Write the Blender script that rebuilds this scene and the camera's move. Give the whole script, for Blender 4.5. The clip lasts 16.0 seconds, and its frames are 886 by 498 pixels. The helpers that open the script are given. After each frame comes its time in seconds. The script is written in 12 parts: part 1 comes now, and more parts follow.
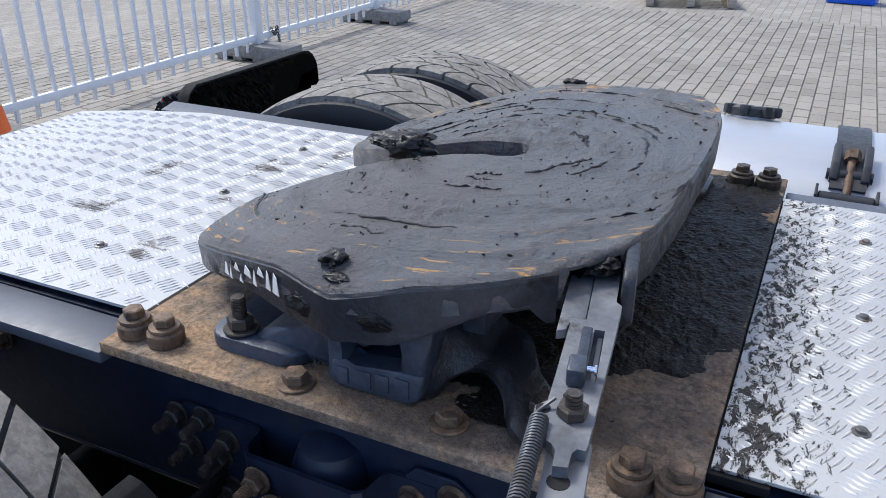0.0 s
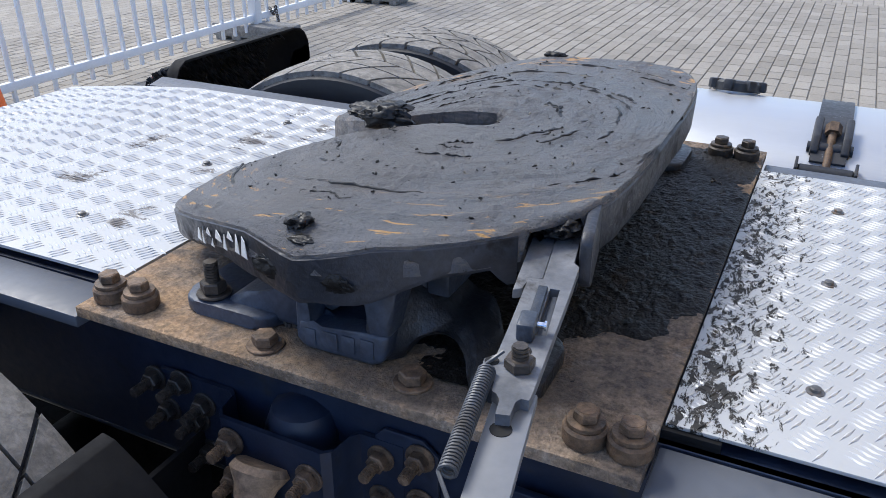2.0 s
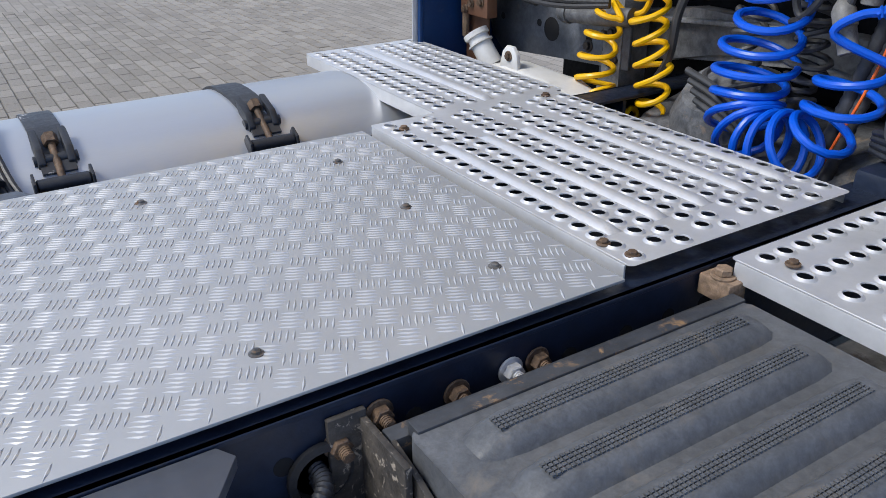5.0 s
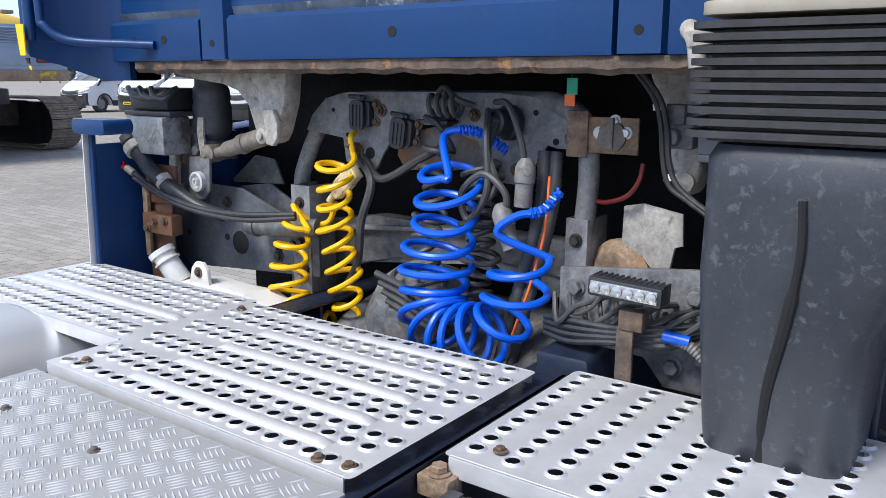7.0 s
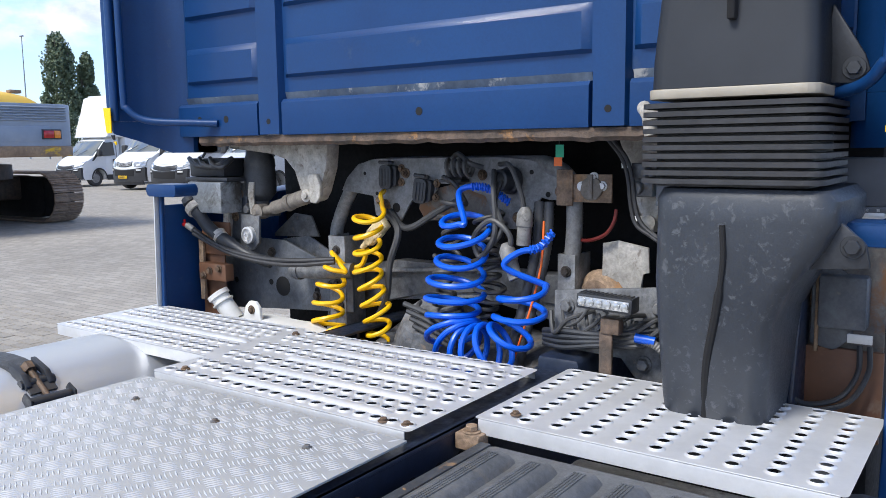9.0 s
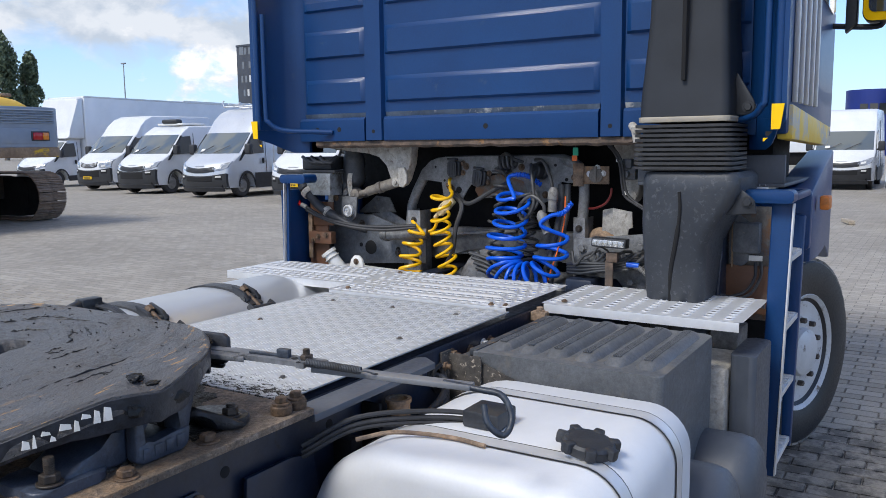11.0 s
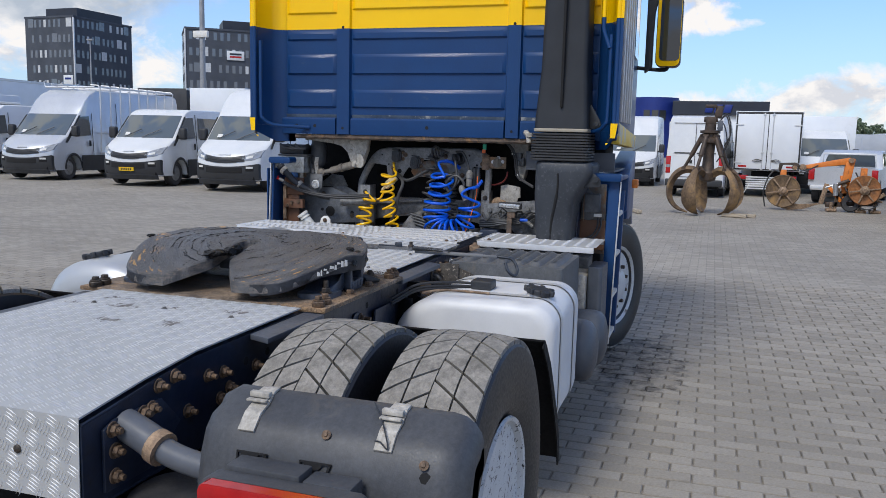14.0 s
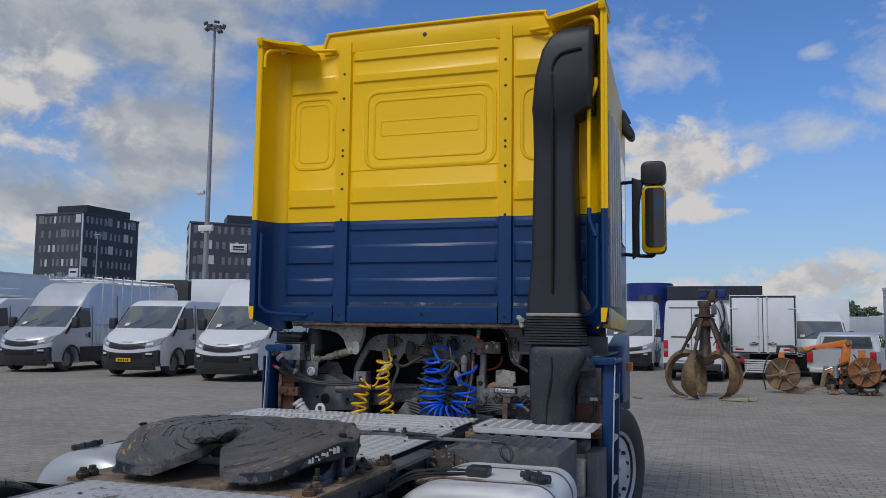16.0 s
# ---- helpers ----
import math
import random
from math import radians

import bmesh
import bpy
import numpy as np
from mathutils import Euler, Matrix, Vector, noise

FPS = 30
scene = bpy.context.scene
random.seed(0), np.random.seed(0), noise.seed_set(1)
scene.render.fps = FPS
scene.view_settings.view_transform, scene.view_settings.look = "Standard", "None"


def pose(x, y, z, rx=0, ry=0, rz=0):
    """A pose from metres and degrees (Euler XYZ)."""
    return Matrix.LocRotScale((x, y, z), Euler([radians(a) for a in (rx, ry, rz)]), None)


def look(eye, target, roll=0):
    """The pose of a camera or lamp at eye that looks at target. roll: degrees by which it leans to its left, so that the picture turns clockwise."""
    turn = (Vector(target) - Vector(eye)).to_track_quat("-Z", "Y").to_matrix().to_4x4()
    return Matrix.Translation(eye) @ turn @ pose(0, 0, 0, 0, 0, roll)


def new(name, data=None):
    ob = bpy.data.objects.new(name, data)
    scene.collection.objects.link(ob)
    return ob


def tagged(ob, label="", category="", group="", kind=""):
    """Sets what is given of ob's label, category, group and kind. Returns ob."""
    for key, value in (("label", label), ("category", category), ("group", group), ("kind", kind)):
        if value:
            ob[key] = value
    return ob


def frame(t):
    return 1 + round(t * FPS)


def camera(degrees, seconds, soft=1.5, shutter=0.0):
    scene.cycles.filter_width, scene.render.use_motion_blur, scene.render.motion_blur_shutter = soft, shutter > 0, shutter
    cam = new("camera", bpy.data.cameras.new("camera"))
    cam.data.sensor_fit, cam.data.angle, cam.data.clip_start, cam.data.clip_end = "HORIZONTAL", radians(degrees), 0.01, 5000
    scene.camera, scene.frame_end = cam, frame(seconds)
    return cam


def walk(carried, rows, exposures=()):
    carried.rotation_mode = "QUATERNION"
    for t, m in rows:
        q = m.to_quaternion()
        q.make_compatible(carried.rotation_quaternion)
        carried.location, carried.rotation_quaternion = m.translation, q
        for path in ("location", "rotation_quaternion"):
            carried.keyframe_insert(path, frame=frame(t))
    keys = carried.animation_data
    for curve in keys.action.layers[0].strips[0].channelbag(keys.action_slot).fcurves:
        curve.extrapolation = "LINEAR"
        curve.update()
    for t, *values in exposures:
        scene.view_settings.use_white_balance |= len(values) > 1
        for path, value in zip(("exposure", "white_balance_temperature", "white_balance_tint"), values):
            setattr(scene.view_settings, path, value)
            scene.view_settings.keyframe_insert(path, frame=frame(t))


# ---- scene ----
cam = camera(57.2, 16.0, 0.45)
PATH = [
    (0, (0.038, -1.157, 1.625), (-0.722, 0.428, 0.803), 0.2),
    (0.5, (0.062, -1.149, 1.618), (-0.698, 0.430, 0.787), 0.2),
    (1, (0.065, -1.153, 1.611), (-0.696, 0.421, 0.770), 0.2),
    (1.5, (0.075, -1.152, 1.605), (-0.688, 0.416, 0.756), 0.2),
    (2, (0.091, -1.160, 1.612), (-0.669, 0.404, 0.754), 0.1),
    (2.5, (0.134, -1.154, 1.614), (-0.522, 0.456, 0.753), -0.5),
    (3, (0.213, -1.150, 1.611), (-0.133, 0.554, 0.751), -0.3),
    (3.5, (0.278, -1.174, 1.611), (0.262, 0.565, 0.750), -0.4),
    (4, (0.331, -1.210, 1.619), (0.641, 0.496, 0.748), -0.5),
    (4.5, (0.354, -1.197, 1.621), (0.979, 0.416, 0.742), -0.6),
    (5, (0.384, -1.180, 1.630), (1.305, 0.299, 0.775), -0.6),
    (5.2, (0.392, -1.176, 1.633), (1.437, 0.239, 0.812), -0.3),
    (7.3, (0.399, -1.159, 1.646), (1.938, -0.043, 1.261), 0.0),
    (7.5, (0.399, -1.159, 1.649), (1.936, -0.042, 1.265), -0.1),
    (8, (0.300, -1.176, 1.644), (1.843, -0.063, 1.267), -0.3),
    (8.5, (0.129, -1.241, 1.639), (1.683, -0.122, 1.324), -0.6),
    (9, (-0.049, -1.381, 1.638), (1.521, -0.270, 1.392), -0.7),
    (9.5, (-0.268, -1.491, 1.655), (1.304, -0.382, 1.405), -0.8),
    (10, (-0.602, -1.580, 1.660), (0.973, -0.475, 1.408), -0.9),
    (10.2, (-0.739, -1.618, 1.666), (0.841, -0.520, 1.416), -1.0),
    (12.3, (-2.462, -1.776, 1.613), (-0.728, -0.936, 1.381), 0.5),
    (12.5, (-2.608, -1.773, 1.623), (-0.869, -0.945, 1.392), 0.5),
    (12.8, (-2.854, -1.710, 1.614), (-1.105, -0.914, 1.345), 0.7),
    (13, (-2.951, -1.711, 1.628), (-1.211, -0.924, 1.286), 0.8),
    (13.5, (-3.187, -1.731, 1.659), (-1.430, -0.998, 1.287), 0.9),
    (14, (-3.333, -1.800, 1.667), (-1.507, -1.201, 1.406), 1.4),
    (14.5, (-3.348, -1.825, 1.692), (-1.498, -1.245, 1.736), 1.4),
    (15, (-3.349, -1.839, 1.686), (-1.513, -1.267, 1.936), 0.7),
    (15.5, (-3.357, -1.827, 1.667), (-1.520, -1.245, 1.884), 0.6),
    (16, (-3.383, -1.843, 1.657), (-1.550, -1.237, 1.840), 0.7),
]
walk(cam, [(t, look(eye, target, roll)) for t, eye, target, roll in PATH],
     [(0, 0.78), (2, 0.80), (3, 0.63), (4, 0.42), (5.0, 0.38), (5.2, 0.38), (7.3, 0.90), (9, 0.86), (10.2, 0.66), (12.3, 0.18), (13.5, 0.24), (14.2, 0.04), (15, -0.44), (16, -0.53)])

# ---------------------------------------------------------------- sky and sun
SUN_EL, SUN_AZ = radians(50), radians(284)      # height and heading of the sun (heading: from +y towards +x)
world = bpy.data.worlds.new("sky")
scene.world = world
world.use_nodes = True
wn, wl = world.node_tree.nodes, world.node_tree.links
wn.clear()
w_out = wn.new("ShaderNodeOutputWorld")
w_bg = wn.new("ShaderNodeBackground")
w_sky = wn.new("ShaderNodeTexSky")
w_sky.sky_type = "NISHITA"
w_sky.sun_disc = False
w_sky.sun_elevation, w_sky.sun_rotation = SUN_EL, SUN_AZ
w_sky.air_density, w_sky.dust_density, w_sky.ozone_density = 1.0, 0.15, 3.0
w_co = wn.new("ShaderNodeTexCoord")
w_sep = wn.new("ShaderNodeSeparateXYZ")
wl.new(w_co.outputs["Generated"], w_sep.inputs[0])


def w_math(op, a, b=None):
    n = wn.new("ShaderNodeMath")
    n.operation = op
    for k, v in enumerate((a, b)):
        if v is None:
            continue
        if isinstance(v, (int, float)):
            n.inputs[k].default_value = v
        else:
            wl.new(v, n.inputs[k])
    return n.outputs[0]


def w_noise(scale, detail, rough, shift, stretch=(1, 1, 1), distort=0.0):
    m = wn.new("ShaderNodeMapping")
    m.inputs["Location"].default_value = shift
    m.inputs["Scale"].default_value = stretch
    wl.new(w_co.outputs["Generated"], m.inputs["Vector"])
    n = wn.new("ShaderNodeTexNoise")
    n.inputs["Scale"].default_value = scale
    n.inputs["Detail"].default_value = detail
    n.inputs["Roughness"].default_value = rough
    n.inputs["Distortion"].default_value = distort
    wl.new(m.outputs[0], n.inputs["Vector"])
    return n.outputs["Fac"]


def w_ramp(v, a, b, c0=(0, 0, 0, 1), c1=(1, 1, 1, 1)):
    r = wn.new("ShaderNodeValToRGB")
    r.color_ramp.elements[0].position, r.color_ramp.elements[1].position = a, b
    r.color_ramp.elements[0].color, r.color_ramp.elements[1].color = c0, c1
    wl.new(v, r.inputs[0])
    return r.outputs[0]


def w_blend(fac, a, b, mode="MIX"):
    m = wn.new("ShaderNodeMix")
    m.data_type, m.blend_type = "RGBA", mode
    for k, v in ((0, fac), (6, a), (7, b)):
        if isinstance(v, (int, float)):
            m.inputs[k].default_value = v
        elif isinstance(v, tuple):
            m.inputs[k].default_value = v
        else:
            wl.new(v, m.inputs[k])
    return m.outputs[2]


el, side = w_sep.outputs[2], w_sep.outputs[1]
blue_sky = w_blend(1.0, w_sky.outputs[0], (0.80, 1.09, 1.50, 1), "MULTIPLY")
haze = w_ramp(el, 0.02, 0.26, (1, 1, 1, 1), (0, 0, 0, 1))
blue_sky = w_blend(w_math("MULTIPLY", haze, 0.62), blue_sky, (4.0, 4.5, 5.0, 1))


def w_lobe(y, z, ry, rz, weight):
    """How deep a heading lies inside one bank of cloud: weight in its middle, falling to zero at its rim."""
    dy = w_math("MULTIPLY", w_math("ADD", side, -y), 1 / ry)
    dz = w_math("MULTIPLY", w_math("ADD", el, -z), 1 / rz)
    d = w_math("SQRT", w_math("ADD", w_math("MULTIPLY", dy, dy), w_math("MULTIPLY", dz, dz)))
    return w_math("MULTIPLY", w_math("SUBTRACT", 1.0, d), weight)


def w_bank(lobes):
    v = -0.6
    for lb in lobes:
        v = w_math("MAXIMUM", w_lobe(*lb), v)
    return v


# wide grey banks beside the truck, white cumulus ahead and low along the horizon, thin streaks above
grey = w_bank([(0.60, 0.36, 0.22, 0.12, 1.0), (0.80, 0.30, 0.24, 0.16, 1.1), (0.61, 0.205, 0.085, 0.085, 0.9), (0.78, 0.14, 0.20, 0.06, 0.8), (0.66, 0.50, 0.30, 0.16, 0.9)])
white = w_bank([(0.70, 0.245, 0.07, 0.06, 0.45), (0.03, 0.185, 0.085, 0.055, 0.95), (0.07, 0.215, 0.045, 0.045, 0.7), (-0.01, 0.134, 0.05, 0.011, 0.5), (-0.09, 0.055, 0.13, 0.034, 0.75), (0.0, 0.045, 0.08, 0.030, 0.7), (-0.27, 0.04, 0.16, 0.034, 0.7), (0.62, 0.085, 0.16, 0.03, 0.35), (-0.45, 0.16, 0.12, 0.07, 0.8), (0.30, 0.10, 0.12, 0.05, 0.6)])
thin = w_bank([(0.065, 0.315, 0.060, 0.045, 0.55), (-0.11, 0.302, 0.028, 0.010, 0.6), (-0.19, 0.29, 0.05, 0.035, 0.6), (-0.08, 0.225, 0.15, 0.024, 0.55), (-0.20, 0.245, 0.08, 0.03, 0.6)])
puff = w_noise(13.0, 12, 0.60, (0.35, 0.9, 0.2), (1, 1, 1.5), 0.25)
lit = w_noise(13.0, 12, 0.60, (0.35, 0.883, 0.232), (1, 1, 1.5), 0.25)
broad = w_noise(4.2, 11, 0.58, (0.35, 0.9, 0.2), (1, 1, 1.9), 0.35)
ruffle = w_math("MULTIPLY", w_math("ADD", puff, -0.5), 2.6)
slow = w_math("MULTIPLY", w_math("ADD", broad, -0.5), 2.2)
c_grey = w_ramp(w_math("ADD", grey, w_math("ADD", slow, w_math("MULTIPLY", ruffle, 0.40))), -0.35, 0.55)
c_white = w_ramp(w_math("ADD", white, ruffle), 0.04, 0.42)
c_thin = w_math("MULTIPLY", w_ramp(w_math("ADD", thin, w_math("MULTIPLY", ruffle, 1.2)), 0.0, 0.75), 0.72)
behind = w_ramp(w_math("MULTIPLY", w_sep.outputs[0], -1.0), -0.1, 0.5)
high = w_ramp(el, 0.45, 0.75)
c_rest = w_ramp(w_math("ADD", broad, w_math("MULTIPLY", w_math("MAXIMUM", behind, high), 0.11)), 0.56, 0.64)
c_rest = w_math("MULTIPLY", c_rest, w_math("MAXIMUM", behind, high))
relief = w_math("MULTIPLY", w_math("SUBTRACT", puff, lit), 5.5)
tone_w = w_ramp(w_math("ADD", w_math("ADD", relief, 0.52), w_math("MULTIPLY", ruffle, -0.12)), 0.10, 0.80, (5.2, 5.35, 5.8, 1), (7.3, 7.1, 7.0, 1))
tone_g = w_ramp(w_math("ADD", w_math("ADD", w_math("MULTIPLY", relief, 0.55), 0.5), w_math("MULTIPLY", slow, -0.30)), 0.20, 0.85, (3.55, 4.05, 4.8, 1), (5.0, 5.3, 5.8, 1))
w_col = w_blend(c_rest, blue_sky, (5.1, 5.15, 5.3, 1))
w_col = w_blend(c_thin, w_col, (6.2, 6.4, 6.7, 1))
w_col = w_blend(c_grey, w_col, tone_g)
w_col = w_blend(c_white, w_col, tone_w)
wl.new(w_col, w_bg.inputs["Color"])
w_bg.inputs["Strength"].default_value = 0.120
wl.new(w_bg.outputs[0], w_out.inputs["Surface"])

sun = new("sun", bpy.data.lights.new("sun", "SUN"))
sun.data.energy, sun.data.angle, sun.data.color = 2.3, radians(20), (1.0, 0.975, 0.925)
sun_from = Vector((math.sin(SUN_AZ) * math.cos(SUN_EL), math.cos(SUN_AZ) * math.cos(SUN_EL), math.sin(SUN_EL)))
sun.matrix_basis = look(sun_from * 60, (0, 0, 0))

# ---------------------------------------------------------------- mesh helpers
X, Y, Z = Vector((1, 0, 0)), Vector((0, 1, 0)), Vector((0, 0, 1))


def thing(name, at, label, category, group="", kind=""):
    """An empty at the thing's base; parts are built in world places."""
    ob = new(name)
    ob.empty_display_size = 0.1
    ob.matrix_basis = Matrix.Translation(at)
    return tagged(ob, label, category, group, kind)


def finish(name, bm, material, smooth=True, angle=38):
    bmesh.ops.recalc_face_normals(bm, faces=bm.faces)
    me = bpy.data.meshes.new(name)
    bm.to_mesh(me)
    bm.free()
    for m in material if isinstance(material, (list, tuple)) else [material]:
        me.materials.append(m)
    if smooth:
        me.shade_smooth()
        me.set_sharp_from_angle(angle=radians(angle))
    return me


def part(name, bm, material, parent, label="", kind="", smooth=True, angle=38):
    ob = new(name, finish(name, bm, material, smooth, angle))
    attach(ob, parent)
    return tagged(ob, label, kind=kind)


def attach(ob, parent):
    ob.parent = parent
    if parent is not None and parent.data is None:
        ob.matrix_parent_inverse = parent.matrix_basis.inverted()


def solo(name, bm, material, label, category, group="", kind="", smooth=True, angle=38):
    return tagged(new(name, finish(name, bm, material, smooth, angle)), label, category, group, kind)


def bevel_all(bm, verts, off, seg=2, only=None):
    if off <= 0:
        return
    vs = set(verts)
    es = [e for e in bm.edges if e.verts[0] in vs and e.verts[1] in vs and (only is None or only(e))]
    bmesh.ops.bevel(bm, geom=es, offset=off, segments=seg, profile=0.5, affect="EDGES", clamp_overlap=True)


def box(bm, x0, x1, y0, y1, z0, z1, bev=0.0, m=None, seg=2):
    mm = Matrix.Translation(((x0 + x1) / 2, (y0 + y1) / 2, (z0 + z1) / 2)) @ Matrix.Diagonal((abs(x1 - x0), abs(y1 - y0), abs(z1 - z0), 1))
    r = bmesh.ops.create_cube(bm, size=1, matrix=(m @ mm) if m is not None else mm)
    bevel_all(bm, r["verts"], bev, seg)


def frame_of(d):
    d = Vector(d).normalized()
    a = Z if abs(d.z) < 0.9 else X
    u = d.cross(a).normalized()
    return u, u.cross(d).normalized() * -1, d


def cyl(bm, p0, p1, r0, r1=None, seg=16, caps=True, bev=0.0):
    p0, p1 = Vector(p0), Vector(p1)
    r1 = r0 if r1 is None else r1
    u, v, d = frame_of(p1 - p0)
    rings = []
    prof = [(p0, r0), (p1, r1)]
    if bev:
        prof = [(p0, r0 - bev), (p0 + d * bev, r0), (p1 - d * bev, r1), (p1, r1 - bev)]
    for c, r in prof:
        rings.append([bm.verts.new(c + (u * math.cos(2 * math.pi * k / seg) + v * math.sin(2 * math.pi * k / seg)) * r) for k in range(seg)])
    for a, b in zip(rings, rings[1:]):
        for k in range(seg):
            bm.faces.new((a[k], a[(k + 1) % seg], b[(k + 1) % seg], b[k]))
    if caps:
        bm.faces.new(rings[0][::-1])
        bm.faces.new(rings[-1])
    return rings


def lathe(bm, prof, at, axis, seg=32, close=False):
    """prof: (radius, height along the axis)."""
    at = Vector(at)
    u, v, d = frame_of(axis)
    rings = [[bm.verts.new(at + d * h + (u * math.cos(2 * math.pi * k / seg) + v * math.sin(2 * math.pi * k / seg)) * r) for k in range(seg)] for r, h in prof]
    pairs = list(zip(rings, rings[1:])) + ([(rings[-1], rings[0])] if close else [])
    for a, b in pairs:
        for k in range(seg):
            bm.faces.new((a[k], a[(k + 1) % seg], b[(k + 1) % seg], b[k]))
    if not close:
        for r, ring in ((prof[0][0], rings[0]), (prof[-1][0], rings[-1])):
            if r > 1e-5:
                bm.faces.new(ring)
    return rings


def smooth_path(pts, n=6):
    """A rounded line through the points."""
    pts = [Vector(p) for p in pts]
    if len(pts) < 3:
        return pts
    q = [2 * pts[0] - pts[1], *pts, 2 * pts[-1] - pts[-2]]
    out = []
    for i in range(1, len(q) - 2):
        a, b, c, d = q[i - 1], q[i], q[i + 1], q[i + 2]
        for k in range(n):
            t = k / n
            out.append(0.5 * (2 * b + (c - a) * t + (2 * a - 5 * b + 4 * c - d) * t * t + (3 * b - a - 3 * c + d) * t ** 3))
    out.append(pts[-1])
    return out


def tube(bm, pts, r, seg=8, closed=False, ridges=0.0):
    pts = [Vector(p) for p in pts]
    n = len(pts)
    rings, u = [], None
    for i, p in enumerate(pts):
        a = pts[(i - 1) % n] if closed or i else p
        b = pts[(i + 1) % n] if closed or i < n - 1 else p
        d = (b - a).normalized()
        if u is None:
            u = frame_of(d)[0]
        u = (u - d * u.dot(d)).normalized()
        v = d.cross(u)
        rr = (r[i] if isinstance(r, (list, tuple)) else r) * (1 + ridges * (1 if i % 2 else -1))
        rings.append([bm.verts.new(p + (u * math.cos(2 * math.pi * k / seg) + v * math.sin(2 * math.pi * k / seg)) * rr) for k in range(seg)])
    for i in range(n - 1):
        for k in range(seg):
            bm.faces.new((rings[i][k], rings[i][(k + 1) % seg], rings[i + 1][(k + 1) % seg], rings[i + 1][k]))
    if closed:
        for k in range(seg):
            bm.faces.new((rings[-1][k], rings[-1][(k + 1) % seg], rings[0][(k + 1) % seg], rings[0][k]))
    else:
        bm.faces.new(rings[0][::-1])
        bm.faces.new(rings[-1])


def prism(bm, pts, axis, a0, a1, bev=0.0, seg=2, m=None):
    """A flat outline pushed along an axis. Outline places: (y, z) for x, (x, z) for y, (x, y) for z."""
    def put(p, a):
        v = {"x": (a, p[0], p[1]), "y": (p[0], a, p[1]), "z": (p[0], p[1], a)}[axis]
        return m @ Vector(v) if m is not None else Vector(v)
    lo, hi = [bm.verts.new(put(p, a0)) for p in pts], [bm.verts.new(put(p, a1)) for p in pts]
    n = len(pts)
    bm.faces.new(lo[::-1])
    bm.faces.new(hi)
    for k in range(n):
        bm.faces.new((lo[k], lo[(k + 1) % n], hi[(k + 1) % n], hi[k]))
    bevel_all(bm, lo + hi, bev, seg)


def arc(cx, cy, r, a0, a1, n):
    return [(cx + r * math.cos(radians(a0 + (a1 - a0) * k / n)), cy + r * math.sin(radians(a0 + (a1 - a0) * k / n))) for k in range(n + 1)]


def rounded(x0, x1, y0, y1, r, n=5):
    """A rectangle's outline with rounded corners."""
    return arc(x1 - r, y1 - r, r, 0, 90, n) + arc(x0 + r, y1 - r, r, 90, 180, n) + arc(x0 + r, y0 + r, r, 180, 270, n) + arc(x1 - r, y0 + r, r, 270, 360, n)


def hex_bolt(bm, at, axis, r=0.014, h=0.012, washer=0.0, shank=0.0, nut=0.0):
    """A hexagon head on a washer, with an optional threaded end."""
    at, d = Vector(at), Vector(axis).normalized()
    p = at
    if washer:
        cyl(bm, p, p + d * 0.004, washer, seg=16, bev=0.001)
        p = p + d * 0.004
    cyl(bm, p, p + d * h, r, seg=6, bev=r * 0.12)
    p = p + d * h
    if shank:
        for k in range(int(shank / 0.004)):
            cyl(bm, p + d * 0.004 * k, p + d * (0.004 * k + 0.0028), r * 0.56, r * 0.56, seg=10)
            cyl(bm, p + d * (0.004 * k + 0.002), p + d * (0.004 * k + 0.0042), r * 0.5, seg=8)


def new_bm():
    return bmesh.new()

# ---------------------------------------------------------------- materials
def nodes_of(name):
    m = bpy.data.materials.new(name)
    m.use_nodes = True
    nt = m.node_tree
    b = nt.nodes["Principled BSDF"]
    return m, nt, b


def n_noise(nt, scale, detail=4.0, rough=0.55, stretch=(1, 1, 1), coord="Object", distort=0.0):
    co = nt.nodes.new("ShaderNodeTexCoord")
    mp = nt.nodes.new("ShaderNodeMapping")
    mp.inputs["Scale"].default_value = stretch
    nt.links.new(co.outputs[coord], mp.inputs["Vector"])
    n = nt.nodes.new("ShaderNodeTexNoise")
    n.inputs["Scale"].default_value, n.inputs["Detail"].default_value = scale, detail
    n.inputs["Roughness"].default_value, n.inputs["Distortion"].default_value = rough, distort
    nt.links.new(mp.outputs[0], n.inputs["Vector"])
    return n.outputs["Fac"]


def n_ramp(nt, fac, a, b, c0=(0, 0, 0), c1=(1, 1, 1)):
    r = nt.nodes.new("ShaderNodeValToRGB")
    e = r.color_ramp.elements
    e[0].position, e[1].position = a, b
    e[0].color, e[1].color = (*c0, 1), (*c1, 1)
    nt.links.new(fac, r.inputs[0])
    return r.outputs[0]


def n_mix(nt, fac, a, b, blend="MIX"):
    m = nt.nodes.new("ShaderNodeMix")
    m.data_type, m.blend_type = "RGBA", blend
    for k, v in ((0, fac), (6, a), (7, b)):
        if isinstance(v, (int, float)):
            m.inputs[k].default_value = v
        elif isinstance(v, tuple):
            m.inputs[k].default_value = (*v, 1)
        else:
            nt.links.new(v, m.inputs[k])
    return m.outputs[2]


def n_math(nt, op, a, b=0.0):
    m = nt.nodes.new("ShaderNodeMath")
    m.operation = op
    for k, v in enumerate((a, b)):
        if isinstance(v, (int, float)):
            m.inputs[k].default_value = v
        else:
            nt.links.new(v, m.inputs[k])
    return m.outputs[0]


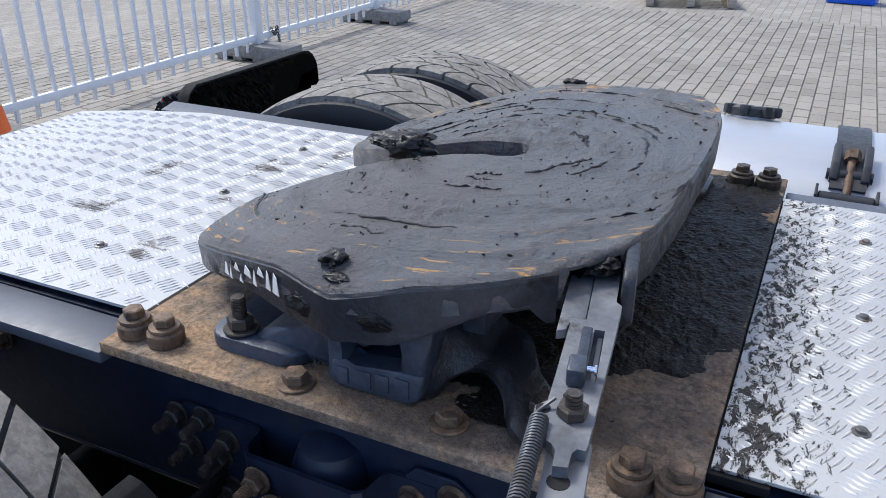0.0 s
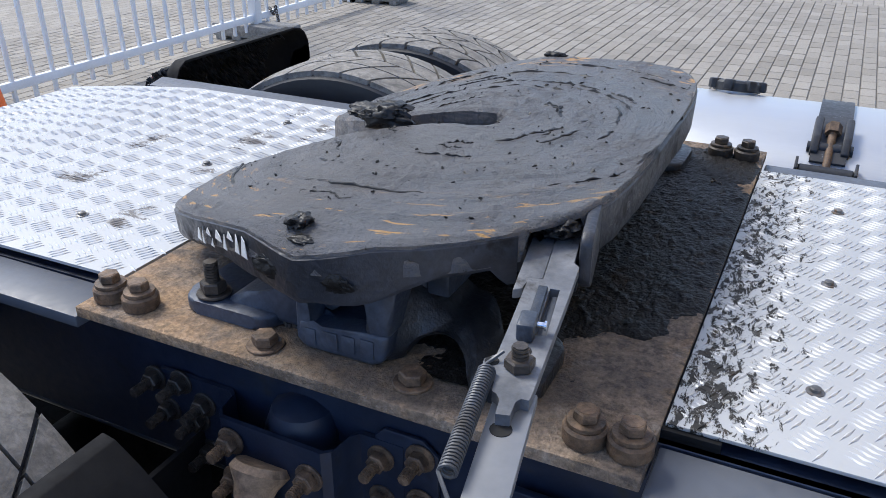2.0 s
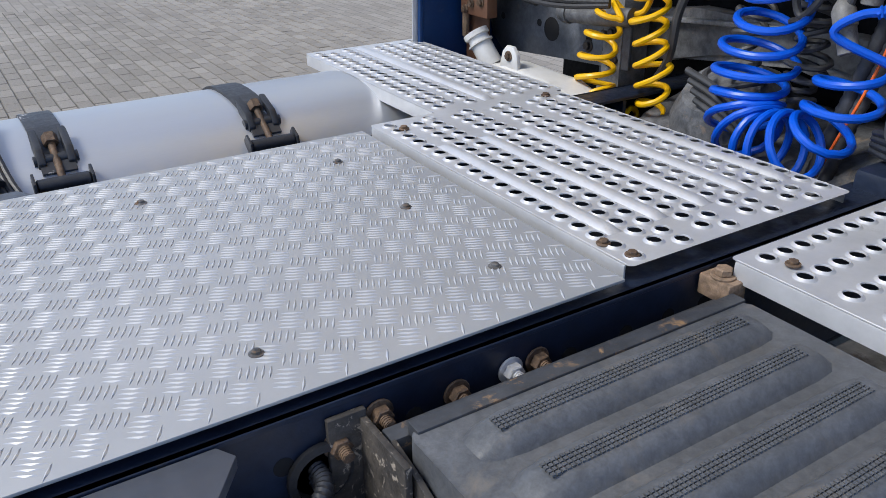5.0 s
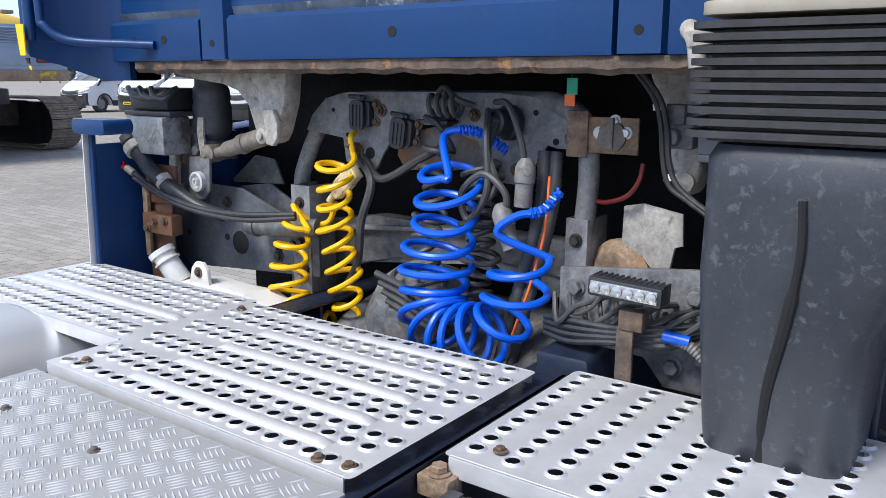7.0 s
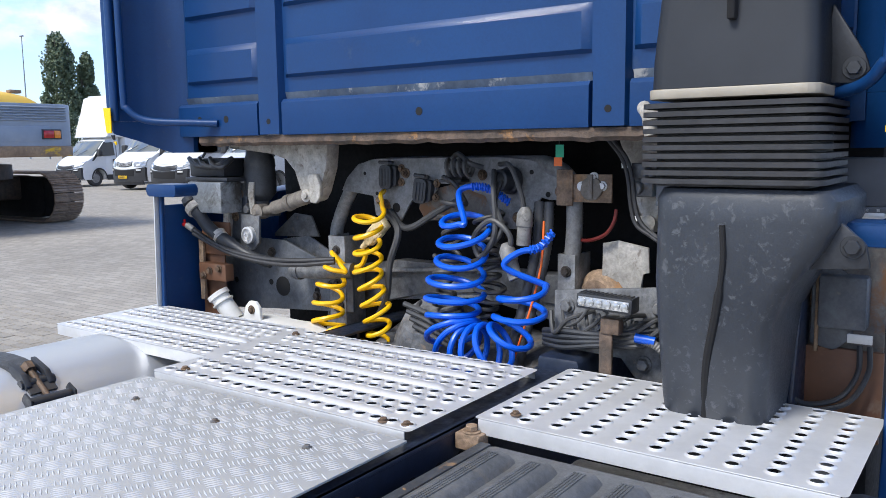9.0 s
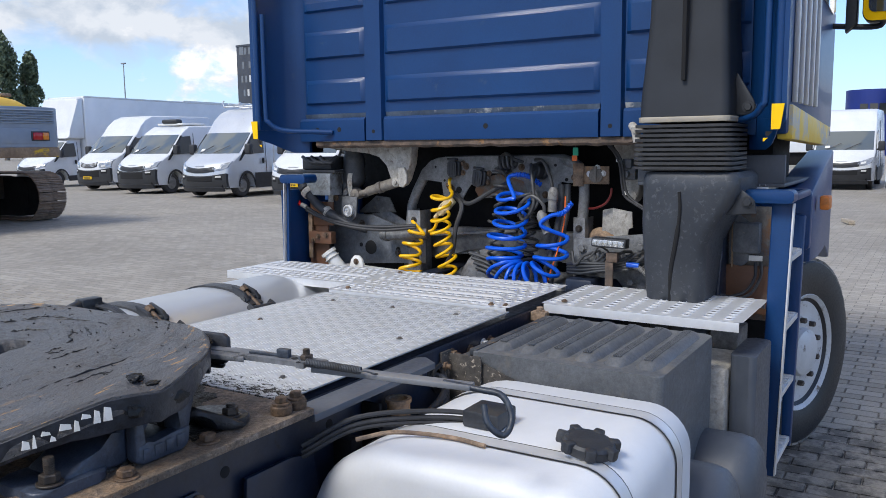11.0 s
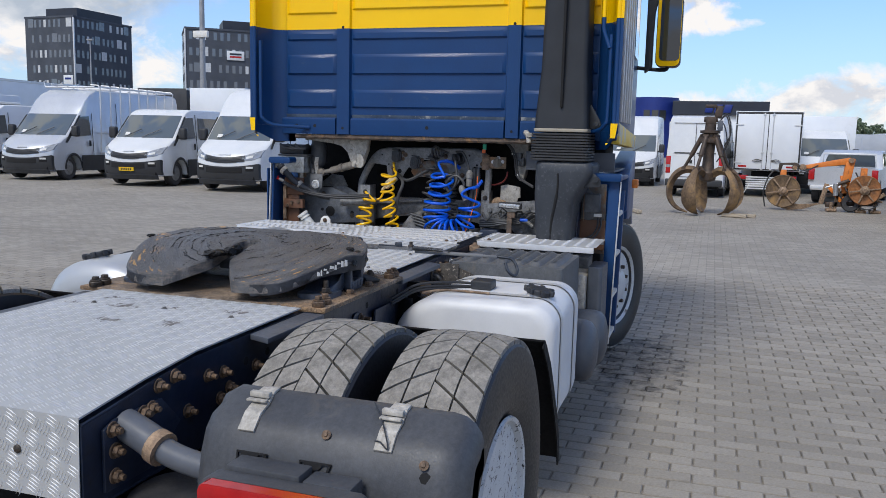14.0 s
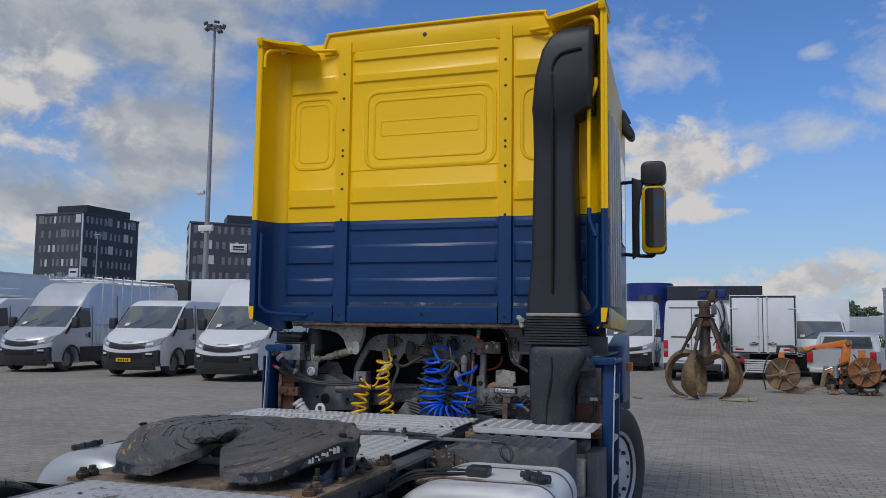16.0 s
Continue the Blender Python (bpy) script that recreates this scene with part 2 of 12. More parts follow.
def n_bump(nt, bsdf, height, strength=0.3, distance=0.002):
    b = nt.nodes.new("ShaderNodeBump")
    b.inputs["Strength"].default_value, b.inputs["Distance"].default_value = strength, distance
    nt.links.new(height, b.inputs["Height"])
    nt.links.new(b.outputs[0], bsdf.inputs["Normal"])


def surf(name, c0, c1, scale=8.0, rough=(0.4, 0.6), metal=0.0, bump=0.2, bscale=90.0, dist=0.0015, stain=None, stain_scale=3.0, stain_at=(0.55, 0.7),
         stretch=(1, 1, 1), coat=0.0, spread=(0.3, 0.7), spec=0.5):
    """A worn surface: two tones, fine grain in gloss and relief, and stains of a third tone."""
    m, nt, b = nodes_of(name)
    big = n_noise(nt, scale, 5, 0.6, stretch)
    fine = n_noise(nt, bscale, 3, 0.6, stretch)
    col = n_ramp(nt, big, *spread, c0, c1)
    grain = n_ramp(nt, fine, 0.3, 0.7, (1 - 0.4 * min(bump, 0.35),) * 3, (1 + 0.3 * min(bump, 0.35),) * 3)
    col = n_mix(nt, 1.0, col, grain, "MULTIPLY")
    if bump > 0.25:
        amp = min(0.42, 0.62 * bump)
        col = n_mix(nt, 1.0, col, n_ramp(nt, n_noise(nt, bscale * 0.30, 8, 0.74, stretch, distort=0.3), 0.36, 0.64, (1 - amp,) * 3, (1 + amp,) * 3), "MULTIPLY")
    r = n_ramp(nt, fine, 0.3, 0.7, (rough[0],) * 3, (rough[1],) * 3)
    if stain:
        f = n_ramp(nt, n_noise(nt, stain_scale, 8, 0.68, stretch, distort=0.4), *stain_at)
        col = n_mix(nt, f, col, stain)
        r = n_mix(nt, f, r, (min(1, rough[1] + 0.2),) * 3)
    nt.links.new(col, b.inputs["Base Color"])
    nt.links.new(r, b.inputs["Roughness"])
    b.inputs["Metallic"].default_value = metal
    b.inputs["Coat Weight"].default_value = coat
    b.inputs["Specular IOR Level"].default_value = spec
    if bump:
        n_bump(nt, b, fine, bump, dist)
    return m


def plain(name, c, rough=0.5, metal=0.0, coat=0.0, trans=0.0, emit=None):
    m, nt, b = nodes_of(name)
    b.inputs["Base Color"].default_value = (*c, 1)
    b.inputs["Roughness"].default_value, b.inputs["Metallic"].default_value = rough, metal
    b.inputs["Coat Weight"].default_value, b.inputs["Transmission Weight"].default_value = coat, trans
    return m


M_GALV = surf("galvanised_steel", (0.56, 0.562, 0.565), (0.67, 0.672, 0.675), 12, (0.36, 0.50), 0.4, 0.08, 120, 0.0006, (0.42, 0.41, 0.39), 6, (0.64, 0.8))
M_TANK = surf("brushed_tank_aluminium", (0.46, 0.475, 0.495), (0.54, 0.555, 0.575), 3, (0.34, 0.44), 0.5, 0.06, 260, 0.0004, stretch=(0.15, 1, 1))
M_WHITEALU = surf("dull_tank_aluminium", (0.60, 0.605, 0.615), (0.69, 0.695, 0.705), 4, (0.44, 0.58), 0.06, 0.05, 150, 0.0005, (0.40, 0.39, 0.37), 5, (0.66, 0.82))
M_RUST = surf("rusty_steel", (0.16, 0.11, 0.08), (0.36, 0.25, 0.16), 14, (0.65, 0.9), 0.15, 0.7, 110, 0.003, (0.42, 0.22, 0.09), 5, (0.56, 0.7))
M_RUSTB = surf("rusty_bolt_steel", (0.050, 0.033, 0.023), (0.20, 0.128, 0.078), 45, (0.5, 0.75), 0.1, 0.8, 260, 0.0015, (0.36, 0.26, 0.17), 38, (0.66, 0.78))
M_DARKB = surf("oiled_bolt_steel", (0.026, 0.023, 0.021), (0.085, 0.066, 0.052), 30, (0.35, 0.6), 0.2, 0.6, 260, 0.0015, (0.22, 0.15, 0.09), 22, (0.62, 0.74))
M_CAST = surf("blue_black_cast_iron", (0.020, 0.026, 0.038), (0.042, 0.052, 0.070), 10, (0.34, 0.55), 0.0, 0.6, 160, 0.0015, (0.085, 0.095, 0.115), 16, (0.56, 0.70))
M_GREASELUMP = surf("black_grease", (0.004, 0.004, 0.0045), (0.011, 0.010, 0.010), 20, (0.34, 0.55), 0.0, 0.6, 130, 0.003, spec=0.35)
M_FRAME = surf("dark_blue_chassis_paint", (0.006, 0.011, 0.026), (0.018, 0.027, 0.050), 6, (0.30, 0.50), 0.0, 0.3, 60, 0.002, (0.030, 0.028, 0.026), 9, (0.60, 0.72), spec=0.45)
M_GREYPAINT = surf("grey_painted_steel", (0.062, 0.070, 0.088), (0.10, 0.11, 0.13), 6, (0.40, 0.58), 0.0, 0.15, 80, 0.001, (0.15, 0.14, 0.13), 6, (0.62, 0.75))
M_BLUE = surf("blue_cab_paint", (0.003, 0.034, 0.124), (0.004, 0.043, 0.150), 3, (0.36, 0.50), 0.0, 0.22, 130, 0.0010, (0.045, 0.075, 0.130), 11, (0.64, 0.80), coat=0.08, spec=0.35)
M_YELLOW = surf("yellow_cab_paint", (0.93, 0.545, 0.0), (0.96, 0.575, 0.0), 2, (0.30, 0.40), 0.0, 0.03, 300, 0.0004, coat=0.05, spec=0.3)
M_PLAST = surf("black_plastic", (0.018, 0.020, 0.025), (0.034, 0.037, 0.043), 8, (0.38, 0.55), 0.0, 0.35, 260, 0.0008, (0.075, 0.077, 0.08), 7, (0.62, 0.75))
M_GREYPLAST = surf("weathered_grey_plastic", (0.040, 0.043, 0.050), (0.065, 0.069, 0.078), 6, (0.42, 0.6), 0.0, 0.3, 240, 0.0008, (0.13, 0.115, 0.095), 4, (0.58, 0.75))
M_RUBBER = surf("black_rubber", (0.020, 0.020, 0.022), (0.040, 0.040, 0.043), 10, (0.5, 0.7), 0.0, 0.3, 150, 0.001, (0.085, 0.086, 0.09), 11, (0.60, 0.74))
M_TREAD = surf("dusty_tyre_tread", (0.17, 0.158, 0.140), (0.275, 0.256, 0.228), 9, (0.8, 0.95), 0.0, 0.5, 140, 0.002, (0.12, 0.115, 0.105), 13, (0.55, 0.68))
M_SIDEW = surf("tyre_sidewall_rubber", (0.009, 0.010, 0.013), (0.018, 0.019, 0.023), 7, (0.38, 0.58), 0.0, 0.2, 100, 0.001, (0.040, 0.038, 0.036), 9, (0.62, 0.75))
M_UNDER = surf("dirty_underbody_steel", (0.075, 0.079, 0.086), (0.17, 0.174, 0.18), 13, (0.40, 0.68), 0.0, 0.6, 110, 0.002, (0.26, 0.20, 0.15), 18, (0.58, 0.68))
# black parts; also stands in for shade under the cab and inside tracks
M_BLACK = surf("black_parts_and_shade", (0.005, 0.005, 0.006), (0.013, 0.013, 0.014), 6, (0.65, 0.9), 0.0, 0.3, 60, 0.002, spec=0.2)
M_BEIGE = surf("pale_painted_casting", (0.32, 0.30, 0.265), (0.46, 0.435, 0.395), 9, (0.5, 0.7), 0.0, 0.4, 120, 0.0015, (0.17, 0.135, 0.11), 16, (0.57, 0.68))
M_WHITEP = surf("white_plastic", (0.62, 0.61, 0.57), (0.74, 0.73, 0.70), 9, (0.35, 0.5), 0.0, 0.1, 100, 0.0008, (0.40, 0.36, 0.30), 8, (0.6, 0.75))
M_WHITE = surf("white_van_paint", (0.62, 0.635, 0.65), (0.70, 0.71, 0.72), 2, (0.24, 0.34), 0.0, 0.0, coat=0.25)
M_GLASS = plain("dark_window_glass", (0.03, 0.035, 0.04), 0.06, 0.0, 0.6)
M_CHROME = plain("bright_metal", (0.8, 0.8, 0.82), 0.18, 1.0)
M_HOSEY = surf("yellow_hose_plastic", (0.84, 0.46, 0.002), (0.90, 0.52, 0.006), 20, (0.28, 0.38), 0, 0.05, 200, 0.0005)
M_HOSEB = surf("blue_hose_plastic", (0.0, 0.085, 0.58), (0.002, 0.105, 0.66), 20, (0.3, 0.4), 0, 0.05, 200, 0.0005)
M_RED = surf("red_lamp_plastic", (0.34, 0.008, 0.010), (0.46, 0.014, 0.014), 14, (0.14, 0.24), 0, 0.0, coat=0.2)
M_ORANGE = surf("orange_paint", (0.62, 0.16, 0.02), (0.75, 0.24, 0.04), 10, (0.45, 0.65), 0, 0.2, 90, 0.001, (0.22, 0.11, 0.05), 6, (0.56, 0.7))
M_CONCRETE = surf("grey_concrete", (0.19, 0.18, 0.165), (0.27, 0.26, 0.24), 8, (0.8, 0.95), 0, 0.5, 120, 0.002)
M_FENCE = surf("white_fence_paint", (0.72, 0.725, 0.72), (0.79, 0.795, 0.79), 4, (0.35, 0.5), 0, 0.1, 60, 0.001)
# near-black in place of shade in holes, grooves, recesses; also black marking
M_NEARBLACK = plain("dark_void", (0.01, 0.01, 0.011), 0.9)
M_STEEL = surf("scuffed_bare_steel", (0.055, 0.059, 0.067), (0.12, 0.125, 0.135), 16, (0.40, 0.58), 0.2, 0.25, 140, 0.001, (0.06, 0.055, 0.05), 12, (0.55, 0.68))
M_SILL = surf("broken_rusty_sill", (0.045, 0.036, 0.030), (0.15, 0.10, 0.07), 14, (0.6, 0.85), 0.0, 0.7, 70, 0.004, (0.30, 0.16, 0.07), 9, (0.60, 0.66))
M_GUTTER = surf("scuffed_blue_gutter", (0.02, 0.04, 0.08), (0.10, 0.13, 0.17), 9, (0.5, 0.7), 0.0, 0.3, 80, 0.002, (0.38, 0.38, 0.37), 11, (0.56, 0.64))
M_WORNY = surf("scraped_yellow_paint", (0.80, 0.52, 0.03), (0.85, 0.62, 0.10), 6, (0.35, 0.5), 0.0, 0.1, 60, 0.001, (0.55, 0.53, 0.48), 6, (0.5, 0.6))
M_BAND = surf("tan_clamp_band", (0.30, 0.265, 0.21), (0.38, 0.34, 0.275), 9, (0.45, 0.6), 0.1, 0.1)
M_DUCT = surf("smooth_black_duct_plastic", (0.012, 0.014, 0.018), (0.021, 0.024, 0.030), 5, (0.44, 0.58), 0.0, 0.15, 260, 0.0006, (0.036, 0.038, 0.042), 9, (0.66, 0.80), spec=0.4)
M_PLASTDUST = surf("scuffed_black_plastic", (0.022, 0.026, 0.034), (0.042, 0.048, 0.058), 5, (0.34, 0.54), 0.0, 0.24, 240, 0.001, (0.080, 0.087, 0.098), 46, (0.56, 0.66))
# dark tint stands in for dark surroundings reflected in the glass
M_MIRROR = plain("mirror_darkened", (0.09, 0.095, 0.105), 0.03, 1.0)
M_BROWN = surf("brown_primer", (0.13, 0.060, 0.032), (0.19, 0.090, 0.048), 9, (0.5, 0.7), 0.0, 0.2, 100, 0.001, (0.24, 0.17, 0.12), 7, (0.6, 0.72))
M_CABLE = surf("dusty_black_cable", (0.034, 0.035, 0.037), (0.075, 0.075, 0.076), 14, (0.4, 0.6), 0.0, 0.2, 200, 0.0006)
M_PLUG = surf("grey_plug_plastic", (0.14, 0.138, 0.132), (0.24, 0.235, 0.225), 25, (0.45, 0.6), 0.0, 0.3, 160, 0.0008, (0.08, 0.075, 0.07), 22, (0.55, 0.68))
M_REDCABLE = surf("red_cable_plastic", (0.13, 0.013, 0.010), (0.18, 0.02, 0.015), 20, (0.4, 0.5))
M_ORANGEC = surf("orange_plastic", (0.82, 0.13, 0.02), (0.90, 0.18, 0.03), 20, (0.4, 0.5))
M_GREEN = surf("green_paper", (0.03, 0.42, 0.26), (0.05, 0.50, 0.32), 20, (0.6, 0.7))
M_CRUST = surf("torn_grease_crust", (0.004, 0.0035, 0.003), (0.013, 0.0105, 0.0085), 12, (0.36, 0.62), 0.0, 1.0, 170, 0.005, (0.022, 0.017, 0.013), 9, (0.58, 0.72), spec=0.25)
M_BAR = surf("dark_scuffed_bar_steel", (0.085, 0.090, 0.100), (0.20, 0.206, 0.218), 18, (0.42, 0.6), 0.0, 0.3, 150, 0.001, (0.025, 0.022, 0.02), 14, (0.54, 0.66))
M_SKIRT = surf("greasy_skirt_casting", (0.016, 0.018, 0.024), (0.042, 0.046, 0.057), 7, (0.32, 0.55), 0.0, 0.6, 120, 0.002, (0.010, 0.009, 0.009), 11, (0.56, 0.66))
M_BRACKET = surf("worn_blue_casting", (0.024, 0.032, 0.050), (0.062, 0.076, 0.104), 14, (0.34, 0.52), 0.0, 0.45, 180, 0.0015, (0.020, 0.019, 0.020), 9, (0.56, 0.70))
M_PULL = surf("pale_grey_bar_paint", (0.17, 0.175, 0.185), (0.24, 0.245, 0.255), 10, (0.38, 0.52), 0.1, 0.12, 150, 0.0008, (0.11, 0.09, 0.07), 14, (0.62, 0.74))
M_CREAM = surf("dirty_cream_plastic", (0.60, 0.50, 0.28), (0.74, 0.63, 0.38), 22, (0.4, 0.6), 0.0, 0.3, 160, 0.001, (0.22, 0.17, 0.11), 26, (0.54, 0.64))
M_ARCH = surf("dusty_grey_sheet", (0.14, 0.144, 0.150), (0.26, 0.263, 0.268), 9, (0.38, 0.62), 0.0, 0.45, 140, 0.0015, (0.30, 0.215, 0.15), 13, (0.63, 0.71))
M_UNDERB = surf("dusty_blue_grey_sheet", (0.070, 0.078, 0.092), (0.135, 0.145, 0.162), 6, (0.36, 0.58), 0.0, 0.4, 140, 0.0012, (0.20, 0.18, 0.16), 15, (0.62, 0.72))
M_SPECK2 = surf("brown_stained_sheet", (0.11, 0.105, 0.10), (0.20, 0.18, 0.16), 14, (0.5, 0.7), 0.0, 0.5, 120, 0.0015, (0.20, 0.105, 0.055), 11, (0.50, 0.60))
M_STAINED = surf("stained_galvanised_sheet", (0.15, 0.165, 0.18), (0.30, 0.32, 0.335), 8, (0.35, 0.55), 0.1, 0.35, 120, 0.001, (0.06, 0.055, 0.05), 10, (0.52, 0.64))
M_WEB = surf("grease_smeared_casting", (0.012, 0.012, 0.013), (0.030, 0.031, 0.035), 8, (0.30, 0.55), 0.0, 0.8, 90, 0.003, (0.060, 0.052, 0.045), 9, (0.58, 0.70))
M_DAMPER = surf("dusty_brown_damper", (0.13, 0.115, 0.098), (0.22, 0.195, 0.165), 14, (0.55, 0.75), 0.0, 0.4, 120, 0.0015, (0.10, 0.065, 0.045), 12, (0.56, 0.68))

# ---------------------------------------------------------------- ground
BL, BW = 0.225, 0.1125      # paver length (across the truck) and width (along it)


def paver_material():
    m, nt, b = nodes_of("concrete_pavers")
    co = nt.nodes.new("ShaderNodeTexCoord")
    mp = nt.nodes.new("ShaderNodeMapping")
    mp.inputs["Rotation"].default_value = (0, 0, radians(90))
    nt.links.new(co.outputs["Object"], mp.inputs["Vector"])
    br = nt.nodes.new("ShaderNodeTexBrick")
    br.offset = 0.5
    br.inputs["Scale"].default_value = 1.0
    br.inputs["Brick Width"].default_value, br.inputs["Row Height"].default_value = BL, BW
    br.inputs["Mortar Size"].default_value, br.inputs["Mortar Smooth"].default_value = 0.0055, 0.3
    br.inputs["Color1"].default_value, br.inputs["Color2"].default_value = (0.268, 0.242, 0.203, 1), (0.346, 0.314, 0.267, 1)
    br.inputs["Mortar"].default_value = (0.165, 0.148, 0.128, 1)
    nt.links.new(mp.outputs[0], br.inputs["Vector"])
    tone = n_ramp(nt, n_noise(nt, 0.35, 6, 0.6), 0.3, 0.7, (0.84, 0.84, 0.84), (1.1, 1.1, 1.1))
    col = n_mix(nt, 1.0, br.outputs["Color"], tone, "MULTIPLY")
    grain = n_ramp(nt, n_noise(nt, 60, 4, 0.7), 0.3, 0.7, (0.82, 0.82, 0.82), (1.12, 1.12, 1.12))
    col = n_mix(nt, 1.0, col, grain, "MULTIPLY")
    spots = n_ramp(nt, n_noise(nt, 1.3, 9, 0.72), 0.64, 0.78)
    col = n_mix(nt, n_math(nt, "MULTIPLY", spots, 0.50), col, (0.10, 0.088, 0.076))
    nt.links.new(col, b.inputs["Base Color"])
    b.inputs["Roughness"].default_value = 0.86
    n_bump(nt, b, n_noise(nt, 110, 3), 0.4, 0.002)
    return m


M_PAVE = paver_material()
bm = new_bm()
S = 700
vs = [bm.verts.new(v) for v in ((-S, -S, -0.012), (S, -S, -0.012), (S, S, -0.012), (-S, S, -0.012))]
bm.faces.new(vs)
ground = solo("ground", bm, M_PAVE, "wide yard paved with weathered grey-brown concrete pavers", "ground", kind="structure")

# ---------------------------------------------------------------- the truck: chassis
truck = thing("tractor_truck", (1.0, 0, 0), "worn blue and yellow two-axle tractor truck, parked without a trailer", "truck")
DECK = 1.058
rnd = random.Random(4)

RAIL_TOP = [(-1.86, 0.985), (-1.62, 1.016), (-1.42, 1.036), (-0.8, 1.040), (2.9, 1.040)]
for side in (-1, 1):
    bm = new_bm()
    prism(bm, [(-1.86, 0.76), (2.9, 0.76)] + RAIL_TOP[::-1], "y", side * 0.437, side * 0.428)
    prism(bm, RAIL_TOP + [(x, z - 0.009) for x, z in RAIL_TOP[::-1]], "y", side * 0.4385, side * 0.345, 0.003)
    prism(bm, [(-1.86, 0.758), (2.9, 0.758), (2.9, 0.767), (-1.86, 0.767)], "y", side * 0.4385, side * 0.345, 0.003)
    rail = part("chassis_rail", bm, M_FRAME, truck, "dark blue painted steel chassis rail with drilled holes")
    # drilled holes: near-black discs on the web in place of shaded depth
    bm = new_bm()
    for x in (0.62, 0.70, 0.80, 1.06, 1.17, 1.26, 1.34, -1.02, -1.15, 0.15, 0.3, -0.2):
        lathe(bm, [(0.0135, 0.0), (0.0135, 0.0006), (0, 0.0006)], (x, side * 0.437, 0.972 if x > 0.5 else 0.955), (0, side, 0), 14)
    part("rail_hole", bm, M_NEARBLACK, rail, "row of dark discs standing in for drilled holes in the rail", kind="stuff")
    for x in (-1.05, -0.55, -0.1, 0.5, 1.2, 1.9):
        bm = new_bm()
        box(bm, x, x + 0.01, side * 0.4275, side * 0.345, 0.7675, 1.0305)
        part("rail_stiffener", bm, M_FRAME, rail)

for x in (-1.83, -1.0, 0.2, 1.55):
    bm = new_bm()
    prism(bm, [(x, 0.8), (x + 0.1, 0.8), (x + 0.1, 0.815), (x + 0.015, 0.815), (x + 0.015, 0.985), (x + 0.1, 0.985), (x + 0.1, 0.97 + 0.03), (x, 1.0)], "y", -0.344, 0.344)
    part("cross_member", bm, M_FRAME, truck)

# outer grey angle bars along the rails, broken off at the mounting plate
for side, x0, x1 in ((-1, -1.16, 0.56), (1, -1.6, 0.50)):
    y0 = side * 0.4405
    for pts in ([(x0 + 0.03, y0), (-0.776, y0), (-0.776, y0 + side * 0.082), (x0, y0 + side * 0.082)], [(0.0, y0), (x1 - 0.015, y0), (x1, y0 + side * 0.025), (x1 - 0.04, y0 + side * 0.082), (0.0, y0 + side * 0.082)]):
        bm = new_bm()
        prism(bm, pts, "z", 1.020, 1.038, 0.002)
        part("angle_bar", bm, M_GREYPAINT, truck, "grey painted steel angle bar along the rail")
    bm = new_bm()
    box(bm, -0.775, -0.004, y0, y0 + side * 0.040, 1.022, 1.0385, 0.002)
    part("packing_strip", bm, M_FRAME, truck)

# added block: keeps bright ground from showing through beside the rails
bm = new_bm()
box(bm, -1.5, 0.6, -0.34, 0.34, 0.42, 0.60, 0.03)
part("rail_gap_block", bm, M_BLACK, truck, "black block between the rails, added to hide bright ground")
bm = new_bm()
box(bm, -0.004, 0.06, -0.43, 0.43, 1.0405, 1.0525, 0.001)
part("deck_bearer", bm, M_BLACK, truck)

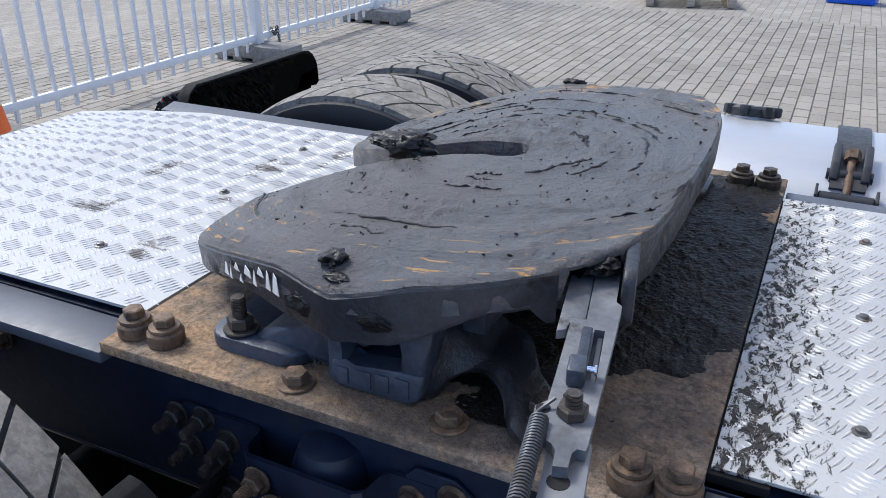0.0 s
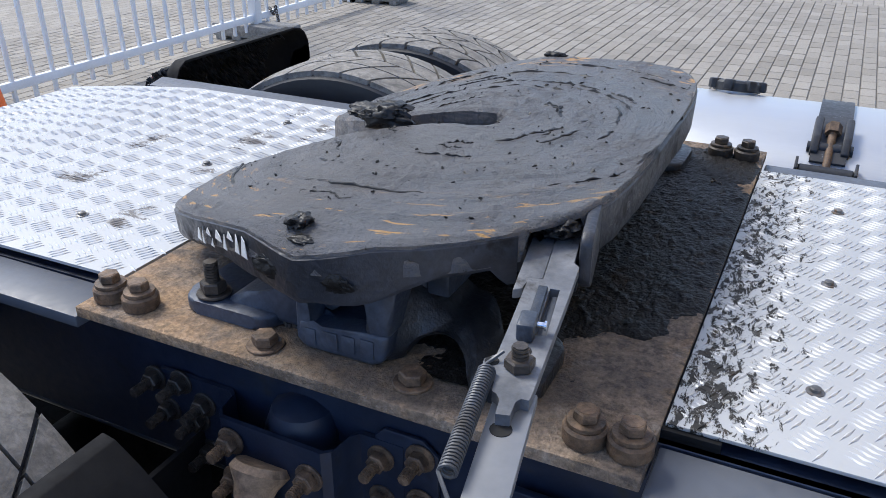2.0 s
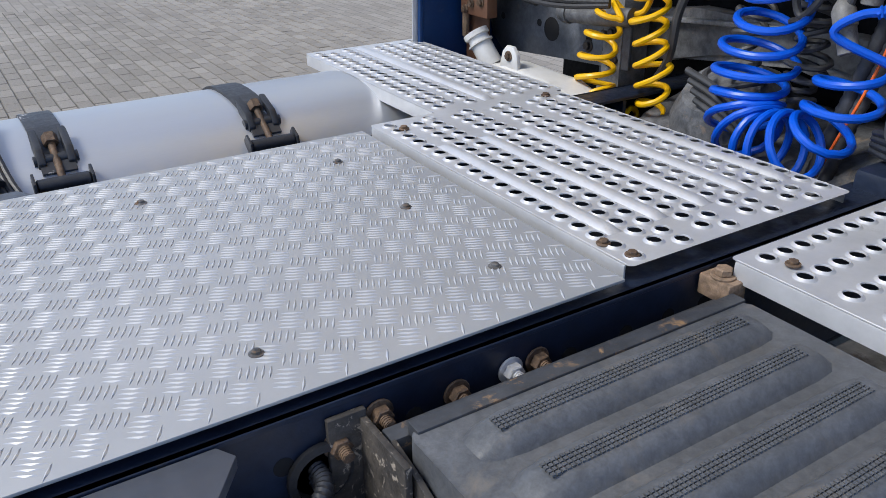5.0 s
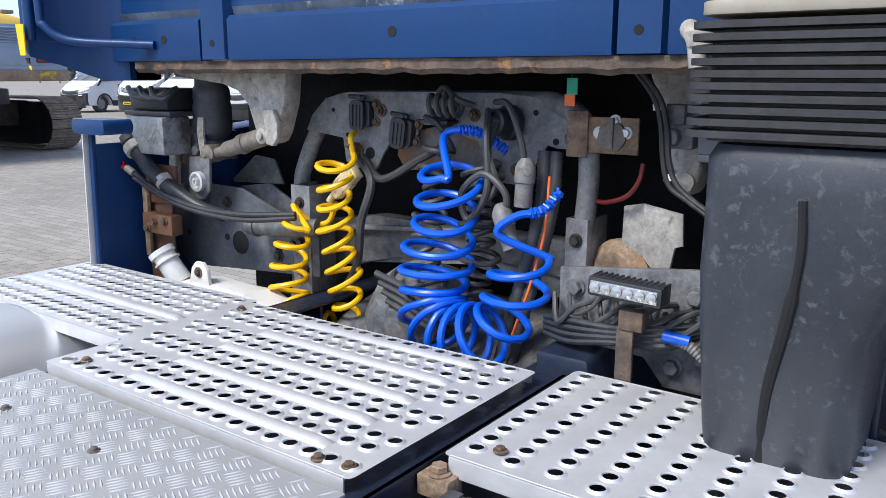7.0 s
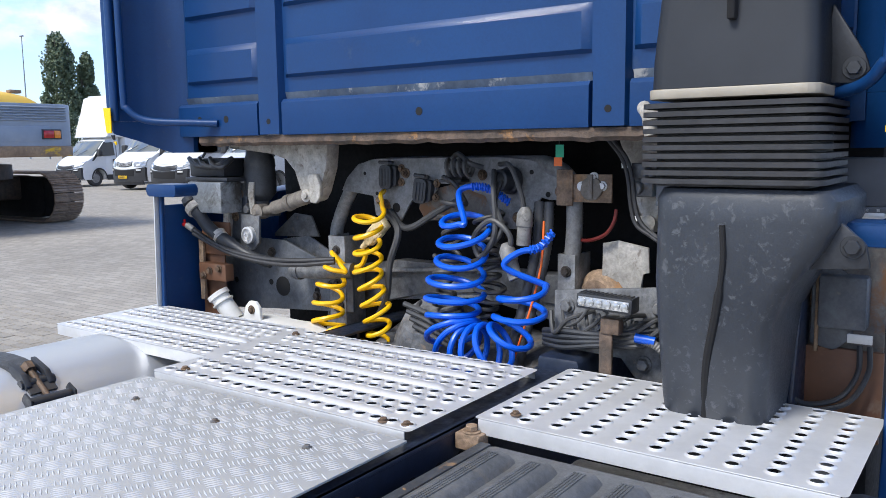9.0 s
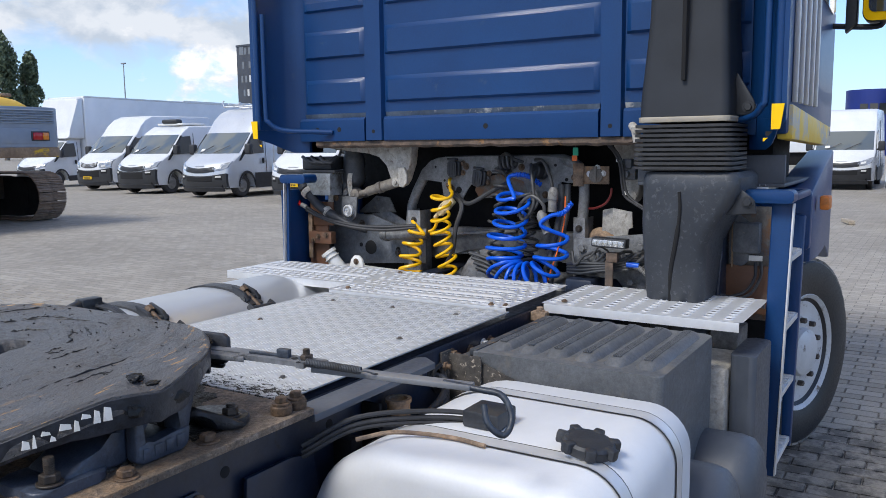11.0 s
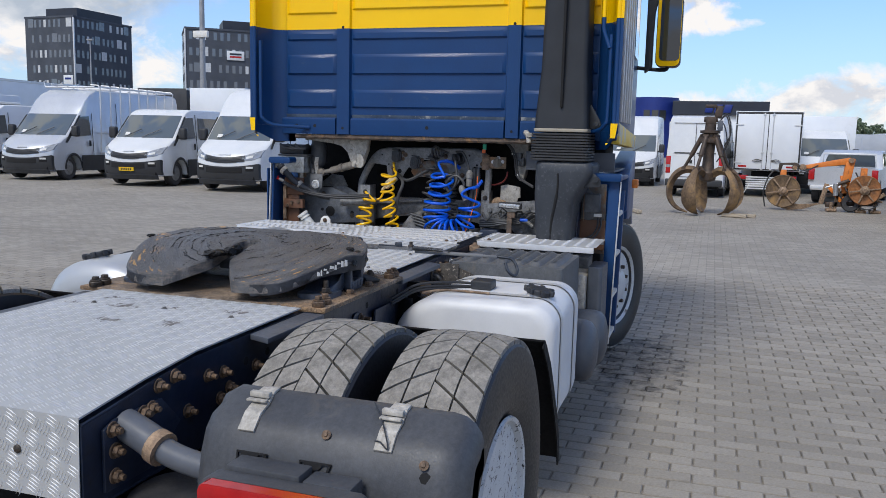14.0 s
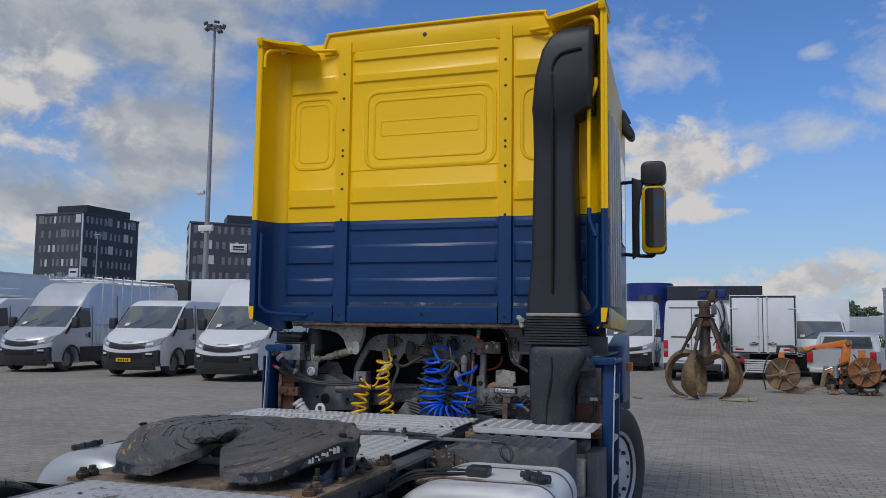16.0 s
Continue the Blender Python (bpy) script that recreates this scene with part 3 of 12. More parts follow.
# rusty mounting plate
def plate_material():
    m, nt, b = nodes_of("rusty_mounting_plate")
    fine = n_noise(nt, 150, 4, 0.65)
    mid = n_noise(nt, 34, 7, 0.72)
    col = n_ramp(nt, n_noise(nt, 9, 7, 0.66), 0.34, 0.66, (0.105, 0.082, 0.066), (0.34, 0.25, 0.175))
    rusty = n_ramp(nt, n_noise(nt, 5.0, 8, 0.7, distort=0.5), 0.50, 0.60)
    col = n_mix(nt, n_math(nt, "MULTIPLY", rusty, 0.62), col, n_ramp(nt, mid, 0.35, 0.65, (0.27, 0.155, 0.075), (0.58, 0.36, 0.18)))
    pale = n_ramp(nt, n_noise(nt, 13, 8, 0.74), 0.56, 0.66)
    col = n_mix(nt, n_math(nt, "MULTIPLY", pale, 0.7), col, (0.38, 0.32, 0.26))
    dark = n_ramp(nt, mid, 0.52, 0.60)
    col = n_mix(nt, n_math(nt, "MULTIPLY", dark, 0.5), col, (0.035, 0.029, 0.025))
    # oil soaked in round the bearing bracket and wept out over the edge
    co = nt.nodes.new("ShaderNodeTexCoord")
    sp = nt.nodes.new("ShaderNodeSeparateXYZ")
    nt.links.new(co.outputs["Object"], sp.inputs[0])
    wet = None
    for cx, cy, rx, ry in ((-0.40, -0.40, 0.20, 0.17), (-0.22, -0.36, 0.16, 0.14), (-0.60, 0.20, 0.22, 0.30)):
        ex = n_math(nt, "DIVIDE", n_math(nt, "ADD", sp.outputs[0], -cx), rx)
        ey = n_math(nt, "DIVIDE", n_math(nt, "ADD", sp.outputs[1], -cy), ry)
        e2 = n_math(nt, "ADD", n_math(nt, "MULTIPLY", ex, ex), n_math(nt, "MULTIPLY", ey, ey))
        wet = e2 if wet is None else n_math(nt, "MINIMUM", wet, e2)
    wet = n_ramp(nt, n_math(nt, "ADD", n_math(nt, "MULTIPLY", wet, -0.22), n_noise(nt, 11, 8, 0.7, distort=0.4)), 0.26, 0.46)
    col = n_mix(nt, n_math(nt, "MULTIPLY", wet, 0.62), col, n_ramp(nt, mid, 0.4, 0.62, (0.030, 0.024, 0.019), (0.135, 0.096, 0.066)))
    grain = n_ramp(nt, fine, 0.3, 0.7, (0.55, 0.55, 0.55), (1.4, 1.4, 1.4))
    nt.links.new(n_mix(nt, 1.0, col, grain, "MULTIPLY"), b.inputs["Base Color"])
    nt.links.new(n_ramp(nt, wet, 0.0, 1.0, (0.86,) * 3, (0.58,) * 3), b.inputs["Roughness"])
    n_bump(nt, b, n_math(nt, "ADD", fine, n_math(nt, "MULTIPLY", mid, 2.2)), 0.9, 0.005)
    return m


bm = new_bm()
box(bm, -0.772, -0.003, -0.523, 0.550, 1.0395, 1.056, 0.002)
mount = part("mounting_plate", bm, plate_material(), truck, "rusty steel mounting plate smeared with black grease")


def plate_bolt(bm, x, y, z=1.056, tall=1.0):
    """A hexagon bolt on a thick washer on a round spacer."""
    lathe(bm, [(0.0225, 0), (0.0245, 0.003), (0.0245, 0.018 * tall), (0.022, 0.021 * tall), (0, 0.021 * tall)], (x, y, z), Z, 18)
    z += 0.021 * tall
    lathe(bm, [(0.0205, 0), (0.021, 0.001), (0.0205, 0.005), (0.017, 0.006), (0, 0.006)], (x, y, z), Z, 18)
    cyl(bm, (x, y, z + 0.006), (x, y, z + 0.018), 0.0145, 0.0142, 6, bev=0.0015)
    cyl(bm, (x, y, z + 0.018), (x, y, z + 0.0185), 0.010, seg=12)


for x, y in ((-0.742, -0.483), (-0.690, -0.483), (-0.071, -0.486), (-0.023, -0.486), (-0.087, 0.484), (-0.036, 0.484), (-0.760, 0.484), (-0.708, 0.484)):
    bm = new_bm()
    plate_bolt(bm, x, y)
    part("plate_bolt", bm, M_DARKB if y > 0 else M_RUSTB, mount)
for x, y in ((-0.481, -0.488), (-0.279, -0.478), (-0.2, 0.45), (-0.36, 0.47), (-0.55, 0.47)):
    bm = new_bm()
    hex_bolt(bm, (x, y, 1.056), Z, 0.0165, 0.014, 0.024)
    part("flange_bolt", bm, M_RUSTB if y < 0 else M_DARKB, mount)
# flakes of rust and lumps of dirt on the plate
bm = new_bm()
for k in range(60):
    cx, cy = rnd.gauss(-0.46, 0.025), rnd.gauss(-0.435, 0.02)
    if k > 28:
        cx, cy = rnd.uniform(-0.32, -0.02), rnd.uniform(-0.2, 0.46)
    r = rnd.uniform(0.003, 0.011 if k < 29 else 0.008)
    bmesh.ops.create_icosphere(bm, subdivisions=1, radius=r, matrix=Matrix.Translation((cx, cy, 1.057)) @ Euler((rnd.random() * 6, rnd.random() * 6, 0)).to_matrix().to_4x4() @ Matrix.Diagonal((1.3, 0.9, 0.5, 1)))
part("dirt_flake", bm, M_DARKB, mount, kind="stuff", smooth=False)

# thick grease that dropped from the coupling: a torn crust on the plate
def crust_height(x, y):
    """Thickness of the grease; below zero where the plate lies bare."""
    dx, dy = (x + 0.19) / 0.30, (y - 0.10) / 0.60
    edge = 1.05 - dx * dx - dy * dy * 0.85
    bare = max(0.0, 1 - math.hypot((x + 0.03) / 0.20, (y + 0.43) / 0.27)) + 0.3 * max(0.0, (x + 0.06) / 0.06)
    n = noise.fractal((x * 11, y * 11, 3.0), 1.0, 2.1, 5)
    tear = abs(noise.noise((x * 26, y * 17, 8.0)))
    h = 0.0045 * min(1.0, max(-1.0, edge * 1.4 + n * 0.9 - bare * 2.2))
    if h > 0:
        h += 0.0024 * max(0.0, noise.fractal((x * 60, y * 60, 1.0), 0.7, 2.0, 5)) + 0.0036 * max(0.0, 0.16 - tear) / 0.16 * (0.4 + n)
        h += 0.0016 * noise.noise((x * 150, y * 150, 5.0))
    return h


bm = new_bm()
NX, NYC = 120, 300
grid = [[bm.verts.new((-0.345 + 0.342 * i / NX, -0.46 + 0.96 * j / NYC, 1.0558 + max(-0.002, crust_height(-0.345 + 0.342 * i / NX, -0.46 + 0.96 * j / NYC)) * min(1.0, (NX - i) / 3))) for j in range(NYC + 1)] for i in range(NX + 1)]
for i in range(NX):
    for j in range(NYC):
        q = (grid[i][j], grid[i + 1][j], grid[i + 1][j + 1], grid[i][j + 1])
        if max(v.co.z for v in q) > 1.0559:
            bm.faces.new(q)
bmesh.ops.delete(bm, geom=[v for v in bm.verts if not v.link_faces], context="VERTS")
part("grease_crust", bm, M_CRUST, mount, "thick torn crust of black grease", angle=60)

# tread plates: five-bar groups turned against each other
ANG = radians(-27)
BARS_U, BARS_V = Vector((math.cos(ANG), math.sin(ANG), 0)), Vector((-math.sin(ANG), math.cos(ANG), 0))
GX, GY = 0.0570, 0.0620


def bar_at(bm, c, d, n, length=0.031, width=0.0048, high=0.0014):
    """A low lens-shaped bar on a surface with the normal n."""
    s = n.cross(d)
    a, b = bm.verts.new(c - d * length / 2), bm.verts.new(c + d * length / 2)
    l, r = bm.verts.new(c + s * width / 2), bm.verts.new(c - s * width / 2)
    t0, t1 = bm.verts.new(c - d * length * 0.28 + n * high), bm.verts.new(c + d * length * 0.28 + n * high)
    for f in ((a, r, t0), (r, b, t1), (r, t1, t0), (b, l, t1), (l, a, t0), (l, t0, t1)):
        bm.faces.new(f)


def tread_bars(name, parent, put, u0, u1, v0, v1, shift=(0.568, -0.294), near=None):
    """Bars over a rectangle of the plate's own u, v; put gives place, along, across and normal."""
    bm = new_bm()
    i0, i1 = int((u0 - shift[0]) / GX) - 2, int((u1 - shift[0]) / GX) + 2
    j0, j1 = int((v0 - shift[1]) / GY) - 2, int((v1 - shift[1]) / GY) + 2
    for i in range(i0, i1):
        for j in range(j0, j1):
            for half in (0, 1):
                cu, cv = shift[0] + (i + half / 2) * GX, shift[1] + (j + half / 2) * GY
                for k in range(-2, 3):
                    run, lie = (BARS_U, BARS_V) if half == 0 else (BARS_V, BARS_U)
                    u, v = cu + run.x * 0.0092 * k, cv + run.y * 0.0092 * k
                    if not (u0 + 0.012 < u < u1 - 0.012 and v0 + 0.012 < v < v1 - 0.012):
                        continue
                    o, du, dv, n = put(u, v)
                    bar_at(bm, o, du * lie.x + dv * lie.y, n, 0.0345 - 0.0015 * abs(k))
    return part(name, bm, M_ALU_BAR, parent, kind="stuff", smooth=False)


def tread_material(name, base0, base1, rough, metal):
    """Aluminium with dark grease flung on it near the coupling."""
    m, nt, b = nodes_of(name)
    big, fine = n_noise(nt, 4, 5, 0.6), n_noise(nt, 170, 3, 0.6)
    col = n_ramp(nt, big, 0.3, 0.7, base0, base1)
    co = nt.nodes.new("ShaderNodeTexCoord")
    sp = nt.nodes.new("ShaderNodeSeparateXYZ")
    nt.links.new(co.outputs["Object"], sp.inputs[0])
    # grease splashes: thick beside the coupling plate's front edge, a few on the rear deck
    dx = n_math(nt, "ABSOLUTE", n_math(nt, "ADD", sp.outputs[0], -0.03))
    fade = n_math(nt, "MULTIPLY", dx, -1.15)
    splash = n_math(nt, "ADD", n_noise(nt, 84, 9, 0.78, (1.0, 0.5, 1), distort=0.6), fade)
    splash = n_math(nt, "ADD", splash, n_math(nt, "MULTIPLY", n_noise(nt, 3.5, 2), 0.25))
    f1 = n_ramp(nt, splash, 0.622, 0.634)
    f2 = None
    for cx, cy, rx, ry in ((-1.00, 0.16, 0.06, 0.10), (-0.97, -0.04, 0.035, 0.05), (-0.90, 0.26, 0.03, 0.12), (-1.20, 0.06, 0.05, 0.09), (-1.16, -0.16, 0.08, 0.06), (-0.93, -0.26, 0.05, 0.07), (-1.02, 0.36, 0.03, 0.06)):
        ex = n_math(nt, "DIVIDE", n_math(nt, "ADD", sp.outputs[0], -cx), rx)
        ey = n_math(nt, "DIVIDE", n_math(nt, "ADD", sp.outputs[1], -cy), ry)
        e2 = n_math(nt, "ADD", n_math(nt, "MULTIPLY", ex, ex), n_math(nt, "MULTIPLY", ey, ey))
        f2 = e2 if f2 is None else n_math(nt, "MINIMUM", f2, e2)
    f2 = n_ramp(nt, n_math(nt, "ADD", n_math(nt, "MULTIPLY", f2, -0.18), n_noise(nt, 26, 8, 0.76, (0.8, 1.6, 1), distort=0.5)), 0.46, 0.53)
    f2 = n_math(nt, "MULTIPLY", f2, 0.85)
    col = n_mix(nt, f2, col, (0.07, 0.055, 0.045))
    col = n_mix(nt, f1, col, n_ramp(nt, n_noise(nt, 40, 3), 0.5, 0.72, (0.008, 0.0075, 0.007), (0.045, 0.034, 0.025)))
    dirt = n_ramp(nt, n_noise(nt, 9, 9, 0.75), 0.60, 0.72)
    col = n_mix(nt, n_math(nt, "MULTIPLY", dirt, 0.35), col, (0.33, 0.30, 0.26))
    nt.links.new(col, b.inputs["Base Color"])
    keep = n_math(nt, "SUBTRACT", 1.0, n_math(nt, "MAXIMUM", f1, f2))
    nt.links.new(n_math(nt, "MULTIPLY", keep, metal), b.inputs["Metallic"])
    nt.links.new(n_mix(nt, f1, n_ramp(nt, fine, 0.3, 0.7, (rough[0],) * 3, (rough[1],) * 3), (0.62,) * 3), b.inputs["Roughness"])
    n_bump(nt, b, n_math(nt, "ADD", n_math(nt, "MULTIPLY", fine, 0.12), n_math(nt, "MULTIPLY", f1, 1.5)), 0.7, 0.0012)
    return m


M_SCREW = surf("greasy_screw_steel", (0.07, 0.07, 0.07), (0.22, 0.21, 0.20), 60, (0.35, 0.55), 0.4, 0.3, 200, 0.001, (0.16, 0.10, 0.06), 40, (0.55, 0.65))
M_DECK = tread_material("tread_plate_aluminium", (0.375, 0.382, 0.386), (0.440, 0.446, 0.450), (0.46, 0.60), 0.20)
M_ALU_BAR = tread_material("tread_bar_aluminium", (0.50, 0.505, 0.51), (0.57, 0.575, 0.58), (0.36, 0.48), 0.34)


def tread_deck(x0, x1, y0, y1, z):
    bm = new_bm()
    box(bm, x0, x1, y0, y1, z - 0.005, z, 0.001)
    deck = part("tread_plate", bm, M_DECK, truck, "bright aluminium five-bar tread plate, flecked with grease")
    tread_bars("tread_bar", deck, lambda u, v: (Vector((u, v, z)), X, Y, Z), x0, x1, y0, y1)
    return deck


deck_front = tread_deck(0.000, 1.172, -0.424, 0.428, DECK)

# rear deck: flat, then falling, then folded down over the tail
REAR = [(-0.780, 1.0545), (-1.40, 1.0505), (-1.62, 1.031), (-1.862, 0.9995), (-1.868, 0.79)]
bm = new_bm()
up = [bm.verts.new((x, y, z)) for x, z in REAR for y in (-0.432, 0.432)]
lo = [bm.verts.new((x + 0.003 * (k == 4), y, z - 0.005 * (k < 4))) for k, (x, z) in enumerate(REAR) for y in (-0.432, 0.432)]
for k in range(4):
    bm.faces.new((up[2 * k], up[2 * k + 1], up[2 * k + 3], up[2 * k + 2]))
    bm.faces.new((lo[2 * k], lo[2 * k + 2], lo[2 * k + 3], lo[2 * k + 1]))
    for s in (0, 1):
        bm.faces.new((up[2 * k + s], up[2 * k + 2 + s], lo[2 * k + 2 + s], lo[2 * k + s]))
bm.faces.new((up[0], up[1], lo[1], lo[0]))
bm.faces.new((up[8], up[9], lo[9], lo[8]))
deck_rear = part("tread_plate", bm, M_DECK, truck, "aluminium tread plate folded down over the chassis tail, oil-stained")
for (xa, za), (xb, zb) in zip(REAR, REAR[1:]):
    d = (Vector((xa, 0, za)) - Vector((xb, 0, zb)))
    ln = d.length
    d.normalize()
    n = d.cross(Y)
    org = Vector((xb, 0, zb))
    tread_bars("tread_bar", deck_rear, lambda u, v, o=org, e=d, q=n: (o + e * u + Y * v, e, Y, q), -0.008, ln + 0.008, -0.432, 0.432, (0.01 + rnd.random() * 0.02, -0.294))

# screws of the decks
for x, y, dk in ((0.141, -0.294, 0), (0.141, -0.012, 0), (0.141, 0.270, 0), (0.641, 0.271, 0), (0.641, -0.316, 0), (1.035, 0.270, 0), (1.035, -0.011, 0), (1.034, -0.285, 0),
                 (-1.01, -0.294, 1), (-0.985, -0.008, 1), (-1.0, 0.28, 1)):
    bm = new_bm()
    z = DECK if not dk else 1.0535
    lathe(bm, [(0.0105, 0), (0.0105, 0.0012), (0.0068, 0.0022), (0.0064, 0.0055), (0.0045, 0.0065), (0, 0.0065)], (x, y, z), Z, 12)
    part("deck_screw", bm, M_SCREW, deck_rear if dk else deck_front)
for y in (-0.25, 0.1):
    bm = new_bm()
    lathe(bm, [(0.011, 0), (0.011, 0.003), (0.007, 0.006), (0, 0.006)], (-1.866, y, 0.9), (-1, 0, 0), 12)
    part("deck_screw", bm, M_DARKB, deck_rear)

# bolts through the near rail, with nuts and threaded ends
for x, z, w in ((0.69, 0.978, 0), (0.748, 1.0, 0), (0.752, 0.945, 0), (0.864, 0.985, 0), (0.952, 0.988, 1), (0.998, 0.988, 0), (-1.513, 1.006, 0), (-1.581, 0.998, 0), (-1.458, 0.89, 0), (-1.36, 0.965, 0),
                (-1.30, 0.88, 0), (-1.25, 0.90, 0), (-1.28, 0.955, 0), (-1.10, 0.93, 0)):
    bm = new_bm()
    hex_bolt(bm, (x, -0.438, z), (0, -1, 0), 0.0150, 0.014, 0.0205, 0.018)
    part("frame_bolt", bm, M_GALV if w else M_RUSTB, truck)

# ---------------------------------------------------------------- fifth wheel coupling
fifth = thing("fifth_wheel_coupling", (-0.42, 0, 1.056), "greasy black cast fifth wheel coupling bolted on a rusty plate", "coupling")


def top_z(x):
    """Height of the plate: nearly level in front, ramps falling to the rear."""
    if x > -0.44:
        return 1.243 + (x + 0.10) * 0.055
    t = (-0.44 - x) / 0.34
    return 1.2243 - 0.092 * t ** 1.25


OUT = [(-0.786, 0.150), (-0.783, 0.225), (-0.772, 0.285), (-0.752, 0.335), (-0.71, 0.372), (-0.64, 0.408), (-0.56, 0.440), (-0.48, 0.462), (-0.40, 0.474), (-0.33, 0.474),
       (-0.26, 0.462), (-0.205, 0.440), (-0.17, 0.410), (-0.145, 0.37), (-0.127, 0.32), (-0.116, 0.26), (-0.110, 0.19), (-0.108, 0.10), (-0.108, 0.0)]
# the near side bulges to a blunt corner over the bearing and runs straight to the lock housing
NEAR = [(-0.786, 0.150), (-0.783, 0.225), (-0.772, 0.285), (-0.752, 0.335), (-0.71, 0.372), (-0.64, 0.414), (-0.56, 0.452), (-0.49, 0.483), (-0.445, 0.501), (-0.412, 0.508), (-0.385, 0.506), (-0.345, 0.496),
        (-0.285, 0.472), (-0.235, 0.441), (-0.195, 0.405), (-0.16, 0.362), (-0.135, 0.318), (-0.118, 0.26), (-0.111, 0.19), (-0.108, 0.10), (-0.108, 0.0)]
GATE, GATE_D = Vector((-0.160, -0.352, 0)), Vector((0.185, -0.983, 0)).normalized()     # mouth of the lock housing


def off_gate(x, y):
    """Sideways distance from the release bar's line, and the way along it."""
    d = Vector((x, y, 0)) - GATE
    return abs(d.x * -GATE_D.y + d.y * GATE_D.x), d.dot(GATE_D)


def y_out(x, s=1):
    line = OUT if s > 0 else NEAR
    if x <= line[0][0]:
        return line[0][1]
    for (xa, ya), (xb, yb) in zip(line, line[1:]):
        if xa <= x <= xb:
            return ya + (yb - ya) * (x - xa) / max(1e-6, xb - xa)
    return 0.0


def y_in(x):
    if x < -0.62:
        t = (-0.62 - x) / 0.166
        return 0.040 + 0.110 * t ** 1.15
    if x < -0.405:
        return 0.040
    if x < -0.365:
        return math.sqrt(max(0.0, 0.040 ** 2 - (x + 0.405) ** 2))
    return 0.0


xs = [-0.786 + 0.0066 * k for k in range(103)]
xs = [x for x in xs if x < -0.108] + [-0.405, -0.395, -0.385, -0.375, -0.368, -0.365, -0.108, -0.112, -0.118, -0.124, -0.752, -0.772, -0.783]
xs = sorted(set(round(x, 4) for x in xs))
NY = 44
bm = new_bm()


def grease(x, y):
    """Height of the dried grease: broad smears, and thin torn ridges turned about the king pin."""
    r, a = math.hypot(x + 0.40, y), math.atan2(y, x + 0.40)
    n = noise.noise((r * 24, a * 2.0, 5)) + 0.45 * noise.noise((x * 42, y * 42, 9))
    gate = min(1.0, max(0.0, noise.noise((x * 7, y * 5, 1)) * 2.5 + 0.25))
    ridge = max(0.0, 0.11 - abs(n)) / 0.11 * gate
    return 0.0036 * max(0, noise.noise((x * 11, y * 5, 2))) + 0.0008 * noise.noise((x * 60, y * 28, 7)) + 0.0038 * ridge + 0.0050 * max(0, noise.noise((x * 34, y * 12, 4)) - 0.36)


for s in (-1, 1):
    tops, bots = [], []
    for x in xs:
        a, b = y_in(x), y_out(x, s)
        rt, rb = [], []
        for k in range(NY + 1):
            y = a + (b - a) * k / NY
            edge = min(1.0, (b - y) / 0.012) if b - a > 0.02 else 0
            inner = min(1.0, (y - a) / 0.012) if a > 0 else 1.0
            droop = 0.016 * max(0.0, 1 - math.hypot((x + 0.412) / 0.10, (s * y + 0.508) / 0.06))
            z = top_z(x) + grease(x, s * y) * edge * inner - 0.0045 * (1 - edge) ** 2 - 0.004 * (1 - inner) ** 2 - droop
            aside, along = off_gate(x, s * y)
            rt.append(bm.verts.new((x, s * y, z)))
            rb.append(bm.verts.new((x, s * y, top_z(x) - (0.009 if aside < 0.031 and along > -0.10 else 0.042))))
        tops.append(rt)
        bots.append(rb)
    for i in range(len(xs) - 1):
        for k in range(NY):
            bm.faces.new((tops[i][k], tops[i + 1][k], tops[i + 1][k + 1], tops[i][k + 1]))
            bm.faces.new((bots[i][k], bots[i][k + 1], bots[i + 1][k + 1], bots[i + 1][k]))
        if y_in(xs[i]) > 0:
            bm.faces.new((tops[i][0], bots[i][0], bots[i + 1][0], tops[i + 1][0]))
        bm.faces.new((tops[i][NY], tops[i + 1][NY], bots[i + 1][NY], bots[i][NY]))
    for k in range(NY):
        bm.faces.new((tops[0][k], tops[0][k + 1], bots[0][k + 1], bots[0][k]))
bmesh.ops.remove_doubles(bm, verts=bm.verts, dist=0.00005)


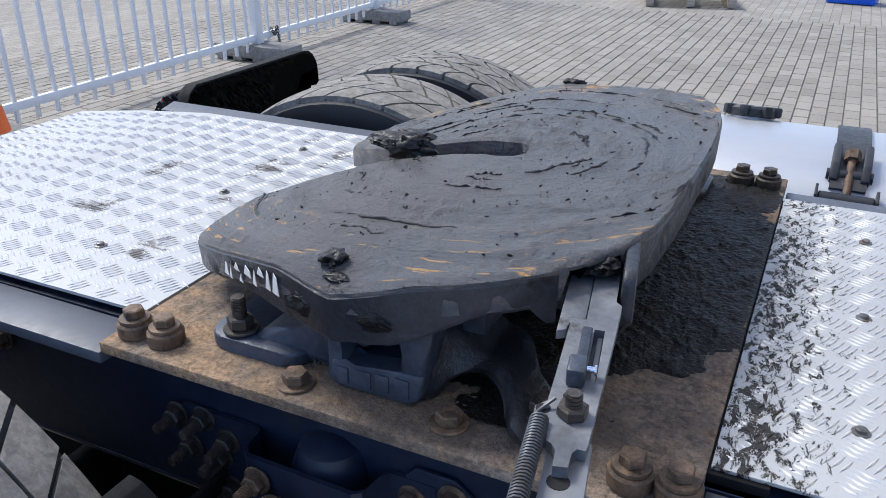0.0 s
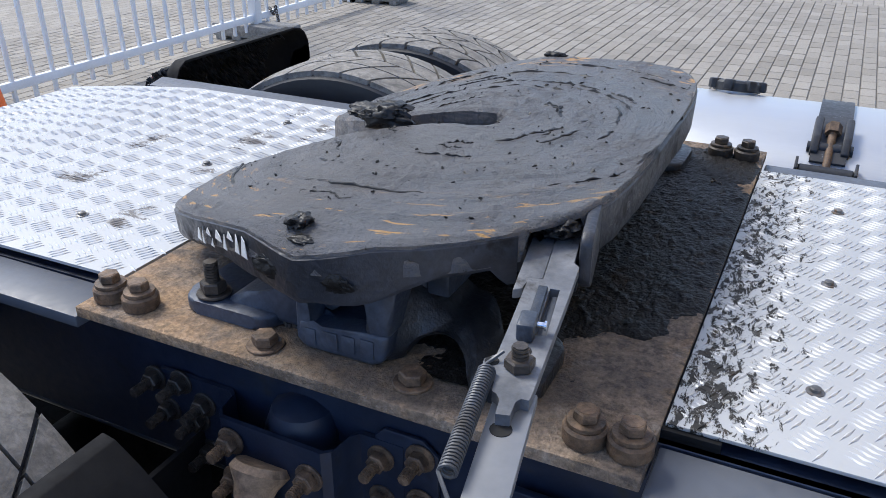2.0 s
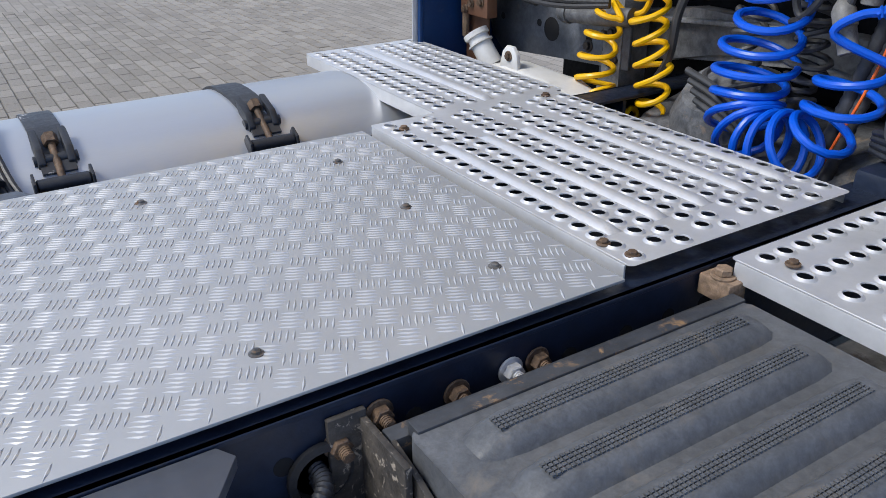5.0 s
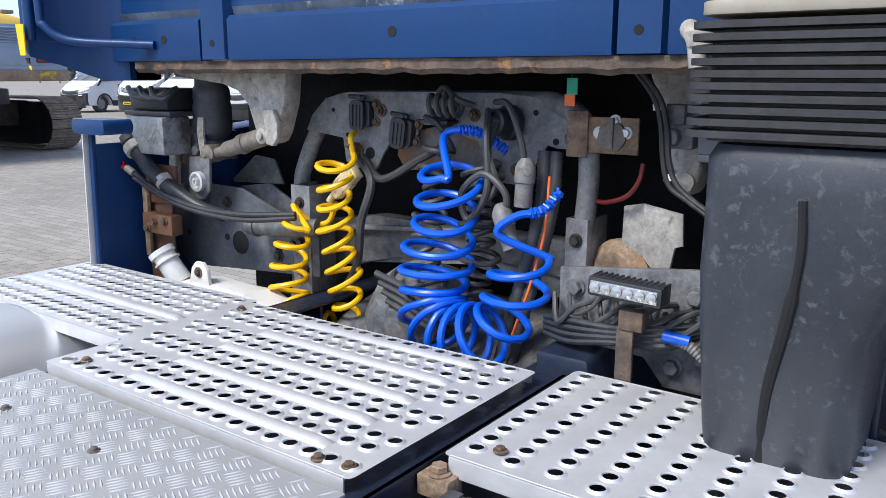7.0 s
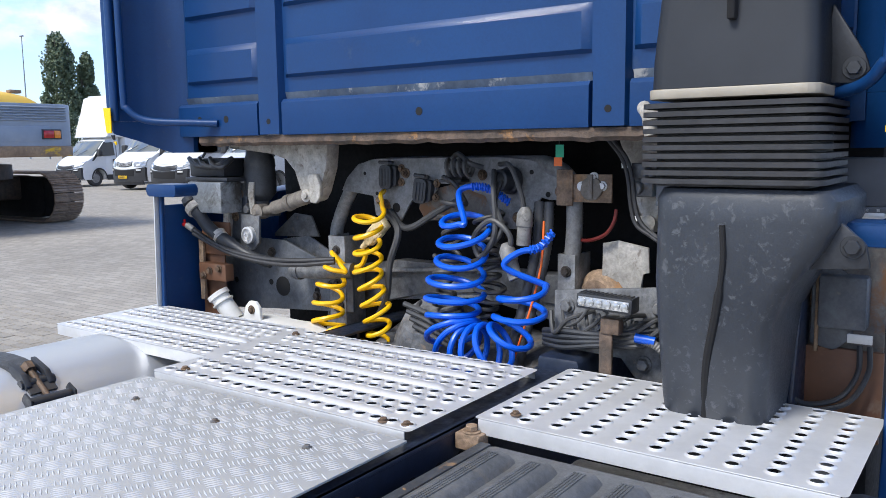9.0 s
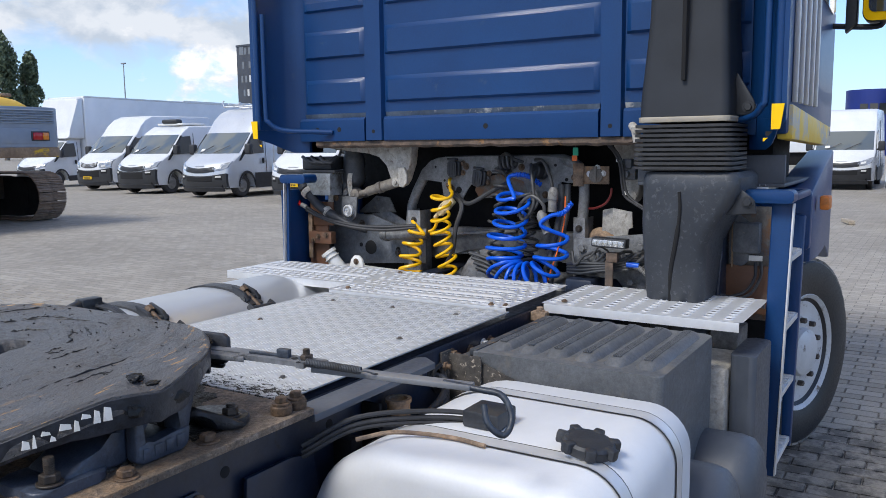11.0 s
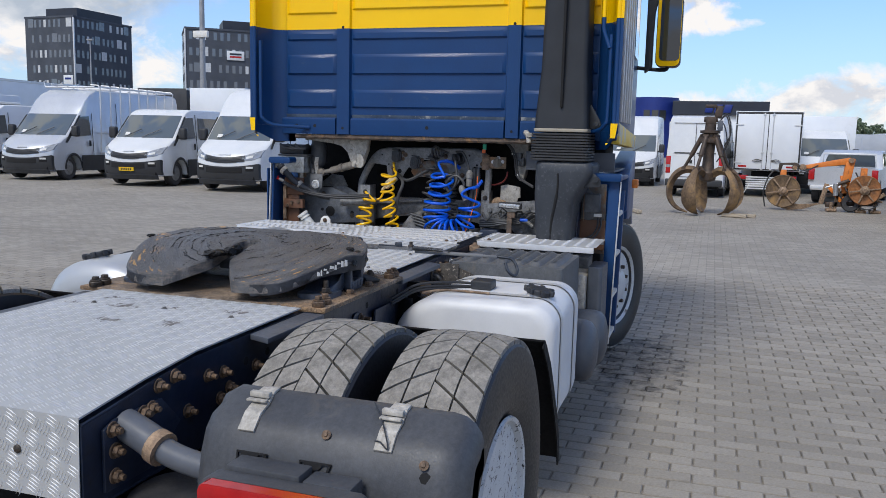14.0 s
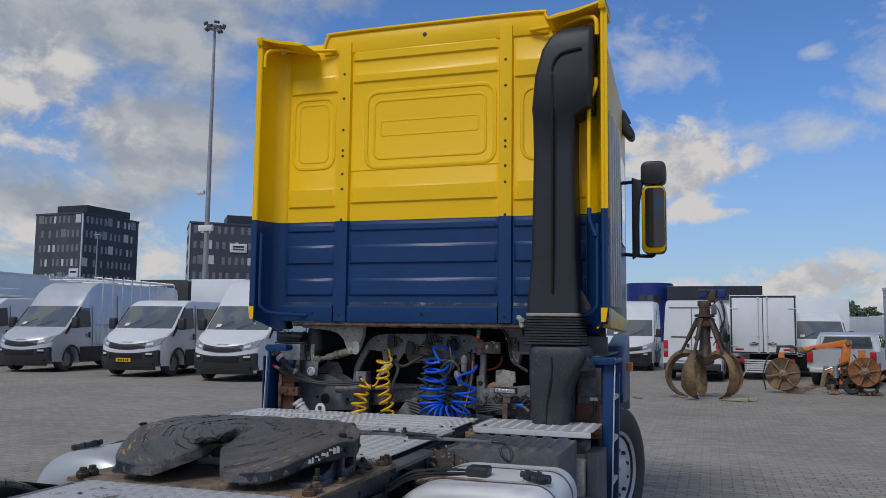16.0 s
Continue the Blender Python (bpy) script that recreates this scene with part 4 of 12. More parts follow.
def plate_top_material():
    m, nt, b = nodes_of("scraped_greasy_plate")
    co = nt.nodes.new("ShaderNodeTexCoord")
    sp = nt.nodes.new("ShaderNodeSeparateXYZ")
    nt.links.new(co.outputs["Object"], sp.inputs[0])
    rx, ry = n_math(nt, "ADD", sp.outputs[0], 0.40), sp.outputs[1]
    rad = n_math(nt, "SQRT", n_math(nt, "ADD", n_math(nt, "MULTIPLY", rx, rx), n_math(nt, "MULTIPLY", ry, ry)))
    ang = n_math(nt, "ARCTAN2", ry, rx)
    cb = nt.nodes.new("ShaderNodeCombineXYZ")
    nt.links.new(n_math(nt, "MULTIPLY", rad, 26.0), cb.inputs[0])
    nt.links.new(n_math(nt, "MULTIPLY", ang, 1.1), cb.inputs[1])
    ring = nt.nodes.new("ShaderNodeTexNoise")       # smears turned about the king pin
    ring.inputs["Scale"].default_value, ring.inputs["Detail"].default_value, ring.inputs["Roughness"].default_value = 1.0, 8, 0.68
    nt.links.new(cb.outputs[0], ring.inputs["Vector"])
    smear = ring.outputs["Fac"]
    fine = n_noise(nt, 95, 6, 0.7)
    col = n_ramp(nt, smear, 0.30, 0.68, (0.044, 0.045, 0.050), (0.128, 0.130, 0.138))
    brown = n_ramp(nt, n_noise(nt, 3.2, 5, 0.6), 0.45, 0.70)
    col = n_mix(nt, n_math(nt, "MULTIPLY", brown, 0.45), col, (0.090, 0.074, 0.060))
    # bare yellow-brown scrapes run along the rim
    edge = n_ramp(nt, rad, 0.33, 0.42)
    cs = nt.nodes.new("ShaderNodeCombineXYZ")
    nt.links.new(n_math(nt, "MULTIPLY", rad, 75.0), cs.inputs[0])
    nt.links.new(n_math(nt, "MULTIPLY", ang, 5.5), cs.inputs[1])
    streak = nt.nodes.new("ShaderNodeTexNoise")
    streak.inputs["Scale"].default_value, streak.inputs["Detail"].default_value, streak.inputs["Roughness"].default_value = 1.0, 6, 0.66
    nt.links.new(cs.outputs[0], streak.inputs["Vector"])
    scr = n_ramp(nt, n_math(nt, "ADD", streak.outputs["Fac"], n_math(nt, "MULTIPLY", n_noise(nt, 7, 3), 0.28)), 0.722, 0.746)
    geo = nt.nodes.new("ShaderNodeNewGeometry")
    nz = nt.nodes.new("ShaderNodeSeparateXYZ")
    nt.links.new(geo.outputs["Normal"], nz.inputs[0])
    lying = n_ramp(nt, nz.outputs[2], 0.72, 0.86)
    fs = n_math(nt, "MULTIPLY", n_math(nt, "MULTIPLY", n_math(nt, "MULTIPLY", scr, edge), 0.85), lying)
    scuff = n_ramp(nt, n_noise(nt, 22, 8, 0.74, (1, 1, 3.0), distort=0.5), 0.47, 0.62)
    scuff = n_math(nt, "MULTIPLY", n_math(nt, "MULTIPLY", scuff, n_math(nt, "SUBTRACT", 1.0, lying)), 0.75)
    col = n_mix(nt, scuff, col, (0.215, 0.180, 0.150))
    col = n_mix(nt, fs, col, (0.52, 0.28, 0.075))
    bits = n_ramp(nt, n_noise(nt, 120, 5, 0.75), 0.62, 0.66)
    col = n_mix(nt, n_math(nt, "MULTIPLY", bits, 0.9), col, (0.006, 0.006, 0.007))
    nt.links.new(col, b.inputs["Base Color"])
    nt.links.new(n_ramp(nt, smear, 0.3, 0.7, (0.30,) * 3, (0.52,) * 3), b.inputs["Roughness"])
    h = n_math(nt, "ADD", n_math(nt, "MULTIPLY", smear, 1.6), n_math(nt, "ADD", fine, n_math(nt, "MULTIPLY", bits, 0.8)))
    n_bump(nt, b, h, 1.0, 0.008)
    return m


M_PLATETOP = plate_top_material()
part("top_plate", bm, M_PLATETOP, fifth, "scraped steel plate coated in dark grease", angle=50)

# skirt under the rim, deep over the bearings, open where the release bar comes out
DEEP = [(-0.79, 0.046), (-0.64, 0.044), (-0.56, 0.054), (-0.50, 0.066), (-0.43, 0.062), (-0.40, 0.062), (-0.345, 0.071), (-0.318, 0.070), (-0.290, 0.057), (-0.258, 0.044), (-0.225, 0.0425), (-0.208, 0.0425), (-0.198, 0.066), (-0.15, 0.070), (-0.10, 0.060)]


def skirt_depth(x):
    for (xa, ya), (xb, yb) in zip(DEEP, DEEP[1:]):
        if xa <= x <= xb:
            return ya + (yb - ya) * (x - xa) / (xb - xa)
    return 0.05


for s in (-1, 1):
    bm = new_bm()
    pts = smooth_path([(x, s * y, 0) for x, y in (OUT if s > 0 else NEAR)[1:]], 5)
    cols = []
    for i, p in enumerate(pts):
        inw = (Vector((-0.42, 0, 0)) - p).normalized() * 0.026
        deep = skirt_depth(p.x) + 0.0025 * noise.noise((p.x * 40, p.y * 40, 3.0))
        z = top_z(p.x) - 0.004 - 0.016 * max(0.0, 1 - math.hypot((p.x + 0.412) / 0.10, (p.y + 0.508) / 0.06))
        rough = 0.0025 * noise.noise((p.x * 30, p.y * 30, 1.0))
        out = -inw.normalized()
        foot = Vector((p.x, p.y, z - deep)) - out * 0.004
        cols.append(([Vector((p.x, p.y, z)) - out * 0.006, Vector((p.x, p.y, z - 0.006)) + out * 0.0012, Vector((p.x, p.y, z - 0.45 * deep)) + out * rough, foot + Vector((0, 0, 0.006)) + out * 0.003, foot, foot + inw, Vector((p.x, p.y, z)) + inw], p))
    prev = None
    for ring_pts, p in cols:
        gap = s < 0 and off_gate(p.x, p.y)[0] < 0.030 and p.y < -0.2
        ring = None if gap else [bm.verts.new(v) for v in ring_pts]
        if ring and prev:
            for k in range(7):
                bm.faces.new((prev[k], prev[(k + 1) % 7], ring[(k + 1) % 7], ring[k]))
        elif ring:
            bm.faces.new(ring)
        elif prev:
            bm.faces.new(prev[::-1])
        prev = ring
    bm.faces.new(prev[::-1])
    part("skirt", bm, M_SKIRT, fifth, "cast skirt under the plate rim", angle=42)

# lock housing: two cheeks, the front one carried outwards, and a dark floor between them
GM = Matrix.Translation(GATE) @ Matrix(((GATE_D.x, -GATE_D.y, 0, 0), (GATE_D.y, GATE_D.x, 0, 0), (0, 0, 1, 0), (0, 0, 0, 1)))
bm = new_bm()
box(bm, -0.14, -0.006, -0.046, -0.032, 1.160, 1.226, 0.004, GM)
part("cheek", bm, M_SKIRT, fifth)
bm = new_bm()
prism(bm, [(-0.15, 1.165), (0.020, 1.165), (0.034, 1.178), (0.034, 1.226), (0.022, 1.236), (-0.15, 1.240)], "y", 0.0315, 0.047, 0.005, 2, GM)
prism(bm, [(-0.15, 1.160), (0.024, 1.160), (0.030, 1.168), (-0.15, 1.168)], "y", 0.020, 0.0312, 0.002, 2, GM)
part("cheek", bm, M_SKIRT, fifth, "scuffed cast cheek beside the release bar")
bm = new_bm()
box(bm, -0.15, -0.13, -0.031, 0.031, 1.150, 1.226, 0.002, GM)
part("housing_back", bm, M_GREASELUMP, fifth)

# ribs and bearing boxes under the plate
bm = new_bm()
for s in (-1, 1):
    box(bm, -0.55, -0.18, s * 0.10 - 0.012, s * 0.10 + 0.012, 1.13, 1.19, 0.004)
    box(bm, -0.47, -0.30, s * 0.33 - 0.07, s * 0.33 + 0.07, 1.12, 1.19, 0.008)
box(bm, -0.30, -0.27, -0.4, 0.4, 1.13, 1.20, 0.004)
box(bm, -0.50, -0.20, -0.09, 0.09, 1.12, 1.19, 0.006)
part("rib_frame", bm, M_CAST, fifth)

# bearing brackets
def pedestal(s):
    bm = new_bm()
    yo, yi = s * 0.472, s * 0.330

    def slab(pts, ya, yb, bev=0.006):
        prism(bm, pts, "y", ya, yb, bev, 2)
    # outer face round a slanting window: sill, thin rear post, stout front post, saddle, and a sloping web behind
    slab([(-0.432, 1.0575), (-0.338, 1.0575), (-0.324, 1.064), (-0.318, 1.076), (-0.314, 1.104), (-0.346, 1.1015), (-0.405, 1.095), (-0.418, 1.0945), (-0.440, 1.100), (-0.446, 1.068)], yo, yo - s * 0.030, 0.006)
    slab([(-0.445, 1.070), (-0.418, 1.092), (-0.427, 1.108), (-0.427, 1.178), (-0.441, 1.178)], yo - s * 0.001, yo - s * 0.034, 0.004)
    slab([(-0.349, 1.098), (-0.314, 1.098), (-0.306, 1.150), (-0.300, 1.180), (-0.346, 1.180), (-0.338, 1.152)], yo - s * 0.001, yo - s * 0.045, 0.008)
    slab([(-0.452, 1.168), (-0.305, 1.168), (-0.300, 1.190), (-0.460, 1.190)], yo - s * 0.010, yi, 0.008)
    slab([(-0.432, 1.100), (-0.412, 1.096), (-0.372, 1.134), (-0.356, 1.168), (-0.432, 1.168)], yo - s * 0.034, yo - s * 0.060, 0.004)
    box(bm, -0.435, -0.325, yo - s * 0.031, yi, 1.058, 1.090, 0.004)
    # rear wing falling to its foot
    slab([(-0.442, 1.062), (-0.442, 1.150), (-0.470, 1.122), (-0.50, 1.108), (-0.535, 1.098), (-0.570, 1.082), (-0.585, 1.062)], yo - s * 0.026, yi, 0.010)
    prism(bm, rounded(-0.640, -0.49, min(s * 0.466, yi), max(s * 0.466, yi), 0.030), "z", 1.0565, 1.076, 0.008, 3)
    # front wing: a hollowed wall over a low arch, curling outwards into the foot
    ped = part("bearing_bracket", bm, M_BRACKET, fifth, "blue-black cast bearing bracket with a window in its face", angle=50)
    bm = new_bm()
    cols = []
    for k in range(25):
        f = k / 24
        x = -0.330 + 0.142 * f
        y = 0.464 - 0.044 * math.sin(math.pi * min(1.0, f * 1.15)) + 0.026 * max(0.0, f - 0.70) / 0.30
        lo = 1.0585 + 0.030 * max(0.0, 1 - ((x + 0.268) / 0.044) ** 2) ** 0.5
        hi = 1.160 - 0.054 * min(1.0, f / 0.45) - 0.030 * max(0.0, f - 0.62) / 0.38
        dip = 0.016 * math.sin(math.pi * min(1.0, f * 1.1))
        cols.append([bm.verts.new((x, s * q, z)) for q, z in ((y - 0.06, lo), (y - 0.006, lo), (y, lo + 0.006), (y - dip * 0.6, lo + 0.35 * (hi - lo)), (y - dip, lo + 0.7 * (hi - lo)), (y - dip - 0.010, hi - 0.003), (y - dip - 0.018, hi), (y - 0.10, hi))])
    for a, b in zip(cols, cols[1:]):
        for q in range(7):
            bm.faces.new((a[q], a[q + 1], b[q + 1], b[q]))
    for c in (cols[0], cols[-1][::-1]):
        bm.faces.new(c)
    prism(bm, rounded(-0.222, -0.135, min(s * 0.474, yi), max(s * 0.474, yi), 0.036), "z", 1.0565, 1.076, 0.007)
    part("front_wing", bm, M_WEB, ped, "greasy hollowed wing of the bracket", angle=50)
    # raised mark on the face: plain bars
    bm = new_bm()
    for k, w in enumerate((0.015, 0.020, 0.018, 0.018)):
        x = -0.430 + k * 0.0262
        box(bm, x, x + w, yo + s * 0.0022, yo - s * 0.002, 1.066 + 0.0010 * k, 1.0885 + 0.0016 * k, 0.0008)
    part("raised_mark", bm, M_BRACKET, ped, kind="stuff")
    for x, z in ((-0.598, 1.078), (-0.180, 1.076)):
        bm = new_bm()
        hex_bolt(bm, (x, s * 0.441, z), Z, 0.0175, 0.016, 0.0235, 0.030 if x < -0.5 else 0.010)
        part("stud", bm, M_DARKB, ped, "oily stud with a nut")


for s in (-1, 1):
    pedestal(s)

# release bar: flange plate, slotted inner bar with its catch, pale outer pull bar with a hooked handle
D1 = Vector((0.185, -0.983, -0.02)).normalized()
LM = Matrix.Translation((-0.150, -0.350, 1.198)) @ Matrix(((D1.x, -D1.y, 0, 0), (D1.y, D1.x, 0, 0), (D1.z, 0, 1, 0), (0, 0, 0, 1)))
bm = new_bm()
prism(bm, [(-0.08, 0.018), (0.046, 0.018), (0.054, 0.0245), (0.108, 0.0225), (0.108, -0.0245), (0.094, -0.0245), (0.090, -0.009), (-0.08, -0.009)], "z", 0.0, 0.011, 0.0, 2, LM)
prism(bm, [(0.108, 0.0225), (0.197, 0.0178), (0.197, 0.0108), (0.108, 0.0112)], "z", 0.0, 0.011, 0.0, 2, LM)
prism(bm, [(0.108, 0.001), (0.197, 0.0005), (0.197, -0.0262), (0.108, -0.0245)], "z", 0.0, 0.011, 0.0, 2, LM)
prism(bm, [(0.197, 0.0178), (0.288, 0.0130), (0.295, 0.0120), (0.2945, 0.0050), (0.300, 0.0015), (0.318, 0.0005), (0.319, -0.0115), (0.300, -0.0118), (0.2925, -0.0160), (0.2900, -0.0205), (0.262, -0.0225), (0.263, -0.0365), (0.246, -0.0368), (0.236, -0.0275), (0.197, -0.0262)], "z", 0.0, 0.011, 0.0, 2, LM)
lever_bar = part("release_bar", bm, M_BAR, fifth, "notched and slotted grey steel release bar")
bm = new_bm()
prism(bm, [(-0.06, -0.0100), (0.086, -0.0100), (0.092, -0.0255), (0.110, -0.0262), (0.116, -0.0365), (-0.06, -0.0365)], "z", -0.002, 0.009, 0.0012, 2, LM)
part("flange_plate", bm, M_BAR, lever_bar, "scuffed flange plate beside the bar")
bm = new_bm()
box(bm, 0.106, 0.199, -0.001, 0.0125, -0.0015, 0.0005, 0.0, LM)
box(bm, 0.114, 0.190, 0.0045, 0.0102, 0.0006, 0.006, 0.001, LM)
part("slot_floor", bm, M_STEEL, lever_bar)
bm = new_bm()
box(bm, 0.112, 0.190, -0.0105, -0.0005, 0.0112, 0.0165, 0.0015, LM)
box(bm, 0.184, 0.213, -0.0155, 0.0012, 0.0113, 0.030, 0.003, LM)
part("catch", bm, M_CAST, lever_bar, "dark sliding catch")
bm = new_bm()
cyl(bm, LM @ Vector((0.193, 0.0015, 0.020)), LM @ Vector((0.193, 0.0105, 0.020)), 0.0032, seg=10)
cyl(bm, LM @ Vector((0.193, 0.0085, 0.020)), LM @ Vector((0.193, 0.0105, 0.020)), 0.005, seg=10)
part("catch_pin", bm, M_CHROME, lever_bar)
# holes not cut: dark discs on the bar give their shade
bm = new_bm()
for u, v, r in ((0.2257, -0.0065, 0.0088), (0.2480, -0.0295, 0.0066)):
    lathe(bm, [(r, 0.0), (r, 0.0008), (0, 0.0008)], LM @ Vector((u, v, 0.0108)), Z, 16)
part("bar_hole", bm, M_NEARBLACK, lever_bar, kind="stuff")
bm = new_bm()
hex_bolt(bm, LM @ Vector((0.2515, -0.004, 0.011)), Z, 0.0140, 0.011, 0.0, 0.012)
part("bar_nut", bm, M_DARKB, lever_bar)
bm = new_bm()
prism(bm, [(0.27, -0.0205), (0.62, -0.0165), (0.62, 0.0165), (0.27, 0.0160)], "z", -0.011, -0.0005, 0.0015, 2, LM)
outer = part("pull_bar", bm, M_PULL, fifth, "pale grey steel pull bar with rubbed edges")
bm = new_bm()
lathe(bm, [(0.0095, 0.0), (0.0095, 0.0008), (0, 0.0008)], LM @ Vector((0.323, -0.0055, -0.0008)), Z, 16)
lathe(bm, [(0.006, 0.0), (0.006, 0.0008), (0, 0.0008)], LM @ Vector((0.415, -0.0115, -0.0008)), Z, 14)
part("bar_hole", bm, M_NEARBLACK, outer, kind="stuff")
bm = new_bm()
e = LM @ Vector((0.56, 0, -0.004))
tube(bm, smooth_path([e, e + Vector((0.004, -0.08, -0.004)), e + Vector((0.012, -0.125, -0.012)), e + Vector((0.002, -0.150, -0.05)), e + Vector((-0.024, -0.146, -0.075)), e + Vector((-0.036, -0.120, -0.055)), e + Vector((-0.026, -0.105, -0.022))], 6), 0.0065, 10)
part("handle", bm, M_CAST, outer, "bent dark steel handle loop")
# spring
bm = new_bm()
a, b = Vector((-0.1305, -0.616, 1.206)), Vector((-0.1085, -0.742, 1.200))
u, v, d = frame_of(b - a)
N = 34 * 10
tube(bm, [a + d * (b - a).length * k / N + (u * math.cos(k * 2 * math.pi / 10) + v * math.sin(k * 2 * math.pi / 10)) * 0.0070 for k in range(N + 1)], 0.0016, 6)
tube(bm, smooth_path([a + u * 0.0070, a - d * 0.014, a - d * 0.024 + Vector((0.010, 0, 0.006))], 5), 0.0018, 6)
tube(bm, smooth_path([b + u * 0.0070, b + d * 0.012, b + d * 0.024 + Vector((0.010, 0, -0.006))], 5), 0.0018, 6)
part("spring", bm, M_STEEL, fifth, "coiled steel return spring")

# grease pushed up: torn ridges turned about the king pin, lumps on rim and corners, crumbs
gl = random.Random(11)


def blob(bm, at, size, seed):
    """A torn clump: one ragged, folded mass with a smaller one stuck to it."""
    q = random.Random(seed)
    turn = Euler((q.uniform(-0.4, 0.4), q.uniform(-0.4, 0.4), q.random() * 6)).to_matrix().to_4x4()
    for k, f in enumerate((1.0, 0.62)):
        off = Vector((q.uniform(-1, 1) * size[0], q.uniform(-1, 1) * size[1], 0.3 * size[2])) * (0.8 * k)
        m = Matrix.Translation(Vector(at) + off) @ Matrix.Diagonal((size[0] * f * 1.25, size[1] * f * 1.25, size[2] * f * 1.1, 1)) @ turn
        r = bmesh.ops.create_icosphere(bm, subdivisions=4, radius=1.0)
        for v in r["verts"]:
            n = 0.42 * noise.fractal(v.co * 1.5 + Vector((seed, k, 0)), 0.9, 2.2, 5) - 0.30 * abs(noise.noise(v.co * 3.2 + Vector((k, seed, 2))))
            v.co = m @ (v.co * (1 + n))


for k, (at, size) in enumerate((((-0.432, -0.462, 1.226), (0.012, 0.013, 0.008)), ((-0.412, -0.486, 1.213), (0.015, 0.009, 0.006)), ((-0.398, -0.502, 1.200), (0.014, 0.004, 0.009)), ((-0.560, -0.030, 1.212), (0.034, 0.012, 0.020)), ((-0.60, 0.062, 1.200), (0.030, 0.022, 0.010)),
                               ((-0.445, -0.497, 1.176), (0.022, 0.004, 0.014)), ((-0.375, -0.501, 1.178), (0.026, 0.003, 0.012)), ((-0.155, -0.335, 1.222), (0.018, 0.020, 0.010)), ((-0.185, -0.300, 1.205), (0.022, 0.040, 0.014)),
                               ((-0.44, 0.466, 1.226), (0.018, 0.010, 0.007)), ((-0.575, -0.012, 1.206), (0.030, 0.020, 0.016)), ((-0.615, 0.030, 1.200), (0.040, 0.030, 0.012)), ((-0.50, -0.40, 1.066), (0.022, 0.018, 0.016)), ((-0.455, -0.415, 1.064), (0.026, 0.016, 0.010)))):
    bm = new_bm()
    blob(bm, at, size, k * 3.1)
    part("grease_lump", bm, M_GREASELUMP if at[2] > 1.1 else M_CRUST, fifth, "torn lump of black grease" if at[2] > 1.1 else "lump of rusty dirt", kind="stuff", angle=60)
bm = new_bm()
for k in range(44):
    r, a = gl.uniform(0.10, 0.40), gl.uniform(-math.pi, math.pi)
    span, w = gl.uniform(0.25, 0.95), gl.uniform(0.0016, 0.0042)
    prev = None
    for i in range(29):
        f = i / 28
        ang = a + span * f
        rr = r + 0.012 * noise.noise((f * 3, k, 1)) + 0.004 * noise.noise((f * 14, k, 2))
        x, y = -0.40 + rr * math.cos(ang), rr * math.sin(ang)
        if abs(y) > y_out(x, y) - 0.012 or abs(y) < y_in(x) + 0.01 or not -0.775 < x < -0.12:
            prev = None
            continue
        torn = max(0.0, 0.38 + noise.noise((f * 9, k * 2.0, 4))) * math.sin(math.pi * f) ** 0.5
        d = Vector((math.cos(ang), math.sin(ang), 0))
        z = top_z(x)
        row = [bm.verts.new(Vector((x, y, z - 0.001)) - d * w), bm.verts.new(Vector((x, y, z + 0.006 * torn)) - d * w * 0.3), bm.verts.new(Vector((x, y, z + 0.005 * torn)) + d * w * 0.5), bm.verts.new(Vector((x, y, z - 0.001)) + d * w)]
        if prev:
            for q in range(3):
                bm.faces.new((prev[q], prev[q + 1], row[q + 1], row[q]))
        prev = row
for k in range(420):
    r, a = 0.42 * math.sqrt(gl.random()), gl.uniform(-math.pi, math.pi)
    x, y = -0.40 + r * math.cos(a), r * math.sin(a)
    if abs(y) > y_out(x, y) - 0.006 or abs(y) < y_in(x) + 0.006 or not -0.775 < x < -0.12:
        continue
    rr = 0.0024 * gl.random() ** 2 + 0.0008
    m = Matrix.Translation((x, y, top_z(x) + rr * 0.4)) @ Euler((gl.uniform(-1, 1), gl.uniform(-1, 1), gl.random() * 6)).to_matrix().to_4x4() @ Matrix.Diagonal((1.5, 0.8, 0.6, 1))
    bmesh.ops.create_icosphere(bm, subdivisions=1, radius=rr, matrix=m)
part("grease_crumb", bm, M_GREASELUMP, fifth, "ridges and crumbs of black grease", kind="stuff")

# worn paper sticker on the near side skirt
bm = new_bm()
scraps = [(-0.632, -0.620, 0.016, 0.0), (-0.617, -0.611, 0.024, 0.0), (-0.604, -0.590, 0.008, 0.006), (-0.592, -0.583, 0.010, -0.008), (-0.578, -0.560, 0.012, 0.004), (-0.557, -0.548, 0.020, -0.002), (-0.545, -0.530, 0.009, 0.008), (-0.527, -0.516, 0.024, 0.0), (-0.512, -0.498, 0.026, -0.002)]
for k, (x0, x1, h, up) in enumerate(scraps):
    ya, yb = y_out(x0, -1) + 0.004, y_out(x1, -1) + 0.004
    z = (top_z(x0) + top_z(x1)) / 2 - 0.028 + up
    f = [bm.verts.new(v) for v in ((x0, -ya, z - h / 2), (x1, -yb, z - h / 2), (x1 - 0.002, -yb, z + h / 2 - 0.003), (x0 + 0.003, -ya, z + h / 2))]
    bm.faces.new(f)
r = bmesh.ops.extrude_face_region(bm, geom=bm.faces[:])
bmesh.ops.translate(bm, verts=[v for v in r["geom"] if isinstance(v, bmesh.types.BMVert)], vec=(0, 0.0012, 0))
part("sticker", bm, M_WHITEP, fifth, "torn white paper sticker", kind="stuff")

# ---------------------------------------------------------------- wheels, guards, tanks
TR = 0.505      # tyre radius


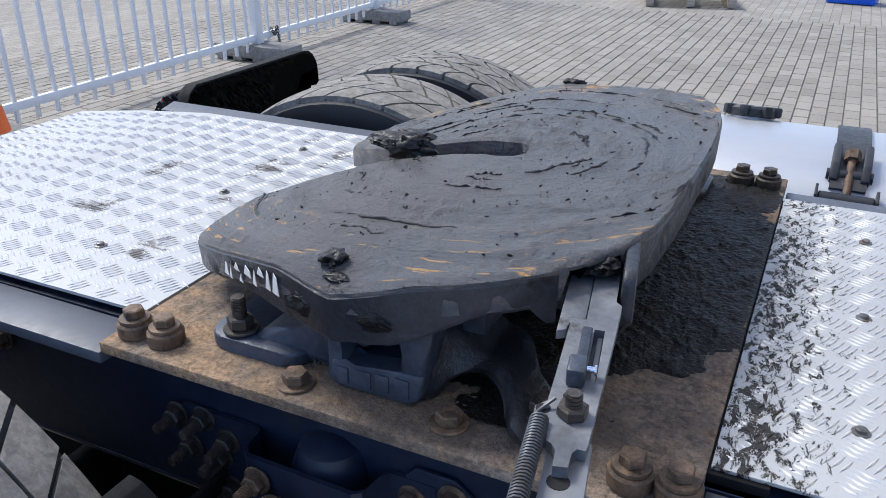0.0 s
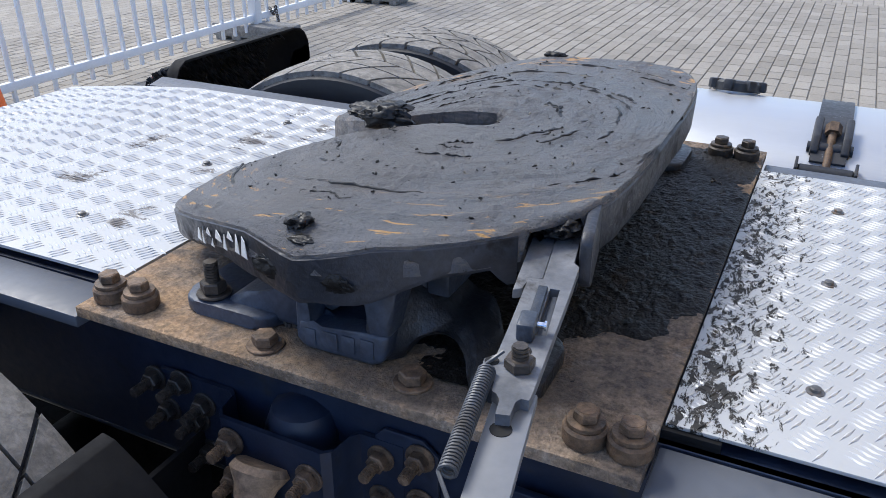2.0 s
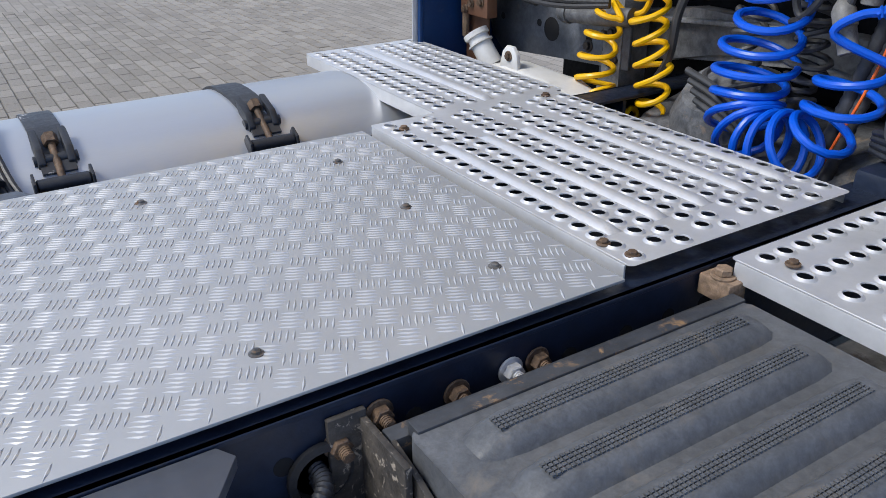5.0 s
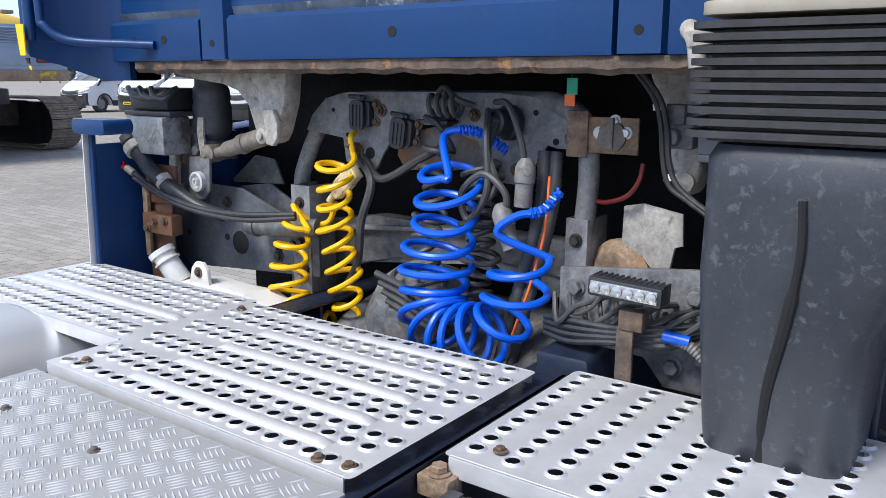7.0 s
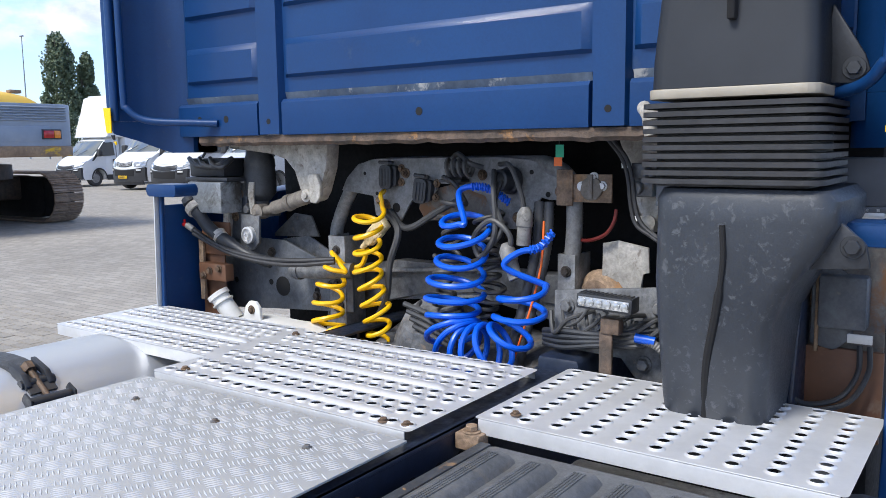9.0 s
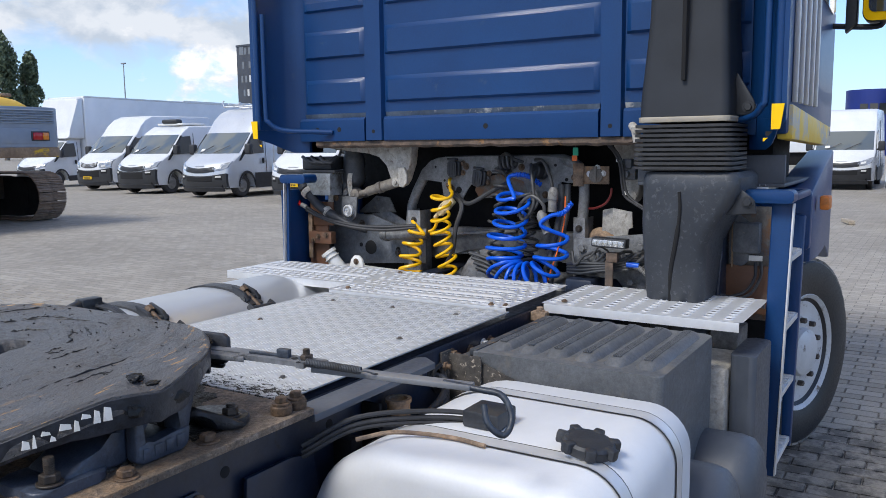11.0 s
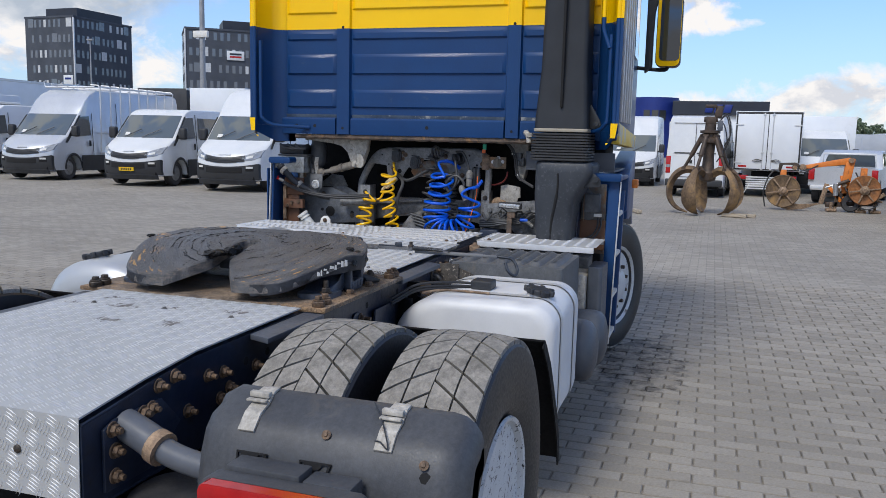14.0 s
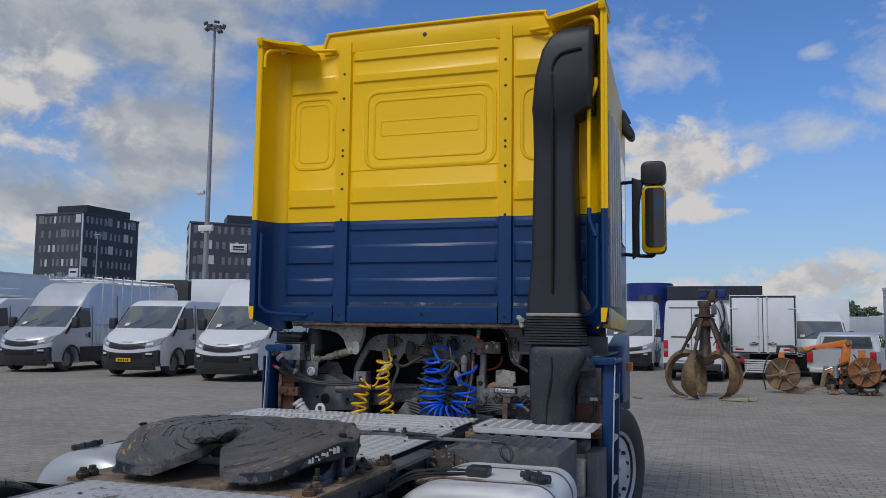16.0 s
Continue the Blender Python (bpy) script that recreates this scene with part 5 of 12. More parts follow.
def tyre_mesh():
    bm = new_bm()
    w = 0.152
    prof = [(0.272, -0.115), (0.310, -0.138), (0.38, -w), (0.44, -w), (0.475, -0.146), (0.484, -0.136), (0.485, -0.10), (0.485, 0.10), (0.484, 0.136), (0.475, 0.146), (0.44, w), (0.38, w), (0.310, 0.138), (0.272, 0.115), (0.262, 0.10), (0.262, -0.10)]
    lathe(bm, prof, (0, 0, 0), Y, 72, close=True)
    return finish("tyre", bm, M_SIDEW, True, 30)


def tread_mesh(pitches=38, ribs=False):
    """Directional tread: slanted blocks in four rows split by zigzag grooves, or straight ribs of small blocks."""
    bm = new_bm()
    rows = [(-0.139, -0.0705), (-0.0650, -0.0016), (0.0016, 0.0650), (0.0705, 0.139)]
    if ribs:
        rows = [(-0.139, -0.088), (-0.082, -0.031), (-0.026, 0.026), (0.031, 0.082), (0.088, 0.139)]
    step = 2 * math.pi / pitches
    top, low = TR, 0.482

    def at(y, a, r):
        rr = r - 0.010 * (abs(y) / 0.137) ** 4
        return bm.verts.new((math.sin(a) * rr, y, math.cos(a) * rr))
    for k in range(pitches):
        for n, (ya, yb) in enumerate(rows):
            # chevron: the groove runs forward towards the middle; odd rows lag by half a pitch
            lag = (0.5 if n > 1 else 0.0) * step
            sl = lambda y: (0.145 - abs(y)) * 8.4 * step
            g = 0.055 * step
            if ribs:
                lag, g = (0.5 if n % 2 else 0.0) * step, 0.055 * step
                sl = lambda y: 0.25 * step * math.sin(y * 60)
            ya2, yb2 = ya, yb
            pts = []
            M = 4
            for y in [ya2 + (yb2 - ya2) * i / M for i in range(M + 1)]:
                a0 = k * step + lag + sl(y) + g
                pts.append((y, a0, a0 + step - 2 * g))
            ring_t0 = [at(y, a, top) for y, a, b in pts]
            ring_t1 = [at(y, (a + b) / 2, top) for y, a, b in pts]
            ring_t2 = [at(y, b, top) for y, a, b in pts]
            ring_b0 = [at(y, a, low) for y, a, b in pts]
            ring_b2 = [at(y, b, low) for y, a, b in pts]
            mb0, mb1 = at(pts[0][0], (pts[0][1] + pts[0][2]) / 2, low), at(pts[-1][0], (pts[-1][1] + pts[-1][2]) / 2, low)
            for i in range(M):
                bm.faces.new((ring_t0[i], ring_t0[i + 1], ring_t1[i + 1], ring_t1[i]))
                bm.faces.new((ring_t1[i], ring_t1[i + 1], ring_t2[i + 1], ring_t2[i]))
                bm.faces.new((ring_t0[i], ring_b0[i], ring_b0[i + 1], ring_t0[i + 1]))
                bm.faces.new((ring_t2[i], ring_t2[i + 1], ring_b2[i + 1], ring_b2[i]))
            bm.faces.new((ring_t0[0], ring_t1[0], ring_t2[0], ring_b2[0], mb0, ring_b0[0]))
            bm.faces.new((ring_t0[M], ring_b0[M], mb1, ring_b2[M], ring_t2[M], ring_t1[M]))
    return finish("tread", bm, M_TREAD, True, 30)


M_RIM = surf("speckled_wheel_paint", (0.50, 0.51, 0.52), (0.60, 0.61, 0.62), 10, (0.35, 0.5), 0.0, 0.2, 120, 0.001, (0.03, 0.026, 0.024), 62, (0.58, 0.62))
M_RIMF = surf("white_wheel_paint", (0.50, 0.51, 0.52), (0.60, 0.61, 0.62), 10, (0.35, 0.5), 0.1, 0.2, 120, 0.001, (0.16, 0.13, 0.11), 16, (0.58, 0.68))
ME_TYRE, ME_TREAD, ME_RIBS = tyre_mesh(), tread_mesh(), tread_mesh(38, True)


def rim_mesh(front):
    bm = new_bm()
    if front:
        prof = [(0.270, 0.110), (0.312, 0.135), (0.306, 0.142), (0.288, 0.128), (0.275, 0.085), (0.262, 0.075), (0.215, 0.105), (0.165, 0.115), (0.13, 0.115), (0.12, 0.15), (0.085, 0.165), (0, 0.165)]
    else:
        prof = [(0.298, 0.118), (0.312, 0.130), (0.308, 0.140), (0.296, 0.136), (0.286, 0.118), (0.280, 0.090), (0.272, 0.00), (0.264, -0.06), (0.24, -0.085), (0.15, -0.075), (0.12, -0.05), (0.11, 0.04), (0.10, 0.05), (0, 0.05)]
    prof = [(r * (1.0 if front else 0.905), h) for r, h in prof]
    lathe(bm, prof, (0, 0, 0), Y, 48)
    return finish("rim", bm, M_RIMF if front else M_RIM, True, 30)


def hub_mesh(front):
    bm = new_bm()
    for k in range(10):
        a = 2 * math.pi * k / 10
        h = 0.113 if front else -0.075
        cyl(bm, (math.sin(a) * 0.168, h, math.cos(a) * 0.168), (math.sin(a) * 0.168, h + 0.03, math.cos(a) * 0.168), 0.016, 0.015, 6, bev=0.002)
    return finish("wheel_nuts", bm, M_DARKB)


def rim_hole_mesh():
    bm = new_bm()
    for k in range(10):
        a = 2 * math.pi * (k + 0.5) / 10
        p = Vector((math.sin(a) * 0.232, 0.098, math.cos(a) * 0.232))
        cyl(bm, p, p + Vector((0, 0.004, 0)), 0.023, seg=14)
    return finish("rim_hole", bm, M_NEARBLACK)


ME_RIMF, ME_RIMR, ME_NUTF, ME_NUTR, ME_HOLE = rim_mesh(True), rim_mesh(False), hub_mesh(True), hub_mesh(False), rim_hole_mesh()


def wheel(x, y, side, front=False, spin=0.0, grow=1.0, ribs=False, steer=0.0):
    ob = new("wheel", ME_TYRE)
    attach(ob, truck)
    ob.matrix_basis = Matrix.Translation((x, y, TR * grow)) @ Matrix.Rotation(radians(steer), 4, "Z") @ Matrix.Diagonal((grow, side * 0.985, grow, 1)) @ Matrix.Rotation(spin, 4, "Y")
    tagged(ob, "black truck tyre with a dusty worn tread")
    kids = [("tread", ME_RIBS if ribs or front else ME_TREAD), ("rim", ME_RIMF if front else ME_RIMR), ("wheel_nut", ME_NUTF if front else ME_NUTR)]
    if front:
        kids.append(("rim_hole", ME_HOLE))
    for n, me in kids:
        c = new(n, me)
        c.parent = ob
        if n == "tread":
            tagged(c, "dusty grey tread blocks" if not front else "")
        if n in ("wheel_nut", "rim_hole"):
            tagged(c, kind="stuff")
    return ob


AX, RG = -1.097, 0.5475 / TR      # rear axle and its larger tyres
for s in (-1, 1):
    wheel(AX, s * 0.760, s, False, 0.03, RG)
    wheel(AX, s * 1.136, s, False, 0.06, RG, s > 0)
    wheel(3.33, s * 1.0, s, True, 0.0, 1.03, steer=-18)
bm = new_bm()
cyl(bm, (AX, -0.9, TR * RG), (AX, 0.9, TR * RG), 0.075, seg=20)
lathe(bm, [(0.08, -0.2), (0.2, -0.12), (0.24, 0), (0.2, 0.12), (0.08, 0.2)], (AX, 0, TR * RG), Y, 24)
part("rear_axle", bm, M_BLACK, truck)
bm = new_bm()
box(bm, 3.27, 3.39, -0.9, 0.9, 0.40, 0.52, 0.02)
part("front_axle", bm, M_BLACK, truck)


# right rear mudguard: moulded box behind the tyres with lamp and clips
GUARD = [(-1.630, 1.052), (-1.668, 1.050), (-1.692, 1.030), (-1.730, 1.018), (-1.762, 0.985), (-1.785, 0.93), (-1.80, 0.86), (-1.82, 0.74), (-1.83, 0.60)]


def guard_shell(bm, s, prof, y0, y1, round_end=0.07, thick=0.006):
    """A moulded guard: its profile carried across, drawn in round the outer end and down the inner one."""
    nrm = []
    for i, (x, z) in enumerate(prof):
        a, b = prof[max(0, i - 1)], prof[min(len(prof) - 1, i + 1)]
        d = Vector((b[0] - a[0], b[1] - a[1])).normalized()
        nrm.append((-d.y, d.x))
    cols = [(y0, 0.05), (y0 + 0.02, 0.018), (y0 + 0.05, 0.0)] + [(y0 + 0.05 + (y1 - round_end - y0 - 0.05) * k / 8, 0.0) for k in range(1, 9)]
    cols += [(y1 - round_end + round_end * math.sin(radians(a)), round_end * (1 - math.cos(radians(a)))) for a in (25, 45, 65, 80, 90)]
    cols.append((y1, round_end + 0.05))
    def ring(y, ins):
        return [bm.verts.new((x + n[0] * ins * (1 if n[0] > 0 else -1) * 1.0, s * y, z - abs(n[1]) * ins)) for (x, z), n in zip(prof, nrm)]
    outer_r, inner_r = [ring(y, i) for y, i in cols], [ring(y, i + thick) for y, i in cols]
    for rr in (outer_r, inner_r):
        for a, b in zip(rr, rr[1:]):
            for k in range(len(prof) - 1):
                bm.faces.new((a[k], a[k + 1], b[k + 1], b[k]))
    for k in range(len(cols) - 1):
        for e in (0, len(prof) - 1):
            bm.faces.new((outer_r[k][e], outer_r[k + 1][e], inner_r[k + 1][e], inner_r[k][e]))
    for e in (0, len(cols) - 1):
        for k in range(len(prof) - 1):
            bm.faces.new((outer_r[e][k], outer_r[e][k + 1], inner_r[e][k + 1], inner_r[e][k]))


for s in (-1, 1):
    bm = new_bm()
    go = 0.080 if s < 0 else 0.0
    guard_shell(bm, s, GUARD, 0.600 + go, 1.270 + go)
    guard = part("rear_mudguard", bm, M_GREYPLAST if s < 0 else M_BLACK, truck, "dark grey moulded plastic rear mudguard with dried dirt", angle=40)
    for y in (0.79 + go * 0.35, 1.13 + go * 0.35):
        bm = new_bm()
        prism(bm, [(-1.640, 1.060), (-1.670, 1.057), (-1.695, 1.037), (-1.733, 1.025), (-1.766, 0.992), (-1.762, 0.986), (-1.730, 1.019), (-1.692, 1.031), (-1.668, 1.051), (-1.640, 1.053)], "y", s * (y - 0.021), s * (y + 0.021), 0.001)
        box(bm, -1.695, -1.678, s * (y - 0.032), s * (y + 0.020), 1.046, 1.060, 0.003)
        box(bm, -1.710, -1.695, s * (y - 0.032), s * (y + 0.020), 1.040, 1.046, 0.002)
        if s > 0:
            continue
        part("clip", bm, M_BEIGE, guard, "pale metal clip strap")
    for y, z, x in ((0.985, 1.003, -1.748), (1.225, 0.975, -1.768)):
        y += go * 0.4
        bm = new_bm()
        q = 1.0 if y < 1 else 0.62
        lathe(bm, [(0.018 * q, 0), (0.018 * q, 0.002), (0.009 * q, 0.004), (0.008 * q, 0.007), (0, 0.007)], (x - 0.003, s * y, z), (-0.8, 0, 0.6), 16)
        if s > 0:
            continue
        part("guard_bolt", bm, M_RUSTB, guard)
    for y in ((0.845, 1.005) if s < 0 else ()):       # cut pockets in the face: thin slots round a tongue with a screw
        bm = new_bm()
        m = Matrix.Translation((-1.7875, s * y, 0.925)) @ Matrix.Rotation(radians(13), 4, "Y")
        box(bm, -0.0035, 0.001, 0.034, 0.038, -0.028, 0.024, 0.0, m)
        box(bm, -0.0035, 0.001, -0.040, 0.038, 0.021, 0.025, 0.0, m)
        prism(bm, [(-0.040, 0.024), (-0.034, 0.024), (-0.022, -0.022), (-0.026, -0.022)], "x", -0.0035, 0.001, 0.0, 2, m)
        prism(bm, [(0.028, 0.021), (-0.020, 0.021), (-0.012, 0.010), (0.004, 0.004), (0.020, 0.010)], "x", -0.0032, 0.001, 0.0, 2, m)
        part("pocket", bm, M_NEARBLACK, guard, "dark cut slots round a tongue")
        bm = new_bm()
        lathe(bm, [(0.006, 0), (0.006, 0.003), (0, 0.003)], m @ Vector((-0.001, 0.006, -0.014)), (-1, 0, 0.2), 12)
        part("pocket_screw", bm, M_GALV, guard)
    if s < 0:       # dark hole and torn spot by the outer end, wire tie over a clip
        bm = new_bm()
        lathe(bm, [(0.020, 0), (0.020, 0.001), (0, 0.001)], (-1.7985, -1.205, 0.885), (-1, 0, 0.2), 18)
        part("guard_hole", bm, M_NEARBLACK, guard)
        bm = new_bm()
        lathe(bm, [(0.012, 0), (0.013, 0.001), (0, 0.001)], (-1.7775, -1.262, 0.950), (-1, -0.2, 0.3), 7)
        part("guard_hole", bm, M_NEARBLACK, guard)
        bm = new_bm()
        tube(bm, smooth_path([(-1.66, -1.095, 1.060), (-1.70, -1.125, 1.045), (-1.745, -1.155, 1.030), (-1.768, -1.172, 0.998), (-1.758, -1.150, 1.008), (-1.752, -1.135, 1.006)], 6), 0.0018, 6)
        part("wire_tie", bm, M_PLAST, guard)
    if s > 0:       # muddy spray bristles inside
        bm = new_bm()
        mr = random.Random(3)
        for k in range(1500):
            y, t = mr.uniform(0.60, 1.19), mr.random() * 5.2
            i = int(t)
            (xa, za), (xb, zb) = GUARD[i + 2], GUARD[i + 3]
            f = t - i
            p = Vector((xa + (xb - xa) * f + 0.006, s * y, za + (zb - za) * f - 0.006))
            cyl(bm, p, p + Vector((mr.uniform(0.012, 0.022), mr.uniform(-0.010, 0.010), mr.uniform(-0.018, -0.004))), mr.uniform(0.004, 0.007), 0.001, 5)
        part("spray_bristle", bm, M_GREASELUMP, guard, "black spray bristles caked with mud inside the guard", kind="stuff")
    # tail lamp on its bracket
    bm = new_bm()
    prism(bm, rounded(min(s * 0.80, s * 1.175), max(s * 0.80, s * 1.175), 0.715, 0.938, 0.02), "x", -1.915, -1.868, 0.006)

    lamp = part("tail_lamp_housing", bm, M_GREYPLAST, truck, "grey plastic tail lamp housing")
    for ya, yb, za, zb in ((0.83, 1.01, 0.86, 0.950), (1.015, 1.13, 0.85, 0.940)):
        bm = new_bm()
        box(bm, -1.866, -1.80, s * ya, s * yb, za, zb, 0.006)
        part("lamp_bracket", bm, M_GREYPLAST, lamp)
    bm = new_bm()
    prism(bm, rounded(min(s * 0.812, s * 1.195), max(s * 0.812, s * 1.195), 0.725, 0.938, 0.018), "x", -1.945, -1.913, 0.008)
    part("red_lens", bm, M_RED, lamp, "red tail lamp lens")
    bm = new_bm()
    box(bm, -1.9485, -1.943, s * 0.91, s * 1.01, 0.75, 0.86, 0.002)
    part("white_lens", bm, M_WHITEP, lamp, "clear reversing lens")
    bm = new_bm()
    box(bm, -1.9485, -1.943, s * 1.03, s * 1.15, 0.75, 0.86, 0.002)
    part("amber_lens", bm, M_ORANGEC, lamp, "amber indicator lens")
    # support pipe from the rail to the guard
    bm = new_bm()
    tube(bm, smooth_path([(-1.718, s * 0.44, 0.940), (-1.726, s * 0.50, 0.922), (-1.735, s * 0.56, 0.900)], 5), 0.040, 16)
    part("pipe_socket", bm, M_GREYPAINT, truck, "grey steel pipe socket with rusty clamp")
    bm = new_bm()
    tube(bm, smooth_path([(-1.732, s * 0.54, 0.906), (-1.742, s * 0.62, 0.885), (-1.748, s * 0.74, 0.870)], 5), 0.031, 14)
    part("support_pipe", bm, M_GREYPAINT, truck)
    bm = new_bm()
    tube(bm, [(-1.734, s * 0.545, 0.905), (-1.738, s * 0.572, 0.897)], 0.044, 16)
    part("clamp_ring", bm, M_RUST, truck)
    bm = new_bm()
    prism(bm, [(-1.80, 0.79), (-1.62, 0.79), (-1.50, 0.88), (-1.58, 0.965), (-1.76, 0.965), (-1.80, 0.95)], "y", s * 0.439, s * 0.449, 0.003)
    br = part("tail_bracket", bm, M_FRAME, truck)
    for x, z in ((-1.772, 0.944), (-1.766, 0.888), (-1.768, 0.824), (-1.626, 0.952), (-1.660, 0.950)):
        bm = new_bm()
        hex_bolt(bm, (x, s * 0.449, z), (0, s, 0), 0.0150, 0.014, 0.0205, 0.014)
        part("bracket_bolt", bm, M_RUSTB, br)
    bm = new_bm()
    lathe(bm, [(0.10, 0), (0.13, 0.02), (0.14, 0.08), (0.13, 0.15), (0.10, 0.17)], (-1.66, s * 0.56, 0.60), Z, 24)
    part("air_spring", bm, M_RUBBER, truck)
    bm = new_bm()
    tube(bm, smooth_path([(-1.66, s * 0.60, 0.84), (-1.68, s * 0.62, 0.87), (-1.72, s * 0.66, 0.855), (-1.75, s * 0.70, 0.80), (-1.74, s * 0.70, 0.70)], 5), 0.013, 10)
    part("lamp_cable", bm, M_GREYPLAST, truck)

# added black plates, blocking the view of lit ground inside the tyres
for s in (-1, 1):
    bm = new_bm()
    box(bm, -0.66, -0.65, s * 0.445, s * 0.588, 0.22, 0.83, 0.002)
    box(bm, -1.50, -0.56, s * 0.590, s * 0.597, 0.20, 0.82, 0.002)
    part("gap_blind", bm, M_BLACK, truck, "black plates added to hide bright ground between rail and tyres")
# front edge of the near wheel guard: black flap between tyres and tank
for s in (-1, 1):
    bm = new_bm()
    prof = [(-0.615, 0.984), (-0.595, 0.980), (-0.565, 0.955), (-0.47, 0.865), (-0.375, 0.74), (-0.285, 0.61), (-0.225, 0.515), (-0.185, 0.40), (-0.193, 0.40), (-0.233, 0.512), (-0.293, 0.605), (-0.383, 0.735), (-0.477, 0.858), (-0.570, 0.946), (-0.598, 0.971), (-0.615, 0.976)]
    prism(bm, prof, "y", s * 0.640, s * 1.285, 0.002)
    lip = prof[1:8]
    prism(bm, lip + [(x - 0.035, z - 0.022) for x, z in lip[::-1]], "y", s * 1.286, s * 1.280, 0.002)
    part("wheel_flap", bm, M_BLACK, truck, "thin black plastic wheel flap")

# right fuel tank: rounded box with end beads and straps
TX0, TX1 = 0.015, 0.715


def tank_section(inset=0.0, r=0.11):
    ya, yb, za, zb = -1.205 + inset, -0.455 - inset, 0.375 + inset, 0.972 - inset
    R = 0.25
    return arc(yb - R, zb - R, R, 0, 90, 12) + arc(ya + r, zb - r, r, 90, 180, 8) + arc(ya + r, za + r, r, 180, 270, 8) + arc(yb - r, za + r, r, 270, 360, 8)


bm = new_bm()
rings = []
for x, ins in ((TX0, 0.05), (TX0 + 0.006, 0.026), (TX0 + 0.022, 0.009), (TX0 + 0.045, 0.0), (TX1 - 0.045, 0.0), (TX1 - 0.022, 0.009), (TX1 - 0.006, 0.026), (TX1, 0.05)):
    rings.append([bm.verts.new((x, y, z)) for y, z in tank_section(ins)])
n = len(rings[0])
for a, b in zip(rings, rings[1:]):
    for k in range(n):
        bm.faces.new((a[k], a[(k + 1) % n], b[(k + 1) % n], b[k]))
bm.faces.new(rings[0])
bm.faces.new(rings[-1][::-1])
tank_r = part("fuel_tank", bm, M_WHITEALU, truck, "dull white aluminium fuel tank with rounded ends")
for x in (0.175, 0.535):
    bm = new_bm()
    o, i = tank_section(-0.0035), tank_section(0.0015)
    for pa, pb, xa, xb in ((o, i, x, x + 0.045),):
        ra, rb = [[bm.verts.new((xx, y, z)) for y, z in pp] for xx in (xa, xb) for pp in (pa,)]
        for k in range(len(pa)):
            bm.faces.new((ra[k], ra[(k + 1) % len(pa)], rb[(k + 1) % len(pa)], rb[k]))
    part("strap", bm, M_GALV, tank_r, "metal tank strap on black rubber")
    for dx in (-0.006, 0.045):
        bm = new_bm()
        pp = tank_section(-0.0025)
        ra, rb = [[bm.verts.new((xx, y, z)) for y, z in pp] for xx in (x + dx, x + dx + 0.006)]
        for k in range(len(pp)):
            bm.faces.new((ra[k], ra[(k + 1) % len(pp)], rb[(k + 1) % len(pp)], rb[k]))
        part("strap_rubber", bm, M_RUBBER, tank_r)


def tank_cap(parent, x, y, z, tilt):
    bm = new_bm()
    m = Matrix.Translation((x, y, z)) @ Matrix.Rotation(radians(tilt), 4, "X")
    o = [m @ Vector((0, 0, h)) for h in (0, 0.022)]
    lathe(bm, [(0.052, 0), (0.052, 0.014), (0.045, 0.018)], o[0], m.to_3x3() @ Z, 24)
    part("filler_neck", bm, M_WHITEALU, parent)
    bm = new_bm()
    lathe(bm, [(0.058, 0.014), (0.060, 0.02), (0.060, 0.034), (0.054, 0.040), (0.03, 0.042), (0, 0.042)], o[0], m.to_3x3() @ Z, 28)
    for k in range(7):
        a = 2 * math.pi * k / 7
        d = Vector((math.cos(a), math.sin(a), 0))
        box(bm, -0.014, 0.014, -0.012, 0.012, 0.017, 0.043, 0.005, m @ Matrix.Translation((d * 0.058)) @ Matrix.Rotation(a, 4, "Z"))
    part("tank_cap", bm, M_PLAST, parent, "black ribbed filler cap", kind="stuff")


tank_cap(tank_r, 0.25, -1.085, 0.966, 10)
# hoses and rusty bracket lying between rail and tank
bm = new_bm()
for k, dz in enumerate((0.0, 0.016, -0.012)):
    tube(bm, smooth_path([(0.02, -0.46, 0.93 + dz), (0.12, -0.55, 0.985 + dz), (0.25, -0.68, 0.985 + dz), (0.32, -0.80, 0.975 + dz)], 6), 0.0065, 8)
part("fuel_hose", bm, M_RUBBER, tank_r)
bm = new_bm()
box(bm, 0.26, 0.36, -0.86, -0.76, 0.972, 1.015, 0.008)
part("sender_box", bm, M_PLAST, tank_r, "black tank sender cover")
bm = new_bm()
tube(bm, smooth_path([(0.05, -0.60, 0.978), (0.12, -0.66, 0.984), (0.165, -0.78, 0.980), (0.16, -0.88, 0.979)], 6), 0.0055, 8)
part("rusty_rod", bm, M_RUST, tank_r)

# carriers of the near side: plate with hole, hat bracket with studs, torque rod
bm = new_bm()
prism(bm, [(-0.18, 0.72), (0.06, 0.72), (0.08, 0.80), (0.06, 0.915), (-0.02, 0.93), (-0.16, 0.93)], "y", -0.450, -0.462, 0.003)
lathe(bm, [(0.032, 0), (0.032, 0.003), (0.024, 0.003), (0.024, 0.0)], (-0.10, -0.462, 0.83), (0, -1, 0), 20)
part("hanger_plate", bm, M_FRAME, truck, "dark painted spring hanger plate")
HAT = [(-0.720, -0.4395), (-0.590, -0.4395), (-0.579, -0.4480), (-0.574, -0.482), (-0.563, -0.493), (-0.401, -0.496), (-0.390, -0.487), (-0.385, -0.452), (-0.376, -0.4395), (-0.312, -0.4395)]
bm = new_bm()
prism(bm, HAT + [(x, y - 0.007) for x, y in HAT[::-1]], "z", 0.78, 0.925, 0.0)
hat = part("hat_bracket", bm, M_FRAME, truck, "folded steel hat bracket bolted to the rail")
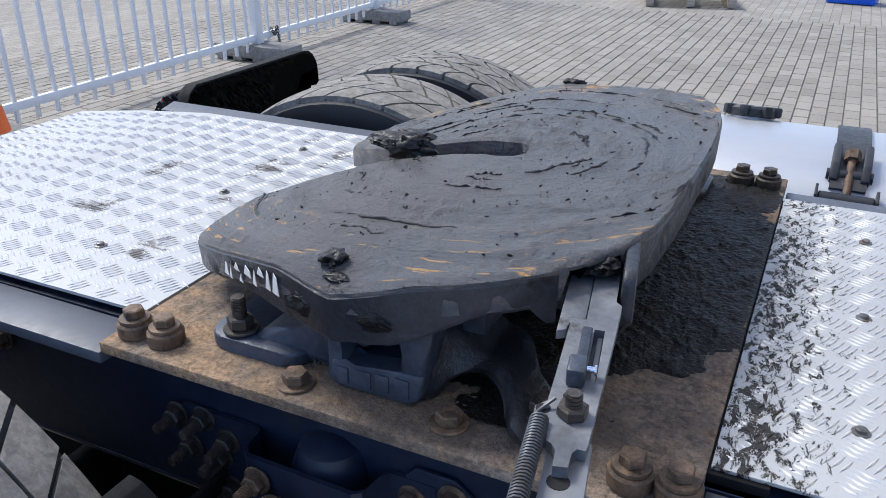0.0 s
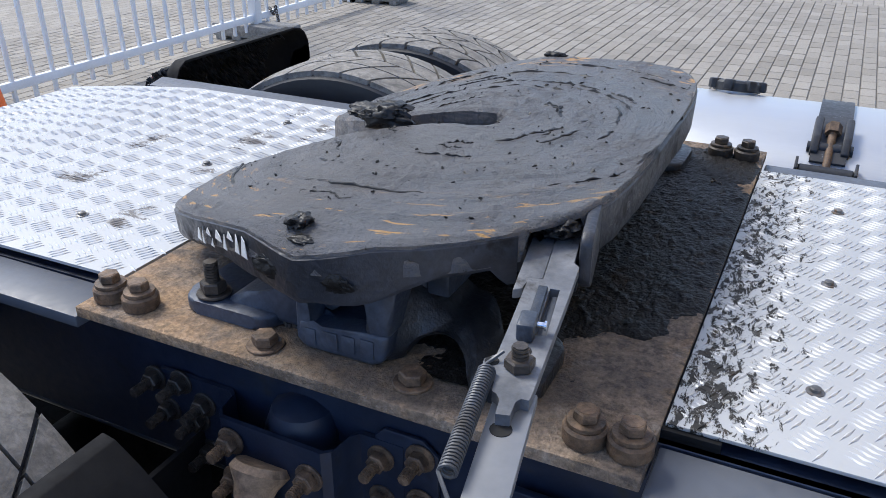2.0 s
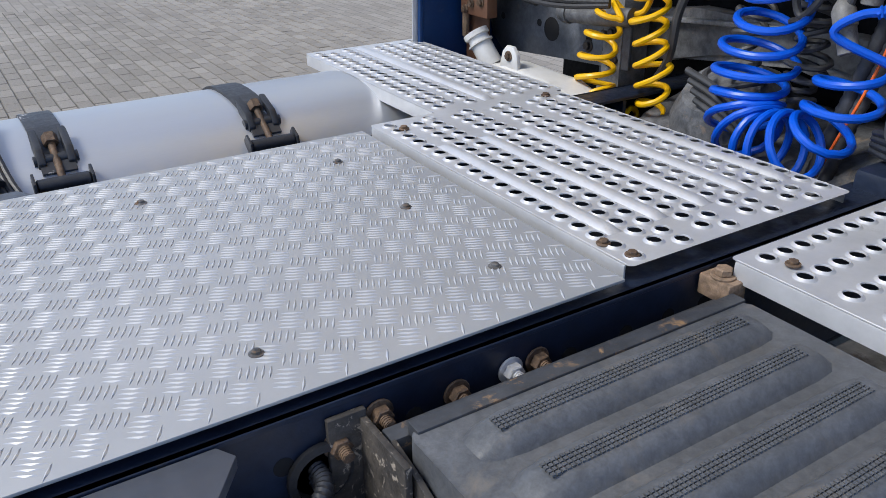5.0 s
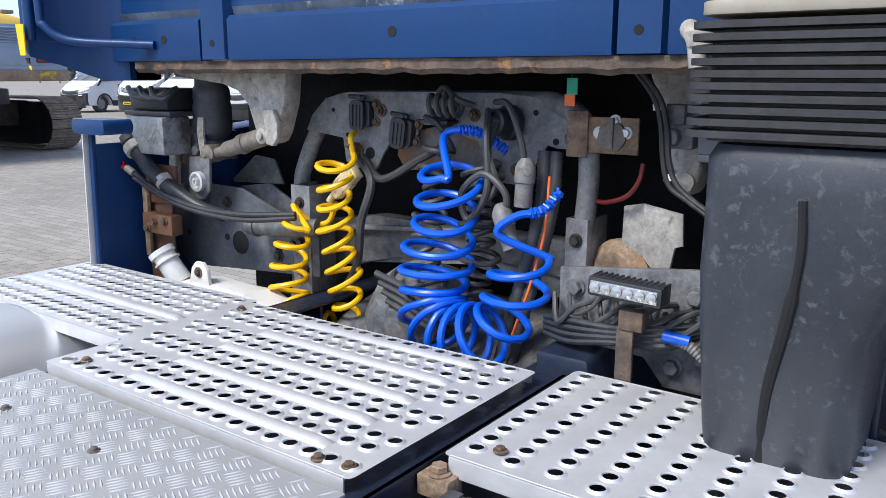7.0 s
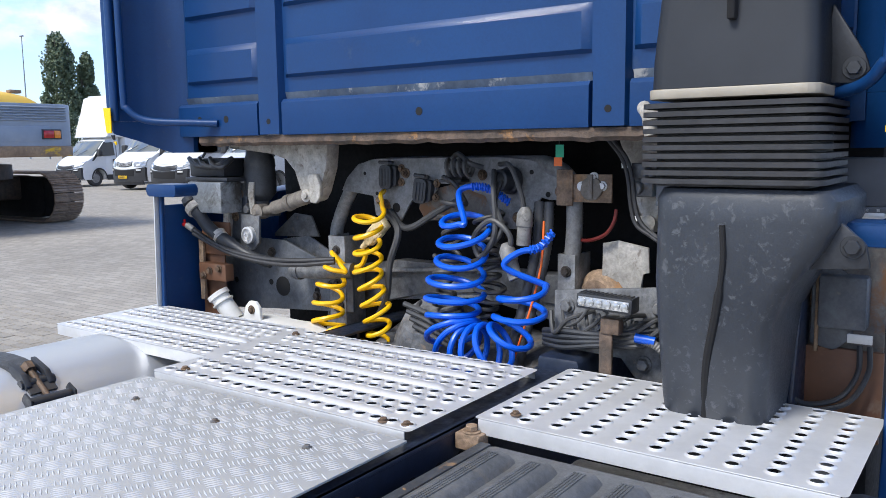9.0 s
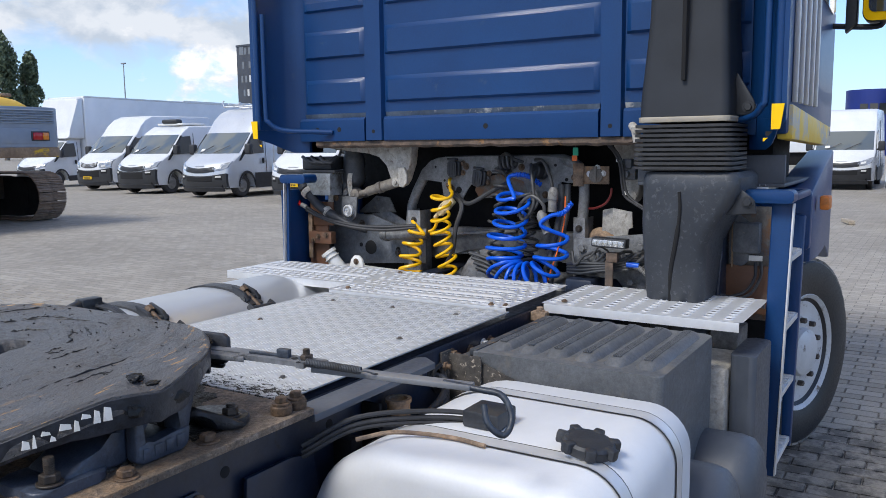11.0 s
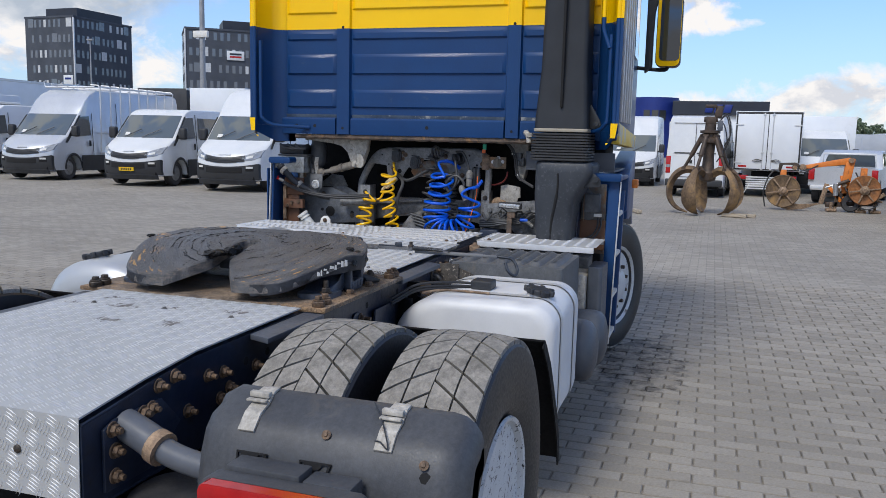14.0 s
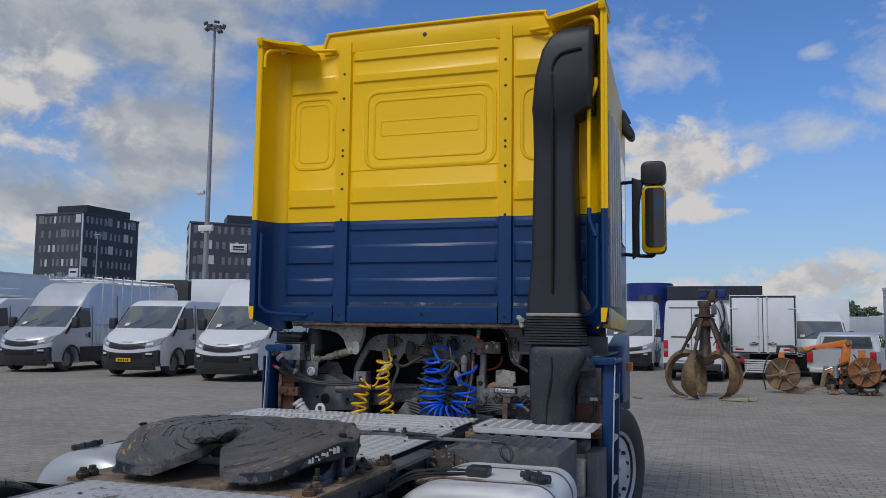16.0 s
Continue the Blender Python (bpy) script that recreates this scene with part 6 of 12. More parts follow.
for x, z in ((-0.73, 0.905), (-0.68, 0.912), (-0.71, 0.855), (-0.64, 0.885), (-0.655, 0.855), (-0.64, 0.80), (-0.345, 0.897), (-0.345, 0.83)):
    bm = new_bm()
    hex_bolt(bm, (x, -0.446, z), (0, -1, 0), 0.0145, 0.015, 0.02, 0.030)
    part("stud", bm, M_DARKB if x < -0.5 else M_RUSTB, hat)
for x, z in ((-0.545, 0.895), (-0.42, 0.88), (-0.545, 0.83)):
    bm = new_bm()
    hex_bolt(bm, (x, -0.503, z), (0, -1, 0), 0.0155, 0.015, 0.021, 0.026)
    part("stud", bm, M_RUSTB, hat)
bm = new_bm()
lathe(bm, [(0.054, -0.1), (0.056, 0.0), (0.054, 0.05), (0.042, 0.082), (0.02, 0.094), (0, 0.096)], (-0.470, -0.4390, 0.855), Z, 28)
part("rubber_buffer", bm, M_FRAME, hat)
bm = new_bm()
lathe(bm, [(0.036, 0), (0.042, 0.01), (0.03, 0.03), (0.025, 0.05)], (-0.492, -0.508, 0.880), (0, -0.55, -0.8), 18)
part("rod_collar", bm, M_RUST, truck)
bm = new_bm()
prism(bm, [(-0.355, 0.80), (-0.262, 0.80), (-0.262, 0.925), (-0.285, 0.945), (-0.340, 0.945), (-0.355, 0.93)], "y", -0.4395, -0.4455, 0.002)
second = part("rail_bracket", bm, M_FRAME, truck, "dark painted bracket plate on the rail")
for x, z in ((-0.287, 0.918), (-0.287, 0.845)):
    bm = new_bm()
    hex_bolt(bm, (x, -0.446, z), (0, -1, 0), 0.0150, 0.015, 0.021, 0.028)
    part("stud", bm, M_RUSTB, second)
bm = new_bm()
cyl(bm, (-0.492, -0.528, 0.862), (-0.46, -0.60, 0.62), 0.023, seg=16)
part("torque_rod", bm, M_GALV, truck, "shiny steel shock absorber rod")
bm = new_bm()
box(bm, 0.16, 0.20, -0.50, -0.44, 0.80, 0.92, 0.004)
box(bm, 0.28, 0.292, -0.50, -0.44, 0.80, 0.98, 0.003)
part("cable_tray", bm, M_BLACK, truck)
# corrugated cable bundle coming out of the rail
bm = new_bm()
for k in range(3):
    dz = (k - 1) * 0.022
    pts = smooth_path([(0.66, -0.43, 0.945 + dz * 0.4), (0.655, -0.47, 0.935 + dz * 0.5), (0.60, -0.50, 0.90 + dz), (0.50, -0.51, 0.875 + dz), (0.38, -0.51, 0.87 + dz), (0.28, -0.50, 0.90 + dz)], 14)
    tube(bm, pts, 0.011, 9, ridges=0.08)
part("cable_conduit", bm, M_PLAST, truck, "black corrugated cable conduits")
bm = new_bm()
lathe(bm, [(0.042, 0), (0.046, 0.003), (0.046, 0.01), (0.036, 0.012), (0.034, 0.0)], (0.665, -0.438, 0.945), (0, -1, 0), 24)
part("grommet", bm, M_RUBBER, truck)
bm = new_bm()
lathe(bm, [(0.032, -0.09), (0.032, 0), (0.036, 0.002), (0.036, 0.012), (0.026, 0.012), (0.026, -0.06), (0, -0.06)], (0.385, -0.487, 0.955), Z, 24)
part("pipe_stub", bm, M_RUST, truck, "open rusty pipe stub")

# left fuel tank: nearly round, with straps, latches, cap and sender
LY, LZ, LR = 0.895, 0.737, 0.325
bm = new_bm()
sec = [(LY + 0.315 * math.copysign(abs(math.cos(a)) ** 0.8, math.cos(a)), LZ + LR * math.copysign(abs(math.sin(a)) ** 0.8, math.sin(a))) for a in [2 * math.pi * k / 56 for k in range(56)]]


def scaled(f):
    return [(LY + (y - LY) * f, LZ + (z - LZ) * f) for y, z in sec]


rings = [[bm.verts.new((x, y, z)) for y, z in scaled(f)] for x, f in ((-0.335, 0.55), (-0.325, 0.78), (-0.30, 0.925), (-0.272, 0.985), (-0.25, 1.0), (1.62, 1.0), (1.65, 0.98), (1.68, 0.88), (1.70, 0.6))]
for a, b in zip(rings, rings[1:]):
    for k in range(56):
        bm.faces.new((a[k], a[(k + 1) % 56], b[(k + 1) % 56], b[k]))
bm.faces.new(rings[0])
bm.faces.new(rings[-1][::-1])
tank_l = part("fuel_tank", bm, M_TANK, truck, "bright brushed aluminium fuel tank held by black straps")
for x in (-0.215, 1.60):
    bm = new_bm()
    ra, rb, rc = [[bm.verts.new((xx, y, z)) for y, z in scaled(f)] for xx, f in ((x - 0.004, 1.0), (x, 1.004), (x + 0.004, 1.0))]
    for a, b in ((ra, rb), (rb, rc)):
        for k in range(56):
            bm.faces.new((a[k], a[(k + 1) % 56], b[(k + 1) % 56], b[k]))
    part("weld_bead", bm, M_TANK, tank_l)
tank_cap(tank_l, -0.13, 1.02, 1.037, -14)


def strap_latch(x):
    """Black strap over the tank with its tightening bolt at the inner end."""
    bm = new_bm()
    w = 0.036
    arcp = [sec[k % 56] for k in range(4, 21)]
    for k in range(len(arcp) - 1):
        (ya, za), (yb, zb) = arcp[k], arcp[k + 1]
        na, nb = Vector((0, ya - LY, za - LZ)).normalized() * 0.008, Vector((0, yb - LY, zb - LZ)).normalized() * 0.008
        q = [Vector((x - w, ya, za)), Vector((x + w, ya, za)), Vector((x + w, yb, zb)), Vector((x - w, yb, zb))]
        o = [q[0] + na, q[1] + na, q[2] + nb, q[3] + nb]
        vq, vo = [bm.verts.new(v) for v in q], [bm.verts.new(v) for v in o]
        bm.faces.new(vo)
        for i in range(4):
            bm.faces.new((vq[i], vq[(i + 1) % 4], vo[(i + 1) % 4], vo[i]))
    bmesh.ops.remove_doubles(bm, verts=bm.verts, dist=0.0008)
    st = part("strap", bm, M_STRAP, tank_l, "black painted steel strap with flaking paint")
    # folded eye, bolt and swivel
    y0, z0 = arcp[-3]
    bm = new_bm()
    for dx in (-0.040, 0.022):
        prism(bm, [(y0 + 0.05, z0 + 0.045), (y0 - 0.02, z0 + 0.02), (y0 - 0.045, z0 - 0.01), (y0 - 0.03, z0 - 0.04), (y0 + 0.02, z0 - 0.01)], "x", x + dx, x + dx + 0.018, 0.004)
    cyl(bm, (x - 0.046, y0 - 0.022, z0 - 0.008), (x + 0.046, y0 - 0.022, z0 - 0.008), 0.013, seg=12)
    part("latch_eye", bm, M_PLAST, st)
    bm = new_bm()
    cyl(bm, (x, y0 + 0.03, z0 + 0.035), (x, y0 - 0.085, z0 - 0.045), 0.0085, seg=10)
    cyl(bm, (x, y0 + 0.005, z0 + 0.018), (x, y0 + 0.025, z0 + 0.032), 0.017, seg=6)
    part("latch_bolt", bm, M_RUSTB, st, "rusty tightening bolt")
    bm = new_bm()
    cyl(bm, (x - 0.055, y0 - 0.085, z0 - 0.045), (x + 0.055, y0 - 0.085, z0 - 0.045), 0.017, seg=14, bev=0.003)
    for dx in (-0.062, 0.056):
        prism(bm, [(y0 - 0.06, z0 - 0.03), (y0 - 0.075, z0 - 0.015), (y0 - 0.105, z0 - 0.03), (y0 - 0.115, z0 - 0.09), (y0 - 0.06, z0 - 0.09)], "x", x + dx, x + dx + 0.006, 0.001)
    part("latch_mount", bm, M_PLAST, st)


M_STRAP = surf("flaking_black_strap", (0.022, 0.023, 0.026), (0.04, 0.041, 0.045), 12, (0.4, 0.6), 0.0, 0.3, 120, 0.001, (0.42, 0.43, 0.45), 9, (0.60, 0.63))
for x in (0.112, 0.560, 1.036):
    strap_latch(x)
bm = new_bm()
lathe(bm, [(0.050, 0), (0.045, 0.010), (0.03, 0.016), (0.028, 0.045), (0, 0.045)], (0.42, 0.875, LZ + LR - 0.004), Z, 20)
box(bm, 0.36, 0.44, 0.85, 0.90, LZ + LR + 0.022, LZ + LR + 0.058, 0.006)
cyl(bm, (0.36, 0.875, LZ + LR + 0.04), (0.315, 0.865, LZ + LR + 0.03), 0.018, seg=12, bev=0.004)
part("tank_sender", bm, M_PLAST, tank_l, "black tank sender with plug")
bm = new_bm()
for k, (x, y) in enumerate(((0.32, 0.86), (0.41, 0.86), (0.43, 0.86), (0.45, 0.87))):
    tube(bm, smooth_path([(x, y, LZ + LR + 0.03), (x + (0.42 - x) * 0.5 + 0.01, y - 0.10, LZ + LR + 0.015), (0.425 + k * 0.012, 0.66, 1.01), (0.44 + k * 0.015, 0.56, 0.96), (0.45, 0.48, 0.93)], 6), 0.007, 8)
part("sender_cable", bm, M_PLAST, tank_l)
bm = new_bm()
tube(bm, [(0.423, 0.652, 1.012), (0.430, 0.640, 1.006)], 0.024, 10)
part("cable_tie", bm, M_PLAST, tank_l)

M_COVER = surf("dusty_ribbed_plastic", (0.078, 0.083, 0.090), (0.122, 0.128, 0.137), 7, (0.42, 0.62), 0.0, 0.35, 200, 0.001, (0.175, 0.155, 0.130), 9, (0.56, 0.74))
M_SPECK = surf("pitted_rusty_steel", (0.030, 0.028, 0.027), (0.075, 0.065, 0.055), 14, (0.6, 0.85), 0.0, 0.6, 120, 0.002, (0.30, 0.26, 0.21), 70, (0.58, 0.63))
M_EDGE = surf("rust_edged_grey_paint", (0.034, 0.038, 0.045), (0.062, 0.067, 0.075), 8, (0.45, 0.65), 0.0, 0.3, 120, 0.001, (0.27, 0.17, 0.09), 15, (0.60, 0.67))
# ribbed battery cover on the near side with its carrier
bm = new_bm()
CX0, CX1, CY0, CY1, CZ = 0.745, 1.325, -1.105, -0.505, 1.020
prism(bm, rounded(CX0, CX1, CY0, CY1, 0.03), "z", 0.66, CZ, 0.014, 3)
cover = part("battery_cover", bm, M_COVER, truck, "weathered grey ribbed plastic battery cover", angle=30)
for k in range(6):
    bm = new_bm()
    y = CY1 - 0.075 - k * 0.092
    span = [(CX0 + 0.045, 0.0), (CX0 + 0.070, 0.75), (CX0 + 0.10, 1.0), (CX1 - 0.085, 1.0), (CX1 - 0.055, 0.75), (CX1 - 0.035, 0.0)]
    rows = []
    for x, f in span:
        w = 0.024 + 0.014 * f
        rows.append([bm.verts.new((x, y + w * q, CZ - 0.001 + 0.023 * f * h)) for q, h in ((-1, 0), (-0.82, 0.45), (-0.58, 0.88), (-0.3, 1), (0.3, 1), (0.58, 0.88), (0.82, 0.45), (1, 0))])
    for a, b in zip(rows, rows[1:]):
        for q in range(7):
            bm.faces.new((a[q], a[q + 1], b[q + 1], b[q]))
    part("rib", bm, M_COVER, cover, "rounded rib with grip studs", angle=60)
for k in range(6):
    y = CY1 - 0.075 - k * 0.092
    bm = new_bm()
    for i in range(62):
        for j in (-1.5, -0.5, 0.5, 1.5):
            box(bm, CX0 + 0.08 + i * 0.0068, CX0 + 0.0845 + i * 0.0068, y + j * 0.0062 - 0.0022, y + j * 0.0062 + 0.0022, CZ + 0.0215, CZ + 0.0246)
    part("grip_stud", bm, M_COVER, cover, kind="stuff", smooth=False)
bm = new_bm()
box(bm, CX0 - 0.012, CX1 + 0.0, CY1 + 0.004, CY1 + 0.032, 0.93, 1.004, 0.003)
box(bm, CX0 + 0.01, CX1, CY1 - 0.02, CY1 + 0.006, 1.004, 1.024, 0.003)
part("carrier_edge", bm, M_EDGE, truck, "grey steel carrier edge, rusty at its lip")
bm = new_bm()
box(bm, CX0 - 0.028, CX0 - 0.018, -0.56, -0.441, 0.80, 1.012, 0.002)
box(bm, CX0 - 0.07, CX0 - 0.018, -0.449, -0.4395, 0.86, 1.022, 0.002)
prism(bm, [(-0.50, 1.005), (-0.56, 0.99), (-1.09, 0.80), (-1.09, 0.74), (-0.50, 0.74)], "x", CX0 - 0.014, CX0 - 0.006, 0.001)
part("carrier_bracket", bm, M_SPECK, truck, "rust-bitten steel carrier bracket")
bm = new_bm()
box(bm, CX1 - 0.01, CX1 + 0.03, -0.50, -0.44, 1.0, 1.035, 0.003)
hex_bolt(bm, (CX1 + 0.01, -0.47, 1.035), Z, 0.014, 0.012, 0.02)
part("corner_clip", bm, M_RUST, truck)
M_AIRTANK = surf("blue_grey_tank_paint", (0.040, 0.048, 0.064), (0.070, 0.080, 0.100), 6, (0.40, 0.58), 0.0, 0.15, 80, 0.001, (0.13, 0.12, 0.11), 6, (0.62, 0.75))
# boxes and air tanks below and in front of the cover
bm = new_bm()
box(bm, 0.80, 1.30, -0.98, -0.52, 0.42, 0.66, 0.01)
part("battery_tray", bm, M_UNDER, truck, "dirty steel battery tray")
bm = new_bm()
box(bm, 1.35, 1.66, -1.140, -0.56, 0.55, 0.895, 0.015)
part("side_box", bm, M_BEIGE, truck, "dirty cream painted box")
bm = new_bm()
prism(bm, rounded(1.385, 1.68, -1.228, -1.143, 0.025), "z", 0.42, 0.942, 0.022)
part("side_cover", bm, M_AIRTANK, truck, "blue-grey moulded side cover")
for x, y1, z, r in ((0.885, -1.285, 0.575, 0.165), (1.225, -1.295, 0.565, 0.160)):
    bm = new_bm()
    lathe(bm, [(r * 0.9, -0.02), (r, 0.02), (r, 0.24), (r * 0.95, 0.275), (r * 0.78, 0.300), (r * 0.45, 0.316), (0, 0.320)], (x, y1 + 0.32, z), (0, -1, 0), 32)
    part("air_tank", bm, M_AIRTANK, truck, "blue-grey painted compressed air tank")


# perforated step plates: holes with raised collars, cut through the sheet
def grate(name, parent, x0, x1, y0, y1, z, centres, rh=0.0125, lip=True, ribs=(), label=""):
    """A sheet made of small cells; a cell with a centre carries a collared hole."""
    bm = new_bm()
    N = 12
    c = 0.0205
    done = []
    for cx, cy in centres:
        if not (x0 + c <= cx <= x1 - c and y0 + c <= cy <= y1 - c):
            continue
        done.append((cx, cy))
        ring = lambda r, h: [bm.verts.new((cx + r * math.cos(2 * math.pi * k / N), cy + r * math.sin(2 * math.pi * k / N), z + h)) for k in range(N)]
        a, b, d, e, f = ring(0.0185, 0.0), ring(0.0158, 0.0018), ring(rh + 0.0010, 0.0040), ring(rh, 0.0034), ring(rh - 0.0004, 0.0012)
        for p, q in ((a, b), (b, d), (d, e), (e, f)):
            for k in range(N):
                bm.faces.new((p[k], p[(k + 1) % N], q[(k + 1) % N], q[k]))
    # the sheet itself with round openings, filled between the outline and the collars
    edges = []
    def loop(pts):
        vs = [bm.verts.new((x, y, z)) for x, y in pts]
        for i in range(len(vs)):
            edges.append(bm.edges.new((vs[i], vs[(i + 1) % len(vs)])))
    loop(rounded(x0, x1, y0, y1, 0.012, 3))
    for cx, cy in done:
        loop([(cx + 0.0185 * math.cos(2 * math.pi * k / N), cy + 0.0185 * math.sin(2 * math.pi * k / N)) for k in range(N)])
    bmesh.ops.triangle_fill(bm, use_beauty=True, use_dissolve=False, edges=edges, normal=(0, 0, 1))
    near = {}
    for cx, cy in done:
        near.setdefault((int(cx / 0.05), int(cy / 0.05)), []).append((cx, cy))
    shut = []
    for f in bm.faces:
        c = f.calc_center_median()
        if len(f.verts) == 3 and any((c.x - a) ** 2 + (c.y - b) ** 2 < 0.0172 ** 2 for i in (-1, 0, 1) for j in (-1, 0, 1) for a, b in near.get((int(c.x / 0.05) + i, int(c.y / 0.05) + j), ())):
            shut.append(f)
    bmesh.ops.delete(bm, geom=shut, context="FACES_ONLY")
    bmesh.ops.remove_doubles(bm, verts=bm.verts, dist=0.0001)
    if lip:
        for (xa, ya, xb, yb) in ((x0, y0 + 0.012, x0, y1 - 0.012), (x1, y0 + 0.012, x1, y1 - 0.012)):
            sgn = 1 if xa == x0 else -1
            prof = [(0.004, 0.0005), (0.001, -0.002), (0.0, -0.006), (0.0, -0.034), (0.003, -0.034), (0.003, -0.006), (0.0045, -0.003)]
            prism(bm, [(xa + sgn * p, z + q) for p, q in prof], "y", ya, yb)
    for xr, ra, rb in ribs:
        pts = [(-0.016, 0.0004), (-0.011, 0.006), (-0.005, 0.0085), (0.005, 0.0085), (0.011, 0.006), (0.016, 0.0004)]
        va, vb = [[bm.verts.new((xr + p, yy, z + (h if inner else 0.0002))) for p, h in pts] for yy, inner in ((ra, 0), (rb, 0))]
        ia, ib = [[bm.verts.new((xr + p, yy, z + h)) for p, h in pts] for yy in (ra + 0.02, rb - 0.02)]
        for p, q in ((va, ia), (ia, ib), (ib, vb)):
            for k in range(5):
                bm.faces.new((p[k], p[k + 1], q[k + 1], q[k]))
    return part(name, bm, M_GALV, parent, label, angle=32)


SZ = 1.066
rows = [1.226, 1.290, 1.330, 1.400, 1.440, 1.510, 1.550, 1.620, 1.660, 1.718]
cen = [(x, -0.386 + 0.0435 * k + (0.0218 if i % 2 else 0)) for i, x in enumerate(rows) for k in range(19)]
grate("step_grille", truck, 1.192, 1.740, -0.412, 0.432, SZ, cen, ribs=[(xr, -0.31, 0.22) for xr in (1.258, 1.365, 1.475, 1.585, 1.692)], label="galvanised step grille with raised round holes")
rows = [1.405, 1.445, 1.500, 1.600, 1.645, 1.690, 1.735, 1.775]
cen = [(x, 0.475 + 0.0435 * k + (0.0218 if i % 2 else 0)) for i, x in enumerate(rows) for k in range(17)]
grate("step_grille", truck, 1.372, 1.770, 0.436, 1.212, SZ - 0.003, cen, ribs=[(1.548, 0.46, 1.19)], label="galvanised step grille over the far tank")
cen = [(1.386 + 0.0425 * k + (0.0 if i % 2 else 0.006), -0.501 - 0.0705 * i) for i in range(10) for k in range(10)]
grate("step_grille", truck, 1.345, 1.800, -1.190, -0.468, SZ - 0.002, cen, label="galvanised step grille beside the air duct")
for (x, y, on) in ((1.243, 0.36, 1), (1.213, -0.33, 1), (1.222, -0.385, 1), (1.68, 0.40, 1), (1.40, -0.54, 1)):
    bm = new_bm()
    hex_bolt(bm, (x, y, SZ + 0.0005), Z, 0.008, 0.005, 0.012)
    part("grille_bolt", bm, M_RUSTB, truck)
for y, z in ((1.15, 1.03), (0.95, 1.03), (0.60, 1.03)):
    bm = new_bm()
    box(bm, 1.40, 1.425, y, y + 0.03, 1.035, SZ - 0.004, 0.002)
    cyl(bm, (1.412, y + 0.015, 1.02), (1.412, y + 0.015, 1.065), 0.006, seg=8)
    part("grille_bracket", bm, M_WHITEP, truck)

# ---------------------------------------------------------------- cab
BX = 1.857                      # rear wall
SEAM = 2.392                    # blue below, yellow above
ZB, ZT = 1.665, 3.765
YW = 1.118

def wall_panel(y0, y1, zs, mat, name="rear_panel", label=""):
    """A pressed panel: zs lists (height, depth out of the wall) from bottom to top; the pressing fades at both ends."""
    bm = new_bm()
    e = 0.028
    cols = [(y0, 0), (y0 + 0.006, 0), (y0 + e, 1), (y1 - e, 1), (y1 - 0.006, 0), (y1, 0)]
    if y1 < y0:
        cols = [(y0, 0), (y0 - 0.006, 0), (y0 - e, 1), (y1 + e, 1), (y1 + 0.006, 0), (y1, 0)]
    grid = [[bm.verts.new((BX - d * k, y, z)) for y, k in cols] for z, d in zs]
    for a, b in zip(grid, grid[1:]):
        for k in range(len(cols) - 1):
            bm.faces.new((a[k], a[k + 1], b[k + 1], b[k]))
    return part(name, bm, mat, cab, label, angle=25)


def narrowed(bm):
    """The cab grows narrower towards its front."""
    for v in bm.verts:
        if v.co.x > 3.0:
            v.co.y *= 0.93
    return bm


bm = new_bm()
box(bm, BX + 0.012, 4.02, -1.165, 1.165, ZB + 0.02, ZT - 0.05, 0.06, seg=3)
cab = part("cab_shell", narrowed(bm), M_BLUE, truck, "blue and yellow high-roof sleeper cab")
bm = new_bm()
box(bm, BX + 0.010, 4.03, -1.170, 1.170, SEAM, ZT - 0.035, 0.05, seg=3)
part("upper_shell", narrowed(bm), M_YELLOW, cab, "yellow upper cab")


def steps(lines, z0, z1, d=0.013):
    """Heights with alternating pressing depth; lines: (height, to depth)."""
    out, depth = [(z0, 0.0)], 0.0
    for z, to in lines:
        h = 0.011 if to < depth else 0.005      # lying ledges are broad, undersides sharp
        out += [(z - h, depth), (z + h, to)]
        depth = to
    return out + [(z1, depth)]


LOW = [(1.866, 0.016), (1.974, 0.0), (2.091, 0.016), (2.212, 0.0), (2.322, 0.014), (2.372, 0.0)]
ribL, ribR = (0.592, 0.700), (-0.600, -0.500)
for y0, y1 in ((ribR[1], ribL[0]), (ribL[1], YW - 0.03), (-YW + 0.03, ribR[0])):
    wall_panel(y0, y1, steps(LOW, 1.815, SEAM), M_BLUE, label="pressed blue rear panel with ridges")
up_c = [(2.52, 0.014), (2.635, 0.0), (3.395, 0.014), (3.455, 0.0), (3.555, 0.014), (3.625, 0.0)]
for y0, y1 in ((ribR[1], ribL[0]),):
    wall_panel(y0, y1, steps(up_c, SEAM, ZT - 0.045), M_YELLOW, label="pressed yellow rear panel with ridges")
up_s = [(2.50, 0.014), (2.635, 0.0), (3.34, 0.014), (3.46, 0.0)]
for y0, y1 in ((ribL[1], YW - 0.03), (-YW + 0.03, ribR[0])):
    wall_panel(y0, y1, steps(up_s, SEAM, ZT - 0.10), M_YELLOW)


def emboss(pts, r=0.012, mat=None, flat=0.5):
    """A raised bead along a closed outline on the rear wall."""
    bm = new_bm()
    q = [Vector((BX, y, z)) for y, z in pts]
    tube(bm, q, r, 8, closed=True)
    bmesh.ops.scale(bm, vec=(flat, 1, 1), space=Matrix.Translation((-BX, 0, 0)), verts=bm.verts)
    part("pressed_bead", bm, mat or M_YELLOW, cab)


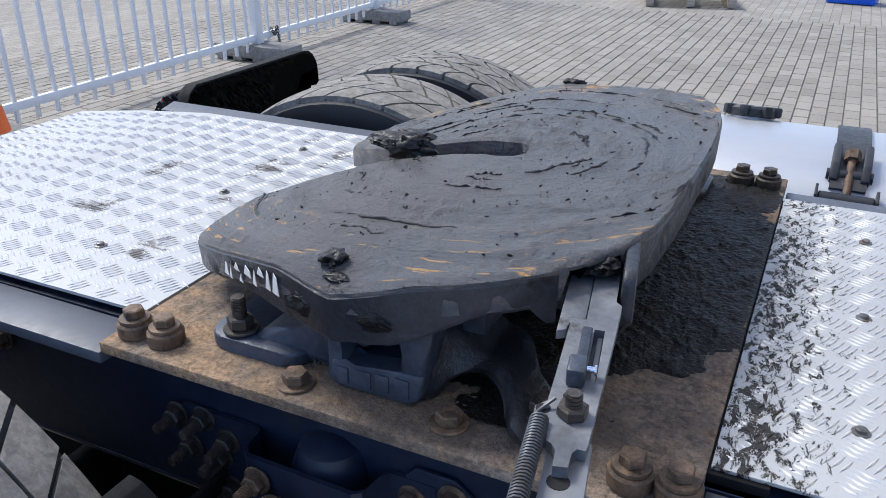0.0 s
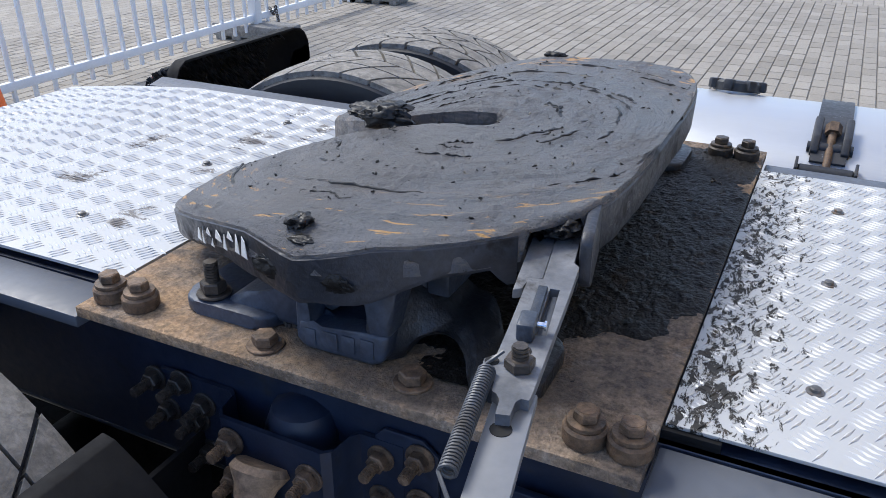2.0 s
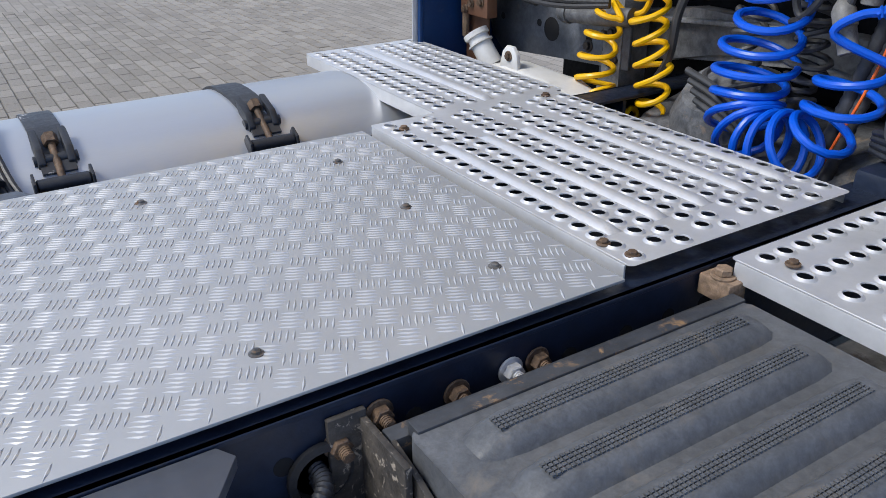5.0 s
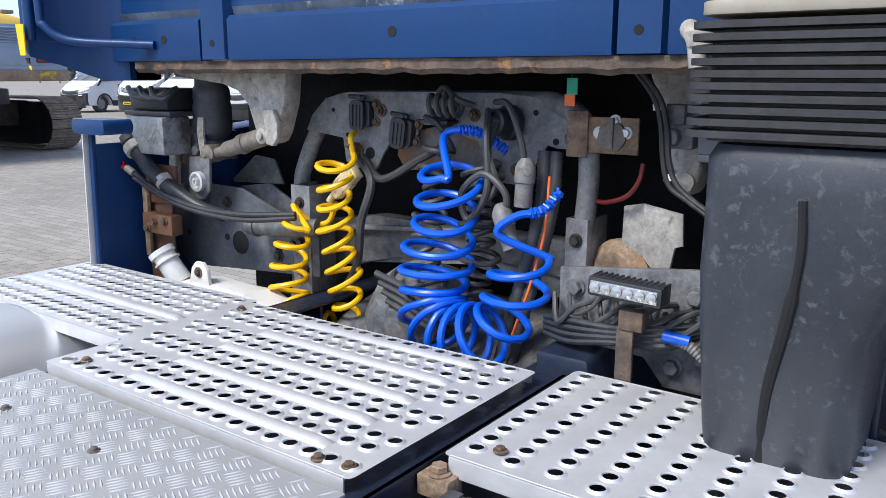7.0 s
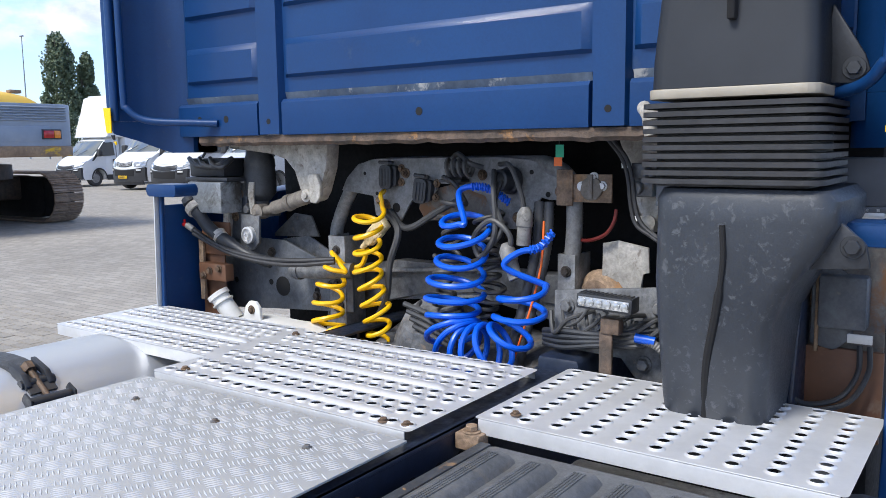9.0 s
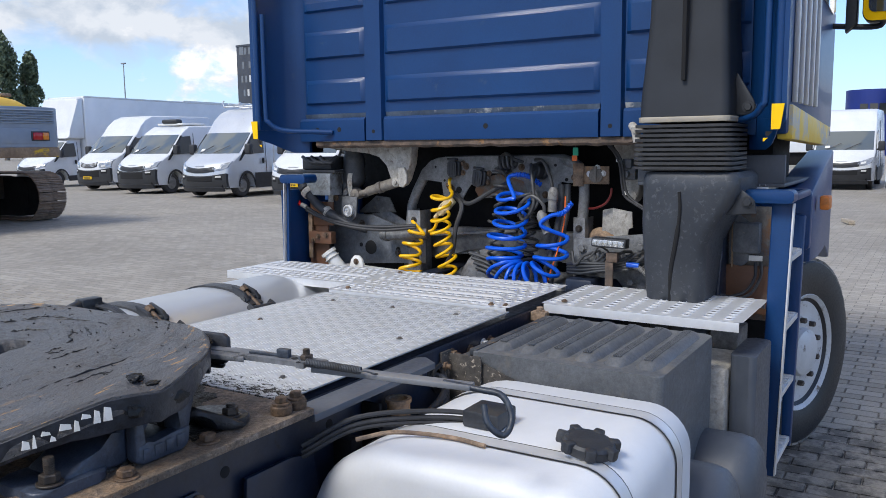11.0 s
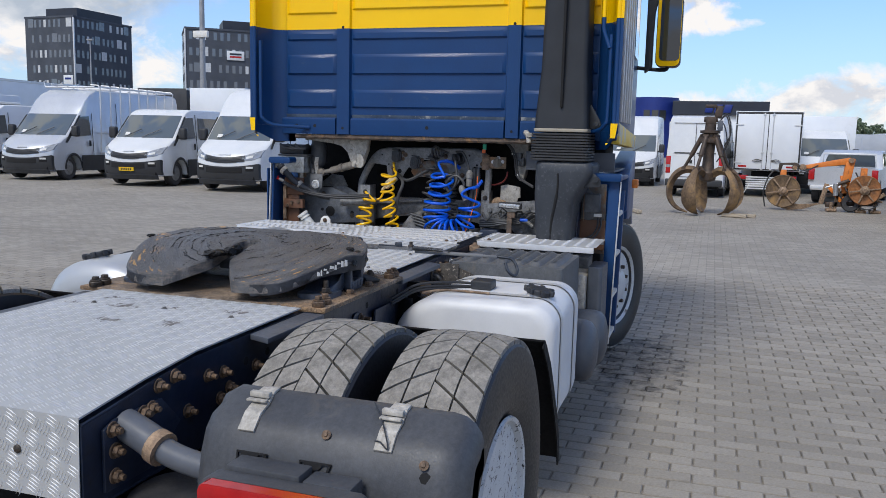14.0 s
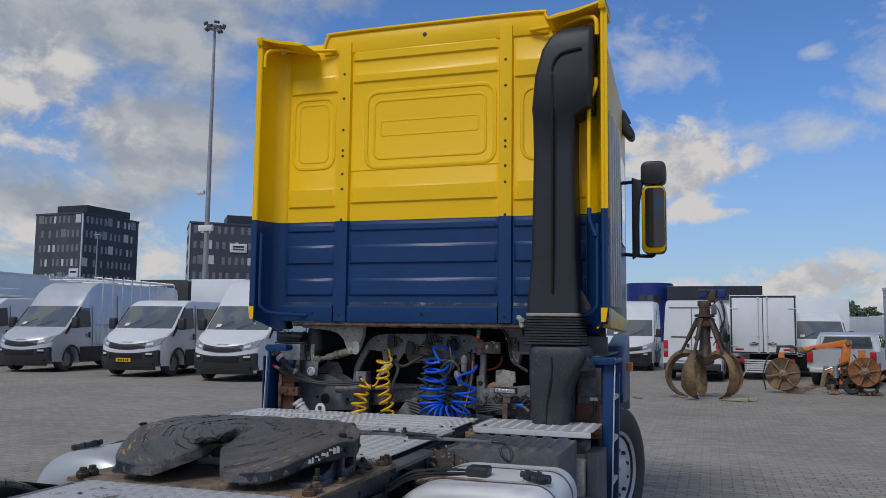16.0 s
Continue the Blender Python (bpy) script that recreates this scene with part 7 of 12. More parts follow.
emboss(rounded(-0.470, 0.475, 2.770, 3.315, 0.085, 6), 0.016)
emboss(rounded(-0.405, 0.415, 2.832, 3.250, 0.05, 6), 0.010)
emboss(rounded(-0.355, 0.365, 2.995, 3.100, 0.02, 4), 0.006)
emboss(rounded(0.730, 1.055, 2.785, 3.300, 0.08, 6), 0.014)
emboss(rounded(0.775, 1.010, 2.830, 3.255, 0.045, 6), 0.008)
emboss(rounded(-0.96, -0.66, 2.775, 3.260, 0.08, 6), 0.014)
for z, mat in ((2.755, M_YELLOW),):
    bm = new_bm()
    box(bm, BX - 0.004, BX + 0.004, ribR[1], ribL[0], z - 0.003, z + 0.003, 0.001)
    part("seam_line", bm, mat, cab)

# upright ribs, flange, rusty lower edge
for y0, y1 in (ribL, ribR):
    for za, zb, mat in ((1.680, SEAM, M_BLUE), (SEAM, ZT - 0.07, M_YELLOW)):
        bm = new_bm()
        prism(bm, [(BX + 0.01, y0 - 0.004), (BX - 0.024, y0 + 0.008), (BX - 0.026, y0 + 0.03), (BX - 0.026, y1 - 0.03), (BX - 0.024, y1 - 0.008), (BX + 0.01, y1 + 0.004)], "z", za, zb, 0.0)
        part("upright_rib", bm, mat, cab)
    for z in ([1.722, 2.40, 2.62, 2.73, 2.86, 2.90, 3.05, 3.28, 3.46]):
        bm = new_bm()
        lathe(bm, [(0.0095, 0), (0.0095, 0.0008), (0, 0.0008)], (BX - 0.0262, (y0 + y1) / 2, z), (-1, 0, 0), 12)
        part("rib_hole", bm, M_NEARBLACK, cab)
for y0, y1 in ((ribR[1] + 0.004, ribL[0] - 0.004), (ribL[1] + 0.004, 1.115), (-1.115, ribR[0] - 0.004)):
    bm = new_bm()
    prism(bm, [(BX + 0.02, 1.678), (BX - 0.020, 1.678), (BX - 0.022, 1.688), (BX - 0.022, 1.781), (BX - 0.012, 1.792), (BX + 0.02, 1.796)], "y", y0, y1)
    part("lower_flange", bm, M_BLUE, cab, "blue lower flange of the cab")
    bm = new_bm()
    prism(bm, [(BX + 0.03, 1.794), (BX + 0.004, 1.794), (BX - 0.002, 1.815), (BX + 0.03, 1.818)], "y", y0, y1)
    part("flange_gutter", bm, M_GUTTER, cab)
bm = new_bm()
rings = []
for k in range(82):
    y = -1.02 + k * 2.04 / 81
    dz, dx = 0.007 * noise.noise((k * 0.45, 1.0, 0)) + 0.003 * noise.noise((k * 1.7, 2.0, 0)), 0.006 * noise.noise((k * 0.6, 5.0, 0))
    rings.append([bm.verts.new(v) for v in ((BX + 0.05, y, 1.677), (BX - 0.012 + dx, y, 1.677), (BX - 0.014 + dx, y, 1.655 + dz), (BX - 0.004 + dx, y, 1.644 + dz), (BX + 0.05, y, 1.650))])
for a, b in zip(rings, rings[1:]):
    for k in range(5):
        bm.faces.new((a[k], a[(k + 1) % 5], b[(k + 1) % 5], b[k]))
bm.faces.new(rings[0])
bm.faces.new(rings[-1][::-1])
part("rusty_sill", bm, M_SILL, cab, "rusted sill edge under the cab")
for y in (0.03, 0.86, 1.0):
    bm = new_bm()
    lathe(bm, [(0.012, 0), (0.012, 0.001), (0, 0.001)], (BX - 0.0222, y, 1.735), (-1, 0, 0), 12)
    part("flange_hole", bm, M_NEARBLACK, cab)

# side flaps: the wall curves backwards into them
CURVE = [(BX + 0.012, 1.085), (BX - 0.004, 1.098), (BX - 0.013, 1.122), (1.828, 1.154), (1.790, 1.178), (1.72, 1.202), (1.640, 1.222)]
CURVE_OUT = [(1.635, 1.250), (1.75, 1.238), (BX + 0.1, 1.200)]
for s in (-1, 1):
    for za, zb, mat in ((1.735, SEAM, M_BLUE), (SEAM, 3.66, M_YELLOW)):
        bm = new_bm()
        pts = [(x, s * y) for x, y in CURVE + CURVE_OUT]
        prism(bm, pts, "z", za, zb)
        part("side_flap", bm, mat, cab, "side flap behind the cab", angle=50)
        bm = new_bm()
        tube(bm, [(1.646, s * 1.221, za), (1.646, s * 1.221, zb + (0.0 if zb < 3 else 0.02))], 0.015, 12)
        part("flap_tube", bm, mat, cab)
    bm = new_bm()       # the flap's slanted lower end
    ring = []
    for x, y in [(BX + 0.1, 1.085)] + CURVE + [CURVE_OUT[0]]:
        low_z = 1.622 + max(0.0, y - 1.165) / 0.057 * 0.068
        ring.append([bm.verts.new((x + q, s * y, z)) for q, z in ((0, 1.7345), (0, low_z), (0.02, low_z + 0.004), (0.02, 1.7345))])
    for a, b in zip(ring, ring[1:]):
        for k in range(4):
            bm.faces.new((a[k], a[(k + 1) % 4], b[(k + 1) % 4], b[k]))
    bm.faces.new(ring[0])
    bm.faces.new(ring[-1][::-1])
    part("flap_foot", bm, M_BLUE, cab, "bent blue lower end of the flap")
    for ya, yb, za, zb, mat in ((1.205, 1.2465, 1.693, 1.78, M_YELLOW), (1.188, 1.210, 1.670, 1.686, M_NEARBLACK), (1.180, 1.196, 1.652, 1.664, M_YELLOW)):
        bm = new_bm()
        prism(bm, [(s * ya, za), (s * (yb - 0.012), za), (s * yb, zb), (s * ya, zb)], "x", 1.6185, 1.6215, 0.0)
        part("marking", bm, mat, cab, "yellow and black marking on the flap foot")
    # tube stays
    bm = new_bm()
    tube(bm, smooth_path([(1.655, s * 1.180, 2.30), (1.655, s * 1.178, 1.84), (1.660, s * 1.165, 1.775), (1.70, s * 1.11, 1.735), (1.79, s * 0.97, 1.725), (1.832, s * 0.90, 1.722)], 6), 0.0125, 10)
    part("lower_stay", bm, M_BLUE, cab, "bent blue tube stay")
    bm = new_bm()
    tube(bm, smooth_path([(1.640, s * 1.186, 3.50), (1.645, s * 1.180, 3.60), (1.68, s * 1.12, 3.635), (1.77, s * 0.94, 3.64), (1.83, s * 0.72, 3.645)], 6), 0.0135, 10)
    part("upper_stay", bm, M_YELLOW, cab, "bent yellow tube stay")
    bm = new_bm()       # flap top: outward wing
    prism(bm, [(1.615, 3.66), (1.60, 3.715), (1.87, 3.745), (1.9, 3.66)], "y", s * 1.20, s * 1.244, 0.004)
    prism(bm, [(s * 0.86, 3.63), (s * 0.93, 3.655), (s * 1.06, 3.675), (s * 1.244, 3.718), (s * 1.244, 3.703), (s * 1.06, 3.655), (s * 0.90, 3.62)], "x", 1.61, 1.90, 0.003)
    part("flap_top", bm, M_YELLOW, cab)
bm = new_bm()
tube(bm, smooth_path([(1.640, -1.180, 3.22), (1.642, -1.176, 3.16), (1.652, -1.150, 3.11), (1.655, -1.135, 3.06), (1.655, -1.132, 2.80), (1.655, -1.132, 2.40)], 6), 0.0135, 10)
part("inner_stay", bm, M_YELLOW, cab, "bent yellow inner tube")
bm = new_bm()
tube(bm, smooth_path([(1.655, -1.132, 2.399), (1.655, -1.135, 2.33), (1.652, -1.155, 2.27), (1.645, -1.175, 2.22)], 6), 0.0135, 10)
part("inner_stay", bm, M_BLUE, cab)
bm = new_bm()
prism(bm, [(-0.845, 3.62), (0.825, 3.62), (0.80, 3.70), (0.775, ZT), (0.72, ZT + 0.015), (-0.75, ZT + 0.015), (-0.81, ZT), (-0.83, 3.70)], "x", BX - 0.012, BX + 0.4, 0.008)
part("roof_edge", bm, M_YELLOW, cab, "raised yellow roof edge")
bm = new_bm()
tube(bm, smooth_path([(BX - 0.016, 0.82, 3.66), (BX - 0.018, 0.79, ZT - 0.015), (BX - 0.018, 0.72, ZT + 0.008), (BX - 0.018, 0, ZT + 0.012), (BX - 0.018, -0.75, ZT + 0.008), (BX - 0.018, -0.82, ZT - 0.02), (BX - 0.016, -0.85, 3.66)], 5), 0.012, 10)
part("roof_bead", bm, M_YELLOW, cab)
bm = new_bm()
lathe(bm, [(0.016, 0), (0.014, 0.003), (0, 0.003)], (BX - 0.013, 0.04, 3.70), (-1, 0, 0), 14)
part("roof_plug", bm, M_PLAST, cab)
# body sides with bright upright slats and the door's mirror
for s in (-1, 1):
    bm = new_bm()
    box(bm, 1.9, 4.0, s * 1.165, s * 1.212, 1.68, SEAM, 0.01)
    narrowed(bm)
    part("side_panel", bm, M_BLUE, cab)
    bm = new_bm()
    box(bm, 1.9, 4.0, s * 1.165, s * 1.212, SEAM, 3.55, 0.01)
    narrowed(bm)
    part("side_panel", bm, M_YELLOW, cab)
    if s < 0:
        bm = new_bm()
        prism(bm, [(1.95, 1.66), (3.0, 1.63), (3.1, 1.72), (1.95, 1.79)], "y", s * 1.17, s * 1.226, 0.006)
        part("side_skirt", bm, M_WORNY, cab, "scraped yellow lower side edge")
    for k in range(5):
        bm = new_bm()
        box(bm, 2.0 + k * 0.14, 2.03 + k * 0.14, s * 1.211, s * 1.228, 1.80, 3.10, 0.003)
        part("side_slat", bm, M_GALV, cab, "bright upright side slat")
    bm = new_bm()
    prism(bm, [(2.95, s * 1.170), (3.75, s * 1.137), (3.75, s * 1.145), (2.95, s * 1.178)], "z", 2.35, 3.05, 0.001)
    part("door_window", bm, M_GLASS, cab, "dark door window")
    # mirrors
    mx, my = 3.78, s * 1.385
    bm = new_bm()
    tube(bm, smooth_path([(mx + 0.05, s * 1.12, 2.93), (mx + 0.04, s * 1.36, 2.94), (mx, my, 2.90)], 5), 0.016, 8)
    tube(bm, smooth_path([(mx + 0.05, s * 1.12, 2.30), (mx + 0.04, s * 1.36, 2.28), (mx, my, 2.33)], 5), 0.016, 8)
    prism(bm, [(s * 1.20, 2.25), (s * 1.26, 2.30), (s * 1.255, 2.75), (s * 1.30, 2.93), (s * 1.20, 2.97)], "x", mx, mx + 0.08, 0.008)
    part("mirror_arm", bm, M_PLAST, cab, "black mirror arm")
    for za, zb, w in ((2.30, 2.885, 0.10), (2.90, 3.10, 0.105)):
        bm = new_bm()
        prism(bm, rounded(my - w, my + w, za, zb, 0.05, 5), "x", mx - 0.02, mx + 0.12, 0.03, 3)
        part("mirror_housing", bm, M_PLAST, cab, "black mirror housing with yellow rim")
        bm = new_bm()
        prism(bm, rounded(my - w + 0.005, my + w - 0.005, za + 0.005, zb - 0.005, 0.045, 5), "x", mx - 0.027, mx - 0.02, 0.002)
        part("mirror_rim", bm, M_YELLOW if za < 2.5 else M_PLAST, cab)
        if za > 2.5:
            continue
        bm = new_bm()
        prism(bm, rounded(my - w + (0.03 if s > 0 else 0.008), my + w - (0.008 if s > 0 else 0.03), za + 0.05, zb - 0.02, 0.035, 5), "x", mx - 0.031, mx - 0.0275, 0.0)
        part("mirror_glass", bm, M_MIRROR, cab, "mirror glass, its dark tint standing in for a dark reflection")
    bm = new_bm()
    tube(bm, smooth_path([(3.6, s * 0.98, 3.50), (3.62, s * 1.06, 3.545), (3.64, s * 1.12, 3.50), (3.66, s * 1.17, 3.40)], 5), [0.035] * 5 + [0.042] * 5 + [0.05] * 6, 10)
    prism(bm, [(s * 1.06, 3.42), (s * 1.10, 3.50), (s * 1.15, 3.48), (s * 1.245, 3.33), (s * 1.24, 3.27), (s * 1.20, 3.26)], "x", 3.56, 3.72, 0.022, 3)
    part("kerb_mirror", bm, M_PLAST, cab, "black kerb mirror housing")

# front lower body, wheel arches and steps
for s in (-1, 1):
    bm = new_bm()
    arcp = arc(3.33, TR, 0.60, 165, 15, 14)
    prism(bm, [(2.20, 1.16), (2.70, 1.12)] + [(x, z) for x, z in arcp if z > 1.07] + [(4.02, 0.95), (4.02, 1.60), (2.20, 1.452)], "y", s * 1.12, s * 1.275, 0.012)
    prism(bm, [(s * 1.0, 1.19), (s * 1.20, 1.19), (s * 1.275, 1.22), (s * 1.278, 1.44), (s * 1.262, 1.462), (s * 1.0, 1.462)], "x", 2.155, 2.199, 0.010)
    for v in bm.verts:
        v.co.y *= 1 - 0.055 * max(0.0, v.co.x - 2.2)
    part("wing_panel", bm, M_BLUE, cab, "blue wing panel with wheel arch")
    # boarding ladder at the cab's rear corner
    bm = new_bm()
    prism(bm, [(s * 1.178, 0.40), (s * 1.240, 0.40), (s * 1.268, 1.44), (s * 1.196, 1.44)] if s < 0 else [(1.172, 0.40), (1.190, 0.40), (1.150, 1.468), (1.134, 1.468)], "x", 1.752, 1.770, 0.005, 3)
    ladder = part("ladder_post", bm, M_BLUE, truck, "blue boarding ladder post with bright edge strip")
    bm = new_bm()
    prism(bm, [(s * 1.2405, 0.41), (s * 1.2465, 0.41), (s * 1.2745, 1.43), (s * 1.2685, 1.43)] if s < 0 else [(1.191, 0.41), (1.196, 0.41), (1.154, 1.47), (1.149, 1.47)], "x", 1.735, 1.765, 0.001)
    part("edge_strip", bm, M_GALV, ladder)
    bm = new_bm()
    prism(bm, [(s * 1.205, 0.40), (s * 1.242, 0.40), (s * 1.262, 1.36), (s * 1.20, 1.36)], "x", 2.110, 2.150, 0.008)
    part("ladder_post", bm, M_BLUE, truck)
    for z in (1.215, 0.955, 0.695, 0.435) if s < 0 else ():
        bm = new_bm()
        yo = 1.238 + 0.020 * (z - 0.36)
        box(bm, 1.769, 2.109, s * (yo - 0.060), s * yo, z - 0.012, z + 0.012, 0.003)
        for k in range(9):
            box(bm, 1.785 + k * 0.036, 1.802 + k * 0.036, s * (yo - 0.055), s * (yo - 0.005), z + 0.0115, z + 0.017, 0.001)
        part("ladder_tread", bm, M_GALV, ladder, "ribbed aluminium ladder tread")
    bm = new_bm()
    ends = (-1.276, -0.97, 1.432, 1.478) if s < 0 else (0.985, 1.150, 1.470, 1.513)
    prism(bm, rounded(*ends, 0.016, 5), "x", 1.705, 1.80, 0.008, 3)
    if s < 0:
        box(bm, 1.80, 2.16, s * 1.245, s * 1.272, 1.435, 1.462, 0.006)
    part("ladder_top", bm, M_BLUE, truck)
    bm = new_bm()
    box(bm, 2.40, 2.49, s * 1.2765, s * 1.315, 1.36, 1.42, 0.008)
    part("side_marker", bm, M_ORANGE, cab, "orange side marker lamp")
# black block fills the space below the cab floor, standing in for shade
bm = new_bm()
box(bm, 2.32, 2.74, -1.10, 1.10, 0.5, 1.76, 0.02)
part("under_cab_block", bm, M_BLACK, cab, "black block standing in for shade under the cab")
bm = new_bm()
box(bm, 1.98, 3.2, -1.02, -0.78, 1.40, 1.500, 0.012)
part("wing_box", bm, M_GREYPAINT, cab, "grey box on top of the wing")
bm = new_bm()
box(bm, 1.98, 3.2, -1.145, -1.03, 1.462, 1.478, 0.004)
for k in range(5):
    box(bm, 1.98, 3.2, -1.135 + k * 0.022, -1.127 + k * 0.022, 1.478, 1.486, 0.001)
part("wing_step", bm, M_GALV, cab, "ribbed aluminium step strip")
# black box in place of the shaded hollow between the front wheels
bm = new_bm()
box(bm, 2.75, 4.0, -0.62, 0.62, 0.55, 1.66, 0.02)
part("cab_shade_box", bm, M_BLACK, cab, "black box standing in for the shaded space under the cab")

# air intake duct
def loft(bm, secs, n):
    rings = [[bm.verts.new(v) for v in s] for s in secs]
    for a, b in zip(rings, rings[1:]):
        for k in range(n):
            bm.faces.new((a[k], a[(k + 1) % n], b[(k + 1) % n], b[k]))
    bm.faces.new(rings[0][::-1])
    bm.faces.new(rings[-1])


def duct_sec(z, x0, x1, y0, y1, r=0.03):
    return [(x, y, z) for x, y in rounded(x0, x1, y0, y1, r, 4)]


bm = new_bm()
secs = [duct_sec(1.745, 1.575, 1.83, -1.072, -0.752), duct_sec(1.80, 1.58, 1.83, -1.072, -0.752), duct_sec(2.10, 1.60, 1.835, -1.055, -0.775), duct_sec(2.75, 1.61, 1.835, -1.045, -0.785),
        duct_sec(2.98, 1.60, 1.835, -1.05, -0.782), duct_sec(3.03, 1.575, 1.835, -1.155, -0.780), duct_sec(3.25, 1.575, 1.835, -1.165, -0.800), duct_sec(3.42, 1.58, 1.835, -1.167, -0.845),
        duct_sec(3.50, 1.59, 1.835, -1.167, -0.895), duct_sec(3.545, 1.61, 1.83, -1.165, -0.955), duct_sec(3.565, 1.64, 1.82, -1.16, -1.02)]
loft(bm, secs, 20)
duct = part("air_intake_duct", bm, M_DUCT, truck, "tall black plastic air intake duct with rubber bellows", angle=40)
bm = new_bm()
box(bm, 1.566, 1.60, -0.922, -0.906, 1.87, 3.25, 0.004)
tube(bm, smooth_path([(1.588, -0.914, 3.24), (1.574, -0.925, 3.32), (1.574, -0.97, 3.375), (1.574, -1.06, 3.395), (1.575, -1.10, 3.40)], 6), 0.010, 8)
part("duct_groove", bm, M_NEARBLACK, duct, "dark moulded groove")
bm = new_bm()
prism(bm, rounded(1.568, 1.84, -1.078, -0.746, 0.035, 4), "z", 1.724, 1.744, 0.003)
part("duct_band", bm, M_BAND, duct, "tan metal band")
bm = new_bm()
secs = []
for k in range(10):
    z = 1.716 - k * 0.0168
    g = 0.010 + 0.002 * k / 10
    secs += [duct_sec(z, 1.570 - g, 1.842 + g, -1.080 - g, -0.745 + g, 0.04), duct_sec(z - 0.010, 1.570 - g, 1.842 + g, -1.080 - g, -0.745 + g, 0.04),
             duct_sec(z - 0.0115, 1.584, 1.828, -1.066, -0.758, 0.035), duct_sec(z - 0.0160, 1.584, 1.828, -1.066, -0.758, 0.035)]
loft(bm, secs[::-1], 20)
part("bellows", bm, M_RUBBER, duct, "ribbed black rubber bellows", angle=30)
bm = new_bm()
secs = [duct_sec(0.93, 1.64, 1.86, -0.985, -0.785, 0.04), duct_sec(1.10, 1.60, 1.90, -0.995, -0.775, 0.04), duct_sec(1.28, 1.575, 1.93, -1.005, -0.768, 0.04), duct_sec(1.36, 1.57, 1.95, -1.04, -0.765, 0.04),
        duct_sec(1.43, 1.57, 1.95, -1.09, -0.765, 0.045), duct_sec(1.48, 1.57, 1.95, -1.115, -0.765, 0.045), duct_sec(1.525, 1.57, 1.94, -1.118, -0.765, 0.045), duct_sec(1.545, 1.58, 1.93, -1.10, -0.775, 0.04)]
loft(bm, secs, 20)
low = part("duct_elbow", bm, M_PLASTDUST, duct, "scuffed black plastic duct elbow", angle=45)
bm = new_bm()
tube(bm, smooth_path([(1.568, -0.910, 1.475), (1.566, -0.914, 1.40), (1.572, -0.902, 1.30), (1.592, -0.880, 1.18), (1.618, -0.872, 1.05), (1.640, -0.87, 0.945)], 6), [0.006] * 10 + [0.009] * 21, 8)
part("duct_seam", bm, M_NEARBLACK, low, "dark curved seam groove")
bm = new_bm()
prism(bm, [(-1.10, 1.50), (-1.16, 1.445), (-1.168, 1.40), (-1.05, 1.39)], "x", 1.62, 1.634, 0.004)
hex_bolt(bm, (1.62, -1.137, 1.440), (-1, 0, 0), 0.015, 0.010, 0.022)
part("duct_lug", bm, M_PLAST, duct)
bm = new_bm()
prism(bm, [(-1.07, 1.90), (-1.13, 1.80), (-1.14, 1.77), (-1.12, 1.745), (-1.05, 1.75)], "x", 1.70, 1.712, 0.004)
hex_bolt(bm, (1.70, -1.112, 1.775), (-1, 0, 0), 0.014, 0.010, 0.022)
part("duct_lug", bm, M_PLAST, duct)
bm = new_bm()
tube(bm, smooth_path([(BX - 0.02, -0.645, 1.715), (1.80, -0.655, 1.718), (1.785, -0.672, 1.70), (1.785, -0.680, 1.655)], 6), 0.017, 12)
tube(bm, [(1.785, -0.68, 1.715), (1.785, -0.683, 1.69)], 0.025, 14)
part("elbow_pipe", bm, M_BEIGE, cab, "pale plastic elbow pipe")

# ---------------------------------------------------------------- under the cab
def up(name, bm, mat, label=""):
    return part(name, bm, mat, truck, label)


# black panel standing in for shade at the space's back, and the gearbox pan
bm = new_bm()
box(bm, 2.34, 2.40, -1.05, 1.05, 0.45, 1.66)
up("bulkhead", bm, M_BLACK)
bm = new_bm()
prism(bm, [(1.80, 0.78), (2.34, 0.74), (2.34, 1.02), (2.15, 1.05), (1.98, 0.99), (1.80, 0.90)], "y", -0.30, 0.34, 0.02)
lathe(bm, [(0.16, 0), (0.17, 0.02), (0.15, 0.12), (0.10, 0.18)], (2.10, 0.12, 0.95), (-0.5, 0, 0.85), 24)
up("gearbox", bm, M_UNDER, "dirty grey gearbox casting")
bm = new_bm()
for k in range(9):
    box(bm, 1.79, 1.93, -0.12 - k * 0.018, -0.112 - k * 0.018, 0.955, 0.985, 0.001)
up("cooling_fins", bm, M_PLAST)
bm = new_bm()
prism(bm, [(0.62, 1.06), (0.45, 1.08), (0.30, 1.13), (0.0, 1.16), (-0.30, 1.14), (-0.36, 1.10), (-0.36, 1.20), (-0.30, 1.235), (0.40, 1.235), (0.62, 1.20)], "x", 2.19, 2.25, 0.006)
up("cross_beam", bm, M_UNDER, "grey arched cross beam")

# tube arch with its socket plate
bm = new_bm()
tube(bm, smooth_path([(2.12, 0.664, 0.90), (2.12, 0.647, 1.03), (2.12, 0.627, 1.305), (2.12, 0.608, 1.377), (2.12, 0.562, 1.463), (2.12, 0.497, 1.545), (2.12, 0.40, 1.572), (2.12, 0.10, 1.578), (2.11, -0.19, 1.580), (2.09, -0.26, 1.574),
                      (2.08, -0.314, 1.548), (2.08, -0.336, 1.503), (2.08, -0.342, 1.416), (2.08, -0.336, 1.32), (2.08, -0.324, 1.206)], 5), 0.0245, 14)
arch = up("tube_arch", bm, M_ARCH, "grey steel tube arch carrying the sockets")
bm = new_bm()
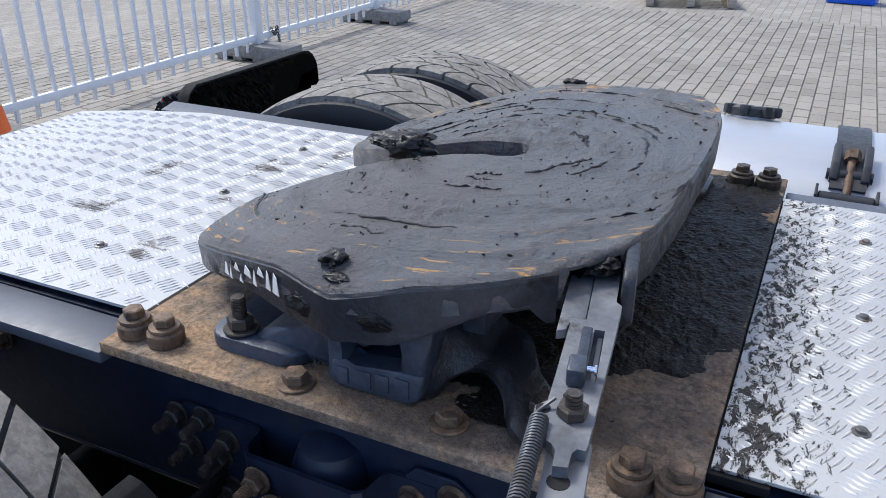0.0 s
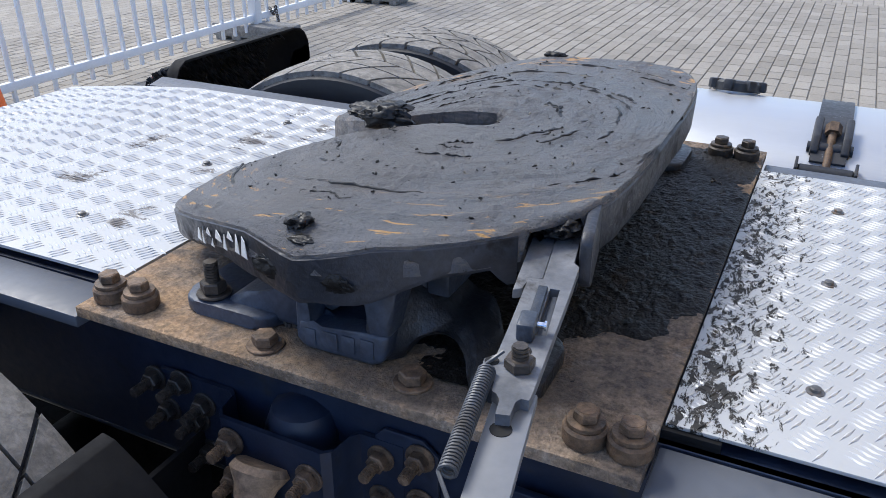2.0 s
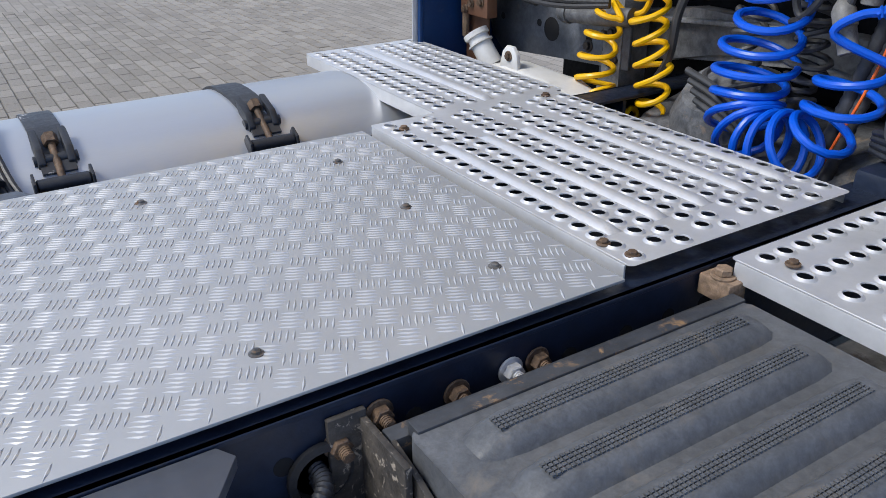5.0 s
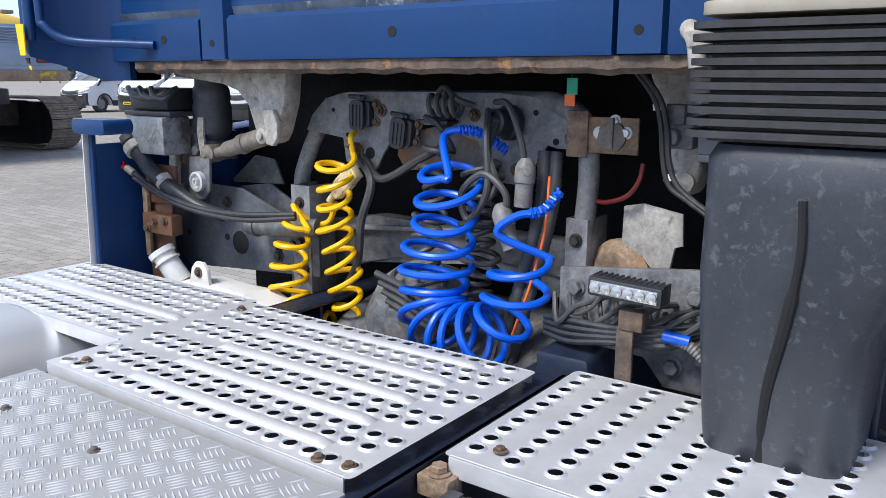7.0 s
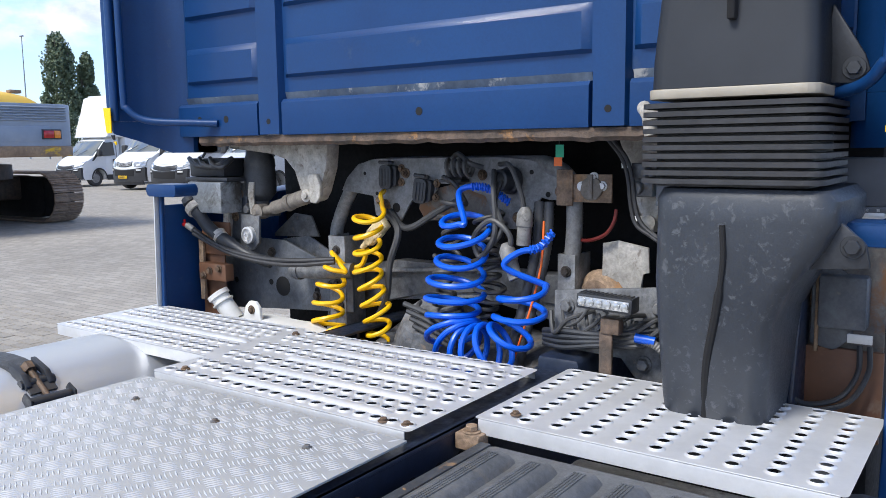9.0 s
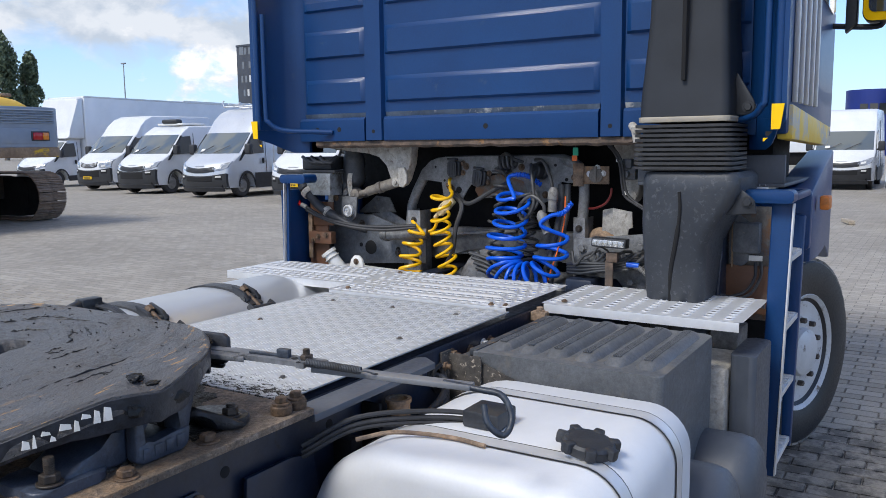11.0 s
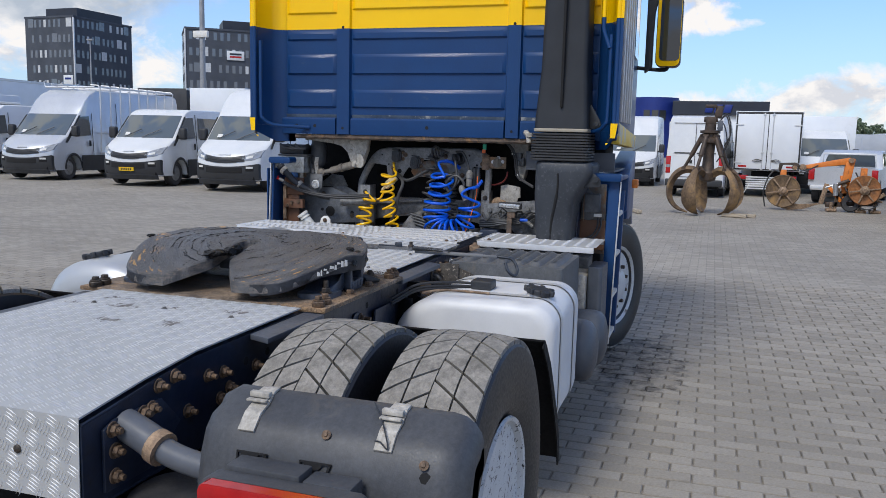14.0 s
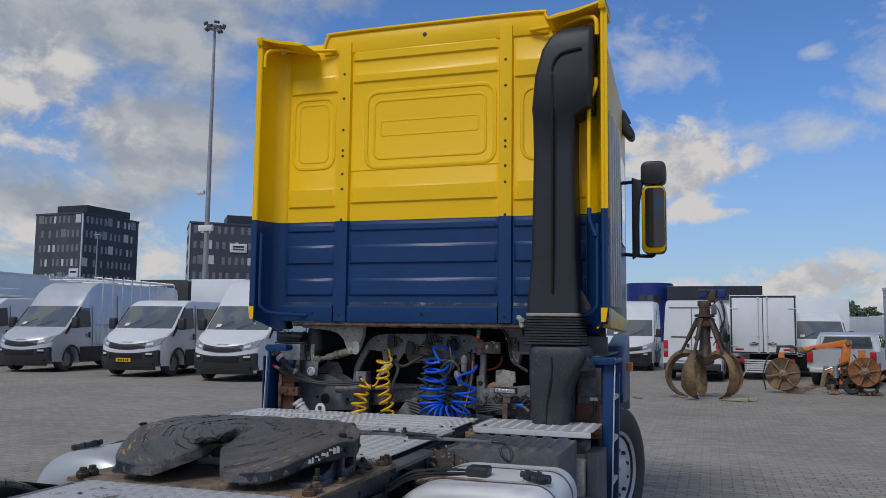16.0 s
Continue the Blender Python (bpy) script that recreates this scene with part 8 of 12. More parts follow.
prism(bm, [(0.558, 1.485), (0.534, 1.528), (0.48, 1.576), (0.403, 1.594), (0.159, 1.598), (-0.09, 1.599), (-0.196, 1.592), (-0.251, 1.566), (-0.313, 1.519), (-0.332, 1.476), (-0.259, 1.474), (-0.231, 1.482), (-0.212, 1.448), (-0.178, 1.396), (-0.146, 1.382),
           (-0.104, 1.383), (-0.069, 1.407), (-0.038, 1.481), (0.084, 1.516), (0.155, 1.517), (0.149, 1.493), (0.188, 1.453), (0.218, 1.448), (0.246, 1.464), (0.266, 1.437), (0.295, 1.388), (0.374, 1.389), (0.406, 1.405), (0.414, 1.47)], "x", 2.081, 2.089, 0.001)
sheet = up("socket_plate", bm, M_ARCH, "grey sheet metal plate holding trailer sockets")
bm = new_bm()
prism(bm, [(0.223, 1.486), (0.10, 1.512), (-0.131, 1.502), (-0.133, 1.424), (0.06, 1.400), (0.209, 1.392), (0.235, 1.43)], "x", 2.100, 2.106, 0.001)
part("rear_sheet", bm, M_SPECK2, sheet, "brown-stained second sheet behind the sockets")


def flap_socket(y, z, lean=0.0):
    """A square trailer socket behind a long hinged flap."""
    m = Matrix.Translation((2.081, y, z)) @ Matrix.Rotation(radians(lean), 4, "X")
    bm = new_bm()
    prism(bm, rounded(-0.036, 0.036, -0.040, 0.030, 0.012, 4), "x", -0.022, 0.0, 0.003, 2, m)
    so = part("socket", bm, M_PLAST, sheet, "black trailer socket with a hinged flap")
    bm = new_bm()
    prism(bm, rounded(-0.025, 0.025, -0.048, 0.032, 0.016, 5), "x", -0.036, -0.0225, 0.006, 3, m)
    box(bm, -0.040, -0.018, -0.020, 0.020, 0.034, 0.046, 0.004, m)
    cyl(bm, m @ Vector((-0.030, -0.028, 0.040)), m @ Vector((-0.030, 0.028, 0.040)), 0.006, seg=10)
    for k in (-1, 0, 1):
        box(bm, -0.039, -0.0355, k * 0.013 - 0.003, k * 0.013 + 0.003, -0.038, 0.020, 0.001, m)
    part("flap", bm, M_PLAST, so)
    bm = new_bm()
    for a, b in ((0.044, 0.022), (0.044, -0.024)):
        hex_bolt(bm, m @ Vector((-0.001, -a, b)), (-1, 0, 0), 0.009, 0.007, 0.014)
    part("socket_screw", bm, M_RUSTB, so, kind="stuff")


flap_socket(0.334, 1.543, 2)
flap_socket(0.192, 1.500, 8)
bm = new_bm()
lathe(bm, [(0.040, 0.0), (0.042, 0.004), (0.042, 0.020), (0.034, 0.026), (0.032, 0.060), (0.026, 0.064), (0.024, 0.050), (0, 0.050)], (2.080, -0.137, 1.530), (-1, 0.25, 0.05), 24)
part("round_socket", bm, M_PLAST, sheet, "round black trailer socket")
bm = new_bm()
lathe(bm, [(0.030, 0.0), (0.030, 0.030), (0.022, 0.036), (0.014, 0.060), (0, 0.062)], (2.080, 0.055, 1.542), (-1, 0.1, -0.15), 18)
box(bm, 2.03, 2.08, 0.02, 0.105, 1.522, 1.532, 0.003)
part("round_socket", bm, M_PLAST, sheet)
for y, z, r in ((0.398, 1.478, 0.006), (0.315, 1.432, 0.016), (-0.085, 1.42, 0.015), (-0.20, 1.555, 0.007), (-0.255, 1.49, 0.008), (0.45, 1.545, 0.006)):
    bm = new_bm()
    lathe(bm, [(r, 0), (r, 0.0012), (0, 0.0012)], (2.081, y, z), (-1, 0, 0), 14)
    part("plate_hole", bm, M_NEARBLACK, sheet)
for y, z in ((0.356, 1.437), (0.272, 1.548), (-0.152, 1.418), (-0.028, 1.545), (-0.295, 1.50)):
    bm = new_bm()
    hex_bolt(bm, (2.081, y, z), (-1, 0, 0), 0.012, 0.010, 0.017, 0.010)
    part("plate_screw", bm, M_RUSTB, sheet)
bm = new_bm()
tube(bm, smooth_path([(2.07, 0.356, 1.447), (2.04, 0.350, 1.452), (2.02, 0.344, 1.462)], 4), 0.010, 10)
cyl(bm, (2.072, 0.356, 1.445), (2.048, 0.352, 1.450), 0.015, seg=6)
part("hose_union", bm, M_RUSTB, sheet, "dirty brass hose union")
bm = new_bm()
box(bm, 2.05, 2.058, -0.468, -0.330, 1.473, 1.552, 0.002)
box(bm, 2.044, 2.050, -0.352, -0.300, 1.462, 1.565, 0.003)
rp = up("rusty_plate", bm, M_RUST, "rusty bracket plate with a capped socket")
bm = new_bm()
lathe(bm, [(0.031, 0), (0.033, 0.003), (0.033, 0.010), (0.027, 0.014), (0.0, 0.016)], (2.05, -0.410, 1.512), (-1, 0, 0), 22)
box(bm, 2.030, 2.040, -0.418, -0.402, 1.485, 1.552, 0.002)
part("socket_cap", bm, M_DAMPER, rp, "dusty round socket cap")
for y, z in ((-0.378, 1.518), (-0.442, 1.520), (-0.415, 1.545)):
    bm = new_bm()
    hex_bolt(bm, (2.05, y, z), (-1, 0, 0), 0.010, 0.008, 0.014)
    part("plate_screw", bm, M_GALV, rp)
for ya, yb, z0, z1 in ((0.530, 0.606, 0.93, 1.325), (-0.356, -0.300, 0.93, 1.32)):
    bm = new_bm()
    prism(bm, [(2.055, ya), (2.16, ya), (2.16, ya + 0.006), (2.062, ya + 0.006), (2.062, yb - 0.006), (2.16, yb - 0.006), (2.16, yb), (2.055, yb)], "z", z0, z1, 0.002)
    po = up("arch_post", bm, M_ARCH, "folded steel post with rust spots")
    for z in (z1 - 0.05, z1 - 0.17, z0 + 0.14):
        bm = new_bm()
        hex_bolt(bm, (2.055, (ya + yb) / 2, z), (-1, 0, 0), 0.012, 0.010, 0.017)
        part("post_bolt", bm, M_DARKB, po)
# cross member behind the hoses, with drilled holes
bm = new_bm()
prism(bm, [(0.53, 1.195), (0.046, 1.235), (-0.206, 1.165), (-0.30, 1.12), (-0.30, 1.06), (-0.208, 1.085), (0.063, 1.135), (0.53, 1.075)], "x", 2.20, 2.212, 0.003)
prism(bm, [(0.53, 1.185), (0.046, 1.226), (0.046, 1.238), (0.53, 1.198)], "x", 2.165, 2.199, 0.002)
xm = up("cross_plate", bm, M_ARCH, "grey drilled cross plate behind the hoses")
for y, z in ((0.40, 1.155), (0.30, 1.165), (0.27, 1.135), (0.17, 1.175), (0.13, 1.15), (-0.1, 1.15)):
    bm = new_bm()
    lathe(bm, [(0.008, 0), (0.008, 0.0012), (0, 0.0012)], (2.20, y, z), (-1, 0, 0), 12)
    part("plate_hole", bm, M_NEARBLACK, xm)

# far corner: chassis end plate, mounts, air spring, damper, boxes
bm = new_bm()
prism(bm, [(1.20, 1.290), (1.001, 1.296), (0.834, 1.294), (0.62, 1.22), (0.581, 1.207), (0.502, 1.181), (0.501, 1.056), (0.728, 1.043), (1.112, 1.013), (1.17, 1.055), (1.195, 1.162)], "x", 2.06, 2.072, 0.003)
pl = up("frame_plate", bm, M_UNDERB, "grey chassis end plate with a round hole")
for y, z, r in ((0.848, 1.12, 0.034), (1.107, 1.124, 0.008), (0.911, 1.131, 0.008), (0.672, 1.119, 0.010), (0.60, 1.10, 0.008)):
    bm = new_bm()
    lathe(bm, [(r + 0.003, 0), (r + 0.003, 0.0012), (r, 0.0012), (r, 0.0006), (0, 0.0006)], (2.06, y, z), (-1, 0, 0), 24)
    part("plate_hole", bm, M_NEARBLACK, pl)
for y, z in ((0.672, 1.10), (0.60, 1.145), (0.55, 1.08), (0.90, 1.245)):
    bm = new_bm()
    hex_bolt(bm, (2.06, y, z), (-1, 0, 0), 0.013, 0.011, 0.019)
    part("plate_bolt", bm, M_DARKB, pl)
bm = new_bm()
prism(bm, [(0.905, 1.290), (0.759, 1.310), (0.63, 1.245), (0.600, 1.205), (0.686, 1.212)], "x", 2.115, 2.124, 0.002)
prism(bm, [(1.02, 1.290), (0.89, 1.385), (0.80, 1.378), (0.76, 1.30)], "x", 2.17, 2.18, 0.003)
up("gusset", bm, M_UNDER, "dusty grey gusset sheets")
bm = new_bm()
lathe(bm, [(0.036, -0.05), (0.050, -0.034), (0.058, -0.024), (0.060, 0.0), (0.060, 0.050), (0.056, 0.070), (0.059, 0.080), (0.056, 0.105), (0.050, 0.118), (0.046, 0.16)], (2.05, 0.940, 1.490), Z, 30)
up("cab_air_spring", bm, M_GREYPLAST, "grey rubber cab air spring")
bm = new_bm()
lathe(bm, [(0.022, -0.10), (0.030, -0.085), (0.036, -0.072), (0.038, -0.040), (0.044, -0.034), (0.044, -0.026), (0.0, -0.026)], (2.05, 0.950, 1.478), Z, 20)
hex_bolt(bm, (2.0, 0.952, 1.41), (-1, 0, 0), 0.016, 0.014, 0.024)
up("spring_seat", bm, M_UNDER, "dusty air spring seat")
bm = new_bm()
prism(bm, [(1.02, 1.652), (1.004, 1.633), (0.776, 1.624), (0.707, 1.605), (0.66, 1.561), (0.635, 1.496), (0.632, 1.455), (0.609, 1.446), (0.575, 1.454), (0.555, 1.483), (0.524, 1.564), (0.512, 1.652)], "x", 1.965, 2.03, 0.010)
prism(bm, [(0.590, 1.545), (0.551, 1.547), (0.534, 1.509), (0.536, 1.470), (0.556, 1.446), (0.585, 1.450)], "x", 1.945, 1.9649, 0.006)
ch = up("cab_hinge_casting", bm, M_BEIGE, "pale painted cab mount casting")
bm = new_bm()
lathe(bm, [(0.022, 0), (0.022, 0.010), (0.012, 0.012), (0.011, 0.020), (0, 0.020)], (1.962, 0.608, 1.472), (-1, 0, 0), 18)
part("hinge_pin", bm, M_BEIGE, ch)
bm = new_bm()
cyl(bm, (1.985, 0.625, 1.470), (1.99, 0.715, 1.446), 0.027, seg=18, bev=0.006)
cyl(bm, (1.99, 0.715, 1.446), (1.992, 0.742, 1.438), 0.030, seg=18, bev=0.004)
cyl(bm, (1.992, 0.742, 1.438), (1.995, 0.815, 1.419), 0.024, seg=18, bev=0.006)
cyl(bm, (1.995, 0.815, 1.419), (2.0, 0.870, 1.407), 0.015, seg=12)
lathe(bm, [(0.026, -0.024), (0.028, -0.020), (0.028, 0.020), (0.018, 0.024), (0.010, 0.034), (0, 0.034)], (2.0, 0.888, 1.404), (-1, 0, 0), 18)
up("cab_damper", bm, M_DAMPER, "dusty cab damper")
bm = new_bm()
prism(bm, [(0.965, 1.392), (0.866, 1.392), (0.872, 1.291), (0.902, 1.265), (0.941, 1.258), (0.974, 1.274)], "x", 1.970, 1.982, 0.004)
prism(bm, [(0.980, 1.384), (0.866, 1.384), (0.866, 1.393), (0.980, 1.393)], "x", 1.983, 2.08, 0.002)
bb = up("bush_bracket", bm, M_UNDER, "bracket with a steel bush")
bm = new_bm()
lathe(bm, [(0.031, 0), (0.031, 0.016), (0.024, 0.018), (0.022, 0.008), (0.013, 0.008), (0.012, 0.022), (0.006, 0.022), (0.005, 0.015), (0, 0.015)], (1.970, 0.916, 1.319), (-1, 0, 0), 24)
part("steel_bush", bm, M_GALV, bb, "bright steel bush")
bm = new_bm()
box(bm, 1.89, 1.99, 0.974, 1.160, 1.400, 1.514, 0.005)
vb = up("valve_box", bm, M_STAINED, "galvanised sheet metal box, stained")
bm = new_bm()
box(bm, 1.905, 2.05, 0.955, 1.190, 1.516, 1.530, 0.003)
box(bm, 1.93, 2.05, 1.000, 1.195, 1.531, 1.600, 0.008)
for k in range(3):
    tube(bm, smooth_path([(1.92, 1.18 - 0.06 * k, 1.60), (1.90, 1.12 - 0.05 * k, 1.575), (1.91, 1.04 - 0.03 * k, 1.57), (1.95, 0.97, 1.60)], 5), 0.009, 8)
part("box_lid", bm, M_PLAST, vb, "black lid with cables")
bm = new_bm()
prism(bm, [(1.030, 1.508), (0.996, 1.508), (1.004, 1.455), (1.012, 1.401), (1.006, 1.301), (1.048, 1.297), (1.035, 1.400), (1.024, 1.455)], "x", 1.95, 1.956, 0.001)
prism(bm, [(1.036, 1.508), (1.028, 1.508), (1.034, 1.400), (1.046, 1.297), (1.054, 1.297), (1.042, 1.400)], "x", 1.957, 1.995, 0.001)
up("upright_strap", bm, M_BEIGE, "pale bent steel strap")
bm = new_bm()
prism(bm, [(0.936, 1.512), (0.908, 1.512), (0.914, 1.465), (0.908, 1.395), (0.932, 1.393), (0.944, 1.461)], "x", 1.99, 1.996, 0.001)
up("upright_strap", bm, M_BEIGE)
bm = new_bm()
prism(bm, [(1.083, 1.505), (0.960, 1.505), (0.972, 1.344), (1.00, 1.295), (1.086, 1.299)], "x", 2.005, 2.013, 0.002)
bpn = up("mount_plate", bm, M_UNDERB, "dark mount plate with rusty bolts")
for y, z in ((1.05, 1.455), (1.0, 1.465), (1.03, 1.38)):
    bm = new_bm()
    hex_bolt(bm, (2.005, y, z), (-1, 0, 0), 0.012, 0.010, 0.018)
    part("mount_bolt", bm, M_RUST, bpn)
bm = new_bm()
box(bm, 1.945, 1.957, 1.005, 1.160, 1.238, 1.362, 0.003)
box(bm, 1.957, 1.966, 1.050, 1.180, 0.96, 1.237, 0.003)
bp = up("brown_bracket", bm, M_BROWN, "brown primed bracket plate")
bm = new_bm()
box(bm, 1.915, 1.956, 0.998, 1.150, 1.143, 1.207, 0.004)
part("brown_clip", bm, M_BROWN, bp)
bm = new_bm()
box(bm, 1.93, 1.944, 1.140, 1.165, 1.06, 1.30, 0.003)
part("side_strap", bm, M_RUST, bp)
for y, z in ((1.085, 1.180), (1.03, 1.190), (1.12, 1.16), (1.13, 1.30)):
    bm = new_bm()
    hex_bolt(bm, (1.9145 if z < 1.2 else 1.9445, y, z), (-1, 0, 0), 0.011, 0.009, 0.015)
    part("bracket_screw", bm, M_RUSTB, bp)
bm = new_bm()
tube(bm, smooth_path([(1.90, 1.165, 1.452), (1.90, 1.145, 1.425), (1.90, 1.105, 1.385), (1.905, 1.06, 1.340), (1.92, 0.97, 1.290), (1.94, 0.88, 1.245), (1.96, 0.80, 1.225)], 7), [0.032] * 6 + [0.025] * 8 + [0.023] * 15 + [0.020] * 14, 16)
up("intake_hose", bm, M_PLAST, "black rubber hose curving past the brackets")
for q, p in enumerate(((1.90, 1.135, 1.414), (1.915, 1.02, 1.316))):
    bm = new_bm()
    tube(bm, [Vector(p) + Vector((0, 0.010, 0.009)), Vector(p) - Vector((0, 0.010, 0.009))], 0.035 if q == 0 else 0.027, 16)
    up("hose_clamp", bm, M_BEIGE)
bm = new_bm()
tube(bm, smooth_path([(2.0, 0.730, 1.196), (2.0, 0.66, 1.200), (2.01, 0.58, 1.203), (2.03, 0.47, 1.214)], 5), 0.026, 14)
tube(bm, [(2.0, 0.712, 1.197), (2.0, 0.690, 1.198)], 0.031, 14)
up("steel_pipe", bm, M_UNDER, "dusty steel pipe with a clamp")
bm = new_bm()
for k in range(2):
    tube(bm, smooth_path([(1.89, 1.140, 1.338 - 0.016 * k), (1.90, 1.06, 1.297 - 0.010 * k), (1.90, 0.944, 1.266 - 0.010 * k), (1.905, 0.796, 1.249 - 0.012 * k), (1.92, 0.644, 1.249 - 0.015 * k), (1.97, 0.50, 1.258 - 0.01 * k)], 6), 0.0085, 8)
up("air_line", bm, M_RUBBER)
bm = new_bm()
tube(bm, [(1.885, 1.168, 1.350), (1.888, 1.135, 1.335)], 0.012, 10)
up("hose_coupler", bm, M_PLUG)
bm = new_bm()
tube(bm, [(1.884, 1.188, 1.352), (1.885, 1.168, 1.350)], 0.008, 8)
box(bm, 1.880, 1.888, 1.176, 1.182, 1.352, 1.372, 0.001)
up("red_tap", bm, M_RED, "small red tap")
# side panel of the far cab corner
bm = new_bm()
box(bm, 1.772, 2.115, 1.196, 1.206, 0.42, 1.43, 0.004)
up("step_side_panel", bm, M_BLUE, "blue painted side panel")
# washer reservoir
bm = new_bm()
prism(bm, [(0.93, 0.86), (0.36, 0.86), (0.34, 0.93), (0.40, 0.995), (0.58, 1.035), (0.80, 1.045), (0.90, 1.03), (0.94, 0.98)], "x", 1.835, 1.95, 0.022, 3)
res = up("washer_reservoir", bm, M_WHITEP, "off-white plastic washer reservoir")
bm = new_bm()
prism(bm, [(0.735, 1.02), (0.745, 1.085), (0.765, 1.105), (0.795, 1.105), (0.815, 1.085), (0.835, 1.02)], "x", 1.845, 1.858, 0.003)
part("mounting_lug", bm, M_WHITEP, res)
bm = new_bm()
hex_bolt(bm, (1.845, 0.782, 1.075), (-1, 0, 0), 0.010, 0.007, 0.016)
part("lug_screw", bm, M_RUSTB, res)
bm = new_bm()
a, d = Vector((1.87, 0.90, 1.02)), Vector((-0.15, 0.42, 0.62)).normalized()
lathe(bm, [(0.036, 0), (0.034, 0.05), (0.034, 0.075), (0.041, 0.077), (0.041, 0.082), (0.034, 0.084), (0.034, 0.10), (0.041, 0.102), (0.041, 0.118), (0.030, 0.120), (0.028, 0.11), (0, 0.11)], a, d, 22)
part("filler_neck", bm, M_WHITEP, res, "ribbed white filler neck")

# right of the arch: tank plate, lamp, castings, mounts
bm = new_bm()
prism(bm, [(-0.428, 1.356), (-0.478, 1.367), (-0.482, 1.248), (-0.426, 1.248)], "x", 2.085, 2.092, 0.002)
prism(bm, [(-0.478, 1.367), (-0.567, 1.352), (-0.571, 1.282), (-0.551, 1.279), (-0.546, 1.228), (-0.507, 1.218), (-0.482, 1.248)], "x", 2.075, 2.083, 0.002)
up("heat_shield", bm, M_BEIGE, "dull light metal shield")
bm = new_bm()
lathe(bm, [(0.05, 0), (0.075, 0.02), (0.078, 0.06), (0.05, 0.09)], (2.16, -0.43, 1.20), (-1, 0.2, 0), 22)
up("rusty_canister", bm, M_RUST)
bm = new_bm()
prism(bm, [(-0.481, 1.652), (-0.625, 1.652), (-0.62, 1.554), (-0.611, 1.487), (-0.602, 1.426), (-0.586, 1.393), (-0.561, 1.395), (-0.547, 1.434), (-0.549, 1.484), (-0.531, 1.557), (-0.5, 1.605)], "x", 2.05, 2.13, 0.012)
lathe(bm, [(0.020, 0), (0.020, 0.010), (0.010, 0.014), (0, 0.014)], (2.05, -0.577, 1.425), (-1, 0, 0), 16)
up("cab_hinge_casting", bm, M_BEIGE, "pale cab mount casting, oil-stained")
bm = new_bm()
box(bm, 2.01, 2.049, -0.60, -0.545, 1.495, 1.555, 0.006)
box(bm, 1.995, 2.04, -0.585, -0.535, 1.545, 1.585, 0.005)
cyl(bm, (2.01, -0.56, 1.52), (1.985, -0.56, 1.52), 0.018, seg=12, bev=0.003)
cyl(bm, (2.02, -0.53, 1.575), (2.02, -0.515, 1.60), 0.008, seg=10)
up("valve_block", bm, M_UNDER, "dusty levelling valve")
for k, (dy, dz) in enumerate(((0, 0), (-0.012, 0.008))):
    bm = new_bm()
    tube(bm, smooth_path([(1.985, -0.477 + dy, 1.655), (1.98, -0.524 + dy, 1.601), (1.98, -0.543 + dy, 1.548), (1.98, -0.552 + dy, 1.477), (1.98, -0.568 + dy, 1.424 + dz), (1.975, -0.614, 1.395 + dz), (1.96, -0.68, 1.36 + dz)], 6), 0.0060, 8)
    c = up("brake_line", bm, M_RUBBER)
    for y, z in ((-0.530, 1.585), (-0.560, 1.446)):
        bm = new_bm()
        tube(bm, [(1.986, y + dy, z), (1.985, y + dy - 0.002, z - 0.012)], 0.0085, 8)
        part("cable_tie", bm, M_WHITEP, c)
bm = new_bm()
tube(bm, smooth_path([(2.06, -0.478, 1.455), (2.05, -0.475, 1.42), (2.05, -0.45, 1.385), (2.06, -0.40, 1.365), (2.09, -0.35, 1.36)], 6), 0.0055, 8)
up("red_cable", bm, M_REDCABLE, "red cable loop")
# work lamp
M_ALLOYR = plain("lamp_reflector", (0.45, 0.46, 0.47), 0.35, 0.8)
M_LENS = plain("clear_lamp_lens", (0.45, 0.46, 0.46), 0.10, 0.5, 0.3)
bm = new_bm()
LMAT = Matrix.Translation((1.79, -0.568, 1.246)) @ Matrix.Rotation(radians(2), 4, "X")
box(bm, -0.012, 0.035, -0.074, 0.074, -0.019, 0.019, 0.005, LMAT)
lampb = up("work_lamp", bm, M_PLAST, "small rectangular work lamp with clear lenses")
bm = new_bm()
for k in range(13):
    box(bm, 0.0, 0.040, -0.072 + k * 0.0116, -0.068 + k * 0.0116, -0.018, 0.0200, 0.001, LMAT)
part("cooling_fin", bm, M_PLAST, lampb, kind="stuff")
bm = new_bm()
box(bm, -0.0150, -0.0105, -0.067, 0.067, -0.0125, 0.0125, 0.002, LMAT)
part("lamp_reflector", bm, M_ALLOYR, lampb)
for k in range(6):
    bm = new_bm()
    lathe(bm, [(0.0105, 0), (0.0100, 0.004), (0.006, 0.006), (0, 0.0065)], LMAT @ Vector((-0.0152, -0.0562 + k * 0.0225, 0)), (-1, 0, 0), 14)
    part("lens", bm, M_LENS, lampb)
bm = new_bm()
box(bm, 1.80, 1.83, -0.60, -0.55, 1.165, 1.205, 0.004)
box(bm, 1.805, 1.815, -0.580, -0.545, 0.95, 1.17, 0.003)
up("rusty_stay", bm, M_SILL, "rusty lamp stay")
bm = new_bm()
prism(bm, [(-0.36, 1.24), (-0.72, 1.28), (-0.72, 1.02), (-0.60, 1.02), (-0.56, 1.08), (-0.36, 1.08)], "x", 1.92, 1.935, 0.004)
mp = up("mount_plate", bm, M_UNDER, "grey mount plate with bolts")
